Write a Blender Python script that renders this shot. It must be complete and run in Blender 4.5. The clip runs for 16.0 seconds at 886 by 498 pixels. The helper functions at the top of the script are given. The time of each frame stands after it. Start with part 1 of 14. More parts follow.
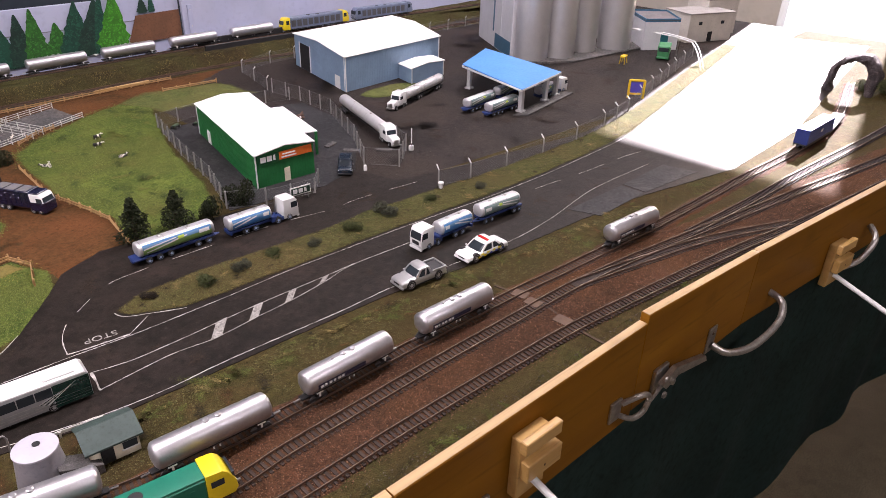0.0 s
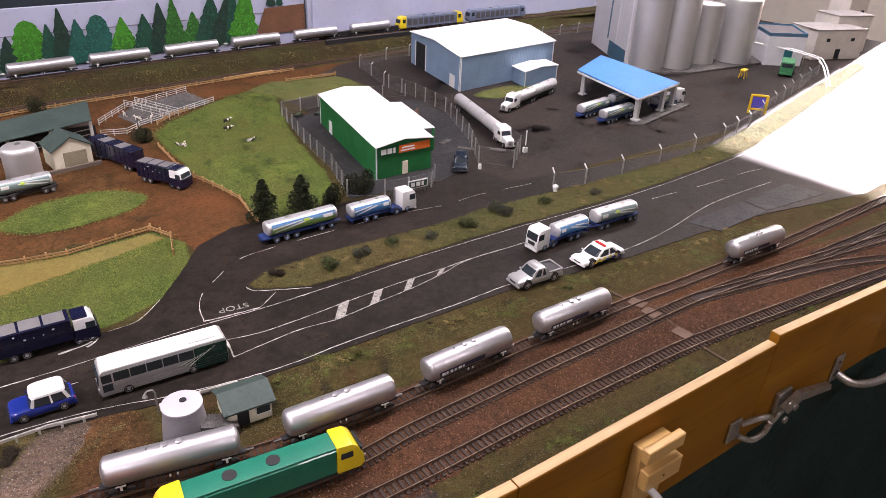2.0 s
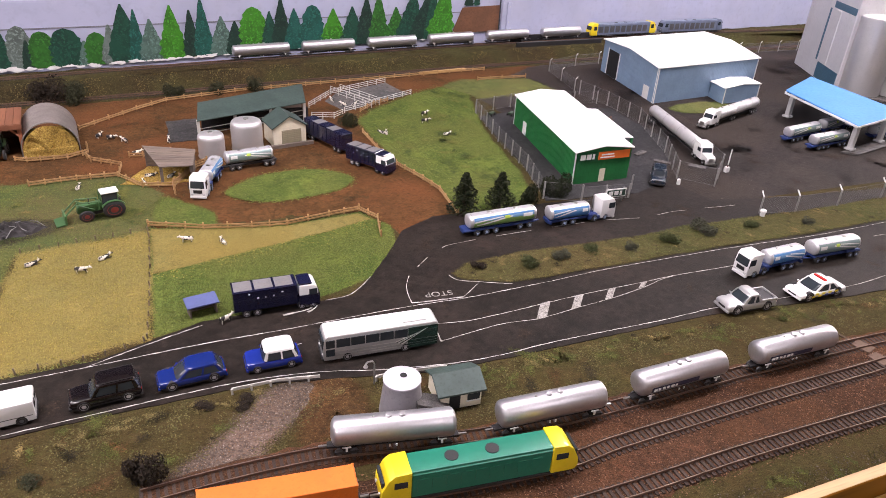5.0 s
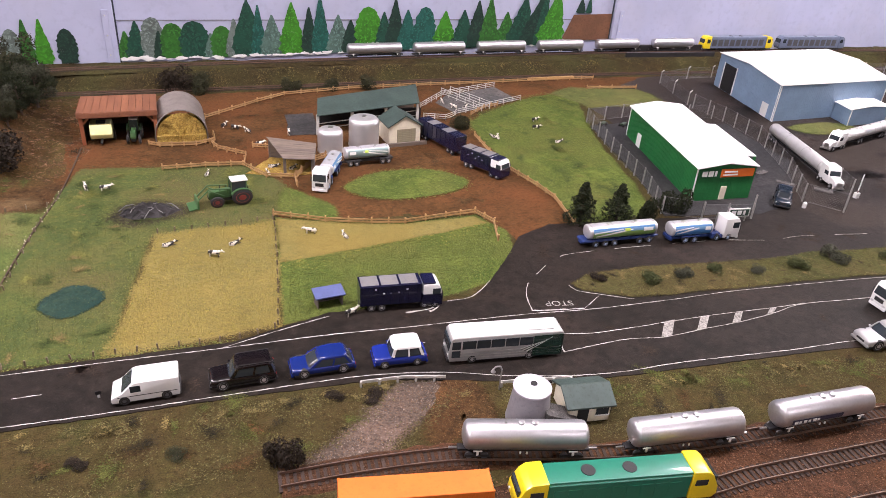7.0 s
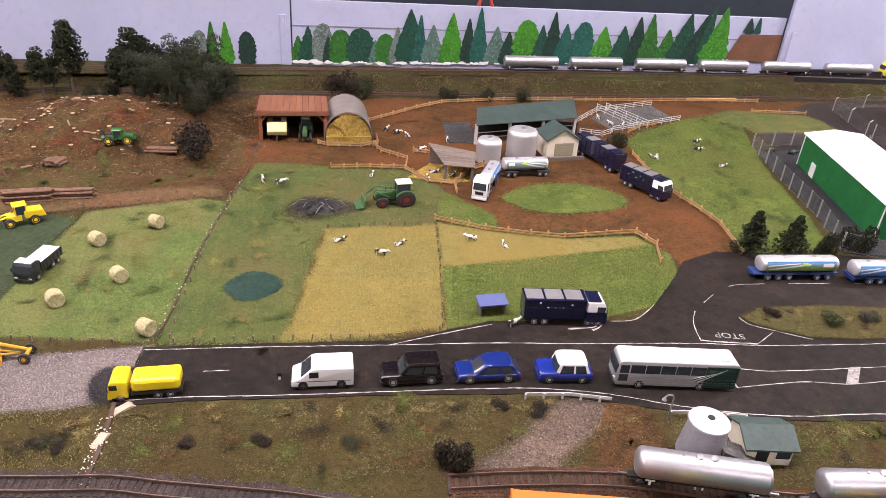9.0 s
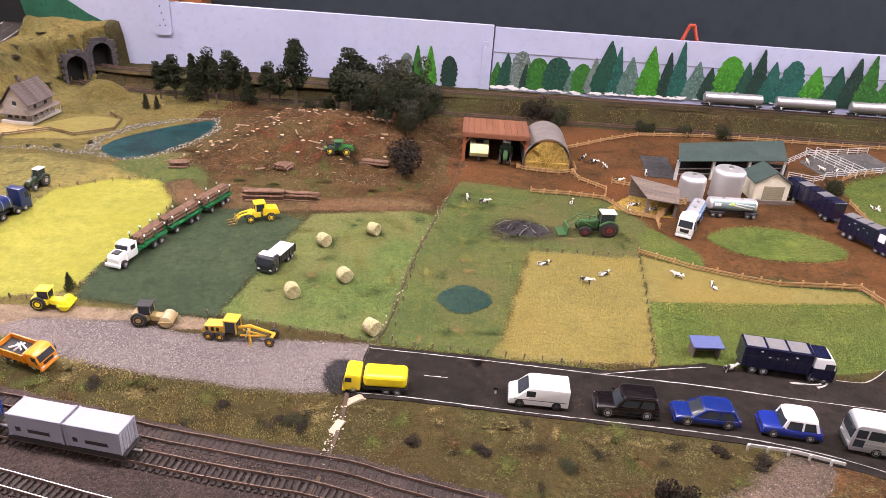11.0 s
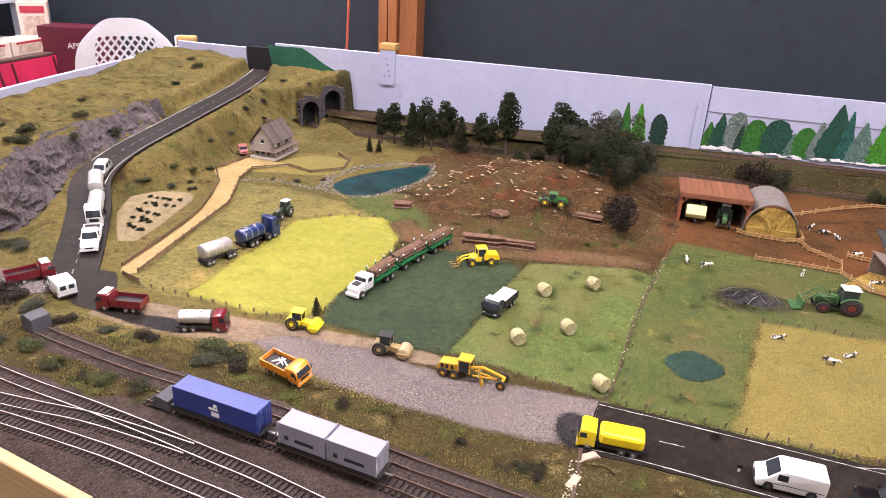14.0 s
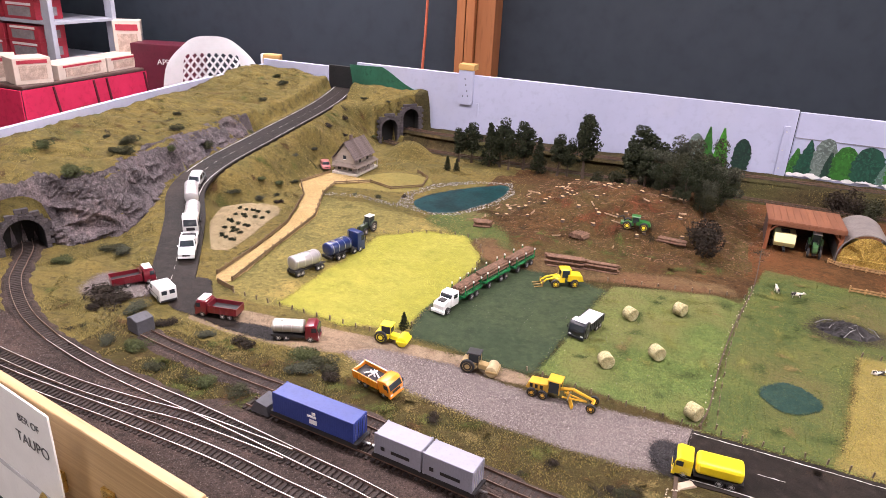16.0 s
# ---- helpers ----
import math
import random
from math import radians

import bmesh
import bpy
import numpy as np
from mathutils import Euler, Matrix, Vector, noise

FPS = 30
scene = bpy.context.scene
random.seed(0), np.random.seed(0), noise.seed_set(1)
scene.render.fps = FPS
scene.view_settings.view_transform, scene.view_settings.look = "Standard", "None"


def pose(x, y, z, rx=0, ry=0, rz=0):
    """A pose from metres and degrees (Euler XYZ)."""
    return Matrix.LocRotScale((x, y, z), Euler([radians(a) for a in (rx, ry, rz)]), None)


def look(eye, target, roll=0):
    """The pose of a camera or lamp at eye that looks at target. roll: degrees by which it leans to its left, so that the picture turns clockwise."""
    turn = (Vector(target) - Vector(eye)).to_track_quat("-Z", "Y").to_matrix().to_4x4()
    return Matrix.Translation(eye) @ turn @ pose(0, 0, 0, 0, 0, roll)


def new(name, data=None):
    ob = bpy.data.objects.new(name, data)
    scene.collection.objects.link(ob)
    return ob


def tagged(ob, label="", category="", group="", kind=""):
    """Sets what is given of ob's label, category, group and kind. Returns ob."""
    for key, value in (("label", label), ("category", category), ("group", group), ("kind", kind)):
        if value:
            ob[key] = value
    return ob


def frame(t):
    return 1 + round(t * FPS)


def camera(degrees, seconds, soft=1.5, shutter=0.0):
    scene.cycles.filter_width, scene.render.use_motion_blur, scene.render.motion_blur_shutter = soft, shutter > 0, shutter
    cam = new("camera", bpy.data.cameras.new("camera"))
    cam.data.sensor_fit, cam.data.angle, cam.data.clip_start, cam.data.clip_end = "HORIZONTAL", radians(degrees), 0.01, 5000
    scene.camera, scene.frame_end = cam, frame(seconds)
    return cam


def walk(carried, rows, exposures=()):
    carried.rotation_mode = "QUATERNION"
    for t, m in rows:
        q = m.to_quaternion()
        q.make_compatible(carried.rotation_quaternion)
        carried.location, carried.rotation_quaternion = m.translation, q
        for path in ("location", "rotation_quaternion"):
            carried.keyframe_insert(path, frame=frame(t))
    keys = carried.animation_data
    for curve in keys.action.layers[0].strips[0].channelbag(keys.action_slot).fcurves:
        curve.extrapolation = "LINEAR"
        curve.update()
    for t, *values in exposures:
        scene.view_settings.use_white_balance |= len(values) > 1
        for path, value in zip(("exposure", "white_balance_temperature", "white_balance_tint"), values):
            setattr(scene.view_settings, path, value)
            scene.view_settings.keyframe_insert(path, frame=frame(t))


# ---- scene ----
cam = camera(65.3, 16.0, 0.85)
PATH = [
    (0, (0.115, 0.07, 0.562), (1.451, 1.208, -0.398), 1.7),
    (0.5, (0.106, 0.076, 0.561), (1.414, 1.249, -0.394), 2.0),
    (1, (0.092, 0.084, 0.561), (1.364, 1.301, -0.388), 2.3),
    (1.5, (0.079, 0.09, 0.56), (1.308, 1.354, -0.385), 2.3),
    (2, (0.062, 0.102, 0.557), (1.239, 1.405, -0.401), 2.7),
    (2.5, (0.044, 0.115, 0.555), (1.167, 1.465, -0.403), 3.0),
    (3, (0.031, 0.128, 0.554), (1.105, 1.516, -0.403), 3.2),
    (3.5, (0.019, 0.136, 0.551), (1.051, 1.556, -0.408), 3.3),
    (4, (0.003, 0.144, 0.548), (0.971, 1.607, -0.412), 3.3),
    (6.5, (-0.077, 0.185, 0.541), (0.66, 1.775, -0.423), 4.4),
    (7, (-0.096, 0.195, 0.539), (0.586, 1.809, -0.426), 4.5),
    (7.5, (-0.11, 0.205, 0.538), (0.512, 1.839, -0.433), 4.3),
    (8, (-0.127, 0.21, 0.537), (0.41, 1.88, -0.423), 3.9),
    (8.5, (-0.141, 0.21, 0.537), (0.322, 1.901, -0.426), 4.0),
    (9, (-0.166, 0.215, 0.533), (0.202, 1.932, -0.424), 4.3),
    (9.5, (-0.193, 0.209, 0.535), (0.08, 1.949, -0.413), 4.0),
    (10, (-0.221, 0.207, 0.537), (-0.057, 1.969, -0.396), 4.0),
    (12.5, (-0.328, 0.191, 0.526), (-0.6, 1.957, -0.371), 3.5),
    (13, (-0.346, 0.185, 0.528), (-0.683, 1.951, -0.349), 3.4),
    (13.5, (-0.364, 0.186, 0.528), (-0.77, 1.946, -0.329), 3.3),
    (14, (-0.375, 0.178, 0.534), (-0.87, 1.935, -0.281), 2.9),
    (14.5, (-0.385, 0.174, 0.536), (-0.949, 1.919, -0.262), 2.7),
    (15, (-0.397, 0.166, 0.536), (-0.981, 1.909, -0.253), 2.9),
    (15.5, (-0.409, 0.16, 0.536), (-1.032, 1.892, -0.247), 2.8),
    (16, (-0.42, 0.153, 0.535), (-1.076, 1.877, -0.239), 2.9),
]
walk(cam, [(t, look(eye, target, roll)) for t, eye, target, roll in PATH], [(0.0, 3.26, 6250, 28.0), (4.0, 3.44, 6250, 28.0), (6.5, 3.58, 6250, 28.0), (8.5, 3.67, 6250, 28.0), (10.0, 3.80, 6250, 28.0), (12.5, 3.84, 6250, 28.0), (16.0, 3.80, 6250, 28.0)])

# ---------------------------------------------------------------- world, sun and lamps
world = bpy.data.worlds.new("sky")
scene.world = world
world.use_nodes = True
wn = world.node_tree.nodes
sky = wn.new("ShaderNodeTexSky")
sky.sky_type, sky.sun_disc = "NISHITA", False
sky.sun_elevation, sky.sun_rotation = radians(25), radians(81)
world.node_tree.links.new(sky.outputs["Color"], wn["Background"].inputs["Color"])
wn["Background"].inputs["Strength"].default_value = 0.1

SUN_FROM = Vector((0.897, 0.130, 0.423))
sun = new("sun", bpy.data.lights.new("sun", "SUN"))
sun.data.energy, sun.data.angle, sun.data.color = 5.0, radians(0.6), (1.0, 0.95, 0.88)
sun.matrix_world = look(SUN_FROM * 20, (0, 0, 0))

FLOOR_Z, CEIL_Z = -0.76, 1.95


def strip_lamp(x, y, length, watts, turn=0):
    lamp = new("unseen_ceiling_strip", bpy.data.lights.new("unseen_ceiling_strip", "AREA"))
    lamp.data.shape, lamp.data.size, lamp.data.size_y = "RECTANGLE", length, 0.22
    lamp.data.energy, lamp.data.color = watts, (1.0, 0.96, 0.90)
    lamp.matrix_world = pose(x, y, CEIL_Z - 0.09, 0, 0, turn)


# assumed overhead strips, out of view; placed and powered to balance brightness
for lx, ly, lw in ((-2.2, 2.45, 6.4), (-1.6, 0.9, 2.4), (-0.5, 0.9, 3.5), (0.9, 0.8, 2.75), (2.6, 1.5, 6.2), (-1.9, -1.0, 3.8), (1.1, -1.4, 2.2)):
    strip_lamp(lx, ly, 1.4, lw)


# ---------------------------------------------------------------- small tools
def thing(name, m, label, category, group="", kind=""):
    ob = new(name)
    ob.empty_display_size = 0.02
    ob.matrix_world = m
    return tagged(ob, label, category, group, kind)


def finish(bm, name, material, smooth=False):
    me = bpy.data.meshes.new(name)
    bm.normal_update()
    bm.to_mesh(me)
    bm.free()
    for m in material if isinstance(material, (list, tuple)) else [material]:
        me.materials.append(m)
    if smooth:
        me.polygons.foreach_set("use_smooth", [True] * len(me.polygons))
        me.set_sharp_from_angle(angle=radians(38))
    return me


def part(name, bm, material, parent=None, label="", smooth=False, m=None):
    ob = new(name, finish(bm, name, material, smooth))
    if parent is not None:
        ob.parent = parent
    if m is not None:
        ob.matrix_local = m
    return tagged(ob, label)


def structure(name, bm, material, label, category="", kind="structure", smooth=False):
    return tagged(part(name, bm, material, None, "", smooth), label, category or name.split("_")[0], "", kind)


def box(bm, x0, x1, y0, y1, z0, z1, bevel=0.0, m=None):
    vs = [bm.verts.new((x, y, z)) for z in (z0, z1) for y in (y0, y1) for x in (x0, x1)]
    fs = [bm.faces.new([vs[i] for i in q]) for q in ((0, 2, 3, 1), (4, 5, 7, 6), (0, 1, 5, 4), (2, 6, 7, 3), (0, 4, 6, 2), (1, 3, 7, 5))]
    if bevel > 0:
        es = list({e for f in fs for e in f.edges})
        r = bmesh.ops.bevel(bm, geom=es, offset=bevel, segments=2 if bevel > 0.0012 else 1, affect="EDGES", profile=0.5)
        vs = list({v for f in r["faces"] for v in f.verts} | {v for v in vs if v.is_valid})
    if m is not None:
        bmesh.ops.transform(bm, matrix=m, verts=vs)
    return vs


def loft(bm, rings, cap=True):
    rows = [[bm.verts.new(p) for p in ring] for ring in rings]
    n = len(rows[0])
    for a, b in zip(rows, rows[1:]):
        for i in range(n):
            bm.faces.new((a[i], a[(i + 1) % n], b[(i + 1) % n], b[i]))
    if cap:
        bm.faces.new(rows[0][::-1])
        bm.faces.new(rows[-1])
    return [v for r in rows for v in r]


def ring(c, axis, r, seg, flat=1.0, start=0.0):
    c, axis = Vector(c), Vector(axis).normalized()
    u = axis.cross((0, 0, 1)) if abs(axis.z) < 0.9 else Vector((1, 0, 0))
    u.normalize()
    w = u.cross(axis)
    return [c + u * (r * math.cos(start + 2 * math.pi * i / seg)) * flat - w * (r * math.sin(start + 2 * math.pi * i / seg)) for i in range(seg)]


def tube(bm, p0, p1, r0, r1=None, seg=8):
    axis = Vector(p1) - Vector(p0)
    return loft(bm, [ring(p0, axis, r0, seg), ring(p1, axis, r0 if r1 is None else r1, seg)])


def lathe(bm, p0, axis, profile, seg=20):
    """A turned shape: profile of (distance along the axis, radius)."""
    axis = Vector(axis).normalized()
    return loft(bm, [ring(Vector(p0) + axis * d, axis, max(r, 1e-5), seg) for d, r in profile])


def prism(bm, outline, y0, y1, m=None):
    """An outline in x and z, drawn out along y."""
    vs = loft(bm, [[(x, y0, z) for x, z in outline], [(x, y1, z) for x, z in outline]])
    if m is not None:
        bmesh.ops.transform(bm, matrix=m, verts=vs)
    return vs


def sweep_strip(bm, pts, width, z0, z1):
    """A flat-sided bar of that width along points (x, y) or (x, y, z)."""
    left, right = [], []
    for i, p in enumerate(pts):
        a, b = pts[max(i - 1, 0)], pts[min(i + 1, len(pts) - 1)]
        d = Vector((b[0] - a[0], b[1] - a[1]))
        n = Vector((-d.y, d.x)).normalized() * width / 2
        h = p[2] if len(p) > 2 else 0.0
        left.append((p[0] + n.x, p[1] + n.y, h))
        right.append((p[0] - n.x, p[1] - n.y, h))
    rings = [[(*a[:2], a[2] + z0), (*b[:2], b[2] + z0), (*b[:2], b[2] + z1), (*a[:2], a[2] + z1)] for a, b in zip(left, right)]
    loft(bm, rings)


def spline(pts, step):
    """Even points along a smooth line through pts."""
    p = [Vector((*q, 0.0)[:3]) for q in pts]
    out = []
    for i in range(len(p) - 1):
        a, b, c, d = p[max(i - 1, 0)], p[i], p[i + 1], p[min(i + 2, len(p) - 1)]
        n = max(2, int((c - b).length / step))
        for k in range(n):
            t = k / n
            out.append(0.5 * (2 * b + (c - a) * t + (2 * a - 5 * b + 4 * c - d) * t * t + (3 * b - a - 3 * c + d) * t ** 3))
    out.append(p[-1])
    return out


def even(pts, step):
    """Points exactly step apart along a line, with their headings."""
    line = spline(pts, step / 2)
    out, left = [], 0.0
    for a, b in zip(line, line[1:]):
        d = (b - a).length
        while left <= d:
            out.append((a + (b - a) * (left / d if d else 0), math.atan2(b.y - a.y, b.x - a.x)))
            left += step
        left -= d
    return out


def inside(poly, x, y):
    x, y = np.asarray(x, float), np.asarray(y, float)
    hit = np.zeros(x.shape, bool)
    for (ax, ay), (bx, by) in zip(poly, poly[1:] + poly[:1]):
        if ay == by:
            continue
        hit ^= ((ay > y) != (by > y)) & (x < (bx - ax) * (y - ay) / (by - ay) + ax)
    return hit


def edge_distance(line, x, y, closed=False):
    x, y = np.asarray(x, float), np.asarray(y, float)
    best = np.full(x.shape, 1e9)
    for a, b in zip(line, line[1:] + (line[:1] if closed else [])):
        dx, dy = b[0] - a[0], b[1] - a[1]
        t = np.clip(((x - a[0]) * dx + (y - a[1]) * dy) / (dx * dx + dy * dy + 1e-12), 0, 1)
        best = np.minimum(best, np.hypot(x - a[0] - t * dx, y - a[1] - t * dy))
    return best


def smooth01(v):
    v = np.clip(v, 0, 1)
    return v * v * (3 - 2 * v)


def value_noise(x, y, size, seed):
    rng = np.random.RandomState(seed)
    g = rng.rand(64, 64)
    u, v = np.asarray(x) / size + 100, np.asarray(y) / size + 100
    i, j = np.floor(u).astype(int), np.floor(v).astype(int)
    fu, fv = smooth01(u - i), smooth01(v - j)
    i, j, k, l = i % 64, j % 64, (i + 1) % 64, (j + 1) % 64
    return (g[i, j] * (1 - fu) + g[k, j] * fu) * (1 - fv) + (g[i, l] * (1 - fu) + g[k, l] * fu) * fv - 0.5


# ---------------------------------------------------------------- materials
def blank(name):
    m = bpy.data.materials.new(name)
    m.use_nodes = True
    return m, m.node_tree.nodes, m.node_tree.links, m.node_tree.nodes["Principled BSDF"]


def noise_node(n, l, scale, detail=3.0, rough=0.6):
    co = n.new("ShaderNodeTexCoord")
    t = n.new("ShaderNodeTexNoise")
    t.inputs["Scale"].default_value, t.inputs["Detail"].default_value, t.inputs["Roughness"].default_value = scale, detail, rough
    l.new(co.outputs["Object"], t.inputs["Vector"])
    return t


def mix_node(n, l, fac, a, b, kind="MIX"):
    x = n.new("ShaderNodeMix")
    x.data_type, x.blend_type = "RGBA", kind
    if hasattr(fac, "is_linked"):
        l.new(fac, x.inputs["Factor"])
    else:
        x.inputs["Factor"].default_value = fac
    for sock, v in ((x.inputs["A"], a), (x.inputs["B"], b)):
        if hasattr(v, "is_linked"):
            l.new(v, sock)
        else:
            sock.default_value = (*v, 1.0)
    return x.outputs["Result"]


def ramp_node(n, l, value, lo, hi):
    r = n.new("ShaderNodeMapRange")
    r.inputs["From Min"].default_value, r.inputs["From Max"].default_value = lo, hi
    l.new(value, r.inputs["Value"])
    return r.outputs["Result"]


def paint(name, colour, rough=0.4, metal=0.0, var=0.12, scale=30.0, bump=0.0, coat=0.0, dirt=None, dirt_amount=0.5, glossy=0.5):
    """A painted, plastic or metal surface with faint grain, wear and dirt."""
    m, n, l, b = blank(name)
    big, fine = noise_node(n, l, scale), noise_node(n, l, scale * 9, 2.0)
    dark = tuple(c * (1 - var) for c in colour)
    light = tuple(min(1.0, c * (1 + var)) for c in colour)
    c = mix_node(n, l, ramp_node(n, l, big.outputs["Fac"], 0.35, 0.65), dark, light)
    c = mix_node(n, l, ramp_node(n, l, fine.outputs["Fac"], 0.52, 0.8), c, tuple(x * (1 - 2 * var) for x in colour))
    if dirt:
        d = noise_node(n, l, scale * 0.6, 5.0, 0.7)
        f = ramp_node(n, l, d.outputs["Fac"], 0.5, 0.5 + 0.35 / max(dirt_amount, 0.05))
        c = mix_node(n, l, f, c, dirt)
    l.new(c, b.inputs["Base Color"])
    b.inputs["Metallic"].default_value = metal
    b.inputs["Coat Weight"].default_value = coat
    b.inputs["Specular IOR Level"].default_value = glossy
    r = n.new("ShaderNodeMapRange")
    r.inputs["To Min"].default_value, r.inputs["To Max"].default_value = rough * 0.8, min(1.0, rough * 1.25)
    l.new(fine.outputs["Fac"], r.inputs["Value"])
    l.new(r.outputs["Result"], b.inputs["Roughness"])
    if bump:
        bp = n.new("ShaderNodeBump")
        bp.inputs["Strength"].default_value, bp.inputs["Distance"].default_value = 0.6, bump
        l.new(fine.outputs["Fac"], bp.inputs["Height"])
        l.new(bp.outputs["Normal"], b.inputs["Normal"])
    return m


def turf(name, a, b2, c, big=14.0, mid=90.0, fine=700.0, bump=0.0012, rough=0.95, speck=None, speck_at=0.66, mottle=1.0, drift=None, feather=False):
    """Ground cover of three colours at three sizes, with a rough relief; feather thins it out where the mesh says so."""
    m, n, l, bs = blank(name)
    n1, n2, n3 = noise_node(n, l, big, 4.0), noise_node(n, l, mid, 3.0), noise_node(n, l, fine, 2.0)
    col = mix_node(n, l, ramp_node(n, l, n1.outputs["Fac"], 0.38, 0.62), a, b2)
    col = mix_node(n, l, ramp_node(n, l, n2.outputs["Fac"], 0.48, 0.7), col, c)
    n0 = noise_node(n, l, big * 0.8, 8.0, 0.78)
    n5 = noise_node(n, l, big * 3.6, 6.0, 0.7)
    worn = tuple(min(0.8, v * (1 + w * mottle)) for v, w in zip(b2, (0.75, 0.55, 0.50)))
    damp = tuple(v * (1 - w * mottle) for v, w in zip(a, (0.50, 0.42, 0.38)))
    col = mix_node(n, l, ramp_node(n, l, n0.outputs["Fac"], 0.52, 0.70), col, worn)
    col = mix_node(n, l, ramp_node(n, l, n0.outputs["Fac"], 0.48, 0.32), col, damp)
    col = mix_node(n, l, ramp_node(n, l, n5.outputs["Fac"], 0.46, 0.28), col, tuple(v * (1 - 0.30 * mottle) for v in damp))
    if drift:
        n6 = noise_node(n, l, 5.0, 3.0, 0.55)
        col = mix_node(n, l, ramp_node(n, l, n6.outputs["Fac"], 0.44, 0.66), col, drift)
    n8 = noise_node(n, l, mid * 2.4, 4.0, 0.7)
    col = mix_node(n, l, ramp_node(n, l, n8.outputs["Fac"], 0.47, 0.29), col, tuple(v * (1 - 0.62 * mottle) for v in a))
    col = mix_node(n, l, ramp_node(n, l, n8.outputs["Fac"], 0.55, 0.75), col, tuple(min(0.8, v * (1 + 0.55 * mottle)) for v in b2))
    half = ramp_node(n, l, n3.outputs["Fac"], 0.3, 0.7)
    dark = mix_node(n, l, 0.62, col, (0.012, 0.010, 0.007))
    col = mix_node(n, l, half, dark, col)
    if speck:
        n4 = noise_node(n, l, fine * 1.7, 1.0)
        col = mix_node(n, l, ramp_node(n, l, n4.outputs["Fac"], speck_at, speck_at + 0.06), col, speck)
    l.new(col, bs.inputs["Base Color"])
    bs.inputs["Roughness"].default_value = rough
    bs.inputs["Specular IOR Level"].default_value = 0.10
    bp = n.new("ShaderNodeBump")
    bp.inputs["Strength"].default_value, bp.inputs["Distance"].default_value = 0.9, bump
    add = n.new("ShaderNodeMath")
    l.new(n2.outputs["Fac"], add.inputs[0])
    l.new(n3.outputs["Fac"], add.inputs[1])
    l.new(add.outputs[0], bp.inputs["Height"])
    l.new(bp.outputs["Normal"], bs.inputs["Normal"])
    if feather:
        at = n.new("ShaderNodeAttribute")
        at.attribute_name = "fade"
        n7 = noise_node(n, l, 520.0, 4.0, 0.8)
        span = n.new("ShaderNodeMapRange")
        span.inputs["From Min"].default_value, span.inputs["From Max"].default_value = 0.30, 0.70
        span.inputs["To Min"].default_value, span.inputs["To Max"].default_value = 0.02, 0.98
        l.new(n7.outputs["Fac"], span.inputs["Value"])
        keep = n.new("ShaderNodeMath")
        keep.operation = "GREATER_THAN"
        l.new(span.outputs["Result"], keep.inputs[0])
        l.new(at.outputs["Fac"], keep.inputs[1])
        l.new(keep.outputs[0], bs.inputs["Alpha"])
    return m


def grained(name, a, b2, rough=0.55, stretch=(4.0, 40.0, 40.0), bump=0.0006, coat=0.0):
    """Wood with its grain along x of the mesh."""
    m, n, l, bs = blank(name)
    co, mp = n.new("ShaderNodeTexCoord"), n.new("ShaderNodeMapping")
    mp.inputs["Scale"].default_value = stretch
    l.new(co.outputs["Object"], mp.inputs["Vector"])
    t, w = n.new("ShaderNodeTexNoise"), n.new("ShaderNodeTexNoise")
    t.inputs["Scale"].default_value, t.inputs["Detail"].default_value = 1.0, 6.0
    w.inputs["Scale"].default_value, w.inputs["Detail"].default_value = 4.0, 4.0
    l.new(mp.outputs["Vector"], t.inputs["Vector"])
    l.new(mp.outputs["Vector"], w.inputs["Vector"])
    c = mix_node(n, l, ramp_node(n, l, t.outputs["Fac"], 0.35, 0.65), a, b2)
    c = mix_node(n, l, ramp_node(n, l, w.outputs["Fac"], 0.55, 0.8), c, tuple(x * 0.6 for x in a))
    st = noise_node(n, l, 9.0, 4.0)
    c = mix_node(n, l, ramp_node(n, l, st.outputs["Fac"], 0.62, 0.9), c, tuple(x * 0.5 for x in b2))
    oi = n.new("ShaderNodeObjectInfo")
    c = mix_node(n, l, ramp_node(n, l, oi.outputs["Random"], 0.0, 2.6), c, tuple(x * 0.55 for x in a))
    l.new(c, bs.inputs["Base Color"])
    bs.inputs["Roughness"].default_value, bs.inputs["Coat Weight"].default_value = rough, coat
    bp = n.new("ShaderNodeBump")
    bp.inputs["Strength"].default_value, bp.inputs["Distance"].default_value = 0.5, bump
    l.new(w.outputs["Fac"], bp.inputs["Height"])
    l.new(bp.outputs["Normal"], bs.inputs["Normal"])
    return m


def varied(name, a, b2, rough=0.9, per="island"):
    """Many small pieces in one mesh, each a little different."""
    m, n, l, bs = blank(name)
    g = n.new("ShaderNodeNewGeometry") if per == "island" else n.new("ShaderNodeObjectInfo")
    v = g.outputs["Random Per Island"] if per == "island" else g.outputs["Random"]
    c = mix_node(n, l, v, a, b2)
    t = noise_node(n, l, 500.0, 2.0)
    c = mix_node(n, l, ramp_node(n, l, t.outputs["Fac"], 0.45, 0.75), c, tuple(x * 0.55 for x in a))
    l.new(c, bs.inputs["Base Color"])
    bs.inputs["Roughness"].default_value = rough
    bs.inputs["Specular IOR Level"].default_value = 0.25
    return m


def window_glass(name, colour=(0.02, 0.025, 0.03)):
    m, n, l, b = blank(name)
    t = noise_node(n, l, 60.0)
    l.new(mix_node(n, l, t.outputs["Fac"], colour, tuple(c * 1.8 for c in colour)), b.inputs["Base Color"])
    b.inputs["Roughness"].default_value = 0.08
    return m


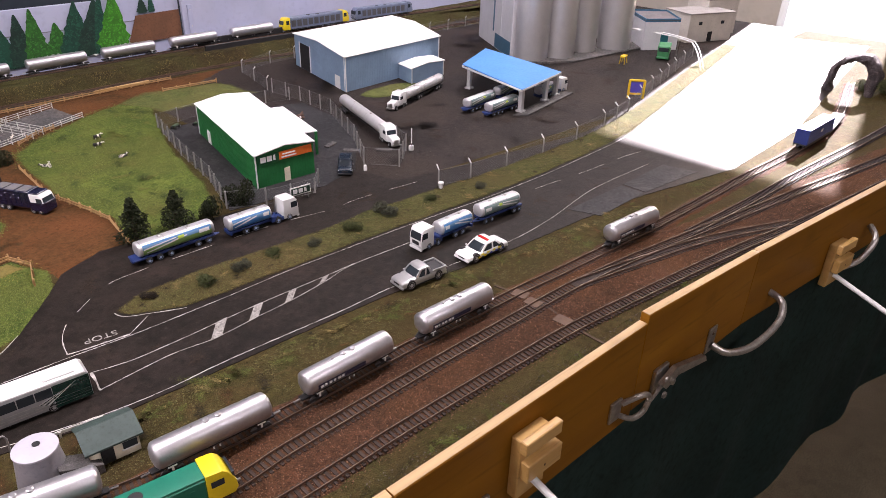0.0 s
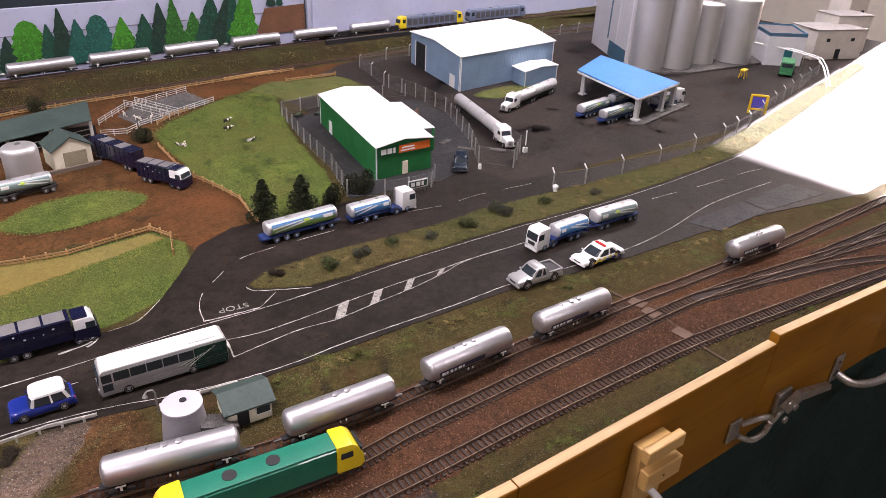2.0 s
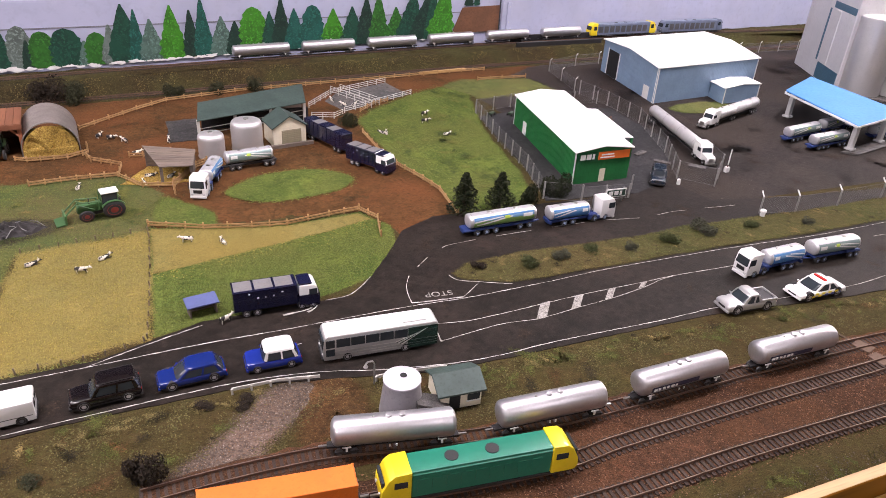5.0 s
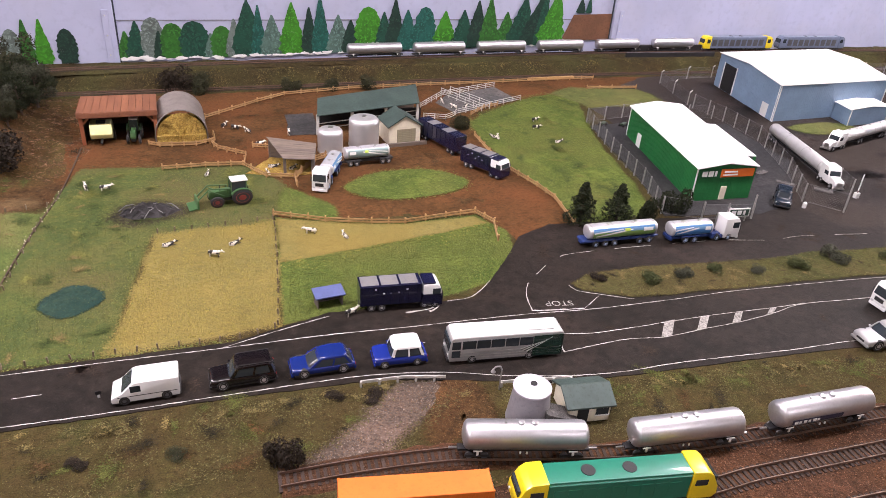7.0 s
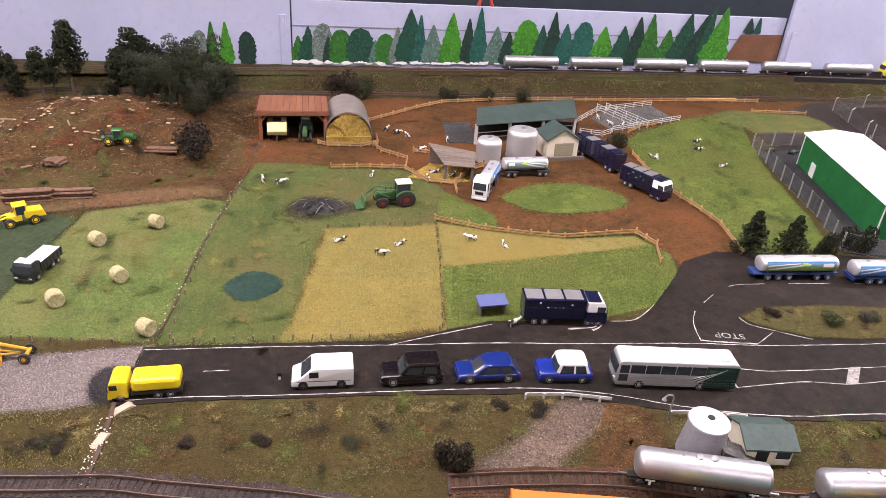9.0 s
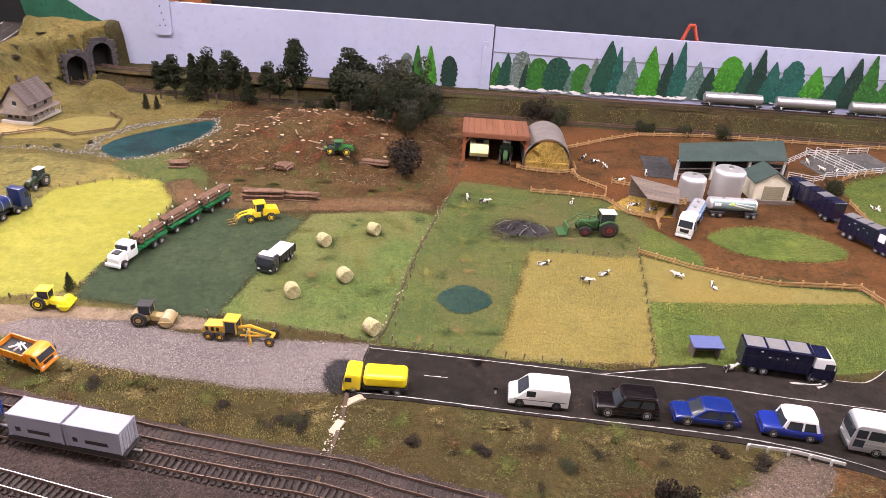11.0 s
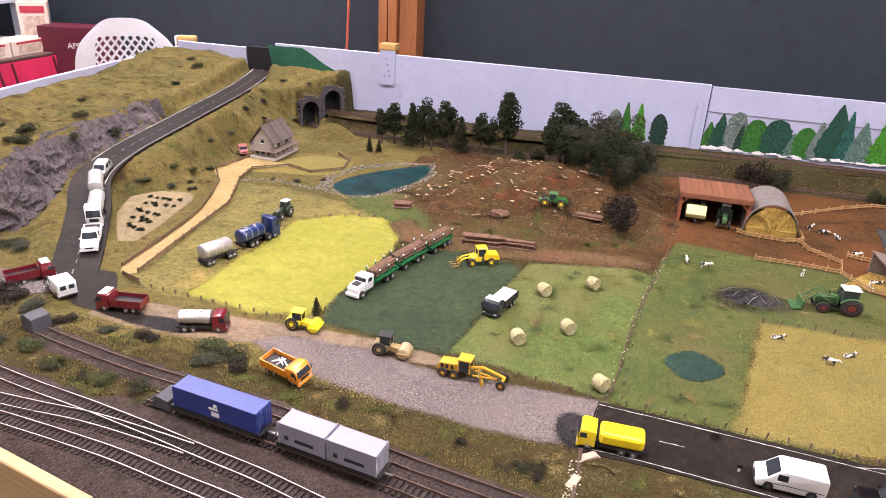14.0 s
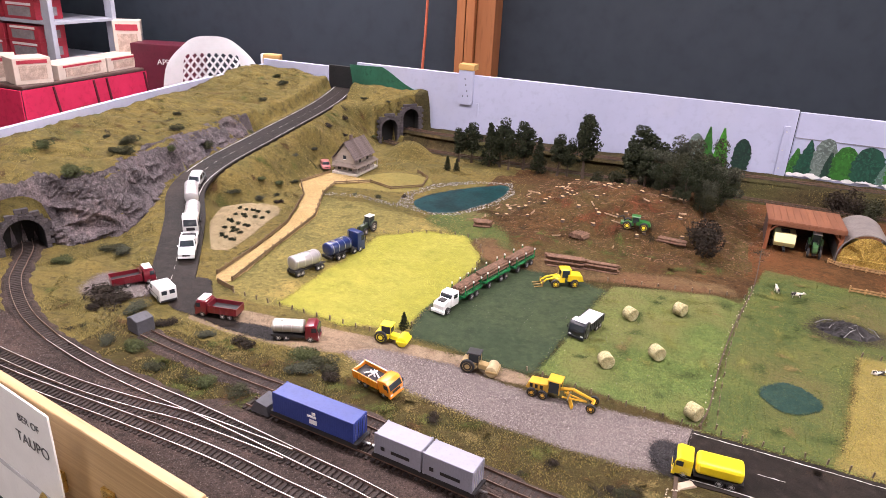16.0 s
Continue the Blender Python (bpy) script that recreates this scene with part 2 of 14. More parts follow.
ASPHALT = turf("asphalt", (0.018, 0.0140, 0.0122), (0.028, 0.0215, 0.0185), (0.013, 0.0102, 0.009), 6.0, 34.0, 900.0, 0.0003, 0.55, (0.06, 0.055, 0.052), 0.74, feather=True)
YARD = turf("yard_asphalt", (0.025, 0.0200, 0.0185), (0.046, 0.036, 0.032), (0.014, 0.011, 0.0105), 5.0, 40.0, 900.0, 0.0006, 0.6, (0.09, 0.08, 0.075), 0.73, drift=(0.040, 0.030, 0.024))
PATCH = turf("new_asphalt_patch", (0.038, 0.038, 0.041), (0.050, 0.050, 0.053), (0.031, 0.031, 0.034), 8.0, 70.0, 900.0, 0.0002, 0.6)
LINE = paint("road_line_paint", (0.44, 0.42, 0.39), 0.85, var=0.35, scale=140.0, dirt=(0.03, 0.026, 0.024), dirt_amount=0.9)
RED_DIRT = turf("red_dirt", (0.099, 0.044, 0.014), (0.134, 0.065, 0.022), (0.063, 0.028, 0.010), 9.0, 70.0, 800.0, 0.0008, 0.95, (0.28, 0.15, 0.08), 0.72, mottle=0.8, drift=(0.165, 0.062, 0.021), feather=True)
SCRUB = turf("verge_scrub", (0.078, 0.054, 0.018), (0.058, 0.056, 0.016), (0.112, 0.078, 0.029), 16.0, 70.0, 600.0, 0.0026, 0.95, (0.26, 0.22, 0.11), 0.70, drift=(0.070, 0.048, 0.017))
VERGE_TURF = turf("verge_turf", (0.090, 0.085, 0.026), (0.070, 0.080, 0.023), (0.128, 0.108, 0.040), 18.0, 80.0, 700.0, 0.0022, 0.95, (0.30, 0.27, 0.15), 0.70, drift=(0.108, 0.082, 0.030), feather=True)
GRASS_LUSH = turf("lush_paddock", (0.094, 0.146, 0.026), (0.130, 0.176, 0.034), (0.068, 0.100, 0.020), 12.0, 90.0, 700.0, 0.0018, 0.95, (0.32, 0.35, 0.12), 0.68, 0.9, drift=(0.128, 0.146, 0.034), feather=True)
STRAW = turf("dry_hill_grass", (0.200, 0.149, 0.041), (0.140, 0.121, 0.037), (0.086, 0.067, 0.028), 10.0, 80.0, 700.0, 0.0018, 0.95, (0.46, 0.36, 0.16), 0.70)
CLAY = turf("clay_slope", (0.088, 0.042, 0.016), (0.112, 0.060, 0.022), (0.046, 0.027, 0.012), 9.0, 60.0, 600.0, 0.0022, 0.95, (0.36, 0.26, 0.13), 0.70, drift=(0.108, 0.080, 0.026), feather=True)
BANK = turf("embankment_earth", (0.055, 0.039, 0.016), (0.072, 0.052, 0.021), (0.030, 0.022, 0.011), 14.0, 60.0, 500.0, 0.0030, 0.95, (0.23, 0.20, 0.11), 0.71, drift=(0.076, 0.074, 0.024))
GRASS = turf("pasture_green", (0.112, 0.142, 0.040), (0.150, 0.168, 0.050), (0.088, 0.104, 0.032), 12.0, 90.0, 900.0, 0.0012, 0.95, (0.26, 0.26, 0.11), 0.71, 0.7, drift=(0.170, 0.150, 0.052), feather=True)
GRASS_DARK = turf("pasture_bluish", (0.076, 0.112, 0.033), (0.104, 0.132, 0.033), (0.134, 0.142, 0.036), 10.0, 70.0, 900.0, 0.0012, 0.95, (0.24, 0.23, 0.11), 0.71, 0.6, drift=(0.140, 0.122, 0.046), feather=True)
GRASS_LIGHT = turf("paddock_light_green", (0.104, 0.158, 0.039), (0.136, 0.184, 0.048), (0.082, 0.118, 0.031), 12.0, 90.0, 900.0, 0.0012, 0.95, (0.31, 0.31, 0.14), 0.70, 0.6, drift=(0.200, 0.182, 0.066), feather=True)
GRASS_YELLOW = turf("field_ochre", (0.270, 0.212, 0.058), (0.250, 0.212, 0.066), (0.205, 0.180, 0.054), 11.0, 80.0, 900.0, 0.0014, 0.95, (0.38, 0.31, 0.13), 0.70, 0.5, drift=(0.285, 0.215, 0.056), feather=True)
GRASS_LIME = turf("field_lime", (0.325, 0.315, 0.046), (0.35, 0.335, 0.060), (0.255, 0.255, 0.042), 7.0, 40.0, 900.0, 0.0006, 0.95, mottle=0.28, feather=True)
GRASS_OLIVE = turf("field_olive", (0.20, 0.17, 0.052), (0.235, 0.195, 0.06), (0.165, 0.145, 0.045), 8.0, 50.0, 900.0, 0.0009, 0.95, feather=True)
GRASS_DEEP = turf("field_dark_green", (0.040, 0.062, 0.032), (0.050, 0.072, 0.034), (0.032, 0.047, 0.026), 7.0, 50.0, 900.0, 0.0006, 0.9, mottle=0.5, feather=True)
BALLAST_RED = turf("rusty_ballast", (0.072, 0.031, 0.015), (0.096, 0.045, 0.024), (0.042, 0.020, 0.012), 10.0, 120.0, 520.0, 0.0016, 0.9, (0.18, 0.12, 0.09), 0.68, drift=(0.105, 0.044, 0.016))
BALLAST_GREY = turf("oily_ballast", (0.054, 0.038, 0.033), (0.082, 0.058, 0.050), (0.036, 0.026, 0.023), 8.0, 120.0, 520.0, 0.0016, 0.9, (0.15, 0.12, 0.11), 0.69)
GRAVEL = turf("pale_gravel", (0.168, 0.136, 0.128), (0.205, 0.170, 0.158), (0.132, 0.104, 0.096), 10.0, 120.0, 480.0, 0.0016, 0.9, (0.42, 0.38, 0.36), 0.64, mottle=0.4, feather=True)
LANE = turf("clay_lane", (0.43, 0.30, 0.125), (0.48, 0.345, 0.155), (0.37, 0.26, 0.115), 10.0, 70.0, 900.0, 0.0005, 0.95, mottle=0.3, feather=True)
EARTH = turf("pale_earth", (0.26, 0.19, 0.125), (0.31, 0.23, 0.15), (0.20, 0.14, 0.09), 9.0, 60.0, 800.0, 0.0008, 0.95, (0.42, 0.35, 0.25), 0.7, mottle=0.5, feather=True)
TAR_STONE = turf("black_gravel", (0.022, 0.020, 0.021), (0.040, 0.036, 0.036), (0.013, 0.012, 0.012), 20.0, 150.0, 500.0, 0.002, 0.6, (0.13, 0.12, 0.12), 0.7, feather=True)
ROCK = turf("cliff_rock", (0.105, 0.088, 0.094), (0.160, 0.136, 0.140), (0.062, 0.052, 0.057), 12.0, 60.0, 260.0, 0.005, 0.75, (0.30, 0.26, 0.25), 0.72, 0.8)
WATER = paint("painted_water", (0.007, 0.034, 0.036), 0.35, var=0.5, scale=18.0, glossy=0.12)
MUD_POND = turf("dark_pond_paint", (0.016, 0.050, 0.040), (0.026, 0.062, 0.046), (0.036, 0.070, 0.042), 12.0, 90.0, 900.0, 0.0010, 0.8, (0.09, 0.12, 0.08), 0.72, 0.4, feather=True)
CONCRETE = turf("concrete_slab", (0.135, 0.128, 0.125), (0.165, 0.155, 0.150), (0.11, 0.104, 0.10), 9.0, 60.0, 800.0, 0.0003, 0.85)
PLY = grained("varnished_plywood", (0.215, 0.086, 0.005), (0.290, 0.124, 0.007), 0.5, (2.2, 26.0, 26.0), 0.0003, 0.12)
PLY_EDGE = grained("plywood_edge", (0.42, 0.27, 0.12), (0.54, 0.37, 0.18), 0.6, (3.0, 90.0, 260.0), 0.0004)
PINE = grained("pine_block", (0.52, 0.30, 0.09), (0.60, 0.37, 0.13), 0.45, (6.0, 60.0, 60.0), 0.0004, 0.2)
CURTAIN = paint("green_curtain", (0.014, 0.040, 0.035), 0.9, var=0.25, scale=8.0)
BOARD_WHITE = paint("painted_backboard", (0.40, 0.42, 0.56), 0.55, var=0.05, scale=6.0, dirt=(0.50, 0.46, 0.42), dirt_amount=0.25)
PLY.node_tree.nodes["Principled BSDF"].inputs["Specular IOR Level"].default_value = 0.12
PLY.node_tree.nodes["Principled BSDF"].inputs["Coat Weight"].default_value = 0.04
PLOT_EARTH = turf("orchard_earth", (0.29, 0.225, 0.125), (0.34, 0.27, 0.155), (0.22, 0.17, 0.09), 9.0, 60.0, 800.0, 0.0008, 0.95, (0.42, 0.36, 0.25), 0.7, mottle=0.5, feather=True)
STEEL = paint("bare_steel", (0.55, 0.54, 0.52), 0.32, 1.0, 0.15, 40.0)
RAIL_SIDE = paint("rusty_rail", (0.13, 0.075, 0.05), 0.7, 0.2, 0.2, 60.0)
RAIL_TOP = paint("polished_rail_head", (0.30, 0.27, 0.25), 0.46, 1.0, 0.18, 60.0)
SLEEPER = varied("dark_sleeper", (0.034, 0.024, 0.020), (0.062, 0.042, 0.033), 0.85, "object")

# ---------------------------------------------------------------- the hall
def room():
    x0, x1, y0, y1 = -6.2, 4.3, -3.6, 2.95
    wall = paint("dark_slate_wall", (0.019, 0.028, 0.040), 0.7, var=0.08, scale=1.5)
    pale = paint("cream_hall_wall", (0.46, 0.43, 0.37), 0.8, var=0.06, scale=1.5)
    b = bmesh.new()
    box(b, x0, x1, y1, y1 + 0.15, FLOOR_Z, CEIL_Z)
    structure("wall_north", b, wall, "dark slate-grey painted hall wall", "wall")
    b = bmesh.new()
    box(b, x0, x1, y0 - 0.15, y0, FLOOR_Z, CEIL_Z)
    structure("wall_south", b, pale, "plain cream painted hall wall", "wall")
    b = bmesh.new()
    box(b, x0 - 0.15, x0, y0 - 0.15, y1 + 0.15, FLOOR_Z, CEIL_Z)
    structure("wall_west", b, pale, "plain cream painted end wall", "wall")
    # unseen east wall, added to block the low sun; opening fitted to the patch
    b = bmesh.new()
    oy0, oy1, oz1 = 0.70, 1.27, 1.335
    box(b, x1, x1 + 0.15, y0 - 0.15, oy0, FLOOR_Z, CEIL_Z)
    box(b, x1, x1 + 0.15, oy1, y1 + 0.15, FLOOR_Z, CEIL_Z)
    box(b, x1, x1 + 0.15, oy0, oy1, oz1, CEIL_Z)
    structure("wall_east", b, pale, "unseen cream end wall added to shape the sun, with an opening", "wall")
    b = bmesh.new()
    box(b, x0, x1, y0, y1, FLOOR_Z - 0.1, FLOOR_Z)
    structure("floor", b, turf("hall_carpet", (0.16, 0.13, 0.085), (0.19, 0.155, 0.10), (0.13, 0.105, 0.07), 2.0, 30.0, 300.0, 0.002, mottle=0.15), "plain fawn hall carpet floor", "floor")
    b = bmesh.new()
    box(b, x0 - 0.15, x1 + 0.15, y0 - 0.15, y1 + 0.15, CEIL_Z, CEIL_Z + 0.1)
    structure("ceiling", b, paint("ceiling_paint", (0.72, 0.71, 0.68), 0.8, var=0.04, scale=1.0), "plain white hall ceiling", "ceiling")
    b = bmesh.new()
    box(b, x1 + 0.15, 60, -60, 60, FLOOR_Z - 0.14, FLOOR_Z - 0.1)
    structure("ground_outside", b, turf("outside_paving", (0.30, 0.29, 0.27), (0.36, 0.35, 0.33), (0.24, 0.23, 0.22), 1.0, 10.0, 100.0, mottle=0.2), "pale paving beyond the end wall's added opening", "ground")


room()

# ---------------------------------------------------------------- lie of the land
FRONT = [(-2.0, 0.765), (-1.16, 0.617), (-0.795, 0.550), (0.0, 0.455), (0.43, 0.400), (0.845, 0.356), (1.16, 0.322), (1.75, 0.215), (3.5, -0.10)]
ROAD_UP = [(-1.215, 0.955, 0.0), (-1.275, 1.045, 0.006), (-1.365, 1.175, 0.030), (-1.455, 1.290, 0.047), (-1.484, 1.415, 0.067), (-1.493, 1.645, 0.090), (-1.533, 2.000, 0.110), (-1.615, 2.320, 0.126)]
PLATEAU = [(-2.2, 0.86), (-1.606, 0.86), (-1.544, 1.004), (-1.505, 1.030), (-1.462, 1.10), (-1.470, 1.20), (-1.520, 1.30), (-1.545, 1.42), (-1.560, 1.65), (-1.588, 2.0), (-1.655, 2.33), (-2.2, 2.33)]
MOUND = [(-0.90, 1.52), (-0.84, 1.74), (-0.78, 1.98), (-0.28, 1.99), (-0.235, 1.72), (-0.30, 1.50), (-0.60, 1.47)]
EAST_HILL = [(2.46, 0.22), (2.475, 0.442), (2.60, 0.455), (2.85, 0.45), (3.3, 0.40), (3.5, -0.1), (2.6, 0.05)]
BRIDGE_HILL = [(-1.384, 2.010), (-1.42, 1.915), (-1.55, 1.90), (-1.62, 2.33), (-1.262, 2.33), (-1.262, 2.156)]


def front_y(x):
    return np.interp(x, [p[0] for p in FRONT], [p[1] for p in FRONT])


PLOT = [(-1.235, 1.135), (-1.248, 1.24), (-1.285, 1.385), (-1.365, 1.385), (-1.40, 1.33), (-1.36, 1.24), (-1.262, 1.125)]


def ground_height(x, y):
    x, y = np.asarray(x, float), np.asarray(y, float)
    h = np.full(x.shape, -0.0030) + 0.0016 * value_noise(x, y, 0.03, 3)
    rough = value_noise(x, y, 0.05, 5) * 0.6 + value_noise(x, y, 0.018, 6) * 0.4
    # embankment along the back
    bank = smooth01((y - 2.045) / 0.05) * (x > -1.45)
    h = np.maximum(h, 0.033 * bank + rough * 0.006 * bank - 0.003)
    # side of the climbing road
    dr = edge_distance([p[:2] for p in ROAD_UP], x, y)
    best, hz = np.full(x.shape, 1e9), np.zeros(x.shape)
    for p in spline(ROAD_UP, 0.03):
        d = np.hypot(x - p.x, y - p.y)
        hz = np.where(d < best, p.z, hz)
        best = np.minimum(best, d)
    side = hz * (1 - smooth01((dr - 0.042) / np.where(y > 1.75, 0.16, 0.11)))
    h = np.maximum(h, side - 0.004 + rough * 0.012 * smooth01((dr - 0.05) / 0.05) * smooth01(hz / 0.03) * smooth01((0.25 - dr) / 0.1))
    # plateau above the cliff
    dp = np.where(inside(PLATEAU, x, y), edge_distance(PLATEAU, x, y, True), 0)
    craggy = value_noise(x, y, 0.035, 8) * 0.5 + value_noise(x, y, 0.014, 9) * 0.5
    top = 0.118 + 0.038 * np.clip((dp - 0.05) / 0.25, 0, 1) + rough * 0.016 + 0.034 * smooth01((y - 1.70) / 0.45)
    ledge = value_noise(x, y, 0.06, 14) * 0.9
    rise = smooth01(dp / np.where(y > 1.85, 0.022, 0.055) + (craggy * 0.8 + ledge * 0.6) * (dp > 0.004))
    h = np.where(dp > 0, np.maximum(h, hz * 0 + h + (top - h) * rise), h)
    # hill over the rail tunnels at the back
    db = np.where(inside(BRIDGE_HILL, x, y), edge_distance(BRIDGE_HILL, x, y, True), 0)
    u, v = (x + 1.318) * -0.766 + (y - 2.081) * 0.643, (x + 1.318) * 0.643 + (y - 2.081) * 0.766
    h = np.maximum(h, (0.110 + rough * 0.016 + 0.034 * smooth01((y - 2.06) / 0.12)) * smooth01(db / np.where(v > -0.078, 0.012, 0.075)))
    # mouths of the twin tunnels at the back
    h = np.where((u > -0.006) & (u < 0.034) & ((np.abs(v + 0.036) < 0.031) | (np.abs(v - 0.036) < 0.031)), np.minimum(h, -0.003), h)
    # earth heap beside the farmhouse
    h = np.maximum(h, 0.045 * smooth01(1.15 - np.hypot((x + 1.225) / 0.085, (y - 1.955) / 0.06)) + rough * 0.010 - 0.006)
    dm = np.where(inside(MOUND, x, y), edge_distance(MOUND, x, y, True), 0)
    h = np.maximum(h, 0.066 * smooth01(dm / 0.24) + rough * 0.026 * smooth01(dm / 0.06) - 0.003)
    de = np.where(inside(EAST_HILL, x, y), edge_distance(EAST_HILL, x, y, True), 0)
    h = np.maximum(h, 0.105 * smooth01(de / 0.09) + rough * 0.01 * smooth01(de / 0.04) - 0.003)
    # level ground round the farmhouse
    dh = np.hypot(x + 1.345, y - 1.735)
    h = np.where(dh < 0.10, np.minimum(h, np.maximum(0.002, (dh - 0.055) * 1.6)), h)
    # mouth of the western tunnel
    u, v = (x + 1.551) * -0.914 + (y - 0.972) * 0.407, (x + 1.551) * 0.407 + (y - 0.972) * 0.914
    h = np.where((u > -0.004) & (u < 0.045) & (np.abs(v + 0.004) < 0.040), np.minimum(h, -0.003), h)
    # levelled orchard plot
    do = np.where(inside(PLOT, x, y), 0.0, edge_distance(PLOT, x, y, True))
    h = np.where((do < 0.10) & (h < 0.09), np.minimum(h, -0.001 + do * 0.95), h)
    return np.where(dr < 0.040, np.minimum(h, hz - 0.003), h)


def terrain():
    step = 0.0075
    xs, us = np.arange(-1.90, 3.45, step), np.linspace(0, 1, 245)
    X = np.repeat(xs[:, None], len(us), 1)
    F = front_y(xs)[:, None] + 0.004
    Y = F + (2.20 - F) * us[None]
    Z = ground_height(X, Y)
    Z = np.where(X < np.interp(Y, [0.76, 1.11, 1.55, 2.27], [-1.748, -1.778, -1.835, -1.908]), -0.03, Z)
    nx, ny = X.shape
    verts = np.stack([X, Y, Z], -1).reshape(-1, 3)
    i, j = np.meshgrid(np.arange(nx - 1), np.arange(ny - 1), indexing="ij")
    a = (i * ny + j).ravel()
    faces = np.stack([a, a + ny, a + ny + 1, a + 1], -1)
    me = bpy.data.meshes.new("ground")
    me.from_pydata(verts.tolist(), [], faces.tolist())
    for m in (SCRUB, STRAW, ROCK, BANK, CLAY, RED_DIRT, YARD):
        me.materials.append(m)
    cx, cy = verts[faces].mean(1)[:, 0], verts[faces].mean(1)[:, 1]
    fz = verts[faces][:, :, 2]
    slope = (fz.max(1) - fz.min(1)) / step
    kind = np.zeros(len(faces), int)
    wob = value_noise(cx, cy, 0.03, 12) * 0.05
    kind[(cx + wob < -0.86) & (cy + wob > 1.35) | (cx + wob < -1.20)] = 1
    kind[(cx + wob < -0.63) & (cy + wob * 0.5 > 0.855) & (cy < 1.1)] = 1
    kind[(cy + wob * 0.4 > 2.0) & (cx > -1.3)] = 3
    kind[inside([(-0.98, 1.38), (-0.9, 1.99), (-0.24, 1.99), (-0.26, 1.40), (-0.62, 1.345)], cx + wob, cy + wob)] = 4
    kind[inside([(-0.30, 1.46), (-0.30, 2.03), (1.30, 2.05), (1.35, 1.88), (0.95, 1.87), (0.62, 1.75), (0.58, 1.10), (0.42, 1.06), (0.40, 1.20), (0.05, 1.26), (0.0, 1.52)], cx + wob * 0.3, cy + wob * 0.3)] = 5
    kind[inside([(0.93, 1.0), (0.95, 1.80), (1.30, 2.0), (3.45, 2.06), (3.45, 0.9), (1.9, 0.88)], cx, cy)] = 6
    west = inside(PLATEAU, cx, cy)
    kind[west & (slope > 0.95) & (cy + wob < 1.72)] = 2
    me.polygons.foreach_set("material_index", kind.astype(np.int32))
    me.polygons.foreach_set("use_smooth", [True] * len(faces))
    ob = new("ground", me)
    return tagged(ob, "modelled scenery ground with scrub, dry hills, rock and bare earth", "ground", "", "structure")


terrain()


def cliff():
    """The rock face above the climbing road: a folded sheet with many facets."""
    edge = spline(PLATEAU[2:9], 0.0035)
    rows = []
    n = 40
    for i, p in enumerate(edge):
        a, b = edge[max(i - 3, 0)], edge[min(i + 3, len(edge) - 1)]
        d = (b - a).normalized()
        out = Vector((d.y, -d.x, 0))
        foot = p + out * 0.012
        z0 = float(ground_height([foot.x], [foot.y])[0]) - 0.006
        top = 0.120 + 0.018 * float(value_noise(i * 0.0035, 0.0, 0.05, 71))
        row = []
        for k in range(n):
            v = k / (n - 1)
            z = z0 + (top - z0) * v
            s = i * 0.0035
            fold = abs(float(value_noise(s + z * 0.7, z * 1.6, 0.042, 72))) * 0.046 + abs(float(value_noise(s - z, z * 1.3, 0.014, 73))) * 0.022 + float(value_noise(s, z, 0.005, 74)) * 0.005
            q = p - out * (0.050 * v ** 0.9) + out * (0.010 - fold + 0.004 * math.sin(v * 9.0 + s * 30)) * (1 - 0.5 * v)
            row.append((q.x, q.y, z))
        rows.append(row)
    verts = [q for row in rows for q in row]
    faces = [(i * n + k, i * n + k + 1, (i + 1) * n + k + 1, (i + 1) * n + k) for i in range(len(rows) - 1) for k in range(n - 1)]
    me = bpy.data.meshes.new("cliff_face")
    me.from_pydata(verts, [], faces)
    me.materials.append(ROCK)
    return tagged(new("cliff_face", me), "craggy dark grey plaster cliff above the climbing road", "cliff", "", "structure")


cliff()


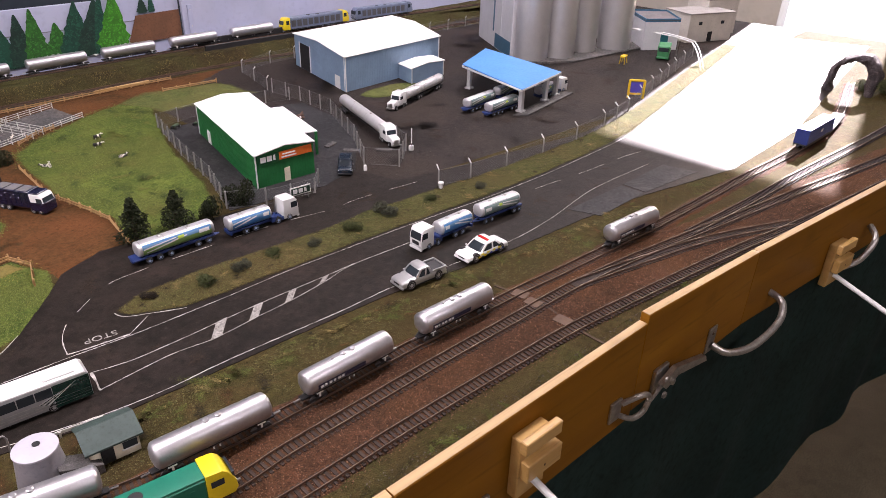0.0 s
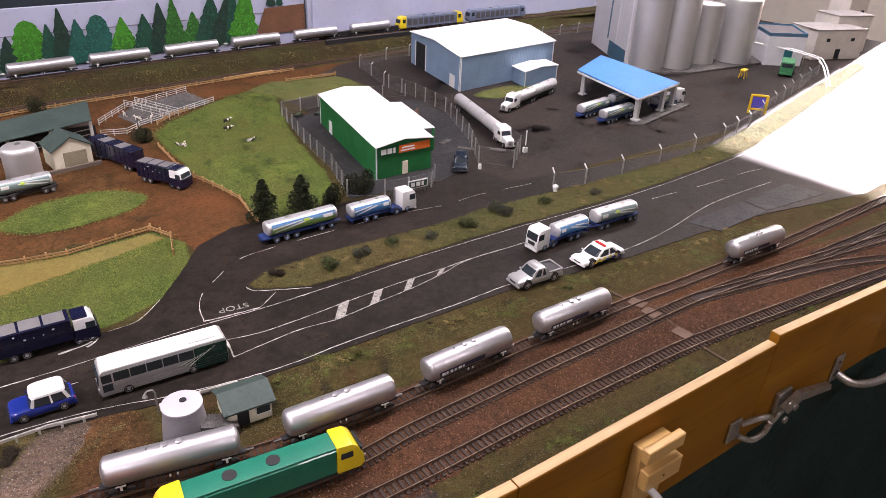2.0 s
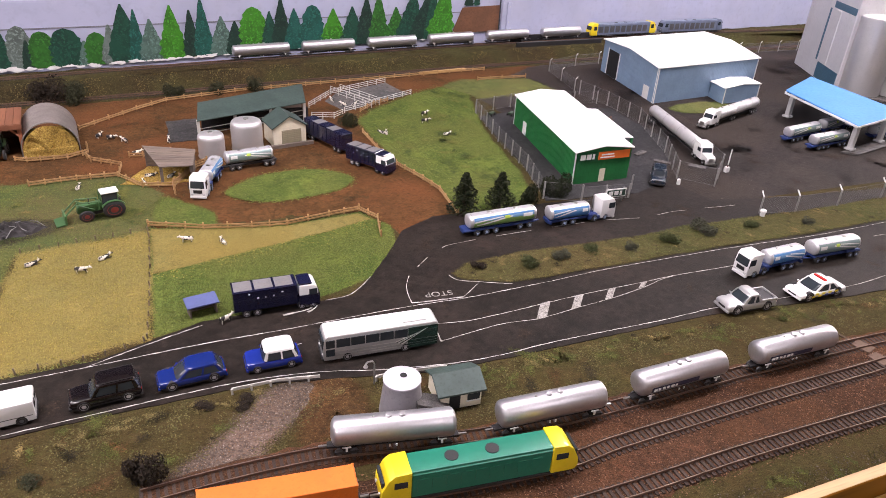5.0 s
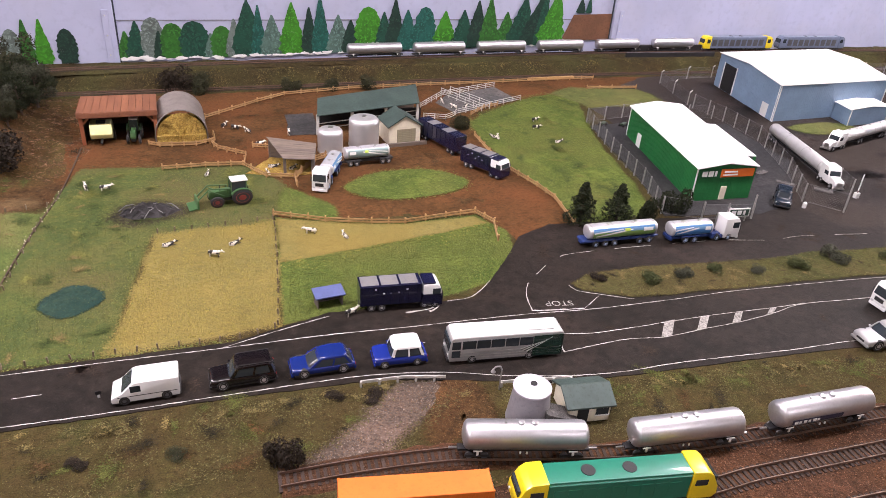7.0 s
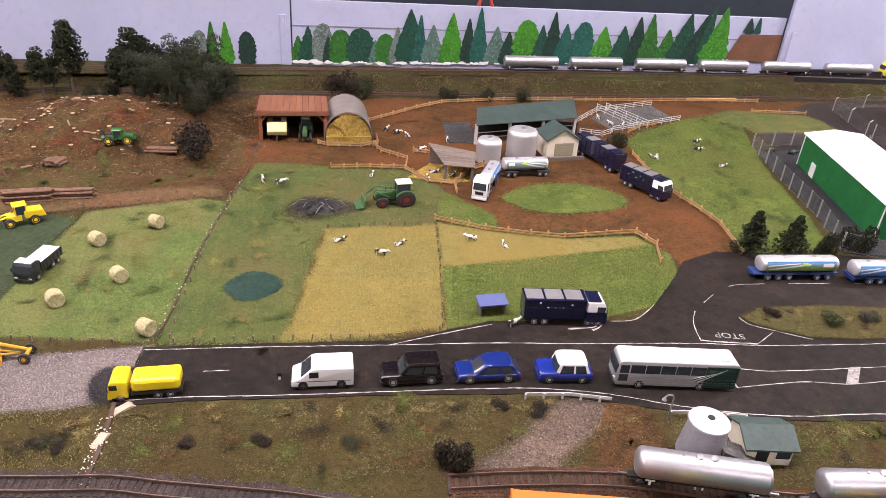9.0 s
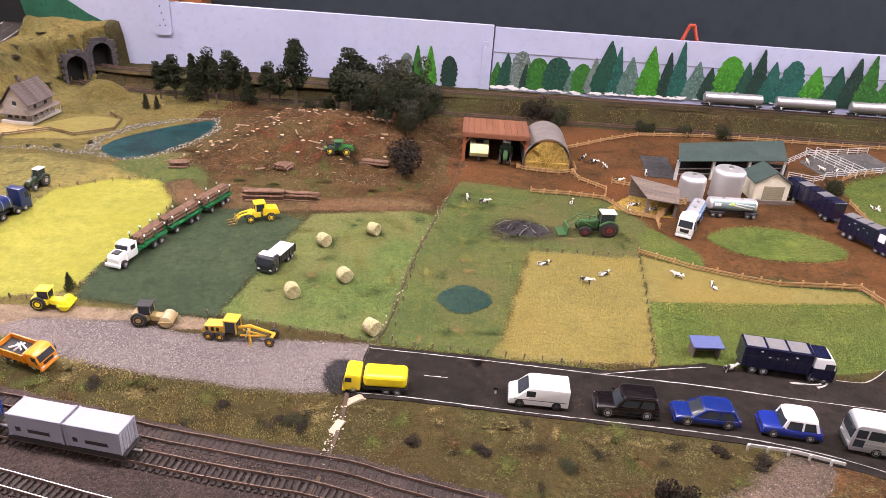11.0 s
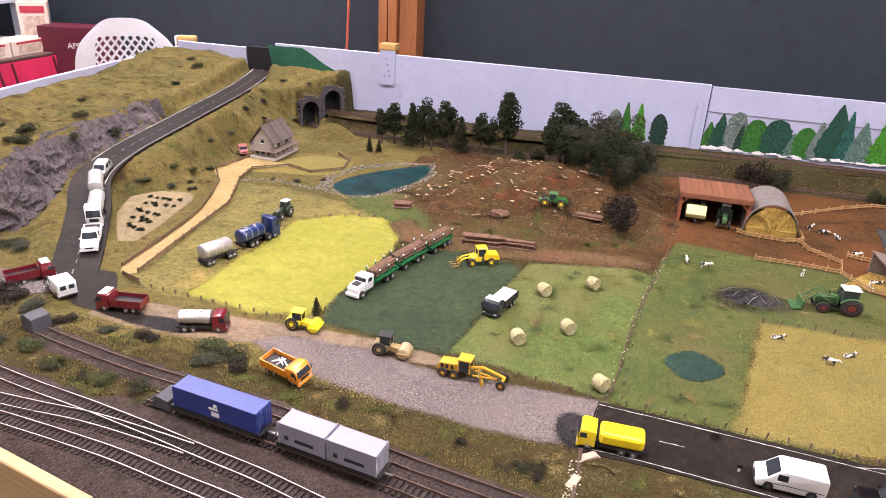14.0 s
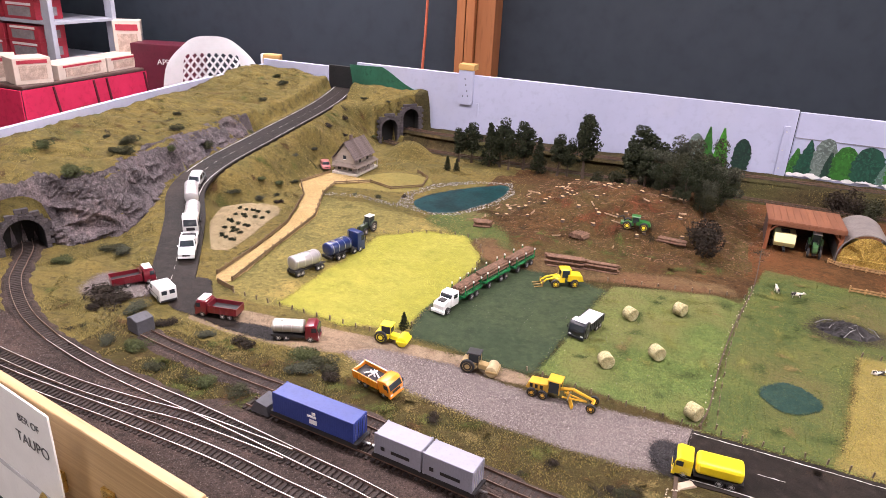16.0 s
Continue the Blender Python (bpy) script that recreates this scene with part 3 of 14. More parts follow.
def zone(name, pts, z, material, label, ragged=0.003, step=0.012, category="ground", curve=True, seed=1, thick=0.004, soft=0.0):
    """A ground cover of its own with a slightly uneven edge, or one that thins out over a soft rim."""
    rnd = random.Random(seed + len(pts) * 7)
    ring_pts = []
    if curve:
        closed = [Vector((*p, 0.0)) for p in pts]
        n = len(closed)
        for i in range(n):
            a, b, c, d = closed[i - 1], closed[i], closed[(i + 1) % n], closed[(i + 2) % n]
            k = max(2, int((c - b).length / step))
            for q in range(k):
                t = q / k
                ring_pts.append(b + (c - b) * t if curve == "straight" else 0.5 * (2 * b + (c - a) * t + (2 * a - 5 * b + 4 * c - d) * t * t + (3 * b - a - 3 * c + d) * t ** 3))
    else:
        ring_pts = [Vector((*p, 0.0)) for p in pts]
    bm = bmesh.new()
    if soft:
        n = len(ring_pts)
        turn = 1 if sum(a.x * b.y - b.x * a.y for a, b in zip(ring_pts, ring_pts[1:] + ring_pts[:1])) > 0 else -1
        fade = bm.verts.layers.float.new("fade")
        rim = []
        for i, p in enumerate(ring_pts):
            d = (ring_pts[(i + 1) % n] - ring_pts[i - 1]).normalized()
            out = Vector((d.y, -d.x, 0)) * turn
            wob = float(value_noise(p.x, p.y, 0.03, 55 + seed)) * soft * 0.5
            rim.append([bm.verts.new((*(p + out * (k * soft + wob)).xy, z - drop + rnd.uniform(0.0, 0.00016))) for k, drop in ((-0.55, 0.0), (0.65, 0.0004))])
            rim[-1][1][fade] = 1.0
        bm.faces.new([r[0] for r in rim])
        bmesh.ops.triangulate(bm, faces=bm.faces[:])
        for a, b in zip(rim, rim[1:] + rim[:1]):
            bm.faces.new((a[0], a[1], b[1], b[0]))
        bm.normal_update()
        for f in bm.faces:
            if f.normal.z < 0:
                f.normal_flip()
        return structure(name, bm, material, label, category)
    top = [bm.verts.new((p.x + rnd.uniform(-ragged, ragged), p.y + rnd.uniform(-ragged, ragged), z)) for p in ring_pts]
    face = bm.faces.new(top)
    if face.normal.z < 0 or sum((a.co.x * b.co.y - b.co.x * a.co.y) for a, b in zip(top, top[1:] + top[:1])) < 0:
        bmesh.ops.reverse_faces(bm, faces=[face])
    low = [bm.verts.new((v.co.x, v.co.y, z - thick)) for v in top]
    for i in range(len(top)):
        j = (i + 1) % len(top)
        bm.faces.new((top[i], low[i], low[j], top[j]))
    bmesh.ops.triangulate(bm, faces=[face])
    bmesh.ops.recalc_face_normals(bm, faces=bm.faces)
    return structure(name, bm, material, label, category)


DRIVE_STONE = turf("brown_drive_gravel", (0.128, 0.094, 0.073), (0.165, 0.124, 0.100), (0.092, 0.066, 0.05), 10.0, 120.0, 480.0, 0.0016, 0.9, (0.36, 0.31, 0.27), 0.66, feather=True)
# ---------------------------------------------------------------- fields and yards
zone("paddock_blue_green", [(-0.359, 0.951), (-0.318, 1.36), (-0.270, 1.545), (-0.13, 1.525), (0.02, 1.51), (0.085, 1.40), (0.075, 1.30), (0.04, 1.27), (0.035, 1.225), (-0.15, 1.24), (-0.205, 0.945)], 0.0002, GRASS_DARK, "bluish green pasture of short static grass", category="field", curve="straight", soft=0.014)
zone("paddock_ochre", [(-0.205, 0.944), (-0.146, 1.250), (0.042, 1.256), (0.004, 0.952), (-0.1, 0.944)], 0.0006, GRASS_YELLOW, "ochre yellow field of dry grass", category="field", curve="straight", ragged=0.005, soft=0.022)
zone("paddock_roadside", [(0.006, 0.953), (0.044, 1.268), (0.13, 1.235), (0.25, 1.198), (0.385, 1.20), (0.415, 1.13), (0.395, 1.05), (0.318, 0.985), (0.235, 0.962), (0.07, 0.965)], 0.0004, GRASS_LUSH, "green roadside paddock with taller grass", category="field", curve="straight", ragged=0.004, soft=0.01)
zone("paddock_roadside_strip", [(0.046, 1.262), (0.13, 1.23), (0.25, 1.193), (0.38, 1.195), (0.395, 1.165), (0.2, 1.135), (0.03, 1.115)], 0.0012, GRASS_YELLOW, "yellowed strip of paddock along the fence", category="field", curve="straight", ragged=0.006, soft=0.008)
zone("paddock_cows", [(0.560, 1.60), (0.575, 1.68), (0.635, 1.735), (0.80, 1.835), (0.90, 1.875), (0.945, 1.79), (0.865, 1.60), (0.815, 1.45), (0.77, 1.27), (0.725, 1.145), (0.60, 1.10), (0.553, 1.14), (0.572, 1.24), (0.548, 1.40)], 0.0004, GRASS_LUSH, "light green paddock with cows", category="field", curve="straight", ragged=0.004, soft=0.014)
zone("paddock_far_strip", [(0.90, 1.875), (1.0, 1.93), (1.20, 1.88), (1.22, 1.72), (0.95, 1.74), (0.945, 1.79)], 0.0004, GRASS, "short green strip behind the yard fence", category="field", curve="straight", ragged=0.006, soft=0.03)
zone("lawn_oval", [(0.190, 1.365), (0.235, 1.405), (0.30, 1.425), (0.38, 1.412), (0.425, 1.365), (0.42, 1.325), (0.355, 1.297), (0.27, 1.295), (0.21, 1.322)], 0.0010, GRASS_LUSH, "oval island of light green grass in the yard", category="field", soft=0.012)
zone("lawn_corner", [(0.055, 1.275), (0.08, 1.385), (0.115, 1.345), (0.15, 1.285), (0.14, 1.24)], 0.0006, GRASS_LUSH, "corner of green grass inside the fence", category="field", soft=0.014)
zone("paddock_bales", [(-0.362, 0.955), (-0.318, 1.36), (-0.36, 1.385), (-0.53, 1.33), (-0.56, 1.20), (-0.575, 1.05), (-0.59, 0.99)], 0.0004, GRASS_LIGHT, "green hay paddock with round bales", category="field", curve="straight", ragged=0.004, soft=0.014)
zone("field_dark", [(-0.59, 0.985), (-0.57, 1.10), (-0.545, 1.30), (-0.60, 1.325), (-0.70, 1.335), (-0.765, 1.31), (-0.79, 1.22), (-0.805, 1.05), (-0.79, 1.00), (-0.68, 0.985)], 0.0010, GRASS_DEEP, "dark green freshly worked field", category="field", curve="straight", ragged=0.004, soft=0.024)
zone("field_lime", [(-1.03, 1.00), (-1.02, 1.16), (-1.015, 1.345), (-0.945, 1.415), (-0.86, 1.43), (-0.795, 1.37), (-0.785, 1.27), (-0.805, 1.02), (-0.90, 0.985)], 0.0008, GRASS_LIME, "bright lime-yellow mown field", category="field", curve="straight", ragged=0.006, soft=0.016)
zone("field_olive", [(-1.175, 1.03), (-1.175, 1.19), (-1.20, 1.385), (-1.255, 1.50), (-1.15, 1.52), (-0.98, 1.49), (-0.85, 1.46), (-0.80, 1.37), (-0.79, 1.00), (-0.95, 0.985), (-1.10, 0.99)], 0.0001, GRASS_OLIVE, "olive green field of grazed grass", category="field", curve="straight", ragged=0.006, soft=0.02)
zone("grass_by_pond", [(-0.90, 1.44), (-0.97, 1.50), (-0.88, 1.60), (-0.80, 1.50), (-0.74, 1.40), (-0.78, 1.33)], 0.0004, GRASS_DARK, "damp green grass beside the pond", category="field", ragged=0.008, thick=0.003, soft=0.035)
zone("pond_paint", [(-0.290, 1.07), (-0.277, 1.105), (-0.252, 1.121), (-0.222, 1.105), (-0.213, 1.075), (-0.232, 1.047), (-0.263, 1.038)], 0.0014, MUD_POND, "dark green painted puddle in the pasture", category="pond", ragged=0.001, soft=0.01)
zone("water_pond", [(-1.032, 1.558), (-1.042, 1.61), (-1.005, 1.69), (-0.945, 1.765), (-0.888, 1.812), (-0.865, 1.76), (-0.88, 1.66), (-0.935, 1.55), (-0.985, 1.53)], 0.0010, WATER, "still green-blue pond water with glossy surface", category="water", ragged=0.002)
zone("tar_apron", [(-1.262, 0.985), (-1.19, 1.022), (-1.15, 0.988), (-1.118, 0.95), (-1.05, 0.922), (-1.03, 0.897), (-1.109, 0.905), (-1.165, 0.912), (-1.215, 0.945)], 0.0011, ASPHALT, "dark asphalt where the climbing road meets the roadworks", category="road", ragged=0.002, soft=0.008)
zone("garden_bed", PLOT, 0.0012, PLOT_EARTH, "pale earth orchard plot", category="ground", ragged=0.003, soft=0.01)
zone("gravel_road", [(-0.366, 0.948), (-0.378, 0.850), (-0.49, 0.838), (-0.60, 0.846), (-0.726, 0.866), (-0.81, 0.893), (-0.86, 0.915), (-0.82, 0.945), (-0.70, 0.955), (-0.60, 0.935), (-0.475, 0.942)], 0.0006, GRAVEL, "stretch of pale grey road gravel", category="road", curve="straight", ragged=0.006, soft=0.014)
zone("earth_road", [(-0.63, 0.945), (-0.70, 0.952), (-0.82, 0.94), (-0.86, 0.91), (-0.93, 0.893), (-1.03, 0.888), (-1.12, 0.895), (-1.15, 0.94), (-1.06, 0.955), (-0.97, 0.962), (-0.82, 0.975), (-0.70, 0.985), (-0.60, 0.975), (-0.56, 0.955)], 0.0003, EARTH, "bare earth of the road under repair", category="road", curve="straight", ragged=0.005, soft=0.008)
zone("tar_strip", [(-1.06, 0.898), (-0.965, 0.896), (-0.955, 0.918), (-1.00, 0.925), (-1.06, 0.915)], 0.0010, TAR_STONE, "strip of fresh black tarred stone", category="road", ragged=0.002, soft=0.01)
zone("gravel_heap_base", [(-1.34, 0.90), (-1.36, 0.95), (-1.29, 0.985), (-1.23, 0.955), (-1.24, 0.915), (-1.28, 0.895)], 0.0006, GRAVEL, "patch of spilt pale gravel", category="ground", ragged=0.006, soft=0.03)
zone("chip_spill", [(-0.40, 0.845), (-0.42, 0.875), (-0.41, 0.905), (-0.38, 0.905), (-0.362, 0.88), (-0.37, 0.85)], 0.0016, TAR_STONE, "spill of black road chip on the gravel", category="ground", ragged=0.004, soft=0.016)
zone("gravel_drive", [(0.105, 0.795), (0.175, 0.79), (0.178, 0.765), (0.10, 0.715), (0.055, 0.682), (-0.03, 0.686), (-0.02, 0.71), (0.05, 0.75)], 0.0004, DRIVE_STONE, "worn gravel drive down to the siding", category="ground", ragged=0.005, soft=0.024)
zone("orange_verge", [(0.168, 0.790), (0.205, 0.775), (0.200, 0.705), (0.130, 0.690), (0.120, 0.722)], 0.0005, CLAY, "patch of orange clay beside the tank", category="ground", ragged=0.005, soft=0.022)
LANE_L = [(-1.185, 1.045), (-1.195, 1.155), (-1.22, 1.315), (-1.29, 1.49), (-1.35, 1.57), (-1.33, 1.68)]
LANE_R = [(-1.145, 1.035), (-1.165, 1.185), (-1.19, 1.375), (-1.255, 1.52), (-1.27, 1.60), (-1.20, 1.66)]
zone("farm_lane", LANE_L + LANE_R[::-1], 0.0014, LANE, "pale clay farm lane", category="road", ragged=0.002)
zone("house_lawn", [(-1.27, 1.60), (-1.20, 1.605), (-1.10, 1.63), (-1.06, 1.70), (-1.09, 1.77), (-1.20, 1.76)], 0.0010, GRASS_YELLOW, "small yellow-green house lawn", category="field", ragged=0.003, soft=0.01)
TRACK_EARTH = turf("track_earth", (0.128, 0.080, 0.034), (0.158, 0.102, 0.046), (0.094, 0.056, 0.025), 9.0, 70.0, 800.0, 0.0008, 0.95, (0.32, 0.24, 0.15), 0.72, 0.7, drift=(0.165, 0.080, 0.040), feather=True)
zone("log_track", [(-0.32, 1.385), (-0.36, 1.43), (-0.55, 1.40), (-0.75, 1.40), (-0.80, 1.44), (-0.83, 1.40), (-0.76, 1.33), (-0.58, 1.335), (-0.42, 1.365)], 0.0013, TRACK_EARTH, "rutted red-brown forestry track", category="ground", ragged=0.006, soft=0.03)

# ---------------------------------------------------------------- sealed roads
zone("road", [(-0.372, 0.945), (-0.20, 0.938), (-0.06, 0.932), (0.07, 0.965), (0.20, 0.955), (0.275, 0.948), (0.318, 0.985), (0.39, 1.062), (0.425, 1.105), (0.50, 1.135), (0.58, 1.125), (0.78, 1.10), (0.92, 1.08), (1.02, 1.20), (1.05, 1.0), (1.2, 0.955), (1.6, 0.88), (2.3, 0.93), (3.2, 1.0), (3.3, 0.62), (2.0, 0.50), (1.62, 0.515), (1.30, 0.605), (1.12, 0.630), (0.976, 0.650), (0.73, 0.700), (0.573, 0.718), (0.40, 0.735), (0.30, 0.748), (0.20, 0.782), (0.10, 0.812), (-0.08, 0.828), (-0.31, 0.840), (-0.385, 0.840)], 0.0010, ASPHALT, "dark asphalt model road", category="road", curve="straight", ragged=0.001)
for pts in ([(1.180, 0.665), (1.358, 0.650), (1.354, 0.598), (1.200, 0.607)], [(1.365, 0.650), (1.530, 0.640), (1.545, 0.566), (1.361, 0.597)]):
    zone("road_patch", pts, 0.0016, PATCH, "smoother grey slab let into the asphalt", category="road", curve=False, ragged=0)
ISLAND = [(0.435, 0.945), (0.470, 0.962), (0.58, 0.961), (0.70, 0.946), (0.80, 0.933), (0.90, 0.930), (1.056, 0.912), (1.165, 0.895), (1.273, 0.882), (1.40, 0.872), (1.533, 0.864), (1.671, 0.866), (1.86, 0.884), (2.39, 0.965), (2.9, 1.04), (2.9, 0.99), (2.4, 0.91), (1.86, 0.828), (1.70, 0.802), (1.575, 0.796), (1.44, 0.799), (1.299, 0.804), (1.116, 0.820), (0.994, 0.836), (0.894, 0.850), (0.75, 0.863), (0.665, 0.872), (0.567, 0.879), (0.507, 0.888), (0.445, 0.925)]
zone("verge_island", ISLAND, 0.0026, VERGE_TURF, "grassy verge island between the road and the yard", category="ground", curve="straight", soft=0.012)
zone("depot_yard", [(0.735, 1.115), (0.79, 1.27), (0.87, 1.60), (1.10, 1.62), (1.25, 1.55), (1.22, 1.30), (1.03, 1.10), (0.93, 1.08)], 0.0014, PATCH, "grey sealed depot yard", category="road", curve="straight", ragged=0.002)
zone("shed_grass", [(1.42, 1.50), (1.52, 1.52), (1.60, 1.50), (1.62, 1.45), (1.52, 1.43), (1.43, 1.45)], 0.0012, GRASS, "patch of grass before the blue shed", category="field", ragged=0.006, soft=0.014)
zone("pen_slab", [(0.565, 1.745), (0.66, 1.79), (0.78, 1.83), (0.765, 1.955), (0.60, 1.90), (0.545, 1.84)], 0.0012, CONCRETE, "grey concrete cattle yard slab", category="ground", curve="straight", ragged=0.001)
zone("dairy_slab", [(0.135, 1.66), (0.205, 1.655), (0.215, 1.80), (0.150, 1.80)], 0.0012, turf("wet_slab", (0.075, 0.072, 0.072), (0.095, 0.09, 0.09), (0.055, 0.052, 0.052), 9.0, 60.0, 800.0, 0.0003, 0.6), "wet concrete slab beside the dairy", category="ground", curve="straight", ragged=0.002)

# the climbing road
bm = bmesh.new()
sweep_strip(bm, spline(ROAD_UP, 0.012), 0.078, -0.006, 0.0012)
structure("road_climbing", bm, ASPHALT, "narrow asphalt road climbing under the cliff", "road")


def road_line(pts, width=0.0020, dash=None, z=0.0016, follow=False):
    """Hand-painted white line, slightly uneven in width."""
    line = spline(pts, 0.006)
    runs = [line]
    if dash:
        runs, run, s = [], [], 0.0
        for a, b in zip(line, line[1:]):
            s += (b - a).length
            if s % (dash[0] + dash[1]) < dash[0]:
                run.append(b)
            elif run:
                runs.append(run)
                run = []
        runs.append(run)
    bm = bmesh.new()
    width *= 0.66
    rnd = random.Random(len(line))
    for run in runs:
        if len(run) < 2:
            continue
        rows = []
        for i, p in enumerate(run):
            a, b = run[max(i - 1, 0)], run[min(i + 1, len(run) - 1)]
            n = Vector((-(b - a).y, (b - a).x, 0)).normalized() * width / 2
            k, h = rnd.uniform(0.45, 1.4), (p.z if follow else 0) + z
            p = p + n * rnd.uniform(-0.5, 0.5)
            rows.append((bm.verts.new((p.x + n.x * k, p.y + n.y * k, h)), bm.verts.new((p.x - n.x * k, p.y - n.y * k, h))))
        for (a, b), (c, d) in zip(rows, rows[1:]):
            bm.faces.new((a, b, d, c))
    return part("road_line", bm, LINE, ROAD_MARKS)


ROAD_MARKS = thing("road_markings", pose(0, 0, 0), "hand-painted white road lines on the asphalt", "road marking", kind="structure")
road_line([(-0.37, 0.938), (-0.22, 0.931), (-0.074, 0.922), (0.058, 0.915), (0.155, 0.905), (0.233, 0.899), (0.342, 0.889), (0.42, 0.878), (0.50, 0.872), (0.58, 0.867)])
road_line([(-0.074, 0.922), (-0.005, 0.940), (0.068, 0.956)])
road_line([(0.235, 0.950), (0.275, 0.952), (0.318, 0.985)])
road_line([(-0.378, 0.847), (-0.31, 0.846), (-0.205, 0.839), (-0.077, 0.833), (0.036, 0.827), (0.097, 0.821), (0.176, 0.803), (0.248, 0.776), (0.330, 0.753), (0.40, 0.742), (0.475, 0.738), (0.573, 0.727), (0.65, 0.718), (0.74, 0.712)])
road_line([(0.74, 0.712), (0.976, 0.672), (1.117, 0.668), (1.30, 0.682), (1.51, 0.665)], 0.0016)
road_line([(-0.30, 0.890), (-0.10, 0.884), (0.18, 0.866)], 0.0018, (0.035, 0.075))
road_line([(0.342, 0.799), (0.432, 0.801), (0.493, 0.791), (0.566, 0.792), (0.626, 0.792), (0.69, 0.797), (0.751, 0.805), (0.842, 0.795), (0.93, 0.785)], 0.0018)
road_line([(0.350, 0.838), (0.397, 0.826), (0.458, 0.822), (0.525, 0.820), (0.60, 0.817), (0.70, 0.809), (0.76, 0.806)], 0.0018)
road_line([(0.93, 0.800), (1.187, 0.771), (1.379, 0.742), (1.503, 0.728), (1.70, 0.70), (2.3, 0.68)], 0.0018, (0.09, 0.05))
road_line([(0.995, 0.828), (1.116, 0.811), (1.299, 0.796), (1.44, 0.791), (1.575, 0.788), (1.70, 0.793)], 0.0018)
road_line([(0.58, 0.867), (0.665, 0.864), (0.75, 0.856), (0.894, 0.841), (0.995, 0.828)], 0.0018)
WORN_BAR = paint("worn_bar_paint", (0.30, 0.285, 0.26), 0.85, var=0.4, scale=420.0, dirt=(0.035, 0.028, 0.025), dirt_amount=1.6)
for k, (ax, ay, bx, by) in enumerate(((0.349, 0.839, 0.341, 0.798), (0.495, 0.790, 0.524, 0.820), (0.556, 0.792, 0.583, 0.816), (0.618, 0.793, 0.641, 0.811), (0.686, 0.798, 0.702, 0.807))):
    if not k:
        road_line([(ax, ay), (bx, by)], 0.006)
        continue
    w = 0.0098 - 0.0009 * k
    low = [(ax - w, ay, 0.0015), (ax + w, ay, 0.0015), (bx + w, by + 0.002, 0.0015), (bx - w, by + 0.002, 0.0015)]
    bm = bmesh.new()
    loft(bm, [low, [(x, y, 0.0017) for x, y, z in low]])
    bmesh.ops.recalc_face_normals(bm, faces=bm.faces)
    part("painted_bar", bm, WORN_BAR, ROAD_MARKS)
road_line([(0.344, 0.896), (0.42, 0.881)], 0.004)
road_line([(0.42, 0.881), (0.459, 0.905)], 0.0018)
road_line([(0.344, 0.896), (0.354, 0.934), (0.372, 0.965)], 0.0022)
road_line([(0.397, 0.985), (0.424, 1.005)], 0.0022)
road_line([(0.430, 0.944), (0.433, 0.930), (0.447, 0.918), (0.507, 0.884)], 0.0022)
road_line([(0.456, 1.024), (0.476, 1.029), (0.501, 1.029), (0.562, 1.027), (0.755, 1.011), (0.864, 0.987), (0.943, 0.985), (1.086, 0.960)], 0.0018, (0.075, 0.035))
road_line([(0.170, 0.938), (0.196, 0.937), (0.212, 0.940)], 0.0058)
road_line([(0.203, 0.931), (0.220, 0.941), (0.205, 0.947)], 0.0050)
road_line([(p[0] - 0.034, p[1] - 0.002, p[2]) for p in ROAD_UP], 0.0034, None, 0.0018, True)
road_line([(p[0] + 0.034, p[1] + 0.002, p[2]) for p in ROAD_UP[2:]], 0.0030, None, 0.0018, True)
road_line(ROAD_UP, 0.0016, (0.022, 0.014), 0.0018, True)


def lettering(name, text, size, m, material, parent=None, label="", extrude=0.0001):
    cu = bpy.data.curves.new(name, "FONT")
    cu.body, cu.size, cu.extrude, cu.align_x, cu.align_y = text, size, extrude, "CENTER", "CENTER"
    tmp = bpy.data.objects.new(name, cu)
    scene.collection.objects.link(tmp)
    bpy.context.view_layer.update()
    me = bpy.data.meshes.new_from_object(tmp.evaluated_get(bpy.context.evaluated_depsgraph_get()))
    bpy.data.objects.remove(tmp)
    me.materials.clear()
    me.materials.append(material)
    ob = new(name, me)
    if parent is not None:
        ob.parent = parent
    ob.matrix_local = m
    return tagged(ob, label)


lettering("stop_lettering", "STOP", 0.0175, pose(0.391, 0.903, 0.0018, 0, 0, 168), paint("faded_road_paint", (0.26, 0.25, 0.23), 0.85, var=0.5, scale=160.0), ROAD_MARKS, "white painted word on the asphalt")

# ---------------------------------------------------------------- tracks
BED_B = [(-1.14, 0.828), (-1.10, 0.820), (-0.988, 0.803), (-0.92, 0.796), (-0.741, 0.780), (-0.575, 0.751), (-0.517, 0.743), (-0.431, 0.732), (-0.363, 0.725), (-0.317, 0.713), (-0.26, 0.700), (-0.186, 0.682), (-0.05, 0.640), (0.10, 0.606), (0.33, 0.558), (0.432, 0.553), (0.526, 0.546), (0.655, 0.536), (0.81, 0.521), (0.941, 0.508), (1.076, 0.484), (1.221, 0.452), (1.388, 0.413), (1.58, 0.368), (1.972, 0.275), (2.5, 0.16)]
BED_A = [(-0.04, 0.690), (0.05, 0.684), (0.14, 0.671), (0.23, 0.645), (0.32, 0.622), (0.45, 0.603), (0.624, 0.588), (0.863, 0.562), (0.978, 0.545), (1.15, 0.523), (1.253, 0.509), (1.556, 0.481), (1.83, 0.451), (2.14, 0.445), (2.62, 0.52)]
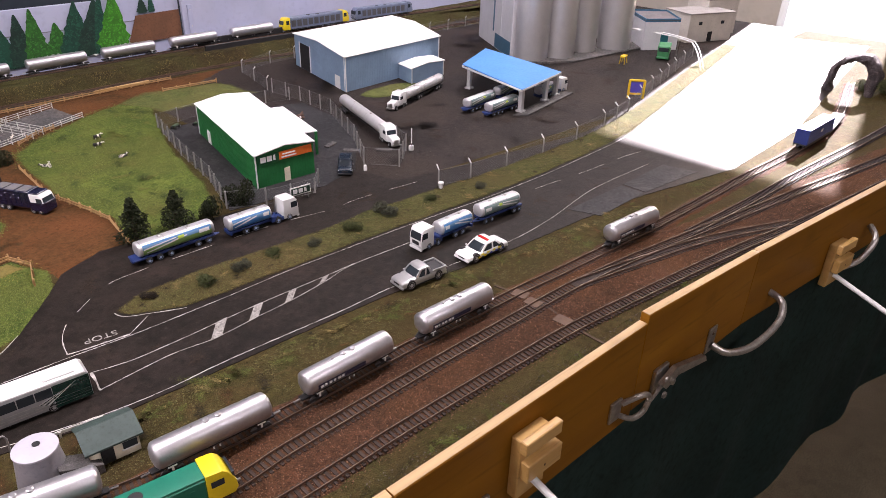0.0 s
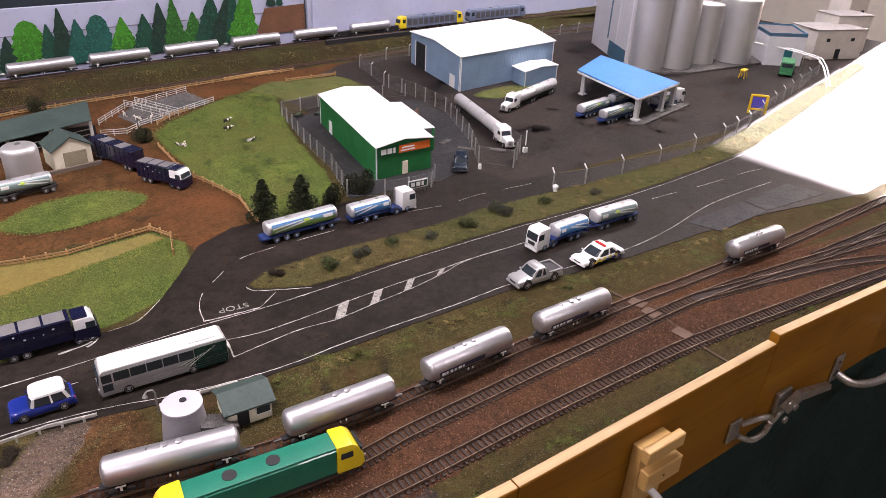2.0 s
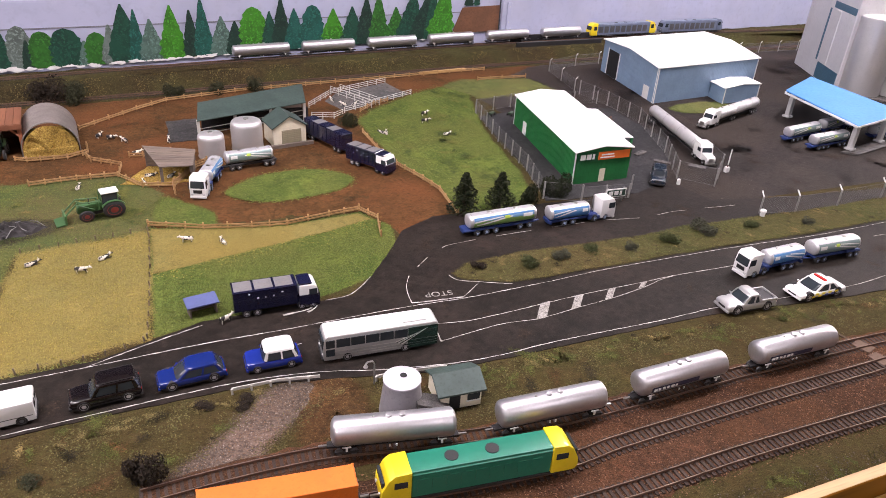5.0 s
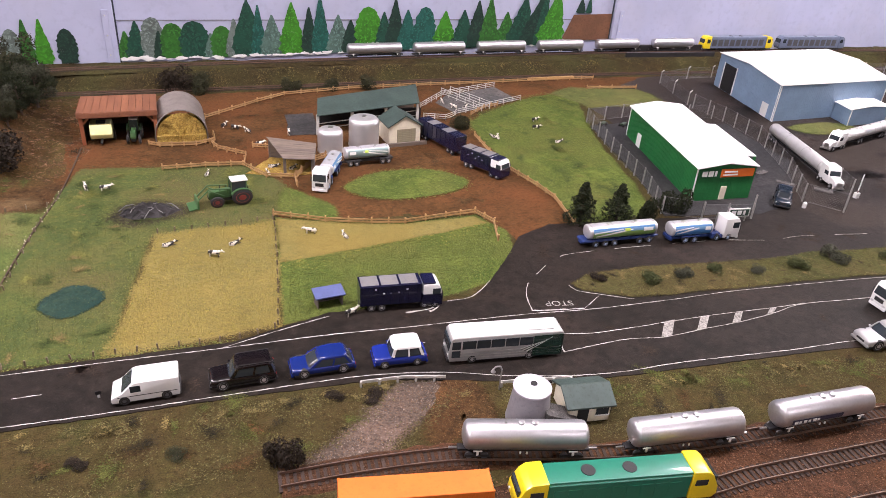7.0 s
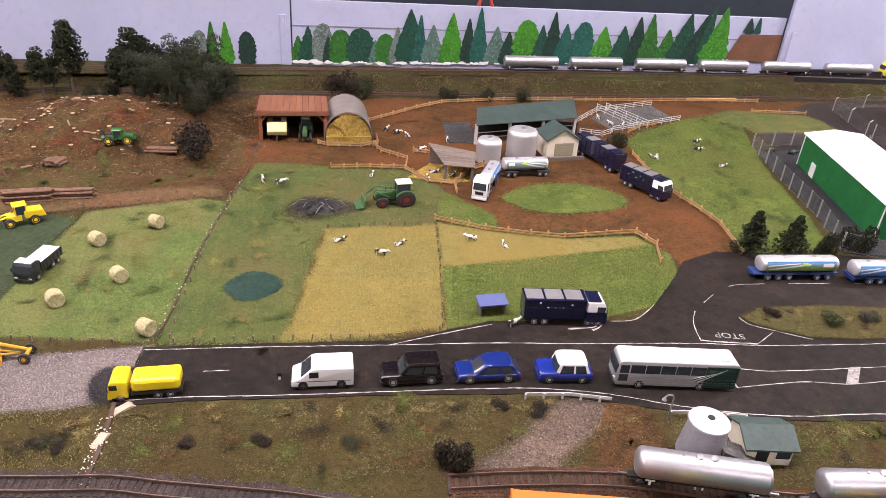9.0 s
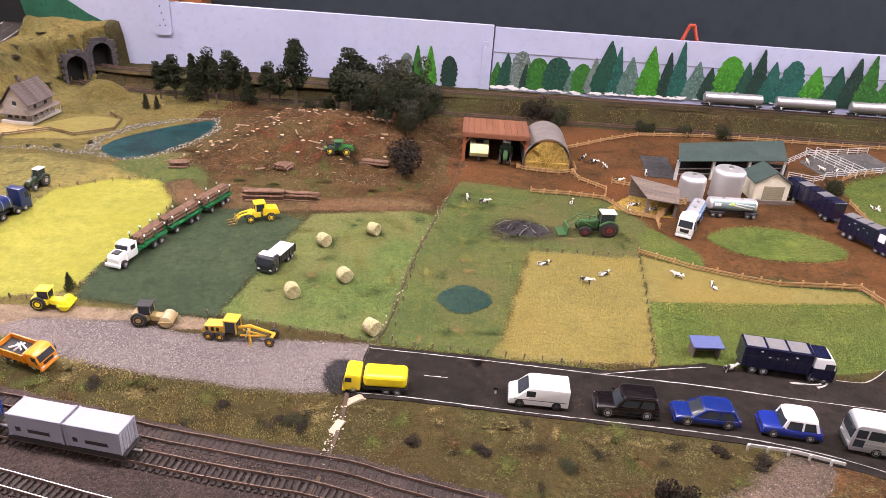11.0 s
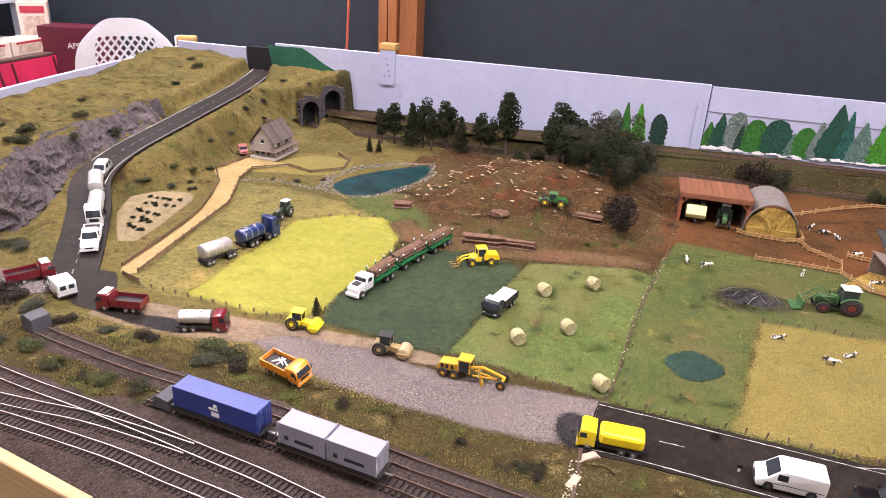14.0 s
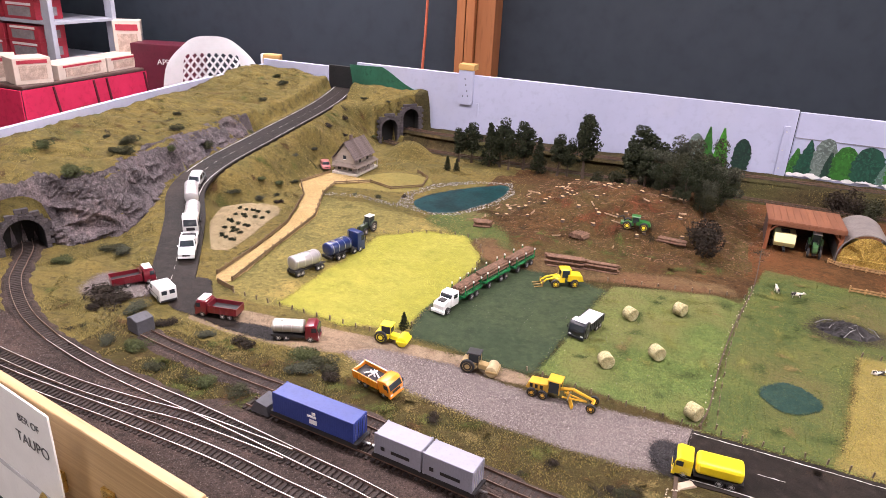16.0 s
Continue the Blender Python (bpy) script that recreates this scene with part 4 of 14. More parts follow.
BED_C = [(-1.615, 1.015), (-1.550, 0.968), (-1.505, 0.918), (-1.450, 0.862), (-1.345, 0.796), (-1.245, 0.758), (-1.152, 0.736), (-1.056, 0.722), (-0.957, 0.712), (-0.863, 0.700), (-0.778, 0.687), (-0.702, 0.676), (-0.602, 0.656), (-0.45, 0.628), (-0.20, 0.578), (0.10, 0.531), (0.388, 0.497), (0.539, 0.484), (0.726, 0.463), (0.854, 0.446), (1.026, 0.412), (1.251, 0.364), (1.414, 0.322), (1.794, 0.241), (2.5, 0.11)]
BED_D = [(-1.60, 0.765), (-1.42, 0.722), (-1.31, 0.703), (-1.22, 0.693), (-1.114, 0.687), (-1.023, 0.689), (-0.942, 0.694), (-0.857, 0.691), (-0.80, 0.687)]
BED_E = [(-1.60, 0.725), (-1.40, 0.690), (-1.25, 0.668), (-1.132, 0.662), (-1.038, 0.660), (-0.949, 0.657), (-0.866, 0.652), (-0.785, 0.642), (-0.708, 0.633), (-0.55, 0.608), (-0.25, 0.556)]
BED_B2 = [(-0.90, 0.754), (-0.86, 0.750), (-0.795, 0.743), (-0.714, 0.734), (-0.64, 0.725), (-0.573, 0.716), (-0.50, 0.705), (-0.44, 0.698), (-0.382, 0.691), (-0.25, 0.655), (-0.10, 0.610), (0.06, 0.568)]
BED_BACK = [(-1.315, 2.122, 0.034), (-1.25, 2.106, 0.034), (-1.10, 2.10, 0.034), (-0.52, 2.105, 0.034), (0.24, 2.150, 0.034), (0.78, 2.165, 0.034), (1.60, 2.165, 0.034), (2.4, 2.12, 0.034), (3.3, 2.02, 0.034)]
BED_LOW = [(-1.355, 2.066), (-1.30, 2.043), (-1.20, 2.024), (-1.0, 2.02), (-0.30, 2.018), (0.2, 2.020), (0.93, 2.035), (1.3, 2.03), (2.0, 1.99), (3.2, 1.93)]


def bed(name, pts, width, material, z=0.0022, label="band of stone track ballast"):
    line = spline(pts, 0.012)
    rnd = random.Random(len(line))
    bm = bmesh.new()
    rows = []
    for i, p in enumerate(line):
        a, b = line[max(i - 1, 0)], line[min(i + 1, len(line) - 1)]
        n = Vector((-(b - a).y, (b - a).x, 0)).normalized()
        wl, wr = width / 2 + rnd.uniform(-0.004, 0.004), width / 2 + rnd.uniform(-0.004, 0.004)
        rows.append([bm.verts.new(q) for q in ((*(p + n * (wl + 0.006)).xy, p.z - 0.003), (*(p + n * wl * 0.75).xy, p.z + z), (*(p - n * wr * 0.75).xy, p.z + z), (*(p - n * (wr + 0.006)).xy, p.z - 0.003))])
    for a, b in zip(rows, rows[1:]):
        for k in range(3):
            bm.faces.new((a[k], b[k], b[k + 1], a[k + 1]))
    bmesh.ops.recalc_face_normals(bm, faces=bm.faces)
    if sum(f.normal.z for f in bm.faces) < 0:
        bmesh.ops.reverse_faces(bm, faces=bm.faces)
    return structure(name, bm, material, label, "ballast")


def joined_boxes(name, places, size, material, parent, label=""):
    """Many equal blocks in one mesh."""
    base = np.array([(x, y, z) for z in (0, 1) for y in (-0.5, 0.5) for x in (-0.5, 0.5)], float) * size
    quads = np.array(((0, 2, 3, 1), (4, 5, 7, 6), (0, 1, 5, 4), (2, 6, 7, 3), (0, 4, 6, 2), (1, 3, 7, 5)))
    vs, fs = [], []
    for k, (p, a) in enumerate(places):
        c, s = math.cos(a), math.sin(a)
        r = np.array([[c, -s, 0], [s, c, 0], [0, 0, 1]])
        vs.append(base @ r.T + np.array(p))
        fs.append(quads + 8 * k)
    me = bpy.data.meshes.new(name)
    me.from_pydata(np.concatenate(vs).tolist(), [], np.concatenate(fs).tolist())
    me.materials.append(material)
    ob = new(name, me)
    ob.parent = parent
    return tagged(ob, label, "", "", "stuff")


SLEEPER_MESH = None
SLEEPER_JOINED = varied("dark_sleeper_row", (0.030, 0.023, 0.021), (0.052, 0.040, 0.035), 0.85)


def track(name, pts, near=None, rail_top=None, z=0.0026, label="model railway track on dark sleepers"):
    global SLEEPER_MESH
    tk = thing(name, pose(0, 0, 0), label, "railway track", kind="structure")
    line = spline(pts, 0.012)
    for side in (-1, 1):
        off = []
        for i, p in enumerate(line):
            a, b = line[max(i - 1, 0)], line[min(i + 1, len(line) - 1)]
            n = Vector((-(b - a).y, (b - a).x, 0)).normalized()
            off.append(p + n * 0.00865 * side)
        bm = bmesh.new()
        sweep_strip(bm, off, 0.0011, z + 0.0012, z + 0.0036)
        r = part("rail", bm, RAIL_SIDE, tk)
        bm = bmesh.new()
        sweep_strip(bm, off, 0.0008, z + 0.0037, z + 0.0040)
        part("rail_head", bm, rail_top or RAIL_TOP, r, "worn rail head, with a painted glint on western tracks")
    rnd = random.Random(3)
    places = [((p.x, p.y, p.z + z - 0.0017), a + math.pi / 2 + rnd.uniform(-0.02, 0.02)) for p, a in even(pts, 0.0074)]
    own = [q for q in places if near and near[0] < q[0][0] < near[1]][:300]
    rest = [q for q in places if q not in own]
    if own and SLEEPER_MESH is None:
        bm = bmesh.new()
        box(bm, -0.0138, 0.0138, -0.0017, 0.0017, 0, 0.0021)
        SLEEPER_MESH = finish(bm, "sleeper", SLEEPER)
    for p, a in own:
        o = new("sleeper", SLEEPER_MESH)
        o.parent = tk
        o.matrix_local = pose(*p, 0, 0, math.degrees(a))
    if rest:
        joined_boxes("sleeper_row", rest, (0.0276, 0.0034, 0.0021), SLEEPER_JOINED, tk)
    return tk


YARD_FLOOR = [(-1.70, 0.80), (-1.50, 0.80), (-1.36, 0.790), (-1.24, 0.768), (-1.10, 0.742), (-0.97, 0.730), (-0.90, 0.768), (-0.72, 0.762), (-0.50, 0.728), (-0.36, 0.712), (-0.20, 0.672), (-0.05, 0.628), (0.12, 0.59), (0.40, 0.55), (0.40, 0.409), (0.0, 0.46), (-0.795, 0.556), (-1.16, 0.623), (-1.70, 0.718)]
zone("ballast_yard_floor", YARD_FLOOR, 0.0006, BALLAST_GREY, "dark oily ballast between the yard tracks", category="ballast", curve="straight", ragged=0.006)
bed("ballast_front_yard", [(-1.66, 0.76), (-1.3, 0.715), (-1.0, 0.662), (-0.8, 0.62), (-0.5, 0.58), (-0.1, 0.535), (0.3, 0.50)], 0.125, BALLAST_GREY, 0.0012, "oily dark yard ballast")
bed("ballast_curve", BED_C[:9], 0.045, BALLAST_GREY)
bed("ballast_main", [(-0.2, 0.60), (0.10, 0.575), (0.33, 0.540), (0.526, 0.530), (0.81, 0.500), (1.076, 0.462), (1.388, 0.395), (1.58, 0.345), (1.972, 0.255), (2.5, 0.14)], 0.135, BALLAST_RED, 0.0015, "rust-brown stone ballast")
bed("ballast_branch", BED_B[:13], 0.044, BALLAST_GREY)
bed("ballast_siding", BED_A, 0.042, BALLAST_RED, 0.0016)
bed("ballast_back", BED_BACK, 0.05, BANK, 0.002)
bed("ballast_low", BED_LOW, 0.05, BANK, 0.002)
RAIL_DULL = paint("dull_rail_head", (0.19, 0.135, 0.105), 0.55, 0.7, 0.25, 60.0)
track("track_siding", BED_A, (-0.04, 1.9), RAIL_DULL, 0.002)
track("track_main", BED_B, (0.1, 1.7), RAIL_DULL)
# paler rail head: the western rails' reflected light is put into the colour
RAIL_GLINT = paint("glint_rail_head", (0.60, 0.58, 0.56), 0.42, 0.6, 0.12, 60.0)
track("track_outer", BED_C[14:], (0.2, 1.7), RAIL_DULL)
track("track_outer_west", BED_C[5:15], None, RAIL_GLINT)
track("track_tunnel", BED_C[:6], None, RAIL_DULL)
track("track_yard", BED_D, None, RAIL_GLINT)
track("track_yard_outer", BED_E, None, RAIL_GLINT)
track("track_container", BED_B2, None, RAIL_DULL)
track("track_back", BED_BACK, None, RAIL_SIDE)
track("track_low", BED_LOW, None, RAIL_SIDE)
track("track_crossover", [(0.95, 0.508), (1.10, 0.465), (1.25, 0.415), (1.42, 0.330)], None, RAIL_DULL)
track("track_loop", [(1.25, 0.452), (1.45, 0.425), (1.7, 0.395), (2.1, 0.34), (2.5, 0.30)], None, RAIL_DULL)

# ---------------------------------------------------------------- baseboard, fascia, curtain and backboard
bm = bmesh.new()
top = [bm.verts.new((x, y, -0.012)) for x, y in FRONT] + [bm.verts.new((3.5, 2.2, -0.012)), bm.verts.new((-2.0, 2.2, -0.012))]
low = [bm.verts.new((v.co.x, v.co.y, -0.05)) for v in top]
bm.faces.new(top)
bm.faces.new(low[::-1])
for i in range(len(top)):
    bm.faces.new((top[i], low[i], low[(i + 1) % len(top)], top[(i + 1) % len(top)]))
bmesh.ops.recalc_face_normals(bm, faces=bm.faces)
structure("baseboard", bm, PLY_EDGE, "plywood layout baseboard on its frame", "baseboard")


def fascia(name, a, b, z0, z1, z1b, thick=0.013):
    d = Vector((b[0] - a[0], b[1] - a[1]))
    ob = thing(name, pose(a[0], a[1], 0, 0, 0, math.degrees(math.atan2(d.y, d.x))), "varnished plywood fascia board along the layout's front", "fascia board", kind="structure")
    bm = bmesh.new()
    loft(bm, [[(x, -thick, z0), (x, 0, z0), (x, 0, z - 0.0006), (x, -thick, z - 0.0006)] for x, z in ((0.0006, z1), (d.length - 0.0006, z1b))])
    bmesh.ops.recalc_face_normals(bm, faces=bm.faces)
    bmesh.ops.bevel(bm, geom=bm.edges[:], offset=0.0008, segments=1, affect="EDGES")
    part("board", bm, PLY if b[0] > -0.5 else PLY_EDGE, ob)
    bm = bmesh.new()
    loft(bm, [[(x, -thick + 0.001, z - 0.0008), (x, -0.001, z - 0.0008), (x, -0.001, z), (x, -thick + 0.001, z)] for x, z in ((0.001, z1), (d.length - 0.001, z1b))])
    bmesh.ops.recalc_face_normals(bm, faces=bm.faces)
    part("top_edge", bm, PLY_EDGE, ob, "pale layered plywood edge")
    return ob


for (a, b), (z0, z1, z1b) in zip(zip(FRONT, FRONT[1:]), ((-0.10, 0.062, 0.062), (-0.10, 0.062, 0.062), (-0.10, 0.060, 0.060), (-0.10, 0.060, 0.060), (-0.095, 0.060, 0.062), (-0.084, 0.075, 0.054), (-0.084, 0.054, 0.052), (-0.084, 0.052, 0.052))):
    fascia("fascia_board", a, b, z0, z1, z1b)
bm = bmesh.new()
line = [Vector((x, y - 0.004, 0)) for i, (x, y) in enumerate([(p.x, p.y) for p in spline(FRONT, 0.02)])]
rows = [[bm.verts.new((p.x, p.y + 0.004 * k * math.sin(i * 0.37 + 0.6 * k) + 0.002 * k * math.sin(i * 0.13), -0.070 - 0.210 * k)) for k in range(4)] for i, p in enumerate(line)]
for a, b in zip(rows, rows[1:]):
    for k in range(3):
        bm.faces.new((a[k], a[k + 1], b[k + 1], b[k]))
bmesh.ops.solidify(bm, geom=bm.faces[:], thickness=0.002)
structure("curtain", bm, CURTAIN, "dark green cloth curtain hanging below the layout", "curtain", smooth=True)


def backboard():
    ob = thing("backboard", pose(0, 0, 0), "pale lilac-white painted backboard behind the layout", "backboard", kind="structure")
    for x0, x1, z1, y in ((-1.535, -0.212, 0.209, 2.205), (-0.208, 1.297, 0.203, 2.215), (1.300, 3.5, 0.330, 2.200)):
        bm = bmesh.new()
        box(bm, x0, x1, y, y + 0.012, -0.05, z1, 0.001)
        part("panel", bm, BOARD_WHITE, ob)
    bm = bmesh.new()
    prism(bm, [(-1.640, -0.05), (-1.536, -0.05), (-1.528, 0.120), (-1.556, 0.192), (-1.640, 0.192)], 2.206, 2.216)
    road_gap = bm
    bm = bmesh.new()
    box(bm, -1.900, -1.642, 2.205, 2.217, -0.05, 0.188, 0.001)
    part("panel", bm, BOARD_WHITE, ob)
    bm = road_gap
    part("road_gap", bm, paint("black_gap", (0.006, 0.006, 0.007), 0.9, var=0.2), ob, "black panel where the road leaves the layout")
    bm = bmesh.new()
    box(bm, -0.207, 1.296, 2.2132, 2.2148, 0.134, 0.1365)
    part("seam", bm, paint("seam_shadow", (0.20, 0.20, 0.23), 0.7), ob, "thin dark seam across the panel")
    return ob


backboard()

# ---------------------------------------------------------------- buildings
ROOF_WHITE = paint("white_roof_sheet", (0.80, 0.80, 0.78), 0.45, var=0.05, scale=14.0)
GREEN_WALL = paint("green_cladding", (0.012, 0.150, 0.040), 0.5, var=0.14, scale=24.0)
BLUE_WALL = paint("blue_grey_cladding", (0.215, 0.315, 0.440), 0.55, var=0.08, scale=18.0)
TRIM_WHITE = paint("white_trim", (0.75, 0.75, 0.73), 0.5, var=0.05)
ORANGE = paint("orange_panel", (0.72, 0.155, 0.020), 0.5, var=0.06)
BLUE_ROOF = paint("bright_blue_roof", (0.075, 0.265, 0.640), 0.4, var=0.06, scale=14.0)
SILO = paint("brushed_aluminium", (0.64, 0.63, 0.63), 0.46, 0.75, 0.03, 20.0)
GREEN_ROOF = paint("dark_green_roof", (0.036, 0.060, 0.052), 0.6, var=0.16, scale=30.0, dirt=(0.07, 0.08, 0.07), dirt_amount=0.3)
CREAM = paint("cream_wall", (0.74, 0.68, 0.53), 0.65, var=0.08, scale=40.0, dirt=(0.42, 0.34, 0.22), dirt_amount=0.3)
# near-black for small parts and for plates painted as shade in doorways
DARK = paint("dark_opening", (0.012, 0.012, 0.013), 0.8, var=0.2)
RED_ROOF = grained("red_painted_boards", (0.185, 0.066, 0.030), (0.240, 0.092, 0.042), 0.7, (60.0, 8.0, 60.0), 0.0006)
RED_TIMBER = grained("red_stained_timber", (0.26, 0.080, 0.030), (0.34, 0.12, 0.05), 0.7, (60.0, 60.0, 8.0), 0.0006)
GREY_BOARD = grained("weathered_grey_board", (0.13, 0.10, 0.080), (0.185, 0.145, 0.118), 0.85, (10.0, 70.0, 70.0), 0.0008)
SHINGLE = varied("brown_shingle", (0.10, 0.078, 0.072), (0.165, 0.130, 0.122), 0.85)
BARN_SHEET = paint("dull_barn_sheet", (0.185, 0.160, 0.145), 0.6, 0.1, 0.15, 30.0)
HAY = turf("hay", (0.48, 0.30, 0.060), (0.58, 0.38, 0.09), (0.36, 0.21, 0.04), 30.0, 160.0, 900.0, 0.003, 0.95, (0.75, 0.56, 0.22), 0.66)
STONE = varied("portal_stone", (0.056, 0.049, 0.052), (0.092, 0.081, 0.085), 0.85)
GLASS_DARK = window_glass("dark_window")
RAIL_WHITE = paint("white_rail_paint", (0.50, 0.49, 0.46), 0.5, var=0.08)


def quad_wall(name, a, b, z0, z1, material, parent, thick=0.0024, label="", z1b=None):
    """A wall with thickness from a to b."""
    a, b = Vector((a[0], a[1], 0)), Vector((b[0], b[1], 0))
    d = b - a
    bm = bmesh.new()
    h2 = z1 if z1b is None else z1b
    loft(bm, [[(0, 0, z0), (0, thick, z0), (0, thick, z1), (0, 0, z1)], [(d.length, 0, z0), (d.length, thick, z0), (d.length, thick, h2), (d.length, 0, h2)]])
    ob = part(name, bm, material, parent, label)
    ob.matrix_local = pose(a.x, a.y, 0, 0, 0, math.degrees(math.atan2(d.y, d.x)))
    return ob


def gable_roof(name, fl, fr, br, bl, eave, rise, material, parent, over=0.004, thick=0.0022, along=True):
    """Two slopes; the ridge runs from the front edge's middle to the back edge's (along), or from side to side."""
    p = [Vector((*q, 0)) for q in ((fl, fr, br, bl) if along else (fr, br, bl, fl))]
    c = sum(p, Vector()) / 4
    p = [q + (q - c).normalized() * over for q in p]
    f, b = (p[0] + p[1]) / 2, (p[2] + p[3]) / 2
    out = []
    for e0, e1 in ((p[0], p[3]), (p[2], p[1])):
        r0, r1 = (f, b) if e0 is p[0] else (b, f)
        bm = bmesh.new()
        low = [(*e0.xy, eave), (*e1.xy, eave), (*r1.xy, eave + rise), (*r0.xy, eave + rise)]
        loft(bm, [low, [(x, y, z + thick) for x, y, z in low]])
        bmesh.ops.recalc_face_normals(bm, faces=bm.faces)
        out.append(part(name, bm, material, parent))
    return out


def gable_end(a, b, eave, rise, material, parent):
    m = (Vector((*a, 0)) + Vector((*b, 0))) / 2
    d = (Vector((*b, 0)) - Vector((*a, 0))).normalized()
    n = Vector((-d.y, d.x, 0)) * 0.0024
    tri = [(*a, eave), (*b, eave), (m.x, m.y, eave + rise)]
    bm = bmesh.new()
    loft(bm, [tri, [(x + n.x, y + n.y, z) for x, y, z in tri]])
    bmesh.ops.recalc_face_normals(bm, faces=bm.faces)
    return part("gable_wall", bm, material, parent)


def at_wall(a, b, s, z):
    """The local frame on the outside of a wall from a to b: x along, y inwards."""
    d = Vector((b[0] - a[0], b[1] - a[1]))
    p = Vector(a) + d * s
    return pose(p.x, p.y, z, 0, 0, math.degrees(math.atan2(d.y, d.x)))


def plate(name, w, h, material, parent, m, thick=0.0012, label="", bevel=0.0003):
    bm = bmesh.new()
    box(bm, -w / 2, w / 2, -thick, 0.0004, 0, h, bevel)
    ob = part(name, bm, material, parent, label)
    ob.matrix_local = m
    return ob


def ribbed(ob_name, a, b, z0, z1, material, parent, pitch=0.006):
    """Thin upright cladding ribs on a wall."""
    d = Vector((b[0] - a[0], b[1] - a[1]))
    n = int(d.length / pitch)
    bm = bmesh.new()
    for i in range(1, n):
        box(bm, i * pitch - 0.0004, i * pitch + 0.0004, -0.0005, 0.0002, z0, z1)
    ob = part(ob_name, bm, material, parent)
    ob.matrix_local = pose(a[0], a[1], 0, 0, 0, math.degrees(math.atan2(d.y, d.x)))


def green_depot():
    ob = thing("depot_shed", pose(0, 0, 0), "green clad farm depot shed with a white roof and orange sign", "shed")
    fl, fr, br, bl = (0.825, 1.160), (0.960, 1.148), (1.066, 1.520), (0.925, 1.528)
    h = 0.070
    for a, b in ((fl, fr), (fr, br), (br, bl), (bl, fl)):
        quad_wall("wall", a, b, 0, h, GREEN_WALL, ob)
        ribbed("cladding_rib", a, b, 0.001, h - 0.001, GREEN_WALL, ob)
    gable_end(fl, fr, h, 0.009, GREEN_WALL, ob)
    gable_end(br, bl, h, 0.009, GREEN_WALL, ob)
    gable_roof("roof", fl, fr, br, bl, h, 0.009, ROOF_WHITE, ob, 0.006)
    for p, q in ((fl, fr), (fr, br), (bl, fl)):
        plate("corner_trim", 0.003, h, TRIM_WHITE, ob, at_wall(p, q, 0.012, 0))
    sign = plate("sign_board", 0.126, 0.019, paint("sign_green", (0.010, 0.10, 0.035), 0.5), ob, at_wall(fl, fr, 0.5, 0.049), 0.002)
    for k, (x, w) in enumerate(((-0.050, 0.012), (-0.036, 0.011), (-0.025, 0.005))):
        plate("sign_bar", w, 0.011, TRIM_WHITE, sign, pose(x, -0.0022, 0.004), 0.0006, "white lettering bar")
    plate("sign_panel", 0.076, 0.017, ORANGE, sign, pose(0.024, -0.0022, 0.001), 0.0006, "orange sign panel")
    plate("sign_bar", 0.034, 0.003, TRIM_WHITE, sign, pose(0.008, -0.003, 0.0045), 0.0005, "white lettering bar")
    plate("sign_bar", 0.030, 0.003, TRIM_WHITE, sign, pose(0.008, -0.003, 0.0105), 0.0005, "white lettering bar")
    plate("door", 0.013, 0.028, CREAM, ob, at_wall(fl, fr, 0.52, 0.002), 0.0016, "cream personnel door")
    plate("side_door", 0.022, 0.030, TRIM_WHITE, ob, at_wall(bl, fl, 0.22, 0.002), 0.0016, "white side door")
    # open lean-to with its own white roof
    a0, a1 = Vector(fr).lerp(Vector(br), 0.22), Vector(fr).lerp(Vector(br), 0.74)
    out = Vector((0.052, -0.004))
    bm = bmesh.new()
    low = [(*a0, 0.058), (*(a0 + out), 0.053), (*(a1 + out), 0.053), (*a1, 0.058)]
    loft(bm, [low, [(x, y, z + 0.002) for x, y, z in low]])
    bmesh.ops.recalc_face_normals(bm, faces=bm.faces)
    part("lean_to_roof", bm, ROOF_WHITE, ob, "white lean-to roof sheet")
    for q in (a0 + out * 0.92, a1 + out * 0.92, (a0 + a1) / 2 + out * 0.92):
        bm = bmesh.new()
        box(bm, q.x - 0.0022, q.x + 0.0022, q.y - 0.0022, q.y + 0.0022, 0, 0.054)
        part("post", bm, GREEN_WALL, ob)
    quad_wall("back_wall", a1, a1 + out, 0, 0.053, GREEN_WALL, ob)


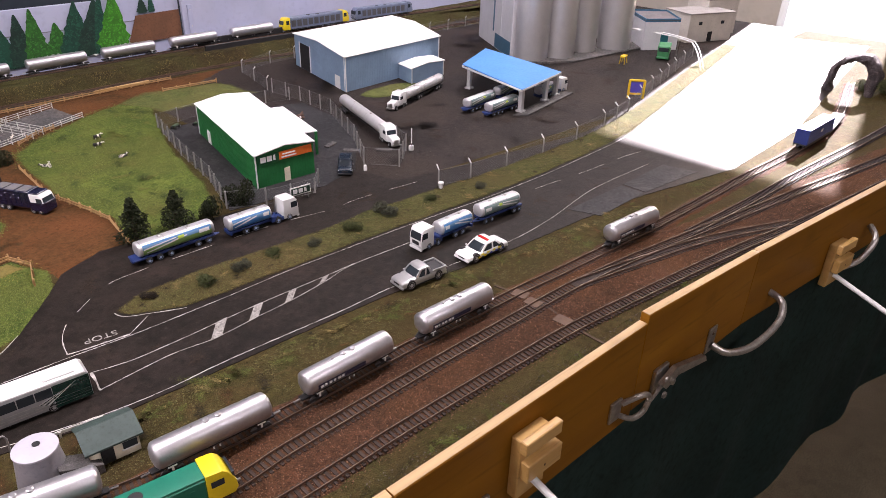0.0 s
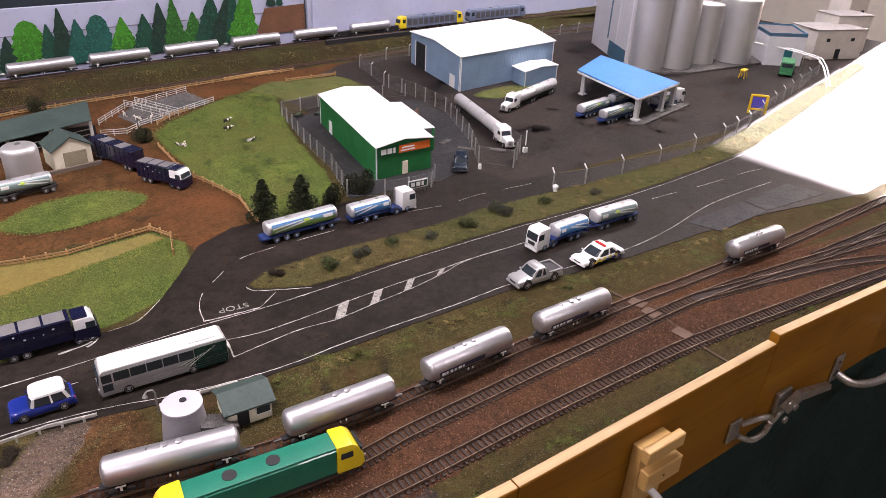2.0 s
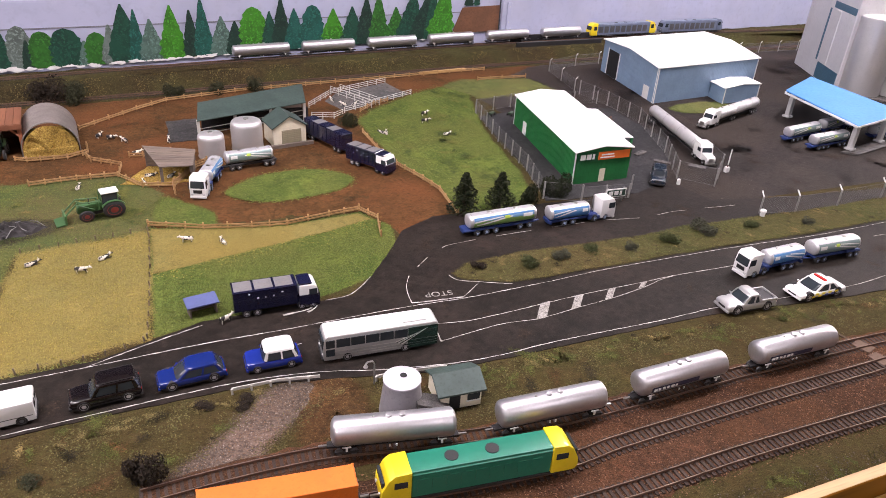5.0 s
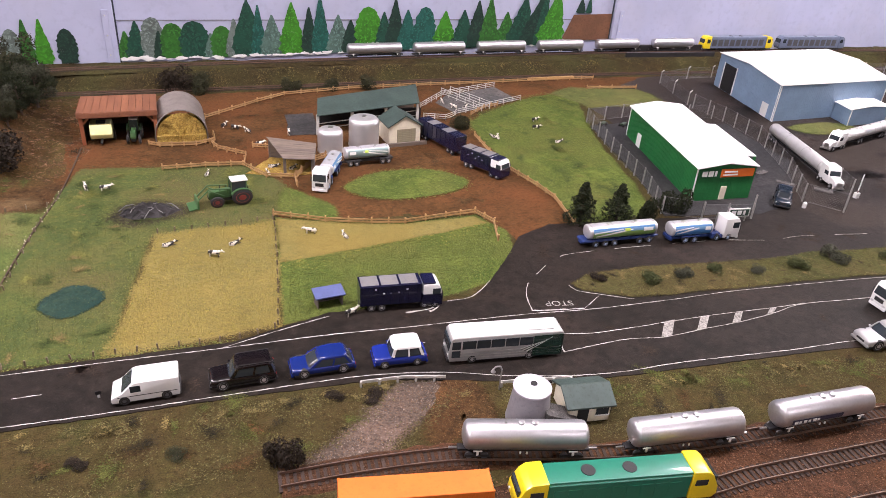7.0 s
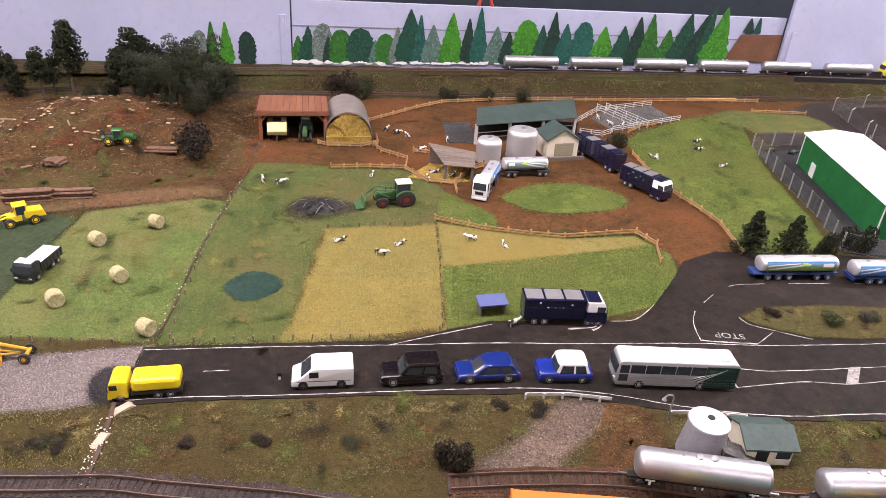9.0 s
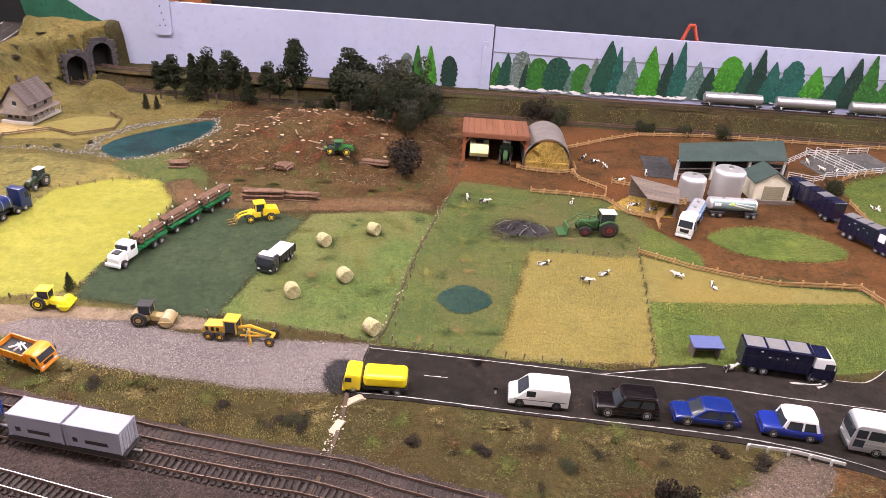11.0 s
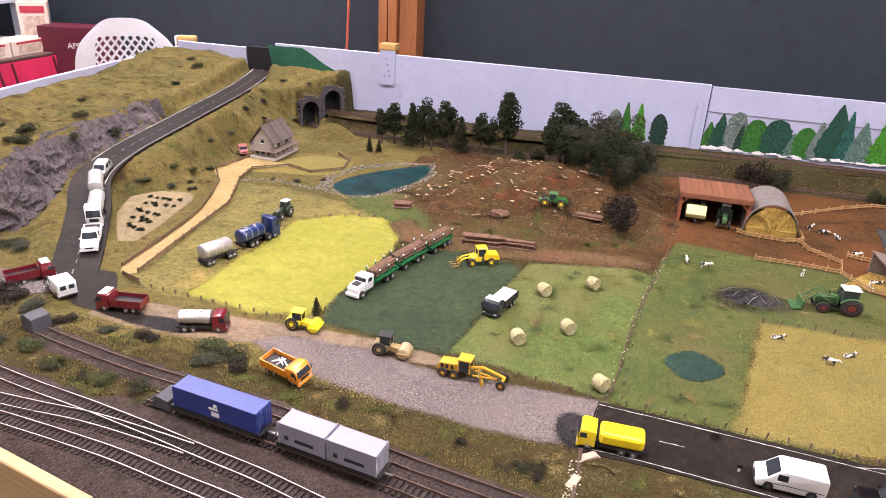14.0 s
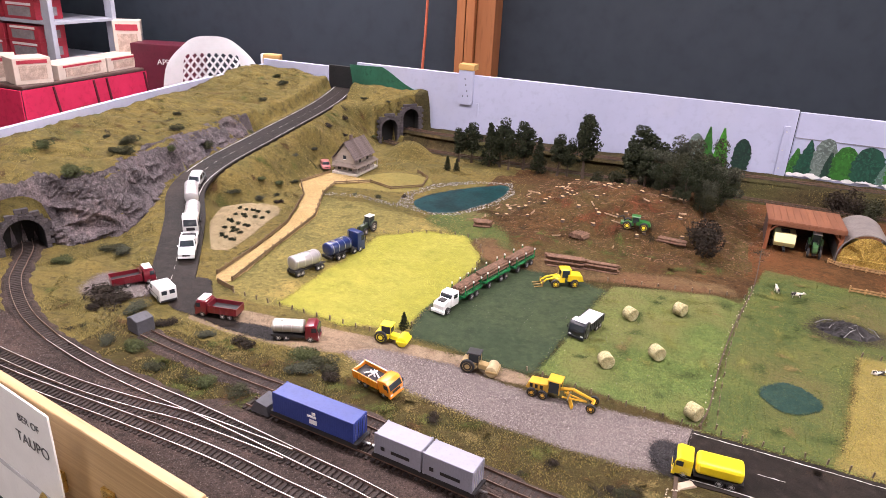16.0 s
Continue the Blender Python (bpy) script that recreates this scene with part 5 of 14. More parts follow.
def blue_shed():
    ob = thing("storage_shed", pose(0, 0, 0), "large blue-grey clad storage shed with a white roof", "shed")
    fl, fr, br, bl = (1.405, 1.550), (1.815, 1.560), (1.945, 1.905), (1.500, 1.895)
    h = 0.098
    for a, b in ((fl, fr), (fr, br), (br, bl), (bl, fl)):
        quad_wall("wall", a, b, 0, h, BLUE_WALL, ob)
        ribbed("cladding_rib", a, b, 0.001, h - 0.001, BLUE_WALL, ob, 0.007)
    gable_end(bl, fl, h, 0.012, BLUE_WALL, ob)
    gable_end(fr, br, h, 0.012, BLUE_WALL, ob)
    gable_roof("roof", fl, fr, br, bl, h, 0.012, ROOF_WHITE, ob, 0.006, along=False)
    for p, q, s in ((fl, fr, 0.004), (fl, fr, 0.995), (bl, fl, 0.99), (fr, br, 0.006)):
        plate("corner_trim", 0.0035, h, TRIM_WHITE, ob, at_wall(p, q, s, 0))
    plate("opening_shade_plate", 0.070, 0.078, DARK, ob, at_wall(bl, fl, 0.22, 0.001), 0.0014, "near-black plate painted as shade in an open doorway")
    plate("door_trim", 0.0035, 0.080, TRIM_WHITE, ob, at_wall(bl, fl, 0.11, 0.001), 0.002)
    plate("door_trim", 0.0035, 0.080, TRIM_WHITE, ob, at_wall(bl, fl, 0.33, 0.001), 0.002)
    plate("door", 0.032, 0.036, TRIM_WHITE, ob, at_wall(bl, fl, 0.86, 0.001), 0.0016, "white side door")
    # small office on the front
    a, b, c, d = (1.605, 1.482), (1.755, 1.486), (1.775, 1.556), (1.625, 1.553)
    for p, q in ((a, b), (b, c), (d, a)):
        quad_wall("office_wall", p, q, 0, 0.044, BLUE_WALL, ob)
    gable_roof("office_roof", a, b, c, d, 0.044, 0.006, ROOF_WHITE, ob, 0.004)
    gable_end(a, b, 0.044, 0.006, BLUE_WALL, ob)
    plate("corner_trim", 0.003, 0.044, TRIM_WHITE, ob, at_wall(a, b, 0.01, 0))
    plate("corner_trim", 0.003, 0.044, TRIM_WHITE, ob, at_wall(a, b, 0.98, 0))


def loading_canopy():
    ob = thing("loading_canopy", pose(0, 0, 0), "tanker loading canopy with a bright blue roof on grey pillars", "canopy")
    c = [(1.592, 1.075), (1.825, 1.105), (1.885, 1.425), (1.675, 1.345)]
    bm = bmesh.new()
    h = 0.066
    low = [(*c[0], h), (*c[1], h), (*c[2], h + 0.004), (*c[3], h + 0.004)]
    loft(bm, [low, [(x, y, z + 0.003) for x, y, z in low]])
    bmesh.ops.recalc_face_normals(bm, faces=bm.faces)
    part("roof", bm, BLUE_ROOF, ob)
    for i in range(4):
        a, b = Vector(c[i]), Vector(c[(i + 1) % 4])
        d = b - a
        o = plate("fascia", d.length, 0.005, TRIM_WHITE, ob, pose((a.x + b.x) / 2, (a.y + b.y) / 2, h - 0.003, 0, 0, math.degrees(math.atan2(d.y, d.x))), 0.0016)
    slab = bmesh.new()
    s = [(1.575, 1.085), (1.60, 1.055), (1.87, 1.085), (1.86, 1.12)]
    loft(slab, [[(x, y, 0) for x, y in s], [(x, y, 0.004) for x, y in s]])
    part("kerb_slab", slab, CONCRETE, ob)
    for x, y in ((1.612, 1.088), (1.815, 1.112), (1.685, 1.325), (1.862, 1.39), (1.745, 1.10)):
        bm = bmesh.new()
        box(bm, x - 0.006, x + 0.006, y - 0.006, y + 0.006, 0.003, h - 0.001, 0.0008)
        box(bm, x - 0.010, x + 0.010, y - 0.010, y + 0.010, 0.003, 0.008, 0.0008)
        part("pillar", bm, paint("grey_pillar", (0.46, 0.46, 0.46), 0.5, var=0.06), ob)


def silos():
    first = None
    for k, (x, y, r, h) in enumerate(((2.140, 1.425, 0.058, 0.225), (2.232, 1.372, 0.054, 0.243), (2.370, 1.362, 0.050, 0.196), (2.500, 1.305, 0.060, 0.210), (2.345, 1.485, 0.055, 0.25), (2.475, 1.44, 0.055, 0.24))):
        ob = thing("milk_silo", pose(x, y, 0.006), ("tall" if h > 0.22 else "shorter") + " brushed aluminium milk silo on the dairy plinth", "silo", "milk silos")
        bm = bmesh.new()
        lathe(bm, (0, 0, 0), (0, 0, 1), ((0, r), (0.004, r), (h - 0.006, r), (h - 0.003, r), (h, r - 0.002)), 40)
        part("shell", bm, SILO, ob, smooth=True)
        bm = bmesh.new()
        lathe(bm, (0, 0, h), (0, 0, 1), ((0, r - 0.003), (0.004, r * 0.5), (0.0055, 0.001)), 40)
        part("dome", bm, paint("silo_dome", (0.66, 0.65, 0.62), 0.4, 0.6), ob, smooth=True)
        bm = bmesh.new()
        lathe(bm, (0, 0, h - 0.0035), (0, 0, 1), ((0, r + 0.0008), (0.002, r + 0.0008)), 40)
        part("rim", bm, SILO, ob)
        bm = bmesh.new()
        lathe(bm, (r * 0.3, 0, h + 0.004), (0, 0, 1), ((0, 0.006), (0.006, 0.006), (0.007, 0.003)), 12)
        part("vent", bm, SILO, ob)
    ob = thing("silo_plinth", pose(0, 0, 0), "low dark concrete plinth under the silos", "plinth")
    bm = bmesh.new()
    s = [(2.04, 1.40), (2.20, 1.285), (2.62, 1.215), (2.66, 1.50), (2.15, 1.52)]
    loft(bm, [[(x, y, -0.002) for x, y in s], [(x, y, 0.006) for x, y in s]])
    part("slab", bm, CONCRETE, ob)


def plant_buildings():
    ob = thing("dairy_plant", pose(0, 0, 0), "tall white dairy plant building with a blue panel band", "building")
    a, b, c, d = (2.300, 1.780), (2.085, 1.470), (2.60, 1.42), (2.75, 1.72)
    white = paint("plant_white", (0.66, 0.66, 0.68), 0.5, var=0.05, scale=12.0)
    for p, q in ((a, b), (b, c), (c, d), (d, a)):
        quad_wall("wall", p, q, 0, 0.30, white, ob)
    bm = bmesh.new()
    loft(bm, [[(*q, 0.30) for q in (a, b, c, d)], [(*q, 0.304) for q in (a, b, c, d)]])
    part("roof", bm, paint("plant_roof", (0.45, 0.46, 0.48), 0.6), ob)
    teal = paint("plant_blue_band", (0.060, 0.150, 0.225), 0.5, var=0.08)
    plate("base_band", 0.17, 0.050, teal, ob, at_wall(a, b, 0.75, 0.002), 0.0012)
    plate("upper_band", 0.17, 0.02, teal, ob, at_wall(a, b, 0.75, 0.225), 0.0012)
    plate("wall_panel", 0.060, 0.165, white, ob, at_wall(a, b, 0.62, 0.055), 0.002, "white raised panel")
    plate("dark_strip", 0.012, 0.165, teal, ob, at_wall(a, b, 0.47, 0.055), 0.0012)
    ob = thing("plant_office", pose(0, 0, 0), "low white plant office with a blue parapet", "building")
    a, b, c, d = (2.555, 1.215), (2.66, 1.13), (2.80, 1.25), (2.70, 1.36)
    for p, q in ((a, b), (b, c), (c, d), (d, a)):
        quad_wall("wall", p, q, 0, 0.10, white, ob)
        quad_wall("parapet", (p[0] * 1.0002, p[1]), q, 0.10, 0.112, paint("parapet_blue", (0.040, 0.145, 0.250), 0.5) if (p, q) == (a, b) else bpy.data.materials["parapet_blue"], ob)
    bm = bmesh.new()
    loft(bm, [[(*q, 0.104) for q in (a, b, c, d)], [(*q, 0.106) for q in (a, b, c, d)]])
    part("roof", bm, paint("office_roof", (0.12, 0.11, 0.11), 0.8), ob)
    plate("door", 0.030, 0.050, paint("teal_door", (0.02, 0.16, 0.19), 0.5), ob, at_wall(a, b, 0.6, 0.01), 0.0014, "teal roller door")
    pale = paint("pale_plaster", (0.60, 0.56, 0.50), 0.7, var=0.07, scale=20.0)
    for k, (x, y, w, dd, h, turn) in enumerate(((2.93, 1.17, 0.22, 0.14, 0.105, -25), (3.10, 1.19, 0.16, 0.12, 0.135, -25), (3.25, 1.24, 0.10, 0.10, 0.20, -20))):
        ob = thing("factory_block", pose(x, y, 0, 0, 0, turn), "pale plastered factory block with small dark windows", "building", "factory blocks")
        bm = bmesh.new()
        box(bm, -w / 2, w / 2, -dd / 2, dd / 2, 0, h, 0.001)
        part("wall", bm, pale, ob)
        bm = bmesh.new()
        box(bm, -w / 2 - 0.003, w / 2 + 0.003, -dd / 2 - 0.003, dd / 2 + 0.003, h, h + 0.004, 0.001)
        part("roof", bm, paint("grey_flat_roof", (0.30, 0.28, 0.26), 0.7), ob)
        for i in range(2):
            for j in range(2 if h > 0.11 else 1):
                plate("window", 0.016, 0.012, GLASS_DARK, ob, pose(-w * 0.25 + i * w * 0.5, -dd / 2 - 0.0005, h * 0.62 - j * 0.05), 0.001)
        # no hole here: the plate's black stands in for the doorway's shade
        plate("doorway", 0.022, 0.036, DARK, ob, pose(0.0, -dd / 2 - 0.0005, 0.002), 0.001)
    ob = thing("green_truck", pose(2.50, 1.105, 0, 0, 0, -158) @ Matrix.Scale(1.2, 4), "green forward-control truck parked beside the plant", "truck")
    lorry = paint("lorry_green", (0.035, 0.20, 0.075), 0.45)
    for name, x0, x1, w, z0, z1, mat, bev in (("chassis", -0.050, 0.034, 0.010, 0.006, 0.012, DARK, 0.0006), ("cab", 0.012, 0.036, 0.017, 0.010, 0.040, lorry, 0.003), ("bumper", 0.034, 0.039, 0.017, 0.005, 0.011, lorry, 0.0008), ("body", -0.052, 0.008, 0.018, 0.013, 0.036, lorry, 0.0015), ("windscreen", 0.0345, 0.0366, 0.014, 0.025, 0.036, GLASS_DARK, 0.0004)):
        bm = bmesh.new()
        box(bm, x0, x1, -w, w, z0, z1, bev)
        part(name, bm, mat, ob)
    for x in (-0.038, 0.024):
        for y in (-0.016, 0.016):
            bm = bmesh.new()
            lathe(bm, (x, y - 0.003, 0.0075), (0, 1, 0), ((0, 0.0001), (0, 0.0065), (0.001, 0.0075), (0.005, 0.0075), (0.006, 0.0065), (0.006, 0.0001)), 14)
            part("wheel", bm, DARK, ob)
    # milk pipes bridging from the silos to the fence
    for k in range(2):
        ob = thing("milk_pipe", pose(0, 0, 0), "white milk pipe arching from the silos to the fence", "pipe", "milk pipes")
        o = 0.022 * k
        pts = [(2.562 + o * 0.2, 1.30, 0.066), (2.585 + o, 1.19, 0.064), (2.572 + o, 1.06, 0.058), (2.545 + o, 1.02, 0.052), (2.49 + o, 0.975, 0.028), (2.445 + o, 0.943, 0.0)]
        bm = bmesh.new()
        line = spline(pts, 0.008)
        for a, b in zip(line, line[1:]):
            tube(bm, tuple(a), tuple(b + (b - a) * 0.1), 0.0021, None, 8)
        part("pipe", bm, TRIM_WHITE, ob, smooth=True)
    for x, y in ((2.582, 1.20), (2.576, 1.09)):
        ob = thing("pipe_support", pose(x, y, 0), "thin steel stand under the milk pipes", "support", "pipe supports")
        bm = bmesh.new()
        tube(bm, (0, 0, 0), (0, 0, 0.060), 0.0018)
        part("post", bm, STEEL, ob)
        bm = bmesh.new()
        box(bm, -0.006, 0.026, -0.002, 0.002, 0.056, 0.059)
        part("crossbar", bm, STEEL, ob)
    ob = thing("yellow_trestle", pose(2.32, 1.165, 0, 0, 0, 10), "small yellow steel trestle in the yard", "trestle")
    yl = paint("trestle_yellow", (0.72, 0.48, 0.01), 0.5)
    for x in (-0.014, 0.014):
        for y in (-0.009, 0.009):
            bm = bmesh.new()
            tube(bm, (x, y, 0), (x * 0.8, y * 0.6, 0.024), 0.0016)
            part("leg", bm, yl, ob)
    bm = bmesh.new()
    box(bm, -0.017, 0.017, -0.008, 0.008, 0.022, 0.027, 0.0006)
    part("deck", bm, yl, ob)
    # yellow goods frame with a blue curtain at the fence
    ob = thing("goods_rack", pose(1.965, 0.935, 0, 0, 0, -55), "yellow steel frame holding a blue panel by the fence", "frame")
    for x in (-0.021, 0.021):
        bm = bmesh.new()
        box(bm, x - 0.003, x + 0.003, -0.003, 0.003, 0, 0.052, 0.0006)
        part("upright", bm, yl, ob)
    for z in (0.011, 0.049):
        bm = bmesh.new()
        box(bm, -0.021, 0.021, -0.003, 0.003, z, z + 0.005, 0.0006)
        part("crossbar", bm, yl, ob)
    plate("panel", 0.034, 0.031, paint("violet_panel", (0.09, 0.07, 0.42), 0.6), ob, pose(0, 0.0008, 0.016), 0.0016)


def dairy_farm():
    ob = thing("milking_shed", pose(0, 0, 0), "open milking shed with a dark green sheet roof on posts", "shed")
    fl, fr, br, bl = (0.195, 1.645), (0.452, 1.703), (0.474, 1.800), (0.212, 1.722)
    bm = bmesh.new()
    low = [(*fl, 0.045), (*fr, 0.045), (*br, 0.061), (*bl, 0.061)]
    loft(bm, [low, [(x, y, z + 0.0018) for x, y, z in low]])
    bmesh.ops.recalc_face_normals(bm, faces=bm.faces)
    part("roof", bm, GREEN_ROOF, ob)
    quad_wall("back_wall", (bl[0] + 0.004, bl[1] - 0.004), (br[0] - 0.004, br[1] - 0.004), 0, 0.058, GREY_BOARD, ob)
    for s in (0.01, 0.33, 0.66, 0.99):
        q = Vector(fl).lerp(Vector(fr), s)
        bm = bmesh.new()
        box(bm, q.x - 0.003, q.x + 0.003, q.y + 0.004, q.y + 0.010, 0, 0.046)
        part("post", bm, RAIL_WHITE, ob, "whitewashed post")
    for z in (0.014, 0.026):
        bm = bmesh.new()
        tube(bm, (fl[0] + 0.004, fl[1] + 0.007, z), (fr[0] - 0.004, fr[1] + 0.007, z), 0.0011)
        part("stall_rail", bm, STEEL, ob)
    bm = bmesh.new()
    box(bm, 0.215, 0.46, 1.715, 1.722, 0, 0.03)
    part("stall_wall", bm, DARK, ob)
    for x, y, r, h in ((0.204, 1.556, 0.0265, 0.050), (0.282, 1.577, 0.0325, 0.063)):
        t = thing("milk_tank", pose(x, y, 0), "squat shiny aluminium milk tank beside the shed", "tank", "milk tanks")
        bm = bmesh.new()
        lathe(bm, (0, 0, 0), (0, 0, 1), ((0, r), (0.003, r), (h - 0.013, r), (h - 0.010, r), (h - 0.005, r - 0.0015), (h - 0.0015, r - 0.005), (h, r - 0.011), (h + 0.0008, 0.0005)), 36)
        part("shell", bm, SILO, t, smooth=True)
        bm = bmesh.new()
        lathe(bm, (0, 0, 0), (0, 0, 1), ((0, r + 0.001), (0.0025, r + 0.001)), 36)
        part("base_ring", bm, STEEL, t)
        bm = bmesh.new()
        lathe(bm, (0, 0, h), (0, 0, 1), ((0, 0.005), (0.003, 0.005)), 12)
        part("hatch", bm, STEEL, t)
    g = thing("tank_room", pose(0, 0, 0), "small cream tank room with a green gable roof and roller door", "garage")
    fl, fr, br, bl = (0.334, 1.560), (0.407, 1.566), (0.404, 1.632), (0.331, 1.627)
    for a, b in ((fl, fr), (fr, br), (br, bl), (bl, fl)):
        quad_wall("wall", a, b, 0, 0.040, CREAM, g)
    gable_end(fl, fr, 0.040, 0.024, CREAM, g)
    gable_end(br, bl, 0.040, 0.024, CREAM, g)
    gable_roof("roof", fl, fr, br, bl, 0.040, 0.024, GREEN_ROOF, g, 0.005)
    door = plate("roller_door", 0.044, 0.034, paint("roller_door_buff", (0.27, 0.235, 0.15), 0.6), g, at_wall(fl, fr, 0.55, 0.001), 0.0010, "buff roller door")
    for i in range(8):
        plate("slat", 0.043, 0.0030, paint("roller_slat", (0.29, 0.255, 0.165), 0.6), door, pose(0, -0.001, 0.0015 + i * 0.004), 0.0005)
    p = thing("dairy_platform", pose(0.36, 1.553, 0, 0, 0, 4), "low timber kerb before the tank room", "kerb")
    bm = bmesh.new()
    box(bm, -0.06, 0.06, -0.003, 0.003, -0.001, 0.008, 0.0006)
    part("board", bm, GREY_BOARD, p)


def calf_shelter():
    ob = thing("calf_shelter", pose(0, 0, 0), "weathered grey timber calf shelter with a straw floor", "shelter")
    c = [(0.088, 1.440), (0.147, 1.437), (0.165, 1.510), (0.072, 1.548)]
    z = [0.034, 0.030, 0.034, 0.040]
    for i in range(9):
        s0, s1 = i / 9 + 0.006, (i + 1) / 9 - 0.006
        q = [Vector((*c[0], z[0])).lerp(Vector((*c[3], z[3])), s) for s in (s0, s1)] + [Vector((*c[1], z[1])).lerp(Vector((*c[2], z[2])), s) for s in (s1, s0)]
        bm = bmesh.new()
        loft(bm, [[tuple(p) for p in q], [(p.x, p.y, p.z + 0.0018) for p in q]])
        bmesh.ops.recalc_face_normals(bm, faces=bm.faces)
        part("roof_plank", bm, GREY_BOARD, ob)
    for x, y, h in ((0.091, 1.445, 0.034), (0.144, 1.443, 0.030), (0.160, 1.507, 0.034), (0.077, 1.541, 0.040)):
        bm = bmesh.new()
        box(bm, x - 0.0025, x + 0.0025, y - 0.0025, y + 0.0025, 0, h)
        part("post", bm, GREY_BOARD, ob)
    quad_wall("side_wall", (0.146, 1.442), (0.162, 1.507), 0.001, 0.028, GREY_BOARD, ob)
    quad_wall("side_wall", (0.161, 1.508), (0.078, 1.541), 0.001, 0.032, GREY_BOARD, ob)
    zone("straw_floor", [(0.02, 1.462), (0.09, 1.436), (0.145, 1.44), (0.158, 1.505), (0.075, 1.538)], 0.0016, HAY, "straw bedding on the calf pen floor", category="ground", curve="straight", ragged=0.002)


def machinery_shed():
    ob = thing("implement_shed", pose(0, 0, 0), "open-fronted red timber implement shed", "shed")
    x0, x1, y0, y1, h0, h1 = -0.270, -0.133, 1.672, 1.800, 0.066, 0.060
    for i in range(11):
        a, b = x0 - 0.006 + i * (x1 - x0 + 0.012) / 11, x0 - 0.006 + (i + 1) * (x1 - x0 + 0.012) / 11 - 0.0006
        bm = bmesh.new()
        low = [(a, y0 - 0.005, h0), (b, y0 - 0.005, h0), (b, y1, h1), (a, y1, h1)]
        loft(bm, [low, [(x, y, z + 0.0022) for x, y, z in low]])
        part("roof_board", bm, RED_ROOF, ob)
    bm = bmesh.new()
    box(bm, x0 - 0.006, x1 + 0.006, y0 - 0.006, y0 - 0.002, h0 - 0.009, h0 + 0.001, 0.0005)
    part("fascia", bm, RED_ROOF, ob)
    for x in (x0, x1):
        bm = bmesh.new()
        box(bm, x - 0.0035, x + 0.0035, y0 - 0.0015, y0 + 0.0045, 0, h0)
        part("post", bm, RED_TIMBER, ob)
        s = 1 if x == x0 else -1
        bm = bmesh.new()
        tube(bm, (x, y0, h0 - 0.026), (x + s * 0.018, y0, h0 - 0.006), 0.0022, seg=4)
        part("brace", bm, RED_TIMBER, ob)
    # darker copy of the red timber; the shed's inner shade is in the colour
    inner = paint("shadowed_timber", (0.07, 0.035, 0.022), 0.8, var=0.2)
    quad_wall("side_wall", (x0, y1), (x0, y0 + 0.004), 0, h1, inner, ob)
    quad_wall("side_wall", (x1, y0 + 0.004), (x1, y1), 0, h1, RED_TIMBER, ob)
    quad_wall("back_wall", (x1, y1 - 0.002), (x0, y1 - 0.002), 0, h1, inner, ob)


def hay_barn():
    ob = thing("hay_barn", pose(0, 0, 0), "round-arched sheet-iron hay barn packed with hay", "barn")
    cx, r, y0, y1, base = -0.085, 0.052, 1.665, 1.800, 0.010
    bm = bmesh.new()
    rings = []
    for y in np.linspace(y0, y1, 14):
        arc = [(cx + r * math.cos(t), y, base + 0.004 + r * 1.02 * math.sin(t)) for t in np.linspace(math.pi, 0, 22)]
        arc = [(cx - r, y, 0)] + arc + [(cx + r, y, 0)]
        innr = [(cx + (x - cx) * 0.965, y, z * 0.97) for x, y, z in arc[::-1]]
        rings.append(arc + innr)
    loft(bm, rings)
    bmesh.ops.recalc_face_normals(bm, faces=bm.faces)
    part("sheet_shell", bm, BARN_SHEET, ob, smooth=True)
    bm = bmesh.new()
    rows, rnd = [], random.Random(4)
    for k, s in enumerate((1.0, 0.8, 0.55, 0.3, 0.05)):
        rows.append([bm.verts.new((cx + 0.94 * r * s * math.cos(t), y0 - 0.004 - 0.006 * (1 - s) + rnd.uniform(-0.004, 0.003), 0.002 + (base + 0.94 * r * math.sin(t)) * (s if k else 1))) for t in np.linspace(math.pi, 0, 15)])
    for a, b in zip(rows, rows[1:]):
        for i in range(14):
            bm.faces.new((a[i], a[i + 1], b[i + 1], b[i]))
    part("hay_fill", bm, HAY, ob, "loose golden hay filling the barn")
    bm = bmesh.new()
    box(bm, cx - 0.93 * r, cx + 0.93 * r, y0 - 0.012, y1 - 0.004, 0, base + 0.006)
    part("hay_bed", bm, HAY, ob)


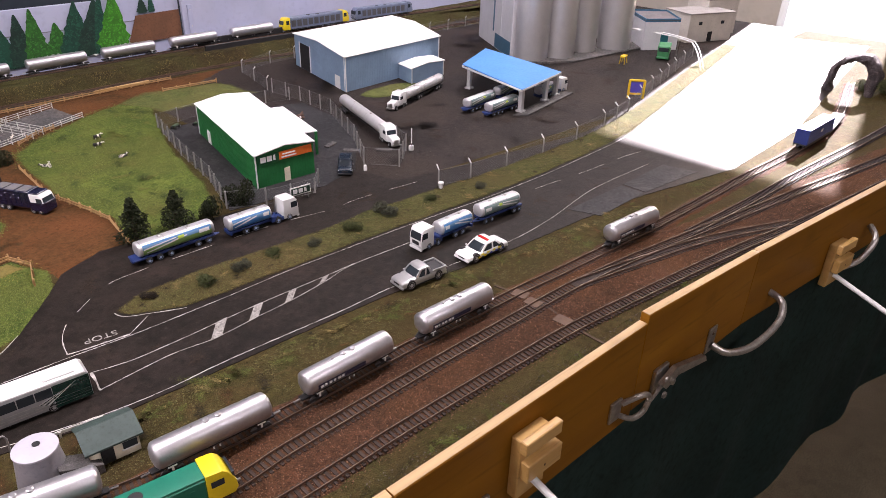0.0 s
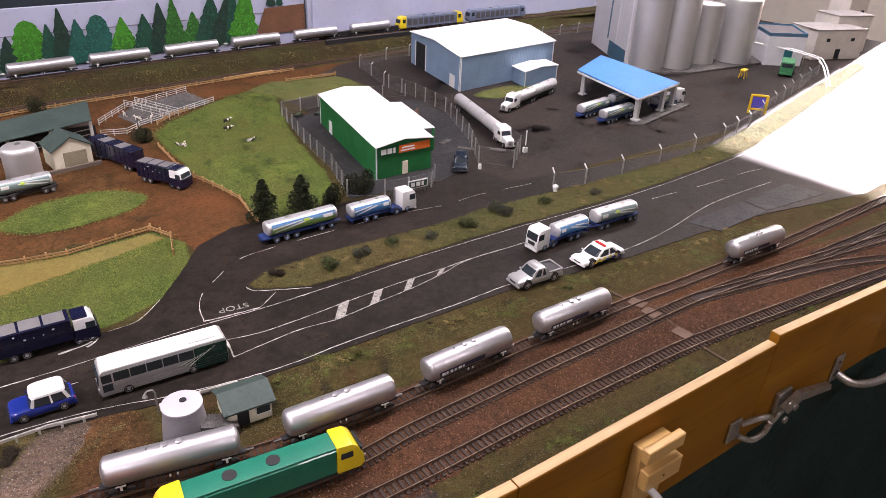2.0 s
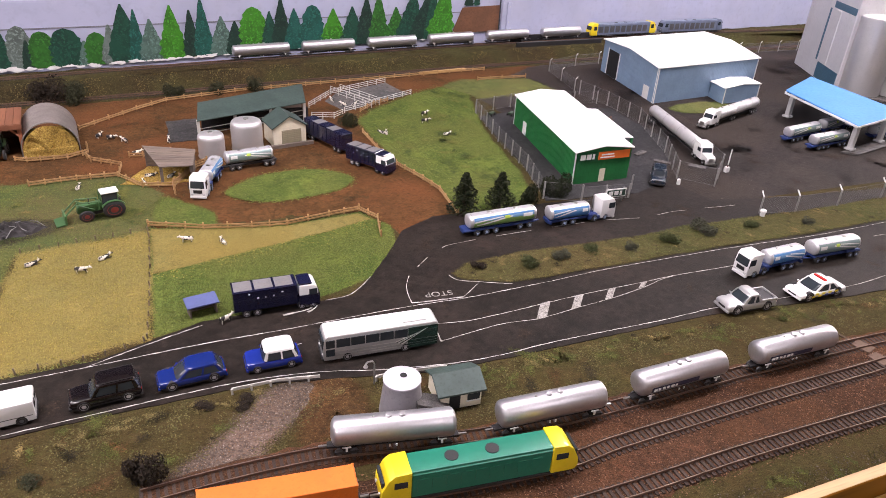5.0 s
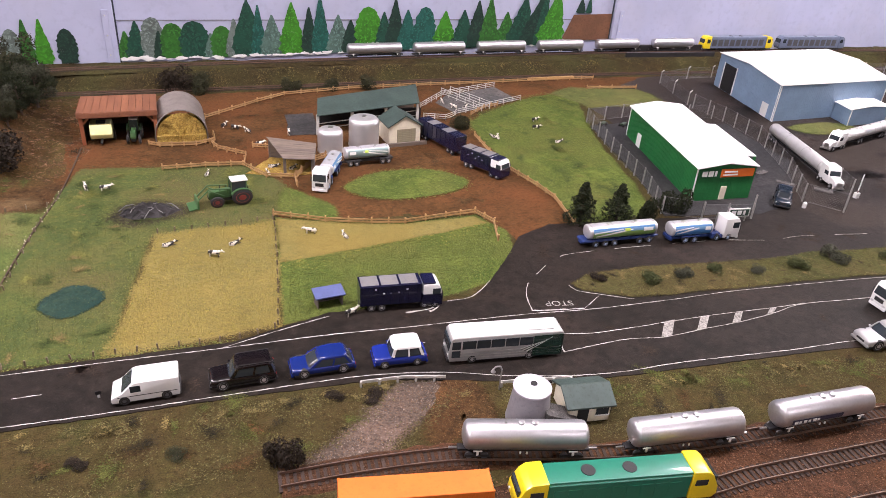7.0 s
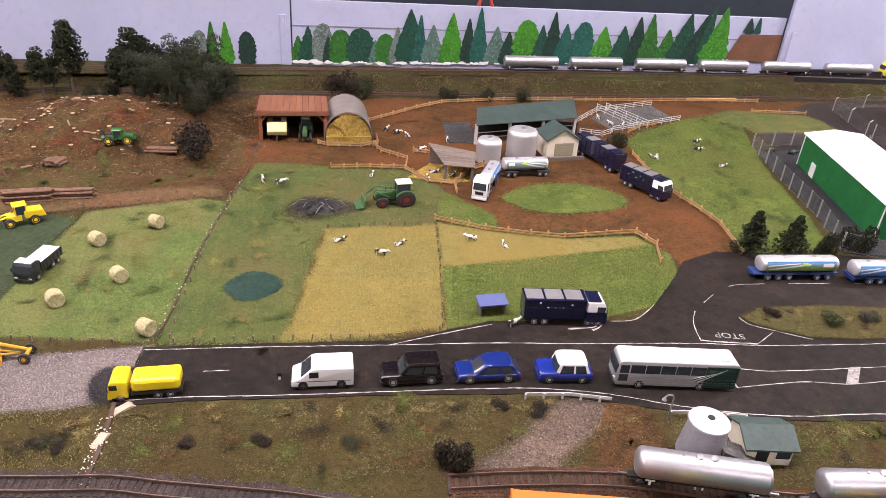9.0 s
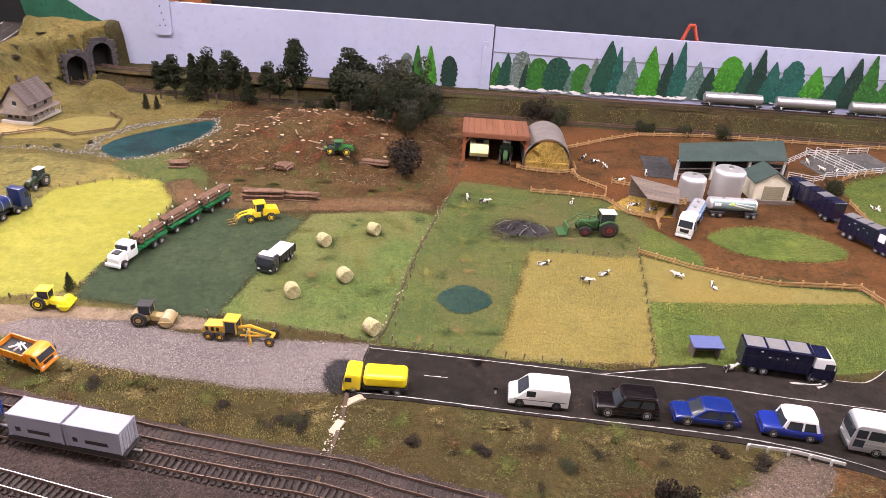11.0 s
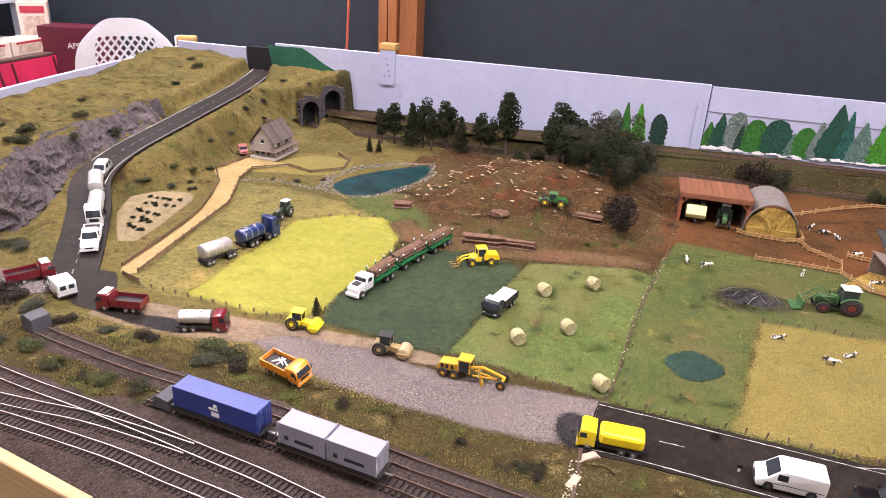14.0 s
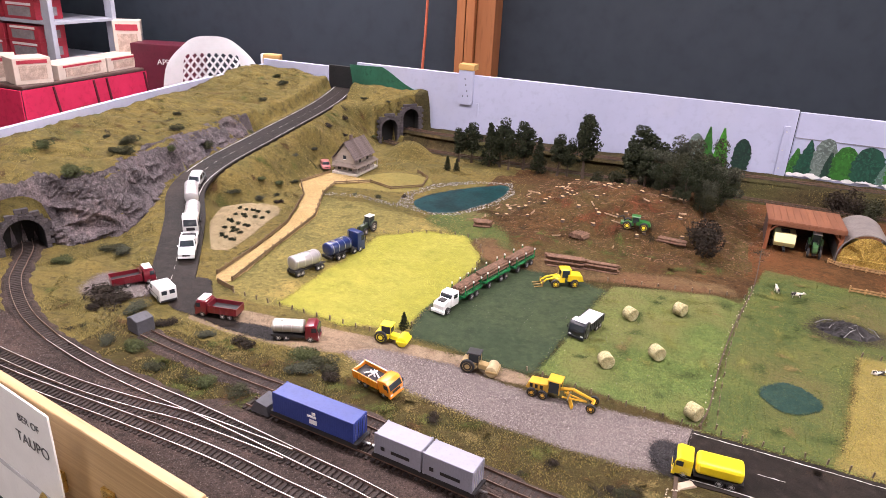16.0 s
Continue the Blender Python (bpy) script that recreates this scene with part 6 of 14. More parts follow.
def lineside_hut():
    ob = thing("lineside_hut", pose(0.306, 0.700, 0, 0, 0, -9), "small cream lineside hut with a green roof", "hut")
    w, d, h = 0.025, 0.022, 0.022
    fl, fr, br, bl = (-w, -d), (w, -d), (w, d), (-w, d)
    for a, b in ((fl, fr), (fr, br), (br, bl), (bl, fl)):
        quad_wall("wall", a, b, 0, h, CREAM, ob)
    gable_end(bl, fl, h, 0.013, CREAM, ob)
    gable_end(fr, br, h, 0.013, CREAM, ob)
    gable_roof("roof", fl, fr, br, bl, h, 0.013, GREEN_ROOF, ob, 0.006, along=False)
    plate("door", 0.013, 0.019, DARK, ob, pose(-0.008, -d - 0.0004, 0.001), 0.0012, "near-black plate painted as the doorway's shade")
    win = plate("window", 0.015, 0.010, GLASS_DARK, ob, pose(0.015, -d - 0.0004, 0.010), 0.0012)
    for z in (-0.0015, 0.010):
        plate("frame", 0.018, 0.0018, TRIM_WHITE, win, pose(0, -0.0006, z), 0.0012)
    t = thing("water_tank", pose(0.239, 0.704, 0), "round pale grey water tank with a white lid", "tank")
    bm = bmesh.new()
    lathe(bm, (0, 0, 0), (0, 0, 1), ((0, 0.0255), (0.036, 0.0212), (0.044, 0.0205)), 32)
    part("shell", bm, paint("lilac_grey_tank", (0.36, 0.35, 0.38), 0.4, 0.4), t, smooth=True)
    bm = bmesh.new()
    lathe(bm, (0, 0, 0.0435), (0, 0, 1), ((0, 0.0216), (0.002, 0.0216), (0.0035, 0.018), (0.0045, 0.002)), 32)
    lid = part("lid", bm, paint("white_lid", (0.46, 0.45, 0.50), 0.5, var=0.05), t, "white domed lid", smooth=True)
    bm = bmesh.new()
    lathe(bm, (0.002, 0.001, 0.0472), (0, 0, 1), ((0, 0.004), (0.0016, 0.0038)), 10)
    part("hatch", bm, DARK, lid)
    s = thing("concrete_pad", pose(0.268, 0.685, 0, 0, 0, -9), "grey concrete pad between tank and hut", "pad")
    bm = bmesh.new()
    prism(bm, [(-0.02, -0.001), (0.02, -0.001), (0.02, 0.010), (-0.02, 0.026)], -0.012, 0.012)
    part("slab", bm, CONCRETE, s)


def farmhouse():
    ob = thing("farmhouse", pose(-1.292, 1.742, 0.004, 0, 0, 88) @ Matrix.Scale(0.90, 4), "weathered two-storey farmhouse with a veranda and shingle roof", "house")
    w, d, h, rise = 0.052, 0.032, 0.044, 0.042
    clad = grained("grey_weatherboard", (0.30, 0.25, 0.22), (0.36, 0.31, 0.27), 0.8, (12.0, 12.0, 260.0), 0.0005)
    fl, fr, br, bl = (-w, -d), (w, -d), (w, d), (-w, d)
    for a, b in ((fl, fr), (fr, br), (br, bl), (bl, fl)):
        quad_wall("wall", a, b, 0, h, clad, ob)
    gable_end(bl, fl, h, rise, clad, ob)
    gable_end(fr, br, h, rise, clad, ob)
    for sy in (-1, 1):
        for k in range(9):
            s0, s1 = k / 9, (k + 1) / 9 + 0.02
            bm = bmesh.new()
            y0, y1 = sy * (d + 0.007) * (1 - s0), sy * (d + 0.007) * (1 - s1)
            z0, z1 = h - 0.004 + (rise + 0.007) * s0, h - 0.004 + (rise + 0.007) * s1
            for i in range(16):
                xa, xb = -w - 0.007 + i * (2 * w + 0.014) / 16, -w - 0.007 + (i + 1) * (2 * w + 0.014) / 16 - 0.0004
                loft(bm, [[(xa, y0, z0 + 0.0012), (xb, y0, z0 + 0.0012), (xb, y1, z1), (xa, y1, z1)], [(xa, y0, z0 + 0.0026), (xb, y0, z0 + 0.0026), (xb, y1, z1 + 0.0012), (xa, y1, z1 + 0.0012)]])
            part("shingle_course", bm, SHINGLE, ob)
    bm = bmesh.new()
    box(bm, -0.004, 0.004, 0.006, 0.014, h + rise - 0.012, h + rise + 0.014, 0.0006)
    part("chimney", bm, paint("old_brick", (0.12, 0.085, 0.07), 0.85), ob)
    # veranda
    bm = bmesh.new()
    low = [(-w - 0.012, -d - 0.018, 0.020), (w + 0.010, -d - 0.018, 0.020), (w + 0.010, -d, 0.027), (-w - 0.012, -d, 0.027)]
    loft(bm, [low, [(x, y, z + 0.0018) for x, y, z in low]])
    part("veranda_roof", bm, GREY_BOARD, ob)
    bm = bmesh.new()
    box(bm, -w - 0.010, w + 0.008, -d - 0.016, -d, -0.003, 0.004, 0.0005)
    part("veranda_base", bm, paint("pale_veranda", (0.42, 0.38, 0.33), 0.8, var=0.1), ob, "pale veranda base")
    bm = bmesh.new()
    low = [(-w - 0.016, -d - 0.018, 0.020), (-w - 0.016, d + 0.004, 0.020), (-w, d + 0.004, 0.028), (-w, -d - 0.002, 0.028)]
    loft(bm, [low, [(x, y, z + 0.0018) for x, y, z in low]])
    bmesh.ops.recalc_face_normals(bm, faces=bm.faces)
    part("veranda_roof", bm, GREY_BOARD, ob)
    bm = bmesh.new()
    box(bm, -w - 0.014, -w, -d - 0.016, d + 0.003, -0.003, 0.004, 0.0005)
    part("veranda_base", bm, bpy.data.materials["pale_veranda"], ob)
    for i in range(6):
        bm = bmesh.new()
        x = -w - 0.008 + i * (2 * w + 0.014) / 5
        box(bm, x - 0.0014, x + 0.0014, -d - 0.0155, -d - 0.0128, 0.003, 0.0205)
        part("veranda_post", bm, bpy.data.materials["pale_veranda"], ob)
    for x, z in ((-0.026, 0.008), (0.0, 0.008), (0.027, 0.008), (-0.022, 0.029), (0.022, 0.029)):
        plate("window", 0.011, 0.009, GLASS_DARK, ob, pose(x, -d - 0.0004, z), 0.0010)
    win = plate("window", 0.010, 0.011, GLASS_DARK, ob, pose(-w - 0.0004, 0.0, 0.040, 0, 0, -90), 0.001)
    for y in (-0.018, 0.0, 0.018):
        plate("window", 0.011, 0.012, GLASS_DARK, ob, pose(-w - 0.0004, y, 0.008, 0, 0, -90), 0.001)
    plate("frame", 0.011, 0.0014, TRIM_WHITE, win, pose(0, -0.0004, -0.0012), 0.001)
    bm = bmesh.new()
    box(bm, -0.022, 0.016, d + 0.001, d + 0.030, 0, 0.030, 0.0005)
    part("side_wing", bm, clad, ob)
    bm = bmesh.new()
    low = [(-0.026, d + 0.033, 0.027), (-0.026, d + 0.006, 0.040), (0.020, d + 0.006, 0.040), (0.020, d + 0.033, 0.027)]
    loft(bm, [low, [(x, y, z + 0.002) for x, y, z in low]])
    part("wing_roof", bm, GREY_BOARD, ob)


def portal(name, m, spans, width, height, label, capped=True, depth=0.16):
    """A stone tunnel mouth in the plane y = 0, seen from -y, with arched holes and dark bores."""
    ob = thing(name, m, label, "tunnel portal", kind="structure")
    holes = [(c, r, s) for c, r, s in spans]
    bm = bmesh.new()
    xs = np.arange(-width / 2, width / 2 - 0.004, 0.0115)
    zs = np.arange(0, height - 0.003, 0.0085)
    rnd = random.Random(7)
    for j, z in enumerate(zs):
        for x in xs:
            x0 = x + (0.0055 if j % 2 else 0)
            xc, zc = x0 + 0.0055, z + 0.004
            if any(abs(xc - c) < r + 0.0035 and (zc < s or (xc - c) ** 2 + (zc - s) ** 2 < (r + 0.0045) ** 2) for c, r, s in holes) or xc > width / 2 or (not capped and not any(abs(xc - c) < r + 0.016 and zc < s + math.sqrt(max(0.0, (r + 0.017) ** 2 - (xc - c) ** 2)) for c, r, s in holes)):
                continue
            box(bm, x0, x0 + 0.0108, -0.004 - rnd.uniform(0, 0.0012), 0.004, z, z + 0.0079)
    part("masonry", bm, STONE, ob)
    for c, r, s in holes:
        bm = bmesh.new()
        for t in np.linspace(0, math.pi, 14)[:-1]:
            a, b = t + 0.012, t + math.pi / 13 - 0.012
            q = [(c + rr * math.cos(v), s + rr * math.sin(v)) for rr, v in ((r, a), (r + 0.0075, a), (r + 0.0075, b), (r, b))]
            prism(bm, q, -0.0065, 0.004)
        for sx in (-1, 1):
            zz = 0
            while zz < s - 0.004:
                xa, xb = sorted((c + sx * r, c + sx * (r + 0.0075)))
                box(bm, xa, xb, -0.0065, 0.004, zz, zz + 0.0078)
                zz += 0.0084
        part("arch_ring", bm, STONE, ob)
        # shallow bore; the darkness of a deep tunnel is put into its colour
        bm = bmesh.new()
        prof = [(c + r * math.cos(t), s + r * math.sin(t)) for t in np.linspace(0, math.pi, 14)]
        prof = [(c + r, -0.002)] + prof + [(c - r, -0.002)]
        rows = [[bm.verts.new((x, y, z)) for x, z in prof] for y in (0.0, depth)]
        for i in range(len(prof) - 1):
            bm.faces.new((rows[0][i], rows[0][i + 1], rows[1][i + 1], rows[1][i]))
        bm.faces.new(rows[1])
        part("bore", bm, paint("bore_shade", (0.004, 0.0036, 0.0036), 0.95, var=0.2), ob, "shallow tunnel bore painted black for the shade inside")
    if capped:
        bm = bmesh.new()
        box(bm, -width / 2 - 0.002, width / 2 + 0.002, -0.007, 0.004, height - 0.002, height + 0.004, 0.0008)
        part("coping", bm, STONE, ob)
    else:
        # turf that lies over the crowns of the arches
        for c, r, s in holes:
            bm = bmesh.new()
            n = 15
            rows = [[bm.verts.new((c + (i / n * 2 - 1) * (r + 0.014), y, s + r + 0.012 - 0.022 * abs(i / n * 2 - 1) ** 2.4 + 0.016 * (y / 0.04) + 0.004 * float(value_noise(i * 0.006 + c, y, 0.02, 33)))) for i in range(n + 1)] for y in (-0.0045, 0.006, 0.018, 0.030, 0.044)]
            for p, q in zip(rows, rows[1:]):
                for i in range(n):
                    bm.faces.new((p[i], p[i + 1], q[i + 1], q[i]))
            bmesh.ops.solidify(bm, geom=bm.faces[:], thickness=0.003)
            part("turf_cover", bm, STRAW, ob, "dry turf over the arch")
    return ob


green_depot()
blue_shed()
loading_canopy()
silos()
plant_buildings()
dairy_farm()
calf_shelter()
machinery_shed()
hay_barn()
lineside_hut()
farmhouse()
portal("tunnel_portal_west", pose(-1.563, 0.945, -0.002, 0, 0, 66), ((0.024, 0.035, 0.030),), 0.14, 0.090, "dark stone single-track tunnel mouth in the cliff", False, 0.042)
portal("tunnel_portal_back", pose(-1.318, 2.081, -0.002, 0, 0, 50), ((-0.036, 0.0265, 0.050), (0.036, 0.0265, 0.078)), 0.150, 0.124, "grey stone twin tunnel mouths under the hill road", False, 0.030)


def rock_arch(m, r, leg, label):
    """A rough modelled rock arch over one track, open at both ends."""
    ob = thing("tunnel_arch_east", m, label, "tunnel mouth", kind="structure")
    bm = bmesh.new()
    rows = []
    for i in range(41):
        t = i / 40
        if t < 0.2:
            px, pz, ox, oz = r, leg * t / 0.2, 1.0, 0.0
        elif t > 0.8:
            px, pz, ox, oz = -r, leg * (1 - t) / 0.2, -1.0, 0.0
        else:
            v = (t - 0.2) / 0.6 * math.pi
            px, pz, ox, oz = r * math.cos(v), leg + r * math.sin(v), math.cos(v), math.sin(v)
        row = []
        for k in range(20):
            w = k / 20 * 2 * math.pi
            grow = 0.5 - 0.5 * math.cos(w)
            lump = float(value_noise(t * 0.5 + grow * 0.05, math.sin(w) * 0.05, 0.028, 81)) * 0.011 + float(value_noise(t * 0.6, w * 0.02, 0.009, 82)) * 0.005
            out = grow * (0.027 + 0.010 * math.sin(t * 7.0)) + lump
            row.append(bm.verts.new((px + ox * out, 0.030 * math.sin(w) + lump * 0.7, pz + oz * out - (0.004 if t in (0.0, 1.0) else 0.0))))
        rows.append(row)
    for a, b in zip(rows, rows[1:]):
        for k in range(20):
            bm.faces.new((a[k], a[(k + 1) % 20], b[(k + 1) % 20], b[k]))
    bm.faces.new(rows[0][::-1])
    bm.faces.new(rows[-1])
    bmesh.ops.recalc_face_normals(bm, faces=bm.faces)
    part("rock", bm, ROCK, ob)
    return ob


rock_arch(pose(2.505, 0.503, -0.002, 0, 0, -80), 0.043, 0.052, "rough dark rock arch over the track at the sunlit end")

# ---------------------------------------------------------------- vehicles
TYRE = paint("black_tyre", (0.018, 0.017, 0.017), 0.8, var=0.2, scale=120.0)
RIM = paint("silver_rim", (0.55, 0.54, 0.54), 0.35, 0.5)
RIM_BLUE = paint("pale_blue_rim", (0.35, 0.45, 0.62), 0.4, 0.2)
RIM_DARK = paint("dark_rim", (0.10, 0.10, 0.105), 0.45, 0.4)
CHASSIS = paint("black_chassis", (0.014, 0.013, 0.014), 0.6, var=0.2, scale=100.0)
CHASSIS_BLUE = paint("blue_chassis", (0.014, 0.036, 0.150), 0.5, var=0.12, scale=60.0)
CAR_GLASS = window_glass("smoked_car_glass")
LAMP = paint("clear_headlamp", (0.50, 0.50, 0.50), 0.12)
TAIL = paint("red_tail_lamp", (0.45, 0.015, 0.012), 0.25)
TANK_STEEL = paint("tank_steel", (0.68, 0.68, 0.70), 0.34, 0.60, 0.06, 60.0)
WHITE = paint("gloss_white_paint", (0.76, 0.76, 0.75), 0.25, var=0.04, coat=0.4)
PAINTS = {}


def gloss(name, colour, rough=0.22, metal=0.0):
    if name not in PAINTS:
        PAINTS[name] = paint(name, colour, rough, metal, 0.06, 40.0, coat=0.5)
    return PAINTS[name]


WHEELS = {}


def wheel(parent, x, y, r, w, rim=None):
    key = (round(r, 5), round(w, 5), (rim or RIM).name)
    if key not in WHEELS:
        bm = bmesh.new()
        lathe(bm, (0, -w / 2, 0), (0, 1, 0), ((0, r * 0.6), (0, r * 0.9), (w * 0.15, r), (w * 0.85, r), (w, r * 0.9), (w, r * 0.6)), 20)
        tyre = finish(bm, "wheel", TYRE, True)
        bm = bmesh.new()
        lathe(bm, (0, -w * 0.56, 0), (0, 1, 0), ((0, r * 0.22), (w * 0.04, r * 0.30), (w * 0.1, r * 0.5), (w * 0.04, r * 0.66), (w * 1.08, r * 0.66), (w * 1.02, r * 0.5), (w * 1.08, r * 0.30), (w * 1.12, r * 0.22)), 16)
        WHEELS[key] = (tyre, finish(bm, "rim", rim or RIM, True))
    tyre, rm = WHEELS[key]
    o = new("wheel", tyre)
    o.parent = parent
    o.matrix_local = pose(x, y, r)
    c = new("rim", rm)
    c.parent = o
    return o


def axles(ob, xs, half, r, w, rim=None):
    for x in xs:
        for s in (-1, 1):
            wheel(ob, x, s * (half - w / 2), r, w, rim)


def placed(rear, front, z=0.0012, pitch=0.0):
    """Pose whose x runs from rear to front; the origin is midway."""
    a, b = Vector(rear), Vector(front)
    d = b - a
    return pose((a.x + b.x) / 2, (a.y + b.y) / 2, z, 0, pitch, math.degrees(math.atan2(d.y, d.x)))


def block(ob, name, material, x0, x1, half, z0, z1, bevel=0.0006, label="", y=0.0):
    bm = bmesh.new()
    box(bm, x0, x1, y - half, y + half, z0, z1, bevel)
    return part(name, bm, material, ob, label)


def profile(ob, name, material, outline, half, bevel=0.0008, label="", smooth=False):
    bm = bmesh.new()
    prism(bm, outline, -half, half)
    bmesh.ops.recalc_face_normals(bm, faces=bm.faces)
    if bevel:
        bmesh.ops.bevel(bm, geom=bm.edges[:], offset=bevel, segments=2, affect="EDGES", profile=0.6)
    return part(name, bm, material, ob, label, smooth)


def cab(ob, front, length, half, z0, z1, material, dark_base=None, sleeper=True):
    """A flat-fronted lorry cab with its glass, grille, lamps and mirrors."""
    h = z1 - z0
    body = profile(ob, "cab", material, [(front - length, z0), (front, z0), (front + 0.0006, z0 + h * 0.45), (front - 0.0022, z0 + h * 0.86), (front - 0.006, z1), (front - length, z1 - (0 if sleeper else 0.002))], half, 0.0012, smooth=True)
    bm = bmesh.new()
    z_a, z_b = z0 + h * 0.47, z0 + h * 0.82
    loft(bm, [[(front + 0.0010, -half * 0.86, z_a), (front + 0.0010, half * 0.86, z_a), (front - 0.0012, half * 0.82, z_b), (front - 0.0012, -half * 0.82, z_b)], [(front - 0.001, -half * 0.86, z_a), (front - 0.001, half * 0.86, z_a), (front - 0.003, half * 0.82, z_b), (front - 0.003, -half * 0.82, z_b)]])
    bmesh.ops.recalc_face_normals(bm, faces=bm.faces)
    part("windscreen", bm, CAR_GLASS, body)
    for s in (-1, 1):
        bm = bmesh.new()
        ys = sorted((s * half * 0.97, s * (half + 0.0003)))
        box(bm, front - length * 0.50, front - 0.0022, ys[0], ys[1], z0 + h * 0.50, z0 + h * 0.80, 0.0002)
        part("side_window", bm, CAR_GLASS, body)
        bm = bmesh.new()
        box(bm, front - 0.0012, front - 0.0002, s * (half + 0.0016) - 0.0008, s * (half + 0.0016) + 0.0008, z0 + h * 0.45, z0 + h * 0.72, 0.0003)
        part("mirror", bm, CHASSIS, body)
        bm = bmesh.new()
        box(bm, front - 0.0002, front + 0.0012, s * half * 0.72 - 0.0022, s * half * 0.72 + 0.0022, z0 + h * 0.09, z0 + h * 0.17, 0.0003)
        part("headlamp", bm, LAMP, body)
    bm = bmesh.new()
    box(bm, front - 0.0002, front + 0.0010, -half * 0.55, half * 0.55, z0 + h * 0.20, z0 + h * 0.38, 0.0003)
    part("grille", bm, CHASSIS, body)
    bm = bmesh.new()
    box(bm, front - 0.003, front + 0.0012, -half, half, z0 - 0.0022, z0 + h * 0.07, 0.0006)
    part("bumper", bm, dark_base or material, body)
    return body


def tank_shell(ob, x0, x1, half, z0, z1, material, label="", flat=0.55):
    """A lorry tank of rounded, slightly boxy section with dished ends."""
    cz, hz, n = (z0 + z1) / 2, (z1 - z0) / 2, 28

    def sect(x, k):
        out = []
        for i in range(n):
            t = 2 * math.pi * i / n
            c, s = math.cos(t), math.sin(t)
            p = 2 / (2 + flat)
            out.append((x, half * k * math.copysign(abs(c) ** p, c), cz + hz * k * math.copysign(abs(s) ** p, s)))
        return out

    e = min(half, hz) * 0.30
    bm = bmesh.new()
    loft(bm, [sect(x0, 0.80), sect(x0 + e * 0.25, 0.93), sect(x0 + e * 0.8, 1.0), sect(x1 - e * 0.8, 1.0), sect(x1 - e * 0.25, 0.93), sect(x1, 0.80)])
    bmesh.ops.recalc_face_normals(bm, faces=bm.faces)
    t = part("tank", bm, material, ob, label, True)
    for k, x in enumerate(np.linspace(x0 + e * 1.6, x1 - e * 1.6, 4)):
        bm = bmesh.new()
        loft(bm, [sect(x - 0.0006, 1.008), sect(x + 0.0006, 1.008)])
        bmesh.ops.recalc_face_normals(bm, faces=bm.faces)
        part("band", bm, STEEL, t)
    for x in np.linspace(x0 + 0.3 * (x1 - x0), x1 - 0.3 * (x1 - x0), 2):
        bm = bmesh.new()
        lathe(bm, (x, 0, z1 - 0.0006), (0, 0, 1), ((0, 0.0032), (0.0016, 0.0032), (0.0020, 0.0024)), 12)
        part("hatch", bm, STEEL, t)
    return t, sect


def livery(tank, sect, x0, x1, lo, hi, material, skew=0.0, k=1.012, label="painted livery band"):
    """A band of paint on both flanks of a tank; lo and hi are steps round its section."""
    n = 28
    for side in (0, 1):
        bm = bmesh.new()
        rows = []
        for j in range(9):
            x = x0 + (x1 - x0) * j / 8
            s = sect(x, k)
            shift = skew * j / 8
            row = []
            for i in range(7):
                a = lo + (hi - lo) * i / 6 + shift
                i0 = int(math.floor(a))
                f = a - i0
                p = Vector(s[i0 % n]).lerp(Vector(s[(i0 + 1) % n]), f)
                if side:
                    p.y = -p.y
                row.append(bm.verts.new(p))
            rows.append(row)
        for a, b in zip(rows, rows[1:]):
            for i in range(6):
                bm.faces.new((a[i], a[i + 1], b[i + 1], b[i]) if side else (a[i + 1], a[i], b[i], b[i + 1]))
        part("livery_band", bm, material, tank, label, True)


LIV_BLUE = paint("livery_blue", (0.055, 0.190, 0.450), 0.35, var=0.06)
LIV_SKY = paint("livery_sky_blue", (0.130, 0.270, 0.450), 0.35, var=0.06)
LIV_LIME = paint("livery_lime", (0.50, 0.66, 0.08), 0.35, var=0.06)
LIV_GREEN = paint("livery_green", (0.170, 0.300, 0.080), 0.35, var=0.06)
LIV_TEAL = paint("livery_grey_green", (0.21, 0.29, 0.285), 0.35, 0.3, 0.06)


def dairy_tank(ob, x0, x1, half, z0, z1, style):
    t, s = tank_shell(ob, x0, x1, half, z0, z1, TANK_STEEL)
    L = x1 - x0
    a, b = x0 + L * 0.05, x1 - L * 0.05
    low = {"blue": LIV_BLUE, "lime": LIV_GREEN}.get(style, LIV_TEAL)
    livery(t, s, a, b, -3.0, 0.6, low)
    livery(t, s, a, b, 0.5, 3.6, LIV_SKY if style != "teal" else LIV_TEAL, 0, 1.016)
    if style != "teal":
        livery(t, s, a, b, 2.4, 3.0, LIV_BLUE, 0, 1.022)
    livery(t, s, a + L * 0.04, x0 + L * 0.62, -1.6, -0.9, TRIM_WHITE, 2.6, 1.026, "white livery flash")
    livery(t, s, x0 + L * 0.06, x0 + L * 0.48, 0.2, 0.8, TRIM_WHITE, 1.4, 1.030, "white livery flash")
    if style != "blue":
        livery(t, s, x0 + L * 0.50, x0 + L * 0.58, 0.6, 2.4, LIV_LIME, 0, 1.034, "round lime livery mark")
    livery(t, s, x0 + L * 0.78, x0 + L * 0.92, 0.0, 1.9, TRIM_WHITE, 0, 1.034, "white oval livery mark")
    return t


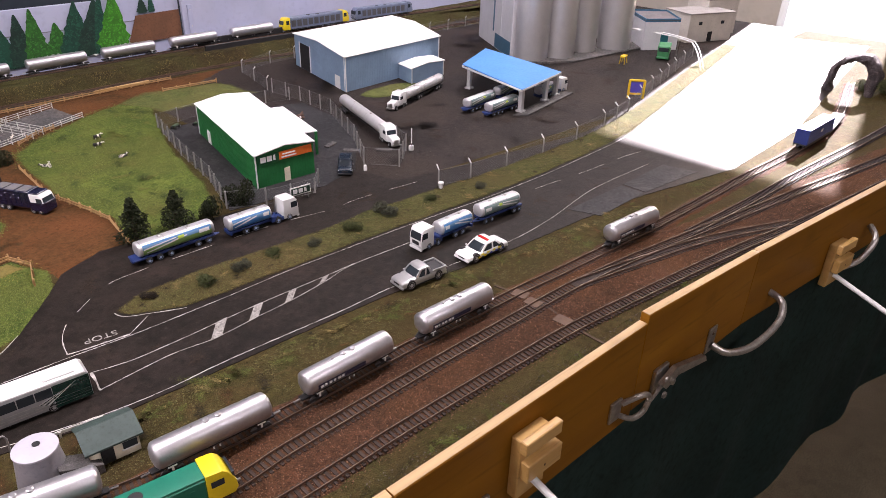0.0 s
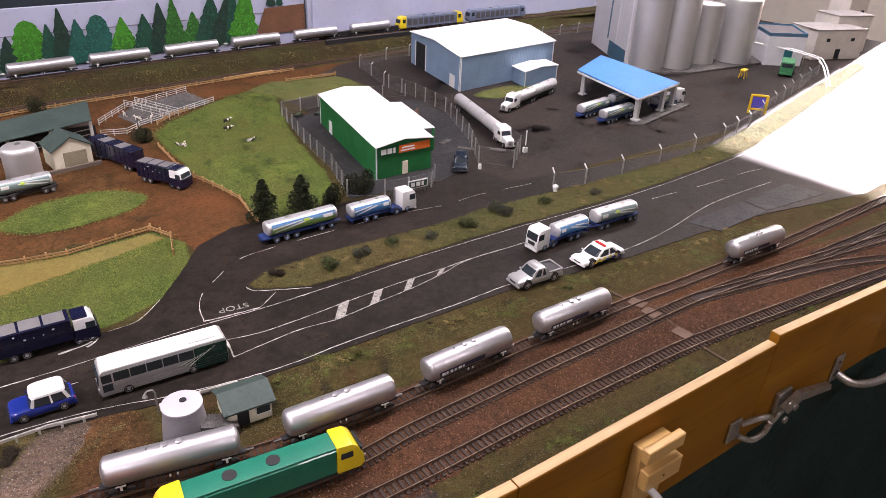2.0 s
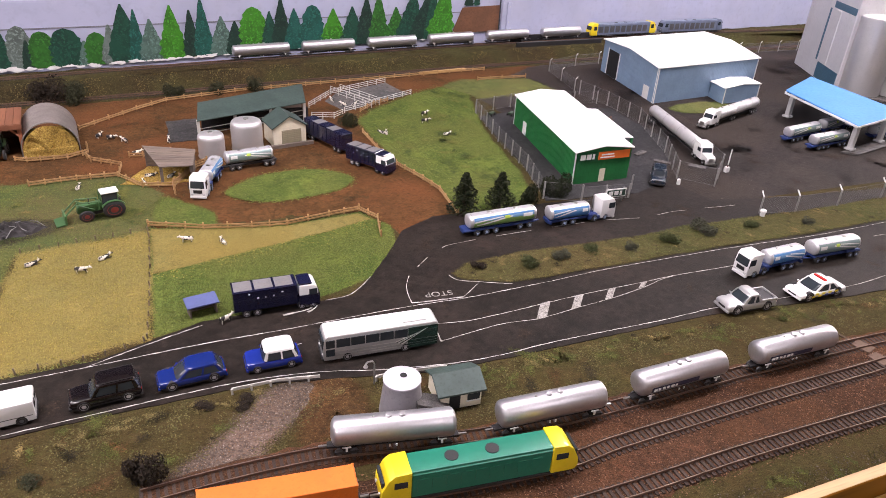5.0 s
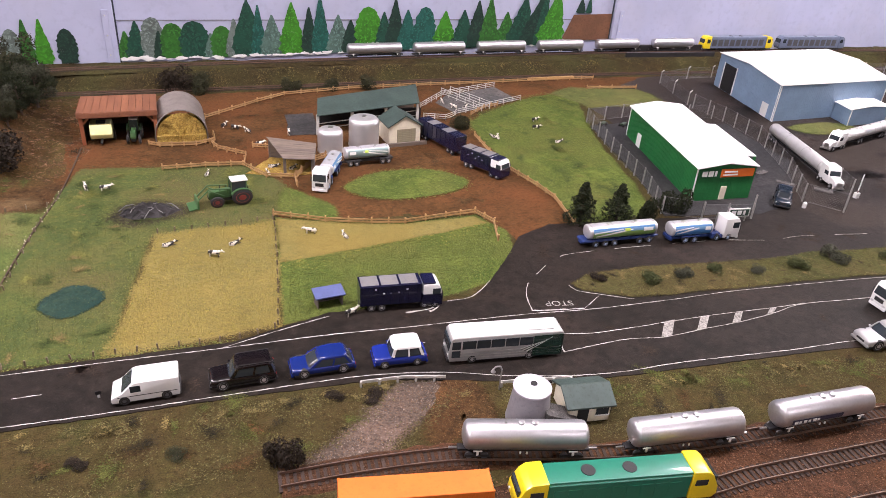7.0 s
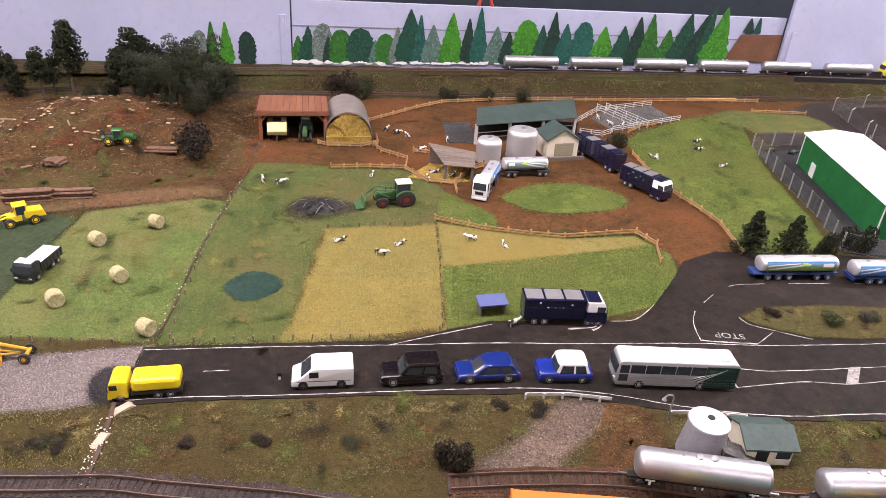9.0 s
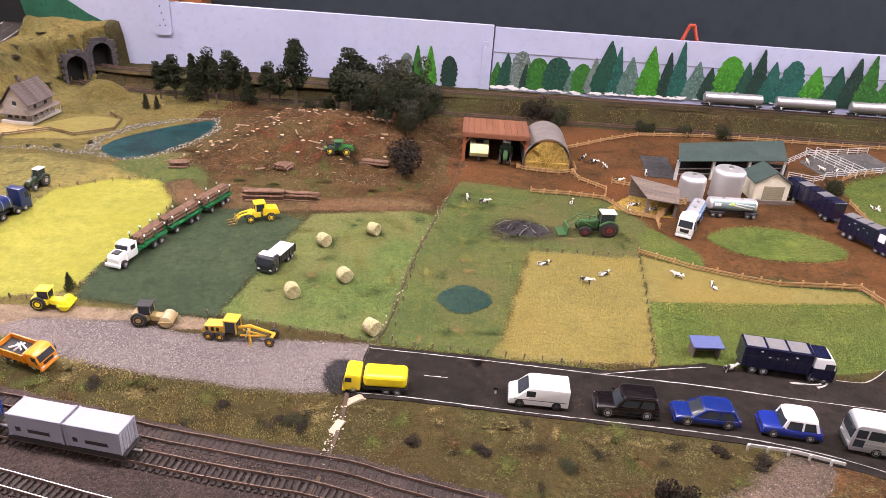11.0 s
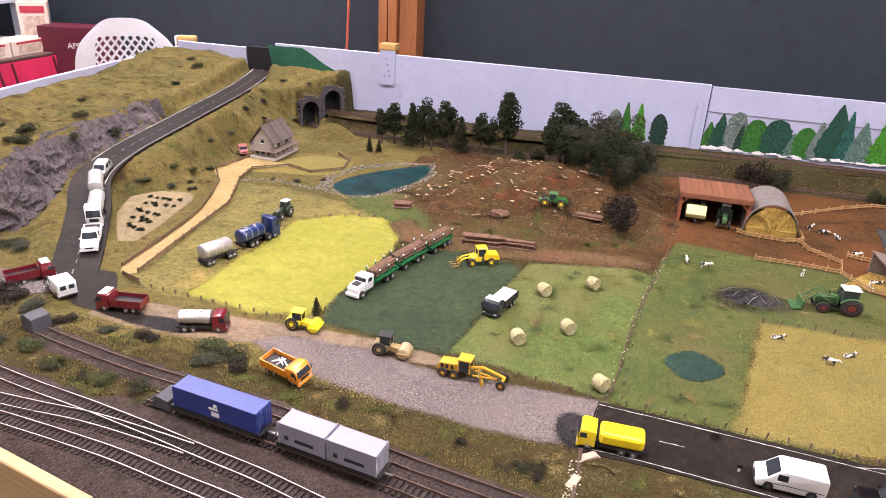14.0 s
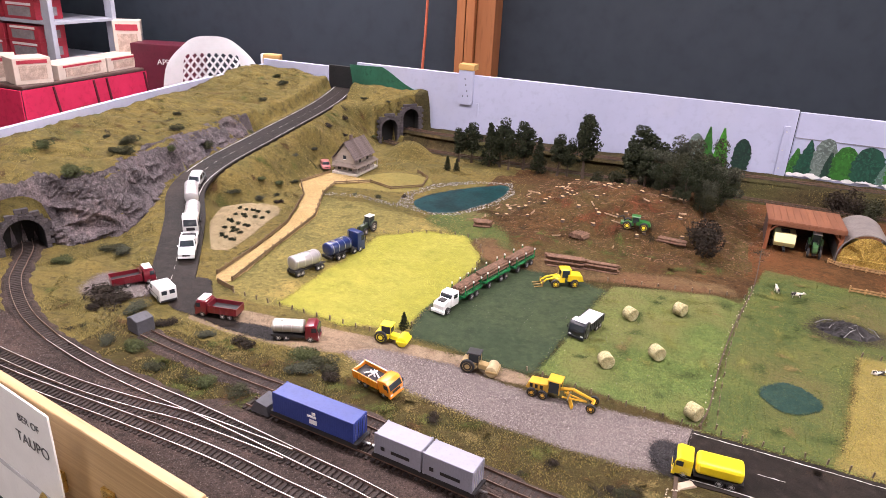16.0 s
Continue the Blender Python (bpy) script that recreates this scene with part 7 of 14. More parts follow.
def tanker_truck(m, style, label, L=0.135, cab_mat=None, chassis=None, tank_mat=None, group="milk tankers"):
    ob = thing("tanker_truck", m, label, "truck", group)
    half, r = 0.0142, 0.0058
    ch = chassis or CHASSIS_BLUE
    f, q = L / 2, L / 0.134
    block(ob, "chassis", ch, -f, f - 0.006, 0.0050, 0.0048, 0.0100)
    block(ob, "pump_box", ch, f - 0.054 * q, f - 0.044 * q, 0.0128, 0.0045, 0.0150, 0.001)
    for s in (-1, 1):
        block(ob, "step_tank", ch, f - 0.044 * q, f - 0.030 * q, 0.0024, 0.0040, 0.0105, 0.0008, "", s * 0.0108)
        block(ob, "mudguard", ch, -f + 0.020 * q, -f + 0.056 * q, 0.0030, 0.0118, 0.0132, 0.0005, "", s * 0.0112)
    block(ob, "rear_frame", ch, -f, -f + 0.004, 0.0125, 0.0060, 0.0120)
    cab(ob, f, 0.030 * q, half, 0.0048, 0.0410, cab_mat or WHITE)
    if tank_mat:
        t, s = tank_shell(ob, -f + 0.001, f - 0.050 * q, half * 0.97, 0.0120, 0.0355, tank_mat)
    else:
        dairy_tank(ob, -f + 0.001, f - 0.053 * q, half * 0.97, 0.0120, 0.0355, style)
    axles(ob, (f - 0.019 * q, f - 0.042 * q, -f + 0.047 * q, -f + 0.029 * q), half, r * (1.1 if q > 0.9 else 1.0), 0.0050, RIM_BLUE if ch is CHASSIS_BLUE else RIM)
    bm = bmesh.new()
    tube(bm, (f - 0.033 * q, 0.010, 0.008), (f - 0.033 * q, 0.010, 0.040), 0.0013)
    part("exhaust_stack", bm, STEEL, ob)
    return ob


def tank_trailer(m, style, label, L=0.130, chassis=None, tank_mat=None, group="tank trailers"):
    ob = thing("tank_trailer", m, label, "trailer", group)
    half, r = 0.0142, 0.0056
    ch = chassis or CHASSIS_BLUE
    f = L / 2
    block(ob, "chassis", ch, -f, f - 0.008, 0.0055, 0.0050, 0.0100)
    rear = (0.024, 0.042, 0.060) if L > 0.125 else (0.014, 0.032)
    q = L / 0.140
    block(ob, "bogie_frame", ch, -f, -f + (rear[-1] + 0.010) * q, 0.0118, 0.0085, 0.0125, 0.0012)
    block(ob, "bogie_frame", ch, f - 0.046 * q, f - 0.002, 0.0118, 0.0085, 0.0125, 0.0012)
    bm = bmesh.new()
    tube(bm, (f - 0.012, 0.007, 0.007), (f + 0.012, 0, 0.006), 0.0014)
    tube(bm, (f - 0.012, -0.007, 0.007), (f + 0.012, 0, 0.006), 0.0014)
    part("drawbar", bm, ch, ob)
    if tank_mat:
        tank_shell(ob, -f + 0.001, f - 0.006, half * 0.97, 0.0110, 0.0360, tank_mat)
    else:
        dairy_tank(ob, -f + 0.010 * q, f, half * 0.97, 0.0128, 0.0360, style)
    axles(ob, (f - 0.013 * q, f - 0.032 * q, *(-f + x * q for x in rear)), half, r, 0.0048, RIM_BLUE if ch is CHASSIS_BLUE else RIM)
    return ob


def semi_tanker(m, L, label, tank_mat, split=False):
    """Bonneted tractor with a long tank trailer."""
    ob = thing("semi_tanker", m, label, "truck", "semi tankers")
    f, half = L / 2, 0.0140
    profile(ob, "bonnet", WHITE, [(f - 0.026, 0.006), (f, 0.006), (f + 0.0006, 0.016), (f - 0.003, 0.0205), (f - 0.026, 0.0235)], 0.0105, 0.0012, smooth=True)
    body = profile(ob, "cab", WHITE, [(f - 0.062, 0.008), (f - 0.024, 0.008), (f - 0.024, 0.0225), (f - 0.028, 0.0345), (f - 0.034, 0.0410), (f - 0.062, 0.0410)], half, 0.0012, smooth=True)
    bm = bmesh.new()
    loft(bm, [[(f - 0.0236, -0.0115, 0.0235), (f - 0.0236, 0.0115, 0.0235), (f - 0.0270, 0.011, 0.0330), (f - 0.0270, -0.011, 0.0330)], [(f - 0.026, -0.0115, 0.0235), (f - 0.026, 0.0115, 0.0235), (f - 0.029, 0.011, 0.0330), (f - 0.029, -0.011, 0.0330)]])
    bmesh.ops.recalc_face_normals(bm, faces=bm.faces)
    part("windscreen", bm, CAR_GLASS, body)
    for s in (-1, 1):
        block(body, "side_window", CAR_GLASS, f - 0.042, f - 0.028, 0.0004, 0.0235, 0.0315, 0, "", s * half)
        block(ob, "headlamp", LAMP, f - 0.001, f + 0.0012, 0.0018, 0.0085, 0.0125, 0.0003, "", s * 0.0078)
    block(ob, "grille", STEEL, f, f + 0.0014, 0.0055, 0.0075, 0.0180, 0.0003)
    block(ob, "bumper", STEEL, f - 0.002, f + 0.003, 0.0125, 0.0035, 0.0070, 0.0006)
    block(ob, "chassis", CHASSIS, -f + 0.004, f - 0.010, 0.0050, 0.0055, 0.0090)
    ranges = ((-f, f - 0.066),) if not split else ((-f, -0.014), (-0.010, f - 0.066))
    for a, b in ranges:
        tank_shell(ob, a, b, 0.0145, 0.0110, 0.0390, tank_mat, "long polished tank", 0.1)
    axles(ob, [f - 0.010, f - 0.046, f - 0.060, -f + 0.042, -f + 0.028, -f + 0.014] + ([0.01, -0.004] if split else []), 0.0142, 0.0058, 0.0050)
    return ob


def dump_truck(m, colour, label, L=0.064, load=None, roof=None, tray=None):
    ob = thing("tipper_truck", m, label, "truck", "tipper trucks")
    f, half = L / 2, L * 0.19
    r = L * 0.070
    block(ob, "chassis", CHASSIS, -f + 0.002, f - 0.003, half * 0.5, r * 0.8, r * 1.6)
    c = cab(ob, f, L * 0.28, half, r * 0.9, L * 0.40, colour, None, False)
    if roof:
        block(c, "roof_panel", roof, f - L * 0.25, f - L * 0.06, half * 0.86, L * 0.402, L * 0.412, 0.0003, "white roof panel")
    a, b, z0, z1, t = -f, f - L * 0.31, r * 1.75, L * 0.30, 0.0010
    tm = tray or colour
    bed_ob = block(ob, "tray", tm, a, b, half, z0, z0 + t, 0)
    for s in (-1, 1):
        block(bed_ob, "tray_side", tm, a, b, t / 2, z0 + t, z1, 0, "", s * (half - t / 2))
        for x in np.linspace(a + 0.004, b - 0.004, 6):
            block(bed_ob, "stake", tm, x - 0.0005, x + 0.0005, 0.0004, z0, z1, 0, "", s * (half + 0.0004))
    block(bed_ob, "tailgate", tm, a, a + t, half - t, z0 + t, z1 - 0.001, 0)
    block(bed_ob, "headboard", tm, b - t, b, half - t, z0 + t, z1 + 0.003, 0)
    if load:
        block(bed_ob, "tray_floor", load, a + t, b - t, half - t, z0 + t, z0 + (z1 - z0) * (0.45 if load is CHASSIS else 0.93), 0, "worn tray floor")
    axles(ob, (f - L * 0.17, -f + L * 0.34, -f + L * 0.17), half, r, 0.0040)
    return ob


def drum_truck(m, colour, drum, label, L=0.066):
    """Short tanker lorry: cab and a round tank."""
    ob = thing("tank_lorry", m, label, "truck")
    f, half, r = L / 2, L * 0.19, L * 0.072
    block(ob, "chassis", CHASSIS, -f + 0.002, f - 0.003, half * 0.5, r * 0.8, r * 1.6)
    block(ob, "deck", CHASSIS, -f, f - L * 0.30, half * 0.94, r * 1.3, r * 2.05, 0)
    cab(ob, f, L * 0.27, half, r * 0.9, L * 0.40, colour, None, False)
    if drum is colour:
        block(ob, "tank", drum, -f + 0.001, f - L * 0.31, half * 0.96, r * 2.05, L * 0.385, 0.0045)
    else:
        tank_shell(ob, -f + 0.001, f - L * 0.31, half * 0.93, r * 2.05, L * 0.41, drum, "", 0.1)
    axles(ob, (f - L * 0.16, -f + L * 0.33, -f + L * 0.16), half, r, 0.0042)
    return ob


def box_truck(m, L, label, tarp):
    """Navy stock truck with high sides and an open, slatted top."""
    navy = gloss("navy_paint", (0.007, 0.008, 0.032))
    ob = thing("stock_truck", m, label, "truck", "stock trucks")
    f, half = L / 2, 0.0148
    block(ob, "chassis", CHASSIS, -f, f - 0.006, 0.0055, 0.0050, 0.0090)
    body = block(ob, "crate", navy, -f, f - 0.029, half, 0.0100, 0.0405, 0.0006)
    for x in np.linspace(-f + 0.006, f - 0.035, 7):
        for s in (-1, 1):
            block(body, "rib", navy, x - 0.0006, x + 0.0006, 0.0004, 0.011, 0.0400, 0, "", s * (half + 0.0003))
    for k in range(3):
        w = (L - 0.033) / 3
        block(body, "top_panel", tarp, -f + 0.002 + k * w, -f + k * w + w - 0.001, half * 0.84, 0.0406, 0.0413, 0.0002, "pale top deck panel")
    rnd = random.Random(int(L * 1e4))
    for k in range(5):
        x = -f + 0.02 + k * (L - 0.06) / 5
        for s in (-1, 1):
            z = 0.027 + rnd.uniform(-0.002, 0.009)
            block(body, "crate_mark", TRIM_WHITE, x, x + rnd.uniform(0.001, 0.003), 0.0003, z, z + 0.0012, 0, "small white paint mark", s * (half + 0.0004))
    c = cab(ob, f, 0.027, half, 0.0055, 0.0370, WHITE, navy)
    block(c, "lower_cab", navy, f - 0.0275, f + 0.0014, half + 0.0003, 0.0055, 0.0225, 0.0006, "navy lower cab panel")
    block(c, "roof_cap", navy, f - 0.027, f - 0.009, half * 0.9, 0.0370, 0.0398, 0.0008, "navy roof deflector")
    axles(ob, (f - 0.009, f - 0.024, -f + 0.030, -f + 0.016), half, 0.0060, 0.0050)
    return ob


def box_trailer(m, L, label, tarp):
    navy = gloss("navy_paint", (0.007, 0.008, 0.032))
    ob = thing("stock_trailer", m, label, "trailer")
    f, half = L / 2, 0.0148
    block(ob, "chassis", CHASSIS, -f, f, 0.0055, 0.0050, 0.0090)
    body = block(ob, "crate", navy, -f, f, half, 0.0100, 0.0430, 0.0006)
    for x in np.linspace(-f + 0.006, f - 0.006, 9):
        for s in (-1, 1):
            block(body, "rib", navy, x - 0.0006, x + 0.0006, 0.0004, 0.011, 0.0425, 0, "", s * (half + 0.0003))
    for k in range(5):
        w = (L - 0.004) / 5
        block(body, "top_panel", tarp if k % 2 else navy, -f + 0.002 + k * w, -f + k * w + w - 0.001, half * 0.84, 0.0431, 0.0439, 0.0002)
    axles(ob, (f - 0.012, f - 0.026, -f + 0.032, -f + 0.018), half, 0.0058, 0.0048)
    bm = bmesh.new()
    tube(bm, (f - 0.004, 0.006, 0.007), (f + 0.012, 0, 0.007), 0.0014)
    tube(bm, (f - 0.004, -0.006, 0.007), (f + 0.012, 0, 0.007), 0.0014)
    part("drawbar", bm, CHASSIS, ob)
    return ob


def car(name, m, L, W, H, paint_body, label, kind="wagon", roof=None, rim=None, group=""):
    """A car: shaped lower body, glasshouse, roof, lamps, bumpers, mirrors and wheels."""
    ob = thing(name, m, label, {"van": "van", "ute": "pickup"}.get(kind, "car"), group)
    f, h = L / 2, W / 2
    r = {"suv": 0.092, "van": 0.085, "ute": 0.098, "mini": 0.095}.get(kind, 0.088) * L
    if kind == "mini":
        r = L * 0.085
    sill, belt = r * 0.62, {"van": 0.50, "suv": 0.56, "mini": 0.54, "ute": 0.58}.get(kind, 0.55) * H
    hood = {"van": 0.92, "mini": 0.90, "suv": 0.96}.get(kind, 0.92) * belt
    tail = {"sedan": 0.97}.get(kind, 1.0) * belt
    if kind == "van":
        outl = [(-f, sill), (f - 0.01 * L, sill), (f, sill + 0.10 * H), (f - 0.012 * L, hood * 0.90), (f - 0.16 * L, belt * 1.12), (f - 0.33 * L, H * 0.965), (f - 0.40 * L, H), (-f + 0.02 * L, H), (-f, H * 0.93)]
    else:
        outl = [(-f + 0.01 * L, sill), (f - 0.03 * L, sill), (f, sill + 0.12 * H), (f - 0.005 * L, hood * 0.80), (f - 0.04 * L, hood * 0.93), (f - 0.27 * L, belt), (-f + 0.10 * L, tail), (-f + 0.015 * L, tail * 0.96), (-f, sill + 0.2 * H)]
    if kind == "van":
        body = profile(ob, "body", paint_body, outl, h, L * 0.026, smooth=True)
    else:
        bm = bmesh.new()
        rings = []
        for u, zt, w in ((-0.5, 0.66, 0.84), (-0.494, 0.86, 0.91), (-0.475, 0.96, 0.96), (-0.42, 1.0, 0.985), (-0.30, 1.0, 1.0), (0.0, 1.0, 1.0), (0.22, 0.99, 0.995), (0.34, 0.965, 0.985), (0.43, 0.925, 0.955), (0.475, 0.86, 0.905), (0.494, 0.74, 0.84), (0.5, 0.58, 0.76)):
            if kind == "mini":
                zt = zt if u < 0.3 else zt * 1.02
            z1 = sill + (belt - sill) * zt
            zc, zh = (sill + z1) / 2, (z1 - sill) / 2
            r16 = []
            for q in range(16):
                t = 2 * math.pi * (q + 0.5) / 16
                cy, cz = math.cos(t), math.sin(t)
                r16.append((u * L, h * w * math.copysign(abs(cy) ** 0.34, cy), zc + zh * math.copysign(abs(cz) ** 0.40, cz)))
            rings.append(r16)
        loft(bm, rings)
        bmesh.ops.recalc_face_normals(bm, faces=bm.faces)
        body = part("body", bm, paint_body, ob, "", True)
    if kind != "van":
        x_ws, x_rf, x_rb, x_bk = {"wagon": (0.25, 0.06, -0.36, -0.475), "suv": (0.22, 0.10, -0.43, -0.485), "mini": (0.21, 0.15, -0.37, -0.45), "sedan": (0.22, 0.03, -0.18, -0.36), "ute": (0.21, 0.08, -0.10, -0.17)}[kind]
        bm = bmesh.new()
        k = {"mini": 0.86, "suv": 0.87, "wagon": 0.82}.get(kind, 0.80)
        sq = {"suv": 0.30, "wagon": 0.36, "mini": 0.36}.get(kind, 0.42)
        def plan(x0, x1, w, z):
            c, a = (x0 + x1) / 2 * L, (x1 - x0) / 2 * L
            return [(c + a * math.copysign(abs(math.cos(t)) ** sq, math.cos(t)), w * math.copysign(abs(math.sin(t)) ** sq, math.sin(t)), z) for t in (2 * math.pi * (q + 0.5) / 24 for q in range(24))]

        def at(u, over=1.0):
            e = u ** 1.15
            return x_bk + (x_rb - x_bk) * e, x_ws + (x_rf - x_ws) * e, h * (0.95 + (k - 0.95) * u ** 1.3) * over, belt * 0.97 + (H * 0.95 - belt * 0.97) * u

        loft(bm, [plan(*at(u)) for u in (0.0, 0.35, 0.7, 0.9, 1.0)])
        bmesh.ops.recalc_face_normals(bm, faces=bm.faces)
        part("glasshouse", bm, CAR_GLASS, ob, "dark tinted windows", True)
        bm = bmesh.new()
        x0, x1, w, z = at(0.84, 1.02)
        q, p = x0 * 0.5 + x_rb * 0.5, x1 * 0.5 + x_rf * 0.5
        loft(bm, [plan(x0 - 0.004, x1 + 0.006, w, z), plan(q, p, w * 0.99, H * 0.955), plan(q + 0.008, p - 0.010, w * 0.955, H * 0.982), plan(q + 0.04, p - 0.05, w * 0.80, H)])
        bmesh.ops.recalc_face_normals(bm, faces=bm.faces)
        part("roof", bm, roof or paint_body, ob, "", True)
        (b0, b1, bw, bz), (t0, t1, tw, tz) = at(0.0), at(0.9)
        for s in (-1, 1):
            for xb, xt, g in ((b1 - (b1 - b0) * 0.075, t1 - (t1 - t0) * 0.075, 0.86), (b0 + (b1 - b0) * 0.075, t0 + (t1 - t0) * 0.075, 0.86), ((b0 + b1) / 2 - 0.02, (t0 + t1) / 2 - 0.02, 0.995)):
                bm = bmesh.new()
                d, e = (0.016 if g > 0.9 else 0.028) * L, 0.0007
                g2 = min(1.0, g + 0.10)
                inner = [(xb * L - d, s * bw * g2, bz), (xb * L + d, s * bw * g2, bz), (xt * L + d * 0.8, s * tw * g2, tz), (xt * L - d * 0.8, s * tw * g2, tz)]
                loft(bm, [[(x, y - s * 0.0010, z) for x, y, z in inner], [(x, y + s * e, z) for x, y, z in inner]])
                bmesh.ops.recalc_face_normals(bm, faces=bm.faces)
                part("pillar", bm, roof if roof and kind == "mini" else paint_body, ob)
        if kind == "suv":
            for s in (-1, 1):
                bm = bmesh.new()
                tube(bm, (x_rb * L, s * h * k * 0.88, H * 1.012), (x_rf * L * 0.8, s * h * k * 0.88, H * 1.012), L * 0.006, None, 6)
                part("roof_rail", bm, CHASSIS, ob)
    else:
        bm = bmesh.new()
        loft(bm, [[(f - 0.168 * L, -h * 0.84, belt * 1.16), (f - 0.168 * L, h * 0.84, belt * 1.16), (f - 0.322 * L, h * 0.78, H * 0.945), (f - 0.322 * L, -h * 0.78, H * 0.945)], [(f - 0.158 * L, -h * 0.84, belt * 1.16), (f - 0.158 * L, h * 0.84, belt * 1.16), (f - 0.312 * L, h * 0.78, H * 0.945), (f - 0.312 * L, -h * 0.78, H * 0.945)]])
        bmesh.ops.recalc_face_normals(bm, faces=bm.faces)
        part("windscreen", bm, CAR_GLASS, ob)
        for s in (-1, 1):
            block(ob, "side_window", CAR_GLASS, f - 0.44 * L, f - 0.29 * L, 0.0004, belt * 1.14, H * 0.86, 0.0002, "", s * h)
            block(ob, "trim_line", CHASSIS, -f + 0.04 * L, f - 0.10 * L, 0.0003, belt * 0.78, belt * 0.83, 0, "dark side rubbing strip", s * h)
        for y in (-0.45, 0.45):
            block(ob, "rear_window", CAR_GLASS, -f - 0.0003, -f + 0.0006, h * 0.30, belt * 1.15, H * 0.84, 0.0002, "", y * h)
    for s in (-1, 1):
        block(ob, "headlamp", LAMP, f - 0.035 * L, f - 0.012 * L, h * 0.15, hood * 0.66, hood * 0.84, L * 0.004, "", s * h * 0.72)
        block(ob, "tail_lamp", TAIL, -f + 0.001 * L, -f + 0.02 * L, h * 0.09, belt * 0.68, belt * 0.84, L * 0.003, "", s * h * 0.80)
        block(ob, "mirror", paint_body, 0.17 * L, 0.20 * L, 0.012 * L, belt * 1.0, belt * 1.12, L * 0.004, "", s * h * 1.05)
    block(ob, "grille", CHASSIS, f - 0.02 * L, f + 0.001 * L, h * 0.42, hood * 0.55, hood * 0.76, L * 0.002)
    block(ob, "front_bumper", CHASSIS if kind in ("van", "suv") else paint_body, f - 0.03 * L, f + 0.010 * L, h * 0.94, sill * 0.95, sill + 0.11 * H, L * 0.006)
    block(ob, "rear_bumper", CHASSIS if kind in ("van", "suv") else paint_body, -f - 0.010 * L, -f + 0.03 * L, h * 0.94, sill * 0.95, sill + 0.12 * H, L * 0.006)
    block(ob, "underbody", CHASSIS, -f + 0.05 * L, f - 0.05 * L, h * 0.86, sill * 0.55, sill * 1.1, 0)
    axles(ob, (f - 0.19 * L, -f + 0.20 * L), h * 1.01, r, W * 0.17, rim or RIM)
    if kind == "ute":
        block(ob, "tray_floor", CHASSIS, -f + 0.03 * L, -0.185 * L, h * 0.80, belt * 1.001, belt * 1.02, 0, "dark pickup bed")
        for s in (-1, 1):
            block(ob, "bed_side", paint_body, -f + 0.012 * L, -0.175 * L, h * 0.07, belt * 0.98, belt * 1.16, L * 0.004, "", s * h * 0.90)
        block(ob, "tailgate", paint_body, -f + 0.006 * L, -f + 0.026 * L, h * 0.9, belt * 0.95, belt * 1.15, L * 0.003)
    return ob


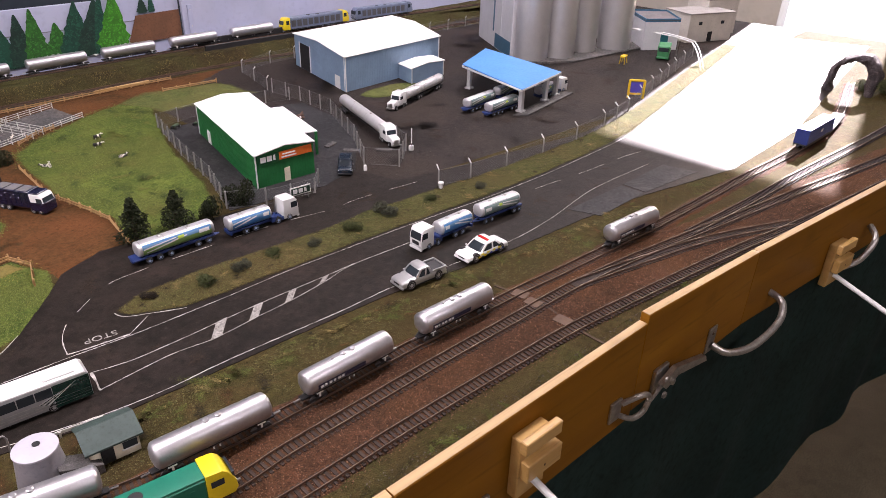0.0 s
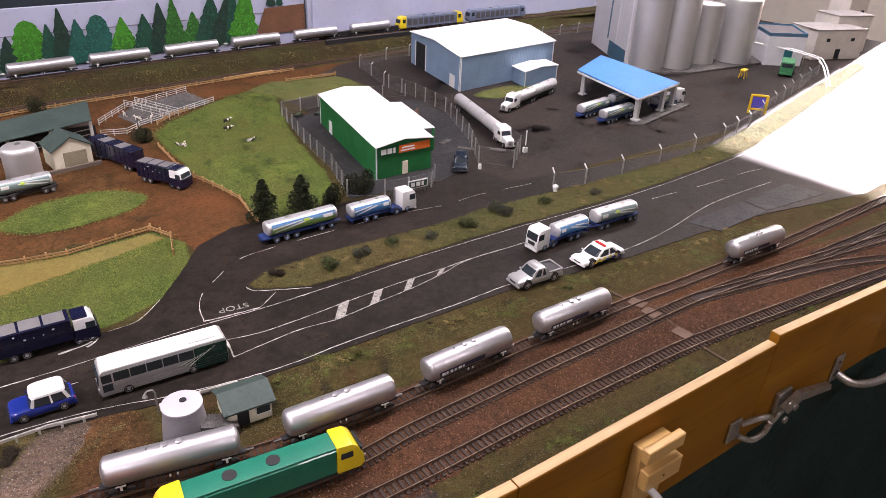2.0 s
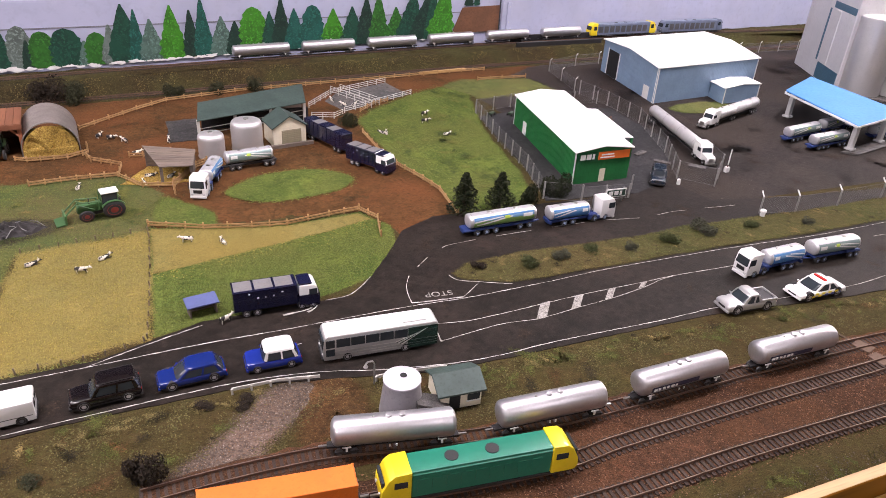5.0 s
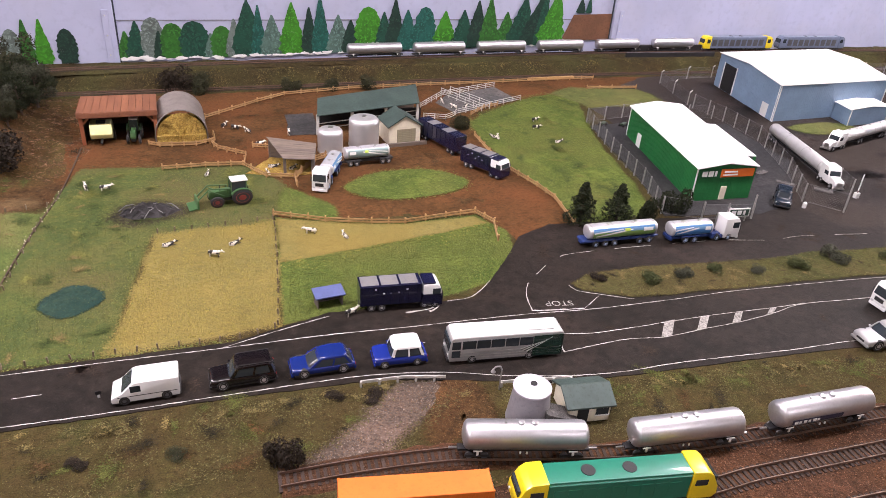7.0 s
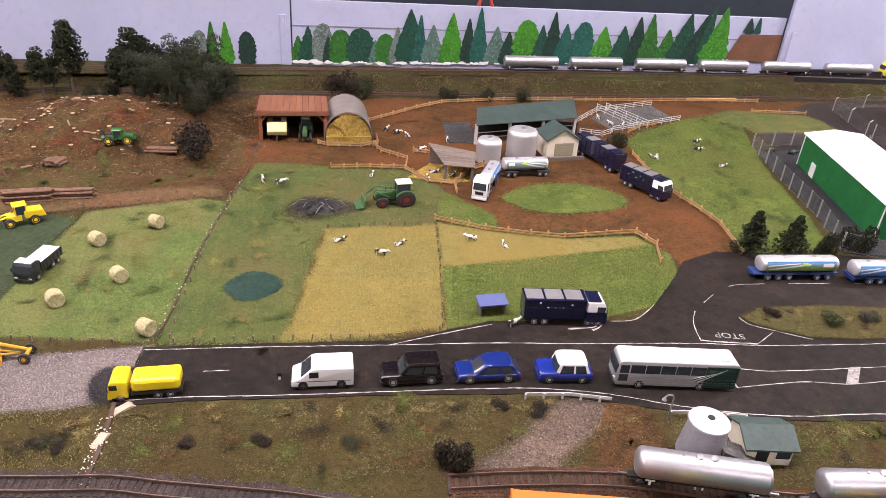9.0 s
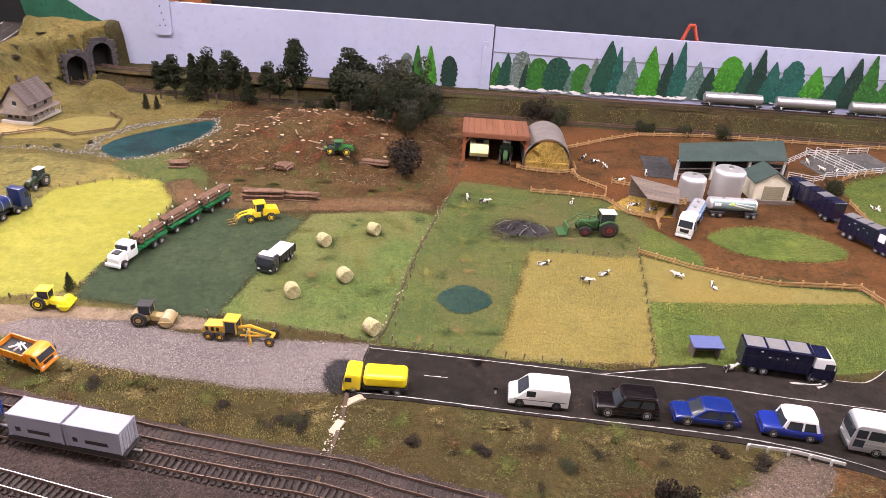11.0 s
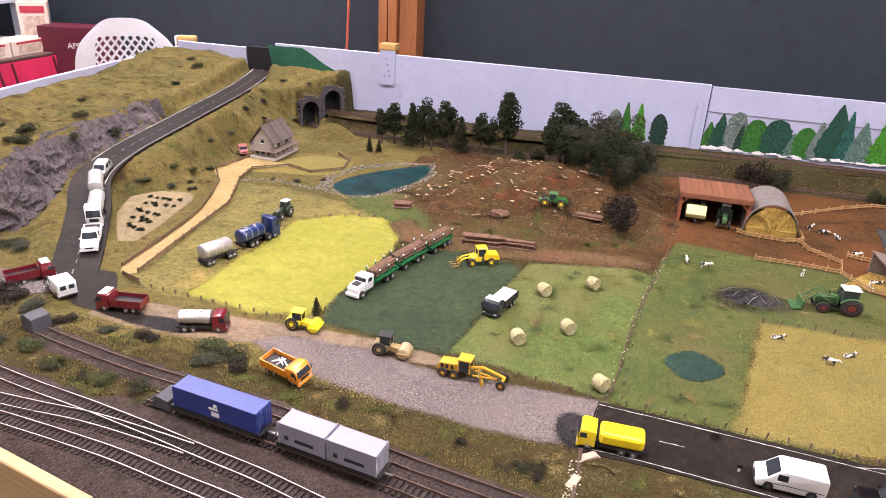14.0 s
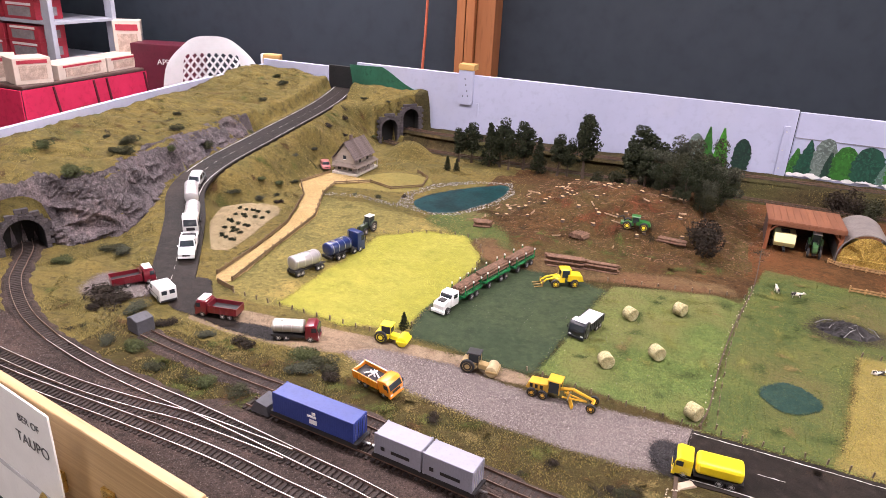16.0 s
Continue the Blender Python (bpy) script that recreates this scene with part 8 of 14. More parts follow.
def bus(m, L=0.148):
    ob = thing("coach", m, "silver touring coach with a white roof and dark green stripes", "bus")
    f, half = L / 2, 0.0158
    silver = gloss("coach_silver", (0.46, 0.46, 0.46), 0.3, 0.5)
    dkgreen = gloss("coach_green", (0.008, 0.035, 0.026))
    body = profile(ob, "body", silver, [(-f, 0.0045), (f - 0.001, 0.0045), (f, 0.009), (f, 0.020), (f - 0.0022, 0.0360), (f - 0.0045, 0.0385), (-f + 0.002, 0.0385), (-f, 0.0365)], half, 0.0010, smooth=True)
    profile(ob, "roof", WHITE, [(-f + 0.001, 0.0362), (f - 0.0025, 0.0362), (f - 0.0060, 0.0402), (-f + 0.004, 0.0402)], half * 0.985, 0.0012, "white coach roof", True)
    block(ob, "roof_pod", WHITE, -f + 0.012, -f + 0.046, half * 0.66, 0.0400, 0.0425, 0.0009, "white roof air unit")
    for s in (-1, 1):
        xs = np.linspace(f - 0.016, -f + 0.040, 6)
        for a, b in zip(xs, xs[1:]):
            block(body, "side_window", CAR_GLASS, b + 0.0005, a - 0.0005, 0.0004, 0.0222, 0.0345, 0.0003, "", s * (half + 0.0001))
        for z0, z1 in ((0.0105, 0.0205), (0.0225, 0.0340)):
            block(body, "door_window", CAR_GLASS, f - 0.0145, f - 0.0035, 0.0004, z0, z1, 0.0003, "", s * (half + 0.0001))
        for z in (0.0085, 0.0120, 0.0165):
            block(body, "trim_strip", STEEL, -f + 0.002, f - 0.004, 0.0003, z, z + 0.0007, 0, "", s * (half + 0.0001))
        block(body, "rear_panel", dkgreen, -f + 0.0005, -f + 0.040, 0.0003, 0.0050, 0.0355, 0, "dark green rear panel", s * (half + 0.0001))
        for k in range(6):
            bm = bmesh.new()
            x0 = -f + 0.040 + k * 0.0024
            q = [(x0 - 0.028, 0.0335 - k * 0.0012), (x0 - 0.0265, 0.0335 - k * 0.0012), (x0 + 0.006, 0.0115 + k * 0.001), (x0 + 0.0045, 0.0115 + k * 0.001)]
            prism(bm, q, s * (half + 0.0003) - 0.0002, s * (half + 0.0003) + 0.0002)
            bmesh.ops.recalc_face_normals(bm, faces=bm.faces)
            part("stripe", bm, TRIM_WHITE if k % 2 else dkgreen, body, "slanting livery stripe")
    block(body, "windscreen", CAR_GLASS, f - 0.003, f + 0.0003, half * 0.9, 0.0190, 0.0330, 0.0006)
    block(body, "bumper", CHASSIS, f - 0.002, f + 0.0016, half * 0.97, 0.0040, 0.0085, 0.0006)
    for s in (-1, 1):
        block(body, "headlamp", LAMP, f - 0.001, f + 0.0010, 0.0022, 0.0105, 0.0135, 0.0004, "", s * 0.011)
    block(ob, "underbody", CHASSIS, -f + 0.004, f - 0.006, half * 0.9, 0.0028, 0.0052, 0)
    axles(ob, (f - 0.030, -f + 0.043), half * 1.01, 0.0060, 0.0050, RIM)
    return ob


def tractor(m, L, green, label, roof_mat, loader=False, rim=None):
    ob = thing("tractor", m, label, "tractor", "tractors")
    f = L / 2
    R, r, half = L * 0.24, L * 0.16, L * 0.24
    profile(ob, "bonnet", green, [(-0.02 * L, R * 0.9), (f - 0.02 * L, R * 0.85), (f, R * 1.1), (f - 0.02 * L, R * 1.75), (-0.02 * L, R * 1.95)], half * 0.34, L * 0.02, smooth=True)
    block(ob, "engine_block", CHASSIS, -f * 0.6, f * 0.92, half * 0.28, r * 0.7, R * 1.0, 0.0005)
    bm = bmesh.new()
    a, b, z0, z1 = -f * 0.72, -0.02 * L, R * 1.35, R * 2.95
    loft(bm, [[(a, -half * 0.62, z0), (b, -half * 0.62, z0), (b, half * 0.62, z0), (a, half * 0.62, z0)], [(a * 1.05, -half * 0.55, z1), (b * 1.6 - 0.02 * L, -half * 0.55, z1), (b * 1.6 - 0.02 * L, half * 0.55, z1), (a * 1.05, half * 0.55, z1)]])
    part("cab_glass", bm, CAR_GLASS, ob, "dark cab glazing")
    block(ob, "cab_roof", roof_mat, a * 1.15, b - 0.01 * L, half * 0.64, z1, z1 + L * 0.045, L * 0.012, "pale cab roof")
    for s in (-1, 1):
        for x in (a, b):
            bm = bmesh.new()
            tube(bm, (x, s * half * 0.62, z0), (x * 1.05, s * half * 0.56, z1), L * 0.012, None, 6)
            part("cab_post", bm, green, ob)
        bm = bmesh.new()
        rings = []
        for i in range(8):
            t = math.pi * (0.15 + 0.1 * i)
            rings.append([(-f * 0.5 + R * q * math.cos(t), s * half * 0.85 + e * half * 0.16, R + R * q * math.sin(t)) for q, e in ((1.1, -1), (1.1, 1), (1.16, 1), (1.16, -1))])
        loft(bm, rings)
        bmesh.ops.recalc_face_normals(bm, faces=bm.faces)
        part("mudguard", bm, green, ob)
        wheel(ob, -f * 0.5, s * half * 0.86, R, half * 0.34, rim)
        wheel(ob, f * 0.66, s * half * 0.78, r, half * 0.28, rim)
    bm = bmesh.new()
    tube(bm, (f * 0.45, half * 0.2, R * 1.7), (f * 0.45, half * 0.2, R * 2.6), L * 0.012)
    part("exhaust", bm, CHASSIS, ob)
    if loader:
        for s in (-1, 1):
            bm = bmesh.new()
            for p, q in (((f * 0.05, R * 2.1), (f * 0.95, R * 2.35)), ((f * 0.95, R * 2.35), (f * 1.55, R * 0.9)), ((f * 0.1, R * 1.1), (f * 0.1, R * 2.1)), ((f * 0.3, R * 1.2), (f * 0.95, R * 2.1))):
                tube(bm, (p[0], s * half * 0.5, p[1]), (q[0], s * half * 0.5, q[1]), L * 0.018, None, 6)
            part("loader_arm", bm, green, ob)
        bm = bmesh.new()
        prism(bm, [(f * 1.5, R * 0.15), (f * 1.95, R * 0.05), (f * 1.95, R * 0.12), (f * 1.58, R * 0.28), (f * 1.55, R * 1.2), (f * 1.48, R * 1.2)], -half * 0.95, half * 0.95)
        part("bucket", bm, green, ob)
    return ob


def logs(parent, name, x0, x1, half, z0, rows, rnd, r=0.0022):
    wood = paint("log_bark", (0.155, 0.085, 0.052), 0.9, var=0.3, scale=140.0) if "log_bark" not in PAINTS else PAINTS["log_bark"]
    PAINTS["log_bark"] = wood
    for k in range(rows):
        n = int(2 * half / (2 * r)) - (k % 2)
        for i in range(n):
            y = -half + r + i * 2 * r + (r if k % 2 else 0)
            bm = bmesh.new()
            tube(bm, (x0 + rnd.uniform(-0.004, 0.004), y, z0 + r + k * r * 1.75), (x1 + rnd.uniform(-0.004, 0.004), y + rnd.uniform(-0.0005, 0.0005), z0 + r + k * r * 1.75), r * rnd.uniform(0.85, 1.1), r * rnd.uniform(0.75, 1.0), 7)
            part("log", bm, wood, parent)


def log_truck():
    green = gloss("log_truck_green", (0.010, 0.130, 0.045))
    rnd = random.Random(5)
    for k, (rear, front) in enumerate((((-0.752, 1.190), (-0.777, 1.083)), ((-0.727, 1.283), (-0.750, 1.205)), ((-0.702, 1.365), (-0.722, 1.292)))):
        L = (Vector(rear) - Vector(front)).length
        f = L / 2
        m = placed(rear, front)
        if k == 0:
            ob = thing("log_truck", m, "white-cabbed green log truck loaded with logs", "truck")
            profile(ob, "bonnet", WHITE, [(f - 0.022, 0.006), (f, 0.006), (f, 0.017), (f - 0.004, 0.021), (f - 0.022, 0.023)], 0.0105, 0.0012, smooth=True)
            block(ob, "bonnet_vent", CHASSIS, f - 0.018, f - 0.006, 0.006, 0.0205, 0.0232, 0.0003, "dark bonnet panel")
            body = profile(ob, "cab", WHITE, [(f - 0.042, 0.008), (f - 0.020, 0.008), (f - 0.020, 0.020), (f - 0.025, 0.031), (f - 0.042, 0.031)], 0.0120, 0.0012, smooth=True)
            block(body, "windscreen", CAR_GLASS, f - 0.026, f - 0.0203, 0.0102, 0.0215, 0.0285, 0.0004)
            for s in (-1, 1):
                block(body, "side_window", CAR_GLASS, f - 0.037, f - 0.027, 0.0004, 0.0210, 0.0280, 0, "", s * 0.0120)
            block(ob, "bumper", WHITE, f - 0.001, f + 0.003, 0.0130, 0.004, 0.009, 0.0006)
            axles(ob, (f - 0.010, -f + 0.030, -f + 0.014), 0.0142, 0.0060, 0.005)
            x0, x1 = -f - 0.004, f - 0.052
        else:
            ob = thing("log_trailer", m, "green log trailer stacked with logs between stakes", "trailer", "log trailers")
            axles(ob, (f - 0.014, -f + 0.030, -f + 0.014), 0.0142, 0.0058, 0.005)
            x0, x1 = -f, f
        block(ob, "chassis", green, -f, f - 0.006, 0.0085, 0.0080, 0.0130)
        block(ob, "deck_rail", green, x0, x1, 0.0135, 0.0130, 0.0165, 0.0004)
        for x in (x0 + 0.006, (x0 + x1) / 2, x1 - 0.006):
            block(ob, "bolster", green, x - 0.0014, x + 0.0014, 0.0142, 0.0110, 0.0135, 0.0003)
            for s in (-1, 1):
                bm = bmesh.new()
                tube(bm, (x, s * 0.0132, 0.012), (x, s * 0.0136, 0.031), 0.0010, None, 6)
                st = part("stake", bm, green, ob)
                bm = bmesh.new()
                lathe(bm, (x, s * 0.0136, 0.0305), (0, 0, 1), ((0, 0.0014), (0.0028, 0.0014)), 8)
                part("stake_tip", bm, TRIM_WHITE, st, "white stake tip")
        logs(ob, "log", x0, x1, 0.0105, 0.0170, 4, rnd, 0.0019)


def log_stack(x, y, z, turn, L, n, rows, label):
    ob = thing("log_stack", pose(x, y, z, 0, 0, turn), label, "log stack", "log stacks")
    logs(ob, "log", -L / 2, L / 2, n * 0.0026, 0, rows, random.Random(int(L * 1000) + n), 0.0026)


def grader(m, L=0.094):
    ob = thing("road_grader", m, "ochre yellow road grader on the gravel", "grader")
    y = gloss("plant_ochre", (0.60, 0.33, 0.02), 0.4)
    f = L / 2
    profile(ob, "engine_cover", y, [(-f, 0.010), (-f + 0.030, 0.010), (-f + 0.030, 0.022), (-f + 0.004, 0.020)], 0.0085, 0.001)
    for k in range(3):
        block(ob, "vent", CHASSIS, -f + 0.006 + k * 0.007, -f + 0.010 + k * 0.007, 0.0088, 0.013, 0.019, 0)
    block(ob, "cab", CAR_GLASS, -f + 0.031, -f + 0.046, 0.0088, 0.012, 0.029, 0.0006, "glazed cab")
    block(ob, "cab_roof", y, -f + 0.029, -f + 0.048, 0.0098, 0.029, 0.031, 0.0006)
    for sx in (0.031, 0.046):
        for s in (-1, 1):
            block(ob, "cab_post", y, -f + sx - 0.0007, -f + sx + 0.0007, 0.0007, 0.012, 0.029, 0, "", s * 0.0088)
    bm = bmesh.new()
    tube(bm, (-f + 0.044, 0, 0.016), (-f + 0.062, 0, 0.021), 0.0022, None, 6)
    tube(bm, (-f + 0.062, 0, 0.021), (f - 0.003, 0, 0.013), 0.0022, 0.0018, 6)
    part("main_beam", bm, y, ob)
    for s in (-1, 1):
        bm = bmesh.new()
        tube(bm, (-f + 0.050, s * 0.006, 0.009), (f - 0.012, 0, 0.008), 0.0012, None, 6)
        part("drawbar", bm, y, ob)
        bm = bmesh.new()
        tube(bm, (-f + 0.060, s * 0.004, 0.019), (-f + 0.058, s * 0.008, 0.008), 0.0009, None, 6)
        part("lift_ram", bm, STEEL, ob)
    bm = bmesh.new()
    prism(bm, [(-0.001, 0.001), (0.0015, 0.001), (0.0025, 0.006), (0.0008, 0.0085), (-0.0005, 0.006)], -0.017, 0.017, pose(0.012, 0, 0, 0, 0, 24))
    part("blade", bm, y, ob)
    block(ob, "front_axle", y, f - 0.006, f - 0.002, 0.010, 0.006, 0.009, 0.0005)
    axles(ob, (-f + 0.010, -f + 0.025, f - 0.004), 0.0125, 0.0066, 0.0042, gloss("plant_ochre", (0.6, 0.33, 0.02)))
    return ob


def roller(m, L, colour, label, cabin, drum_mat):
    ob = thing("road_roller", m, label, "road roller", "road rollers")
    f = L / 2
    half = L * 0.22
    profile(ob, "engine_cover", colour, [(-f, L * 0.14), (-f + L * 0.45, L * 0.14), (-f + L * 0.45, L * 0.30), (-f + L * 0.06, L * 0.34)], half * 0.72, 0.0009)
    profile(ob, "front_frame", colour, [(-0.02 * L, L * 0.14), (f - L * 0.14, L * 0.12), (f - L * 0.14, L * 0.24), (-0.02 * L, L * 0.28)], half * 0.5, 0.0009)
    block(ob, "cab", CAR_GLASS, -f + L * 0.22, -f + L * 0.50, half * 0.62, L * 0.30, L * 0.54, 0.0005, "dark cab glazing") if cabin is not None else None
    block(ob, "cab_roof", cabin or colour, -f + L * 0.18, -f + L * 0.54, half * 0.72, L * 0.54, L * 0.575, 0.0005)
    for x in (-f + L * 0.22, -f + L * 0.50):
        for s in (-1, 1):
            bm = bmesh.new()
            tube(bm, (x, s * half * 0.64, L * 0.26), (x, s * half * 0.64, L * 0.545), L * 0.010, None, 6)
            part("cab_post", bm, colour, ob)
    bm = bmesh.new()
    lathe(bm, (f - L * 0.15, -half * 0.95, L * 0.15), (0, 1, 0), ((0, L * 0.13), (0.0006, L * 0.15), (half * 1.9 - 0.0006, L * 0.15), (half * 1.9, L * 0.13)), 24)
    part("drum", bm, drum_mat, ob, "steel roller drum", True)
    for s in (-1, 1):
        block(ob, "drum_frame", colour, f - L * 0.30, f + L * 0.02, 0.0008, L * 0.12, L * 0.18, 0, "", s * half * 1.02)
        wheel(ob, -f + L * 0.22, s * half * 0.80, L * 0.19, half * 0.38, colour)
    block(ob, "front_bar", colour, f, f + L * 0.025, half * 1.0, L * 0.12, L * 0.18, 0.0004)
    return ob


def wheel_loader(m, L=0.080):
    y = gloss("loader_yellow", (0.78, 0.56, 0.01), 0.35)
    ob = thing("wheel_loader", m, "bright yellow wheel loader gripping logs", "loader")
    f = L / 2
    profile(ob, "engine_cover", y, [(-f, 0.011), (-f + 0.030, 0.011), (-f + 0.030, 0.024), (-f + 0.004, 0.022)], 0.0105, 0.0012)
    block(ob, "front_frame", y, -f + 0.034, f - 0.026, 0.0085, 0.008, 0.018, 0.0008)
    block(ob, "cab", CAR_GLASS, -f + 0.026, -f + 0.042, 0.0085, 0.018, 0.032, 0.0006, "glazed cab")
    block(ob, "cab_roof", y, -f + 0.024, -f + 0.044, 0.0095, 0.032, 0.0345, 0.0008)
    for x in (-f + 0.0265, -f + 0.0415):
        for s in (-1, 1):
            block(ob, "cab_post", y, x - 0.0008, x + 0.0008, 0.0008, 0.018, 0.032, 0, "", s * 0.0085)
    for s in (-1, 1):
        bm = bmesh.new()
        tube(bm, (f - 0.034, s * 0.0055, 0.019), (f - 0.012, s * 0.0055, 0.014), 0.0017, None, 6)
        tube(bm, (f - 0.012, s * 0.0055, 0.014), (f - 0.004, s * 0.0055, 0.006), 0.0017, None, 6)
        part("lift_arm", bm, y, ob)
    for s in (-0.8, 0, 0.8):
        bm = bmesh.new()
        prism(bm, [(f - 0.007, 0.012), (f - 0.005, 0.002), (f + 0.010, 0.001), (f + 0.010, 0.0022), (f - 0.003, 0.0035), (f - 0.004, 0.012)], s * 0.012 - 0.0009, s * 0.012 + 0.0009)
        part("fork", bm, paint("worn_fork", (0.25, 0.16, 0.05), 0.6), ob)
    axles(ob, (f - 0.028, -f + 0.017), 0.0135, 0.0078, 0.0062, y)
    return ob


def forwarder(m, L=0.062):
    g = gloss("forwarder_green", (0.015, 0.130, 0.020), 0.35)
    ob = thing("log_skidder", m, "green forestry skidder with yellow wheels", "skidder")
    f = L / 2
    profile(ob, "bonnet", g, [(-f, 0.010), (0, 0.010), (0, 0.020), (-f + 0.004, 0.018)], 0.008, 0.001)
    block(ob, "cab", CAR_GLASS, -0.006, 0.008, 0.008, 0.014, 0.027, 0.0005, "dark cab glazing")
    block(ob, "cab_roof", g, -0.008, 0.010, 0.009, 0.027, 0.029, 0.0005)
    for x in (-0.006, 0.008):
        for s in (-1, 1):
            block(ob, "cab_post", g, x - 0.0008, x + 0.0008, 0.0008, 0.012, 0.027, 0, "", s * 0.008)
    block(ob, "rear_frame", g, 0.004, f, 0.007, 0.008, 0.014, 0.0006)
    bm = bmesh.new()
    tube(bm, (f - 0.008, 0, 0.013), (f - 0.004, 0, 0.026), 0.0016, None, 6)
    tube(bm, (f - 0.004, 0, 0.026), (f + 0.008, 0, 0.020), 0.0014, None, 6)
    part("boom", bm, CHASSIS, ob)
    axles(ob, (-f + 0.014, f - 0.014), 0.0145, 0.0092, 0.0066, gloss("skidder_yellow", (0.80, 0.62, 0.02), 0.4))
    return ob


def baler(m):
    ob = thing("round_baler", m, "cream round baler parked in the shed", "baler")
    c = gloss("baler_cream", (0.66, 0.64, 0.30), 0.4)
    profile(ob, "body", c, [(-0.022, 0.010), (0.020, 0.010), (0.024, 0.018), (0.016, 0.032), (-0.014, 0.032), (-0.024, 0.022)], 0.0165, 0.002, smooth=True)
    block(ob, "top_hatch", CHASSIS, -0.006, 0.010, 0.007, 0.0318, 0.0330, 0.0003)
    axles(ob, (-0.004,), 0.019, 0.0085, 0.005)
    block(ob, "drawbar", CHASSIS, 0.02, 0.04, 0.0016, 0.008, 0.011, 0.0004)


tanker_truck(placed((0.672, 1.030), (0.806, 1.019)), "blue", "white-cabbed milk tanker with blue livery on the slip road")
tank_trailer(placed((0.512, 1.053), (0.652, 1.045)), "lime", "milk tank trailer with lime and blue livery", 0.140)
tanker_truck(placed((0.988, 0.757), (0.860, 0.765)), "blue", "white-cabbed milk tanker with blue livery on the main road", 0.128)
tank_trailer(placed((1.118, 0.742), (1.014, 0.755)), "teal", "milk tank trailer with grey-green livery and a lime mark", 0.108)
tanker_truck(placed((0.196, 1.468), (0.136, 1.346)), "blue", "white-cabbed milk tanker turning in the farm yard", 0.130)
tank_trailer(placed((0.312, 1.476), (0.214, 1.471)), "teal", "milk tank trailer with grey-green livery", 0.100, CHASSIS)
tanker_truck(placed((1.745, 1.128), (1.885, 1.128)), "teal", "white-cabbed milk tanker under the blue canopy")
tank_trailer(placed((1.510, 1.128), (1.640, 1.128)), "teal", "grey-green milk tank trailer under the canopy")
tanker_truck(placed((1.655, 1.205), (1.795, 1.210)), "teal", "milk tanker waiting under the canopy")
tank_trailer(placed((1.498, 1.190), (1.628, 1.197)), "teal", "grey-green milk tank trailer beside the canopy")
POLISHED = paint("polished_tank", (0.70, 0.69, 0.69), 0.34, 0.55, 0.06, 50.0)
semi_tanker(placed((1.300, 1.440), (1.185, 1.130)), 0.325, "white bonneted semi with a long polished tank", POLISHED)
semi_tanker(placed((1.645, 1.405), (1.372, 1.338)), 0.280, "white bonneted semi with twin polished tanks", POLISHED, True)
TARP = paint("pale_deck", (0.45, 0.44, 0.41), 0.6, var=0.2, scale=60.0)
TOP_GREY = paint("worn_top_panel", (0.15, 0.145, 0.145), 0.6, var=0.15, scale=40.0)
box_truck(placed((0.111, 0.967), (0.224, 0.954)), 0.114, "navy stock truck with a white and navy cab on the roadside", TOP_GREY)
box_truck(placed((0.459, 1.432), (0.508, 1.338)), 0.106, "navy stock truck with pale roof panels in the farm yard", TOP_GREY)
box_trailer(placed((0.428, 1.612), (0.468, 1.470)), 0.140, "navy stock trailer behind the truck in the farm yard", TOP_GREY)
bus(placed((0.335, 0.808), (0.186, 0.831)))
BLUE_CAR = gloss("deep_blue_paint", (0.008, 0.020, 0.130), 0.2)
MINI_BLUE = gloss("royal_blue_paint", (0.012, 0.026, 0.200), 0.2)
BLACK_CAR = gloss("black_maroon_paint", (0.006, 0.004, 0.005), 0.22)
SILVER_CAR = gloss("silver_metal_paint", (0.50, 0.50, 0.50), 0.3, 0.6)
car("small_car", placed((0.163, 0.840), (0.097, 0.847)), 0.066, 0.033, 0.0285, MINI_BLUE, "blue small retro car with a white roof", "mini", WHITE)
car("estate_car", placed((0.073, 0.851), (-0.001, 0.853)), 0.076, 0.032, 0.0250, BLUE_CAR, "deep blue estate car on the main road", "wagon")
car("off_roader", placed((-0.019, 0.856), (-0.093, 0.857)), 0.074, 0.032, 0.0290, BLACK_CAR, "glossy black-maroon off-roader on the main road", "suv")
car("van", placed((-0.124, 0.860), (-0.195, 0.862)), 0.071, 0.031, 0.0285, WHITE, "white delivery van on the main road", "van", rim=RIM_DARK)
car("pickup", placed((0.836, 0.688), (0.750, 0.702)), 0.086, 0.034, 0.0300, SILVER_CAR, "silver pickup truck beside the railway", "ute")
police = car("police_car", placed((0.976, 0.674), (0.882, 0.684)), 0.094, 0.036, 0.0270, WHITE, "white police saloon with yellow and blue checks", "sedan")
CHECK_Y, CHECK_B = paint("check_yellow", (0.80, 0.66, 0.02), 0.4), paint("check_blue", (0.03, 0.06, 0.30), 0.4)
for s in (-1, 1):
    for i in range(9):
        for j in range(2):
            if (i + j) % 2 == 0:
                block(police, "check_panel", CHECK_Y if i > 5 or j else CHECK_B, -0.034 + i * 0.0066, -0.0278 + i * 0.0066, 0.0002, 0.0062 + j * 0.0034, 0.0094 + j * 0.0034, 0, "reflective check panel", s * 0.0181)
block(police, "light_bar", TAIL, -0.006, -0.001, 0.011, 0.0268, 0.0292, 0.0005, "red and blue light bar")
block(police, "bonnet_mark", CHECK_B, 0.028, 0.034, 0.006, 0.01405, 0.0142, 0, "dark bonnet lettering bar")
car("off_roader", placed((1.036, 1.136), (0.990, 1.088)), 0.066, 0.031, 0.0290, gloss("dark_blue_green_paint", (0.012, 0.020, 0.032), 0.2), "dark off-roader waiting at the depot gate", "suv")
